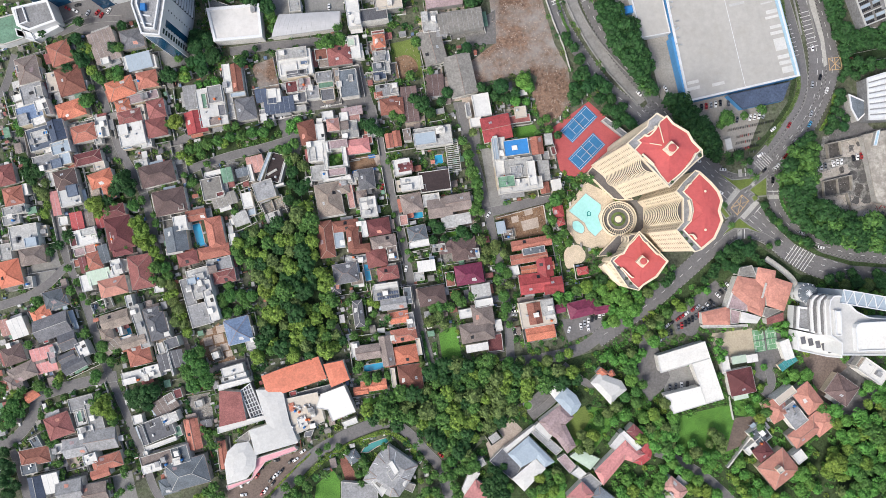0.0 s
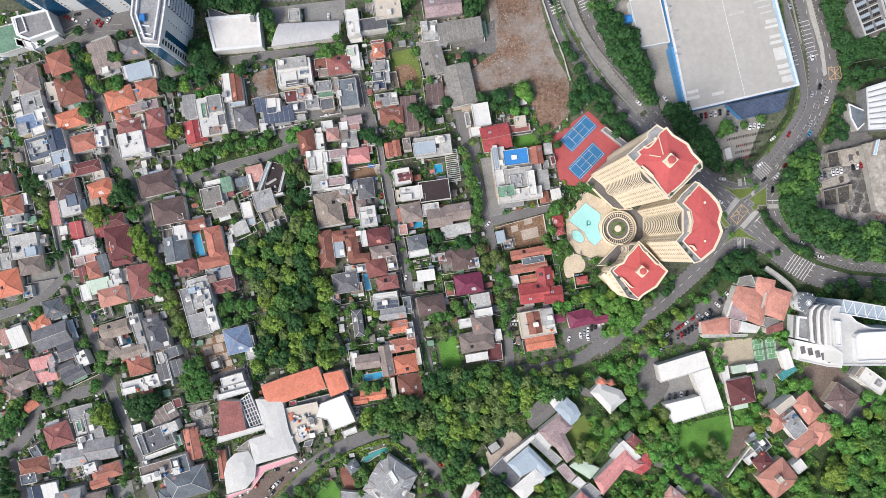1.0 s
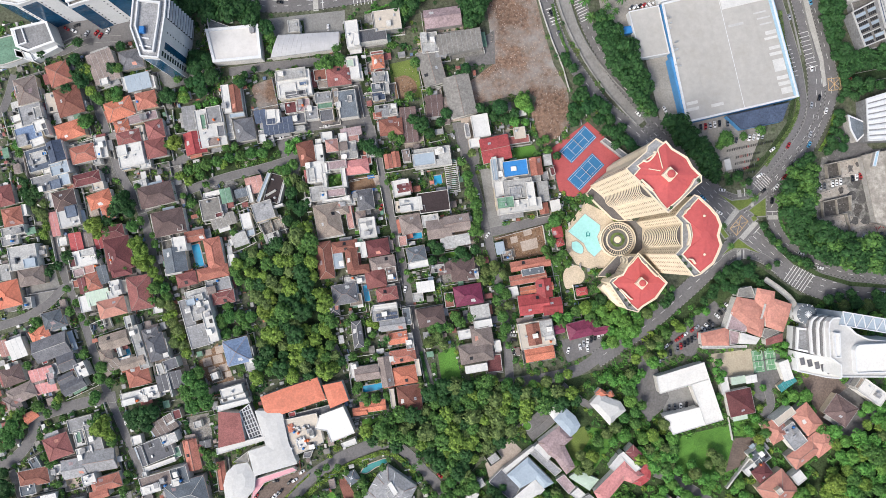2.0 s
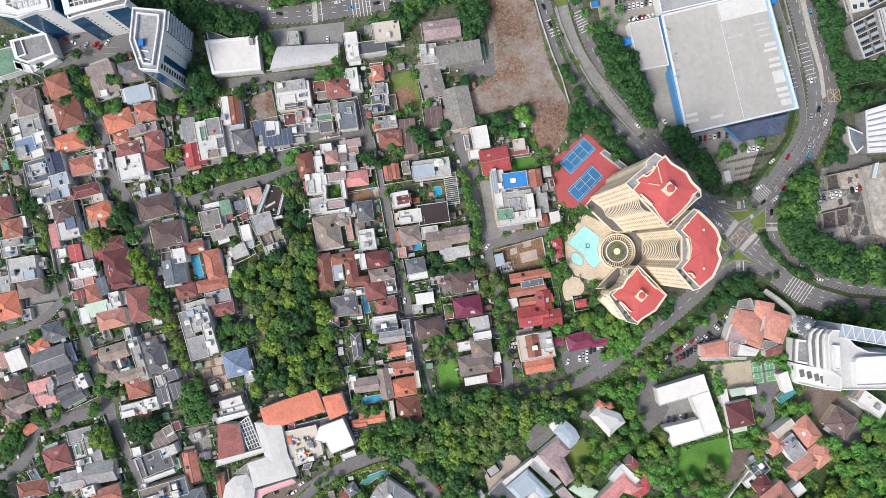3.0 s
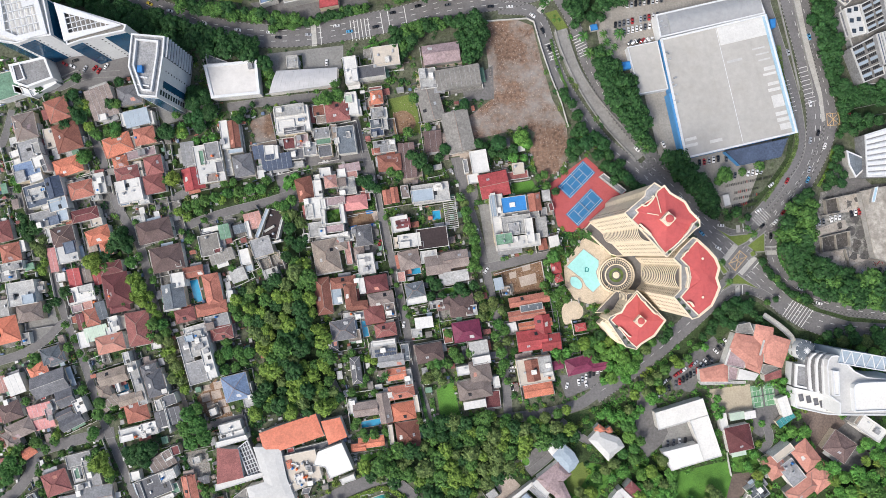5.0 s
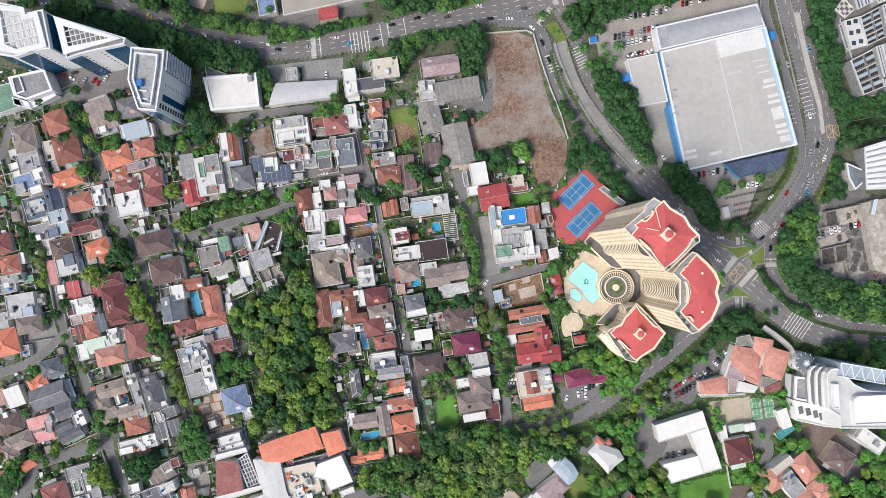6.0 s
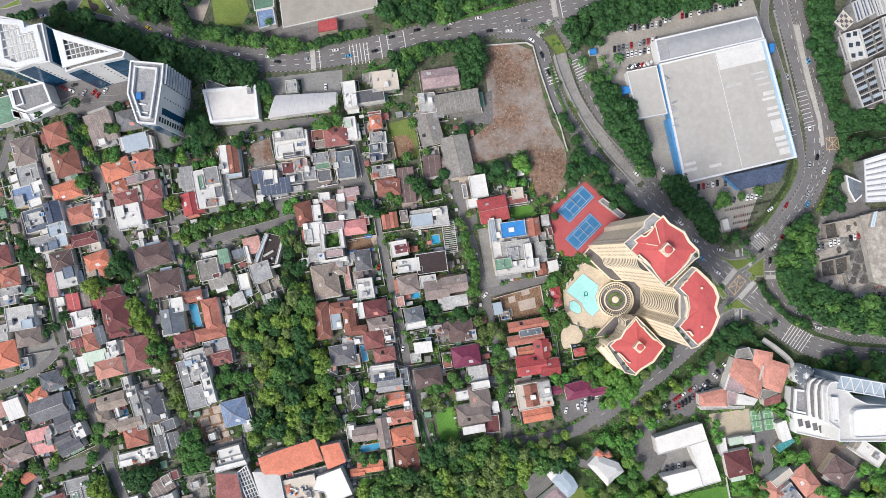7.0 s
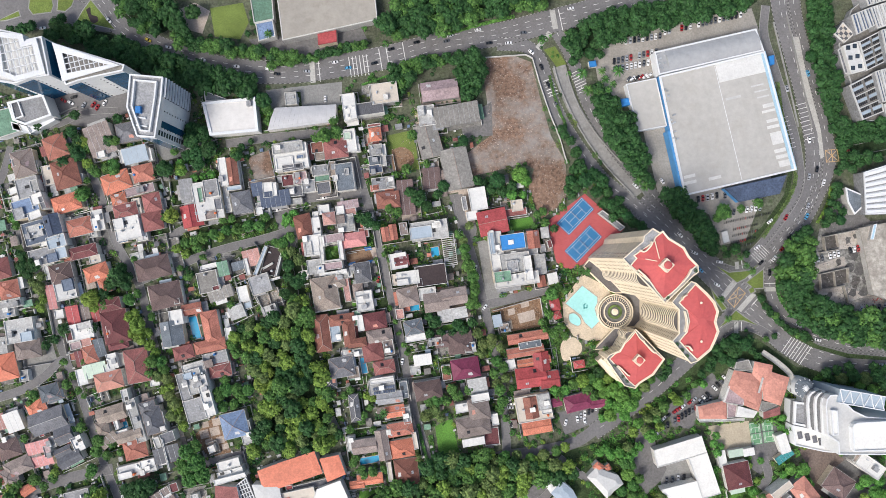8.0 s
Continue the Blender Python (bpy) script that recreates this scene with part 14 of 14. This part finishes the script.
car(188.7, 56.8, -5, "white")
car(186.8, 41.6, -30, "white")
car(234.4, 173.5, -78, "silver")
car(249.1, 138.9, -80, "white")
car(249.0, 114.1, 80, "silver")
car(254.3, 119.1, 75, "black")
car(258.8, 110.3, 72, "white")
car(248.1, 94.4, 70, "silver")
car(233.3, 86.8, 62, "red")
car(247.3, 87.5, 62, "blue")
car(241.2, 76.1, 50, "black")
car(235.9, 73.5, 50, "black")
car(222.6, 84.1, 40, "white")
car(213.8, 66.7, 35, "white")
car(230.9, 65.9, 45, "red")
car(216.4, 56.4, 45, "black")
car(225.2, 59.1, 55, "white")
car(222.1, 49.6, 85, "black")
car(241.6, 14.0, -25, "silver")
car(254.5, 4.5, -15, "white")
car(297.6, -12.2, -2, "white")
car(274.5, 131.3, 15, "red")
car(248.6, 183.8, -70, "blue")
car(-136.1, 117.5, 80, "white")
car(-107.9, 91.7, 12, "white")
car(-77.2, 99.7, 10, "white")
car(24.8, 52.6, 80, "white")
car(26.3, 46.9, 80, "white")
car(30.9, 26.5, 55, "white")
car(-24.4, -9.8, 80, "white")
car(79.1, 52.6, 75, "white")
car(81.0, 46.9, 75, "white")
car(-40.4, 45.1, 70, "red")
car(85.0, -50.7, 75, "white")
car(92.9, -48.4, 100, "white")
car(97.8, -49.5, 100, "white")
car(129.9, -74.1, 110, "black")
car(49.0, -38.2, 0, "white")
car(50.9, -49.5, 0, "red")
car(48.6, -51.4, 80, "black")
car(-44.1, 20.4, 80, "black")
car(-252.4, 165.4, -30, "red")
car(-247.4, 163.9, -30, "white")
car(-238.7, 162.4, 60, "silver")
car(-232.2, 162.7, 50, "red")
car(-229.6, 160.8, 60, "red")
car(-245.5, 167.7, 20, "black")
car(-224.6, 163.9, 60, "white")
car(-294.4, 157.0, 60, "black")
car_row(176.4, 217.4, 13, 20, 2.9, 75, 1, 0.15)
car_row(137.5, 207.4, 9, 9, 2.9, 78, 2, 0.05)
car_row(132.2, 195.2, 13, 11, 2.9, 75, 3, 0.05)
car_row(131.0, 189.1, 12, 10, 2.9, 75, 4, 0.05)
car_row(134.8, 181.1, 10, 6, 2.9, 35, 5, 0.1)
car_row(176.0, 99.3, 12, 8, 3.2, 80, 6, 0.15)
car_row(205.6, 91.7, 10, 8, 3, 70, 7, 0.3)
car_row(164.1, -45.8, 32, 16, 2.8, 60, 8, 0.1)
car_row(162.2, -40.9, 32, 10, 3, 10, 9, 0.3)
car_row(183.8, -28.8, 45, 8, 3.2, 90, 10, 0.1)
car_row(158.3, -88.4, 10, 4, 4, 75, 11, 0.2)
car_row(266.9, 62.1, 15, 12, 2.8, 80, 12, 0.2)
car_row(-74.7, 166.6, 5, 4, 3.4, 85, 13, 0.3)
car_row(101.6, -42.7, 30, 6, 2.9, 60, 14, 0.1)
car_row(48.6, -43.8, 100, 7, 3.2, 75, 15, 0.3)
car(-93.4, -132.0, 35, "white")
car(-98.3, -137.6, 35, "white")
car(-101.7, -138.7, 45, "black")
car(-111.1, -138.0, 5, "black")
car(-114.9, -150.8, 55, "black")
car(-112.2, -148.5, 55, "white")
car(-110.0, -147.0, 55, "silver")
car(-107.7, -145.2, 55, "black")
car(-113.4, -153.4, 55, "black")
car(-124.0, -148.5, 58, "red")
car(-129.6, -151.6, 70, "white")
car(-134.9, -154.2, 105, "white")
car(-133.0, -161.0, 5, "white", parked=True)
car(-120.5, -159.8, 60, "red")
car(-118.3, -158.0, 60, "white")
car(-121.7, -143.6, 20, "black")
car(-14.4, -138.0, 60, "white")
car(-11.7, -142.2, 60, "white")
car(-1.1, -134.6, -35, "red")
bike_row(-106.4, -133.7, 15, 14, 1.5, 9)
hedge([(-88.3, -133.7), (-97.7, -142.4), (-107.2, -152.2), (-118.5, -164.3)], 1.0, 1.2, "y", 12)
car_row(291.4, 26.1, 8, 5, 4, 60, 20, 0.3)
bars("road_marking", -53.9, 188.9, 8, 6, 2.4, 14, 0.5)
bars("road_marking", -85.1, 185.1, 4, 1, 1, 15, 3.4, M_CROSS)
bars("road_marking", -80.6, 186.3, 6, 1, 1, 16, 0.5)
bars("road_marking", -23.4, 198.1, 10, 1, 1, 14, 0.5)
bars("road_marking", -36.8, 193.5, 10, 2, 5, 15, 0.5)
bars("road_marking", 77.6, 220.3, 10, 1, 1, 13, 3.6, M_CROSS)
bars("road_marking", 82.1, 220.3, 12, 1, 1, 14, 0.5)
bars("road_marking", 70.7, 206.2, -38, 1, 1, 14, 3.4, M_CROSS)
bars("road_marking", 75.6, 174.5, -70, 6, 2.2, 7, 0.5)
bars("road_marking", 94.6, 178.3, -65, 8, 2.0, 7, 0.5)
bars("road_marking", 195.1, 38.6, -39, 1, 1, 12.5, 3.6, M_CROSS)
bars("road_marking", 206.8, 29.8, -42, 1, 1, 15, 3.4, M_CROSS)
bars("road_marking", 209.9, 27.2, -42, 1, 1, 13, 0.5)
bars("road_marking", 209.9, 45.8, 40, 1, 1, 9, 2.2, M_CROSS)
bars("road_marking", 222.8, 38.5, 90, 1, 1, 8, 3.0, M_CROSS)
bars("road_marking", 222.9, 42.3, 90, 1, 1, 8, 0.5)
bars("road_marking", 240.5, -1.7, -35, 8, 2.1, 15, 0.45)
bars("road_marking", 235.5, 144.0, -75, 8, 3, 5, 0.4)
bars("road_marking", 247.0, 151.6, -75, 9, 3, 7, 0.4)
bars("road_marking", 216.1, 62.1, 45, 7, 1.6, 8, 0.4)
bars("road_marking", 199.9, 12.7, 0, 1, 1, 8, 2.8, M_CROSS)
bars("road_marking", 203.3, 13.5, 0, 1, 1, 6.5, 0.5)
bars("road_marking", 200.5, 54.5, 5, 1, 1, 5, 2.6, M_CROSS)
bars("road_marking", 203.9, 55.3, 5, 1, 1, 5.5, 0.5)
yellow_box([(260.2, 132.2), (268.6, 132.9), (269.7, 124.5), (260.9, 123.8)])
yellow_box([(193.9, 31.0), (201.6, 40.1), (206.5, 35.9), (198.5, 26.0)])
palm(146.8, -10.6, 2.7)
palm(152.4, -8.8, 2.7)
palm(141.2, -14.4, 2.7)
palm(206.8, 50.9, 3.4)
palm(203.1, 54.6, 2.7)
palm(186.2, 32.2, 3.0)
palm(191.7, 19.2, 3.0)
palm(195.6, 64.0, 3.0)
palm(188.2, 65.8, 2.7)
palm(199.4, 60.2, 2.7)
palm(98.4, 50.9, 2.7)
palm(100.2, -8.8, 2.7)
palm(232.5, -53.4, 1.9)
palm(-112.9, 208.1, 3.4)
palm(119.3, 183.8, 4.6)
palm(95.0, 181.9, 4.6)
palm(98.7, 170.7, 4.6)
palm(106.2, 168.8, 3.8)
palm(136.0, 107.0, 3.8)
palm(132.2, 110.7, 3.4)
palm(-35.9, -42.2, 3.4)
palm(-209.3, 4.3, 2.3)
palm(-77.4, -145.2, 3.8)
palm(-83.0, -147.0, 3.4)
palm(-208.8, -145.1, 3.0)
palm(-205.8, -154.0, 3.0)
palm(-215.0, -159.2, 2.7)
palm(-148.2, -126.6, 2.7)
palm(-17.9, -126.6, 2.7)
palm(-14.1, -122.9, 2.7)
palm(203.9, -119.3, 2.3)
palm(-34.6, -121.1, 2.7)
palm(-53.2, -135.9, 2.7)
palm(-50.3, -141.5, 2.7)
# stores in the yards
outbuildings(-300, -150, -180, 140, 72, 15, 1)
outbuildings(-180, -140, -60, 150, 42, 13, 2)
outbuildings(-80, -60, 70, 150, 58, 9, 3)
# clutter in the yards
yard_clutter(-310, -150, -140, 170, 2600, 21, 16)
yard_clutter(-140, -150, 20, 170, 2400, 22, 13)
yard_clutter(20, -40, 100, 110, 700, 23, 9)
# garden planting, stretch by stretch
planting(-310, -150, -140, 170, 4300, 1, keep=0.42)
planting(-140, -150, 20, 170, 5300, 2, keep=0.42)
planting(20, -150, 110, 120, 3100, 3, keep=0.42)
planting(110, -190, 310, -20, 4300, 4, "mmbb", keep=0.36)
planting(-310, -150, 110, 170, 2300, 5, "mdmo", 1.7, 2.9, keep=0.5)
planting(110, -190, 310, -20, 900, 6, "mbby", 1.7, 3.2, keep=0.4)
planting(-300, 120, 160, 215, 1500, 7, "mdmb", 0.8, 2.2, keep=0.5)
hedge([(86.8, 43.1), (81.8, 31.7), (81.1, 16.5), (84.1, 5.2)], 2.2, 1.2, "y", 21)
hedge([(98.1, 0.6), (105.7, 2.9), (113.3, 0.6), (119.0, 3.7)], 1.8, 1.2, "y", 22)
hedge([(84.8, -11.9), (96.2, -13.8), (105.7, -10.0)], 2.0, 1.2, "m", 23)
hedge([(108.5, 43.1), (117.2, 35.5), (124.8, 31.7)], 1.2, 1.2, "y", 24)
slab("gatehouse", "small blue-roofed gatehouse beside the car park", "gatehouse", [(100.4, 190.9), (105.0, 191.7), (105.7, 187.8), (101.1, 187.1)], 3, ROOF["cyan"], WALLS[0], ROOF["cyan"], 0.3, 0.2)
palm(106.9, 174.4, 3.4)
palm(110.7, 178.2, 3.4)
palm(112.2, 170.7, 3.4)
palm(108.4, 183.4, 3.4)
palm(115.2, 174.4, 3.0)
palm(83.5, 37.8, 2.7)
palm(88.0, 45.3, 2.7)
palm(80.8, 13.6, 2.7)
palm(102.1, 0.6, 2.7)
palm(110.3, -0.6, 2.7)
palm(94.0, 50.9, 2.7)
bike_row(205.9, 80.4, 12, 13, 1.3, 1)
bike_row(205.9, 76.2, 12, 14, 1.3, 2)
bike_row(204.7, 71.6, 12, 14, 1.3, 3)
bike_row(203.6, 67.8, 12, 12, 1.3, 4)
hedge([(74.5, 182.1), (79.4, 163.0), (85.8, 147.8)], 1.8, 1.4, "m", 31)
hedge([(237.0, 64.0), (228.6, 54.5), (227.8, 35.5), (236.8, 20.3)], 2, 1.4, "m", 2)
hedge([(-52.0, 175.6), (-29.1, 184.0), (-21.5, 188.6)], 1.5, 1.4, "b", 3)
hedge([(-90.1, 192.4), (-67.2, 197.3), (-48.2, 201.5)], 2.0, 1.4, "b", 4)
hedge([(5.1, 210.0), (28.0, 216.5), (50.9, 222.2)], 2.2, 1.4, "b", 5)
hedge([(-5.5, -59.2), (-4.0, -70.5), (-1.7, -81.8)], 3, 1.4, "m", 6)
hedge([(70.4, 27.9), (75.3, 5.2), (79.1, -17.6)], 2.4, 1.4, "m", 7)
hedge([(263.9, 107.8), (260.8, 95.6), (254.2, 83.0)], 2.0, 1.4, "y", 8)
hedge([(-13.8, -51.6), (-9.3, -70.5), (-4.4, -82.6)], 2, 1.4, "m", 9)
hedge([(228.1, 178.1), (230.3, 159.0), (233.3, 143.7), (237.0, 128.5), (240.0, 115.1), (236.1, 101.0), (226.6, 86.5), (217.7, 73.2)], 2.6, 1.0, "o", 41)
t = thing("footbridge", 215.0, -2.9, 0, 0, "pale concrete footbridge between the avenue and the school", "footbridge")
line = [q - Vector((215.0, -2.9)) for q in smooth([(215.0, -2.9), (223.7, -8.9), (231.5, -15.6), (234.5, -20.9), (235.2, -29.2)])]
part("deck", mesh_of("deck", *strip(line, -1.7, 1.7, 4.1, 4.5), M_CROSS), t)
for e in (-1.8, 1.6):
    part("railing", mesh_of("railing", *strip(line, e, e + 0.2, 4.5, 5.5), M_KERB), t)
for k in range(1, len(line), 6):
    part("pier", mesh_of("pier", *cylinder(line[k].x, line[k].y, 0, 0.5, 4.1, 10), M_CONC), t)
slab("kiosk", "small white kiosk in the car park", "kiosk", [(188.6, 76.6), (192.7, 77.8), (194.2, 70.6), (190.1, 69.1)], 3, ROOF["wht"], WALLS[0], M_PARAPET, 0.3, 0.3)
car_row(211.4, 103.7, 12, 7, 2.8, 80, 31, 0.1)
car_row(196.5, 102.5, 12, 6, 2.8, 80, 32, 0.1)
bike_row(207.5, 86.5, 12, 27, 1.2, 33)
bike_row(197.9, 68.2, 25, 24, 1.2, 34)
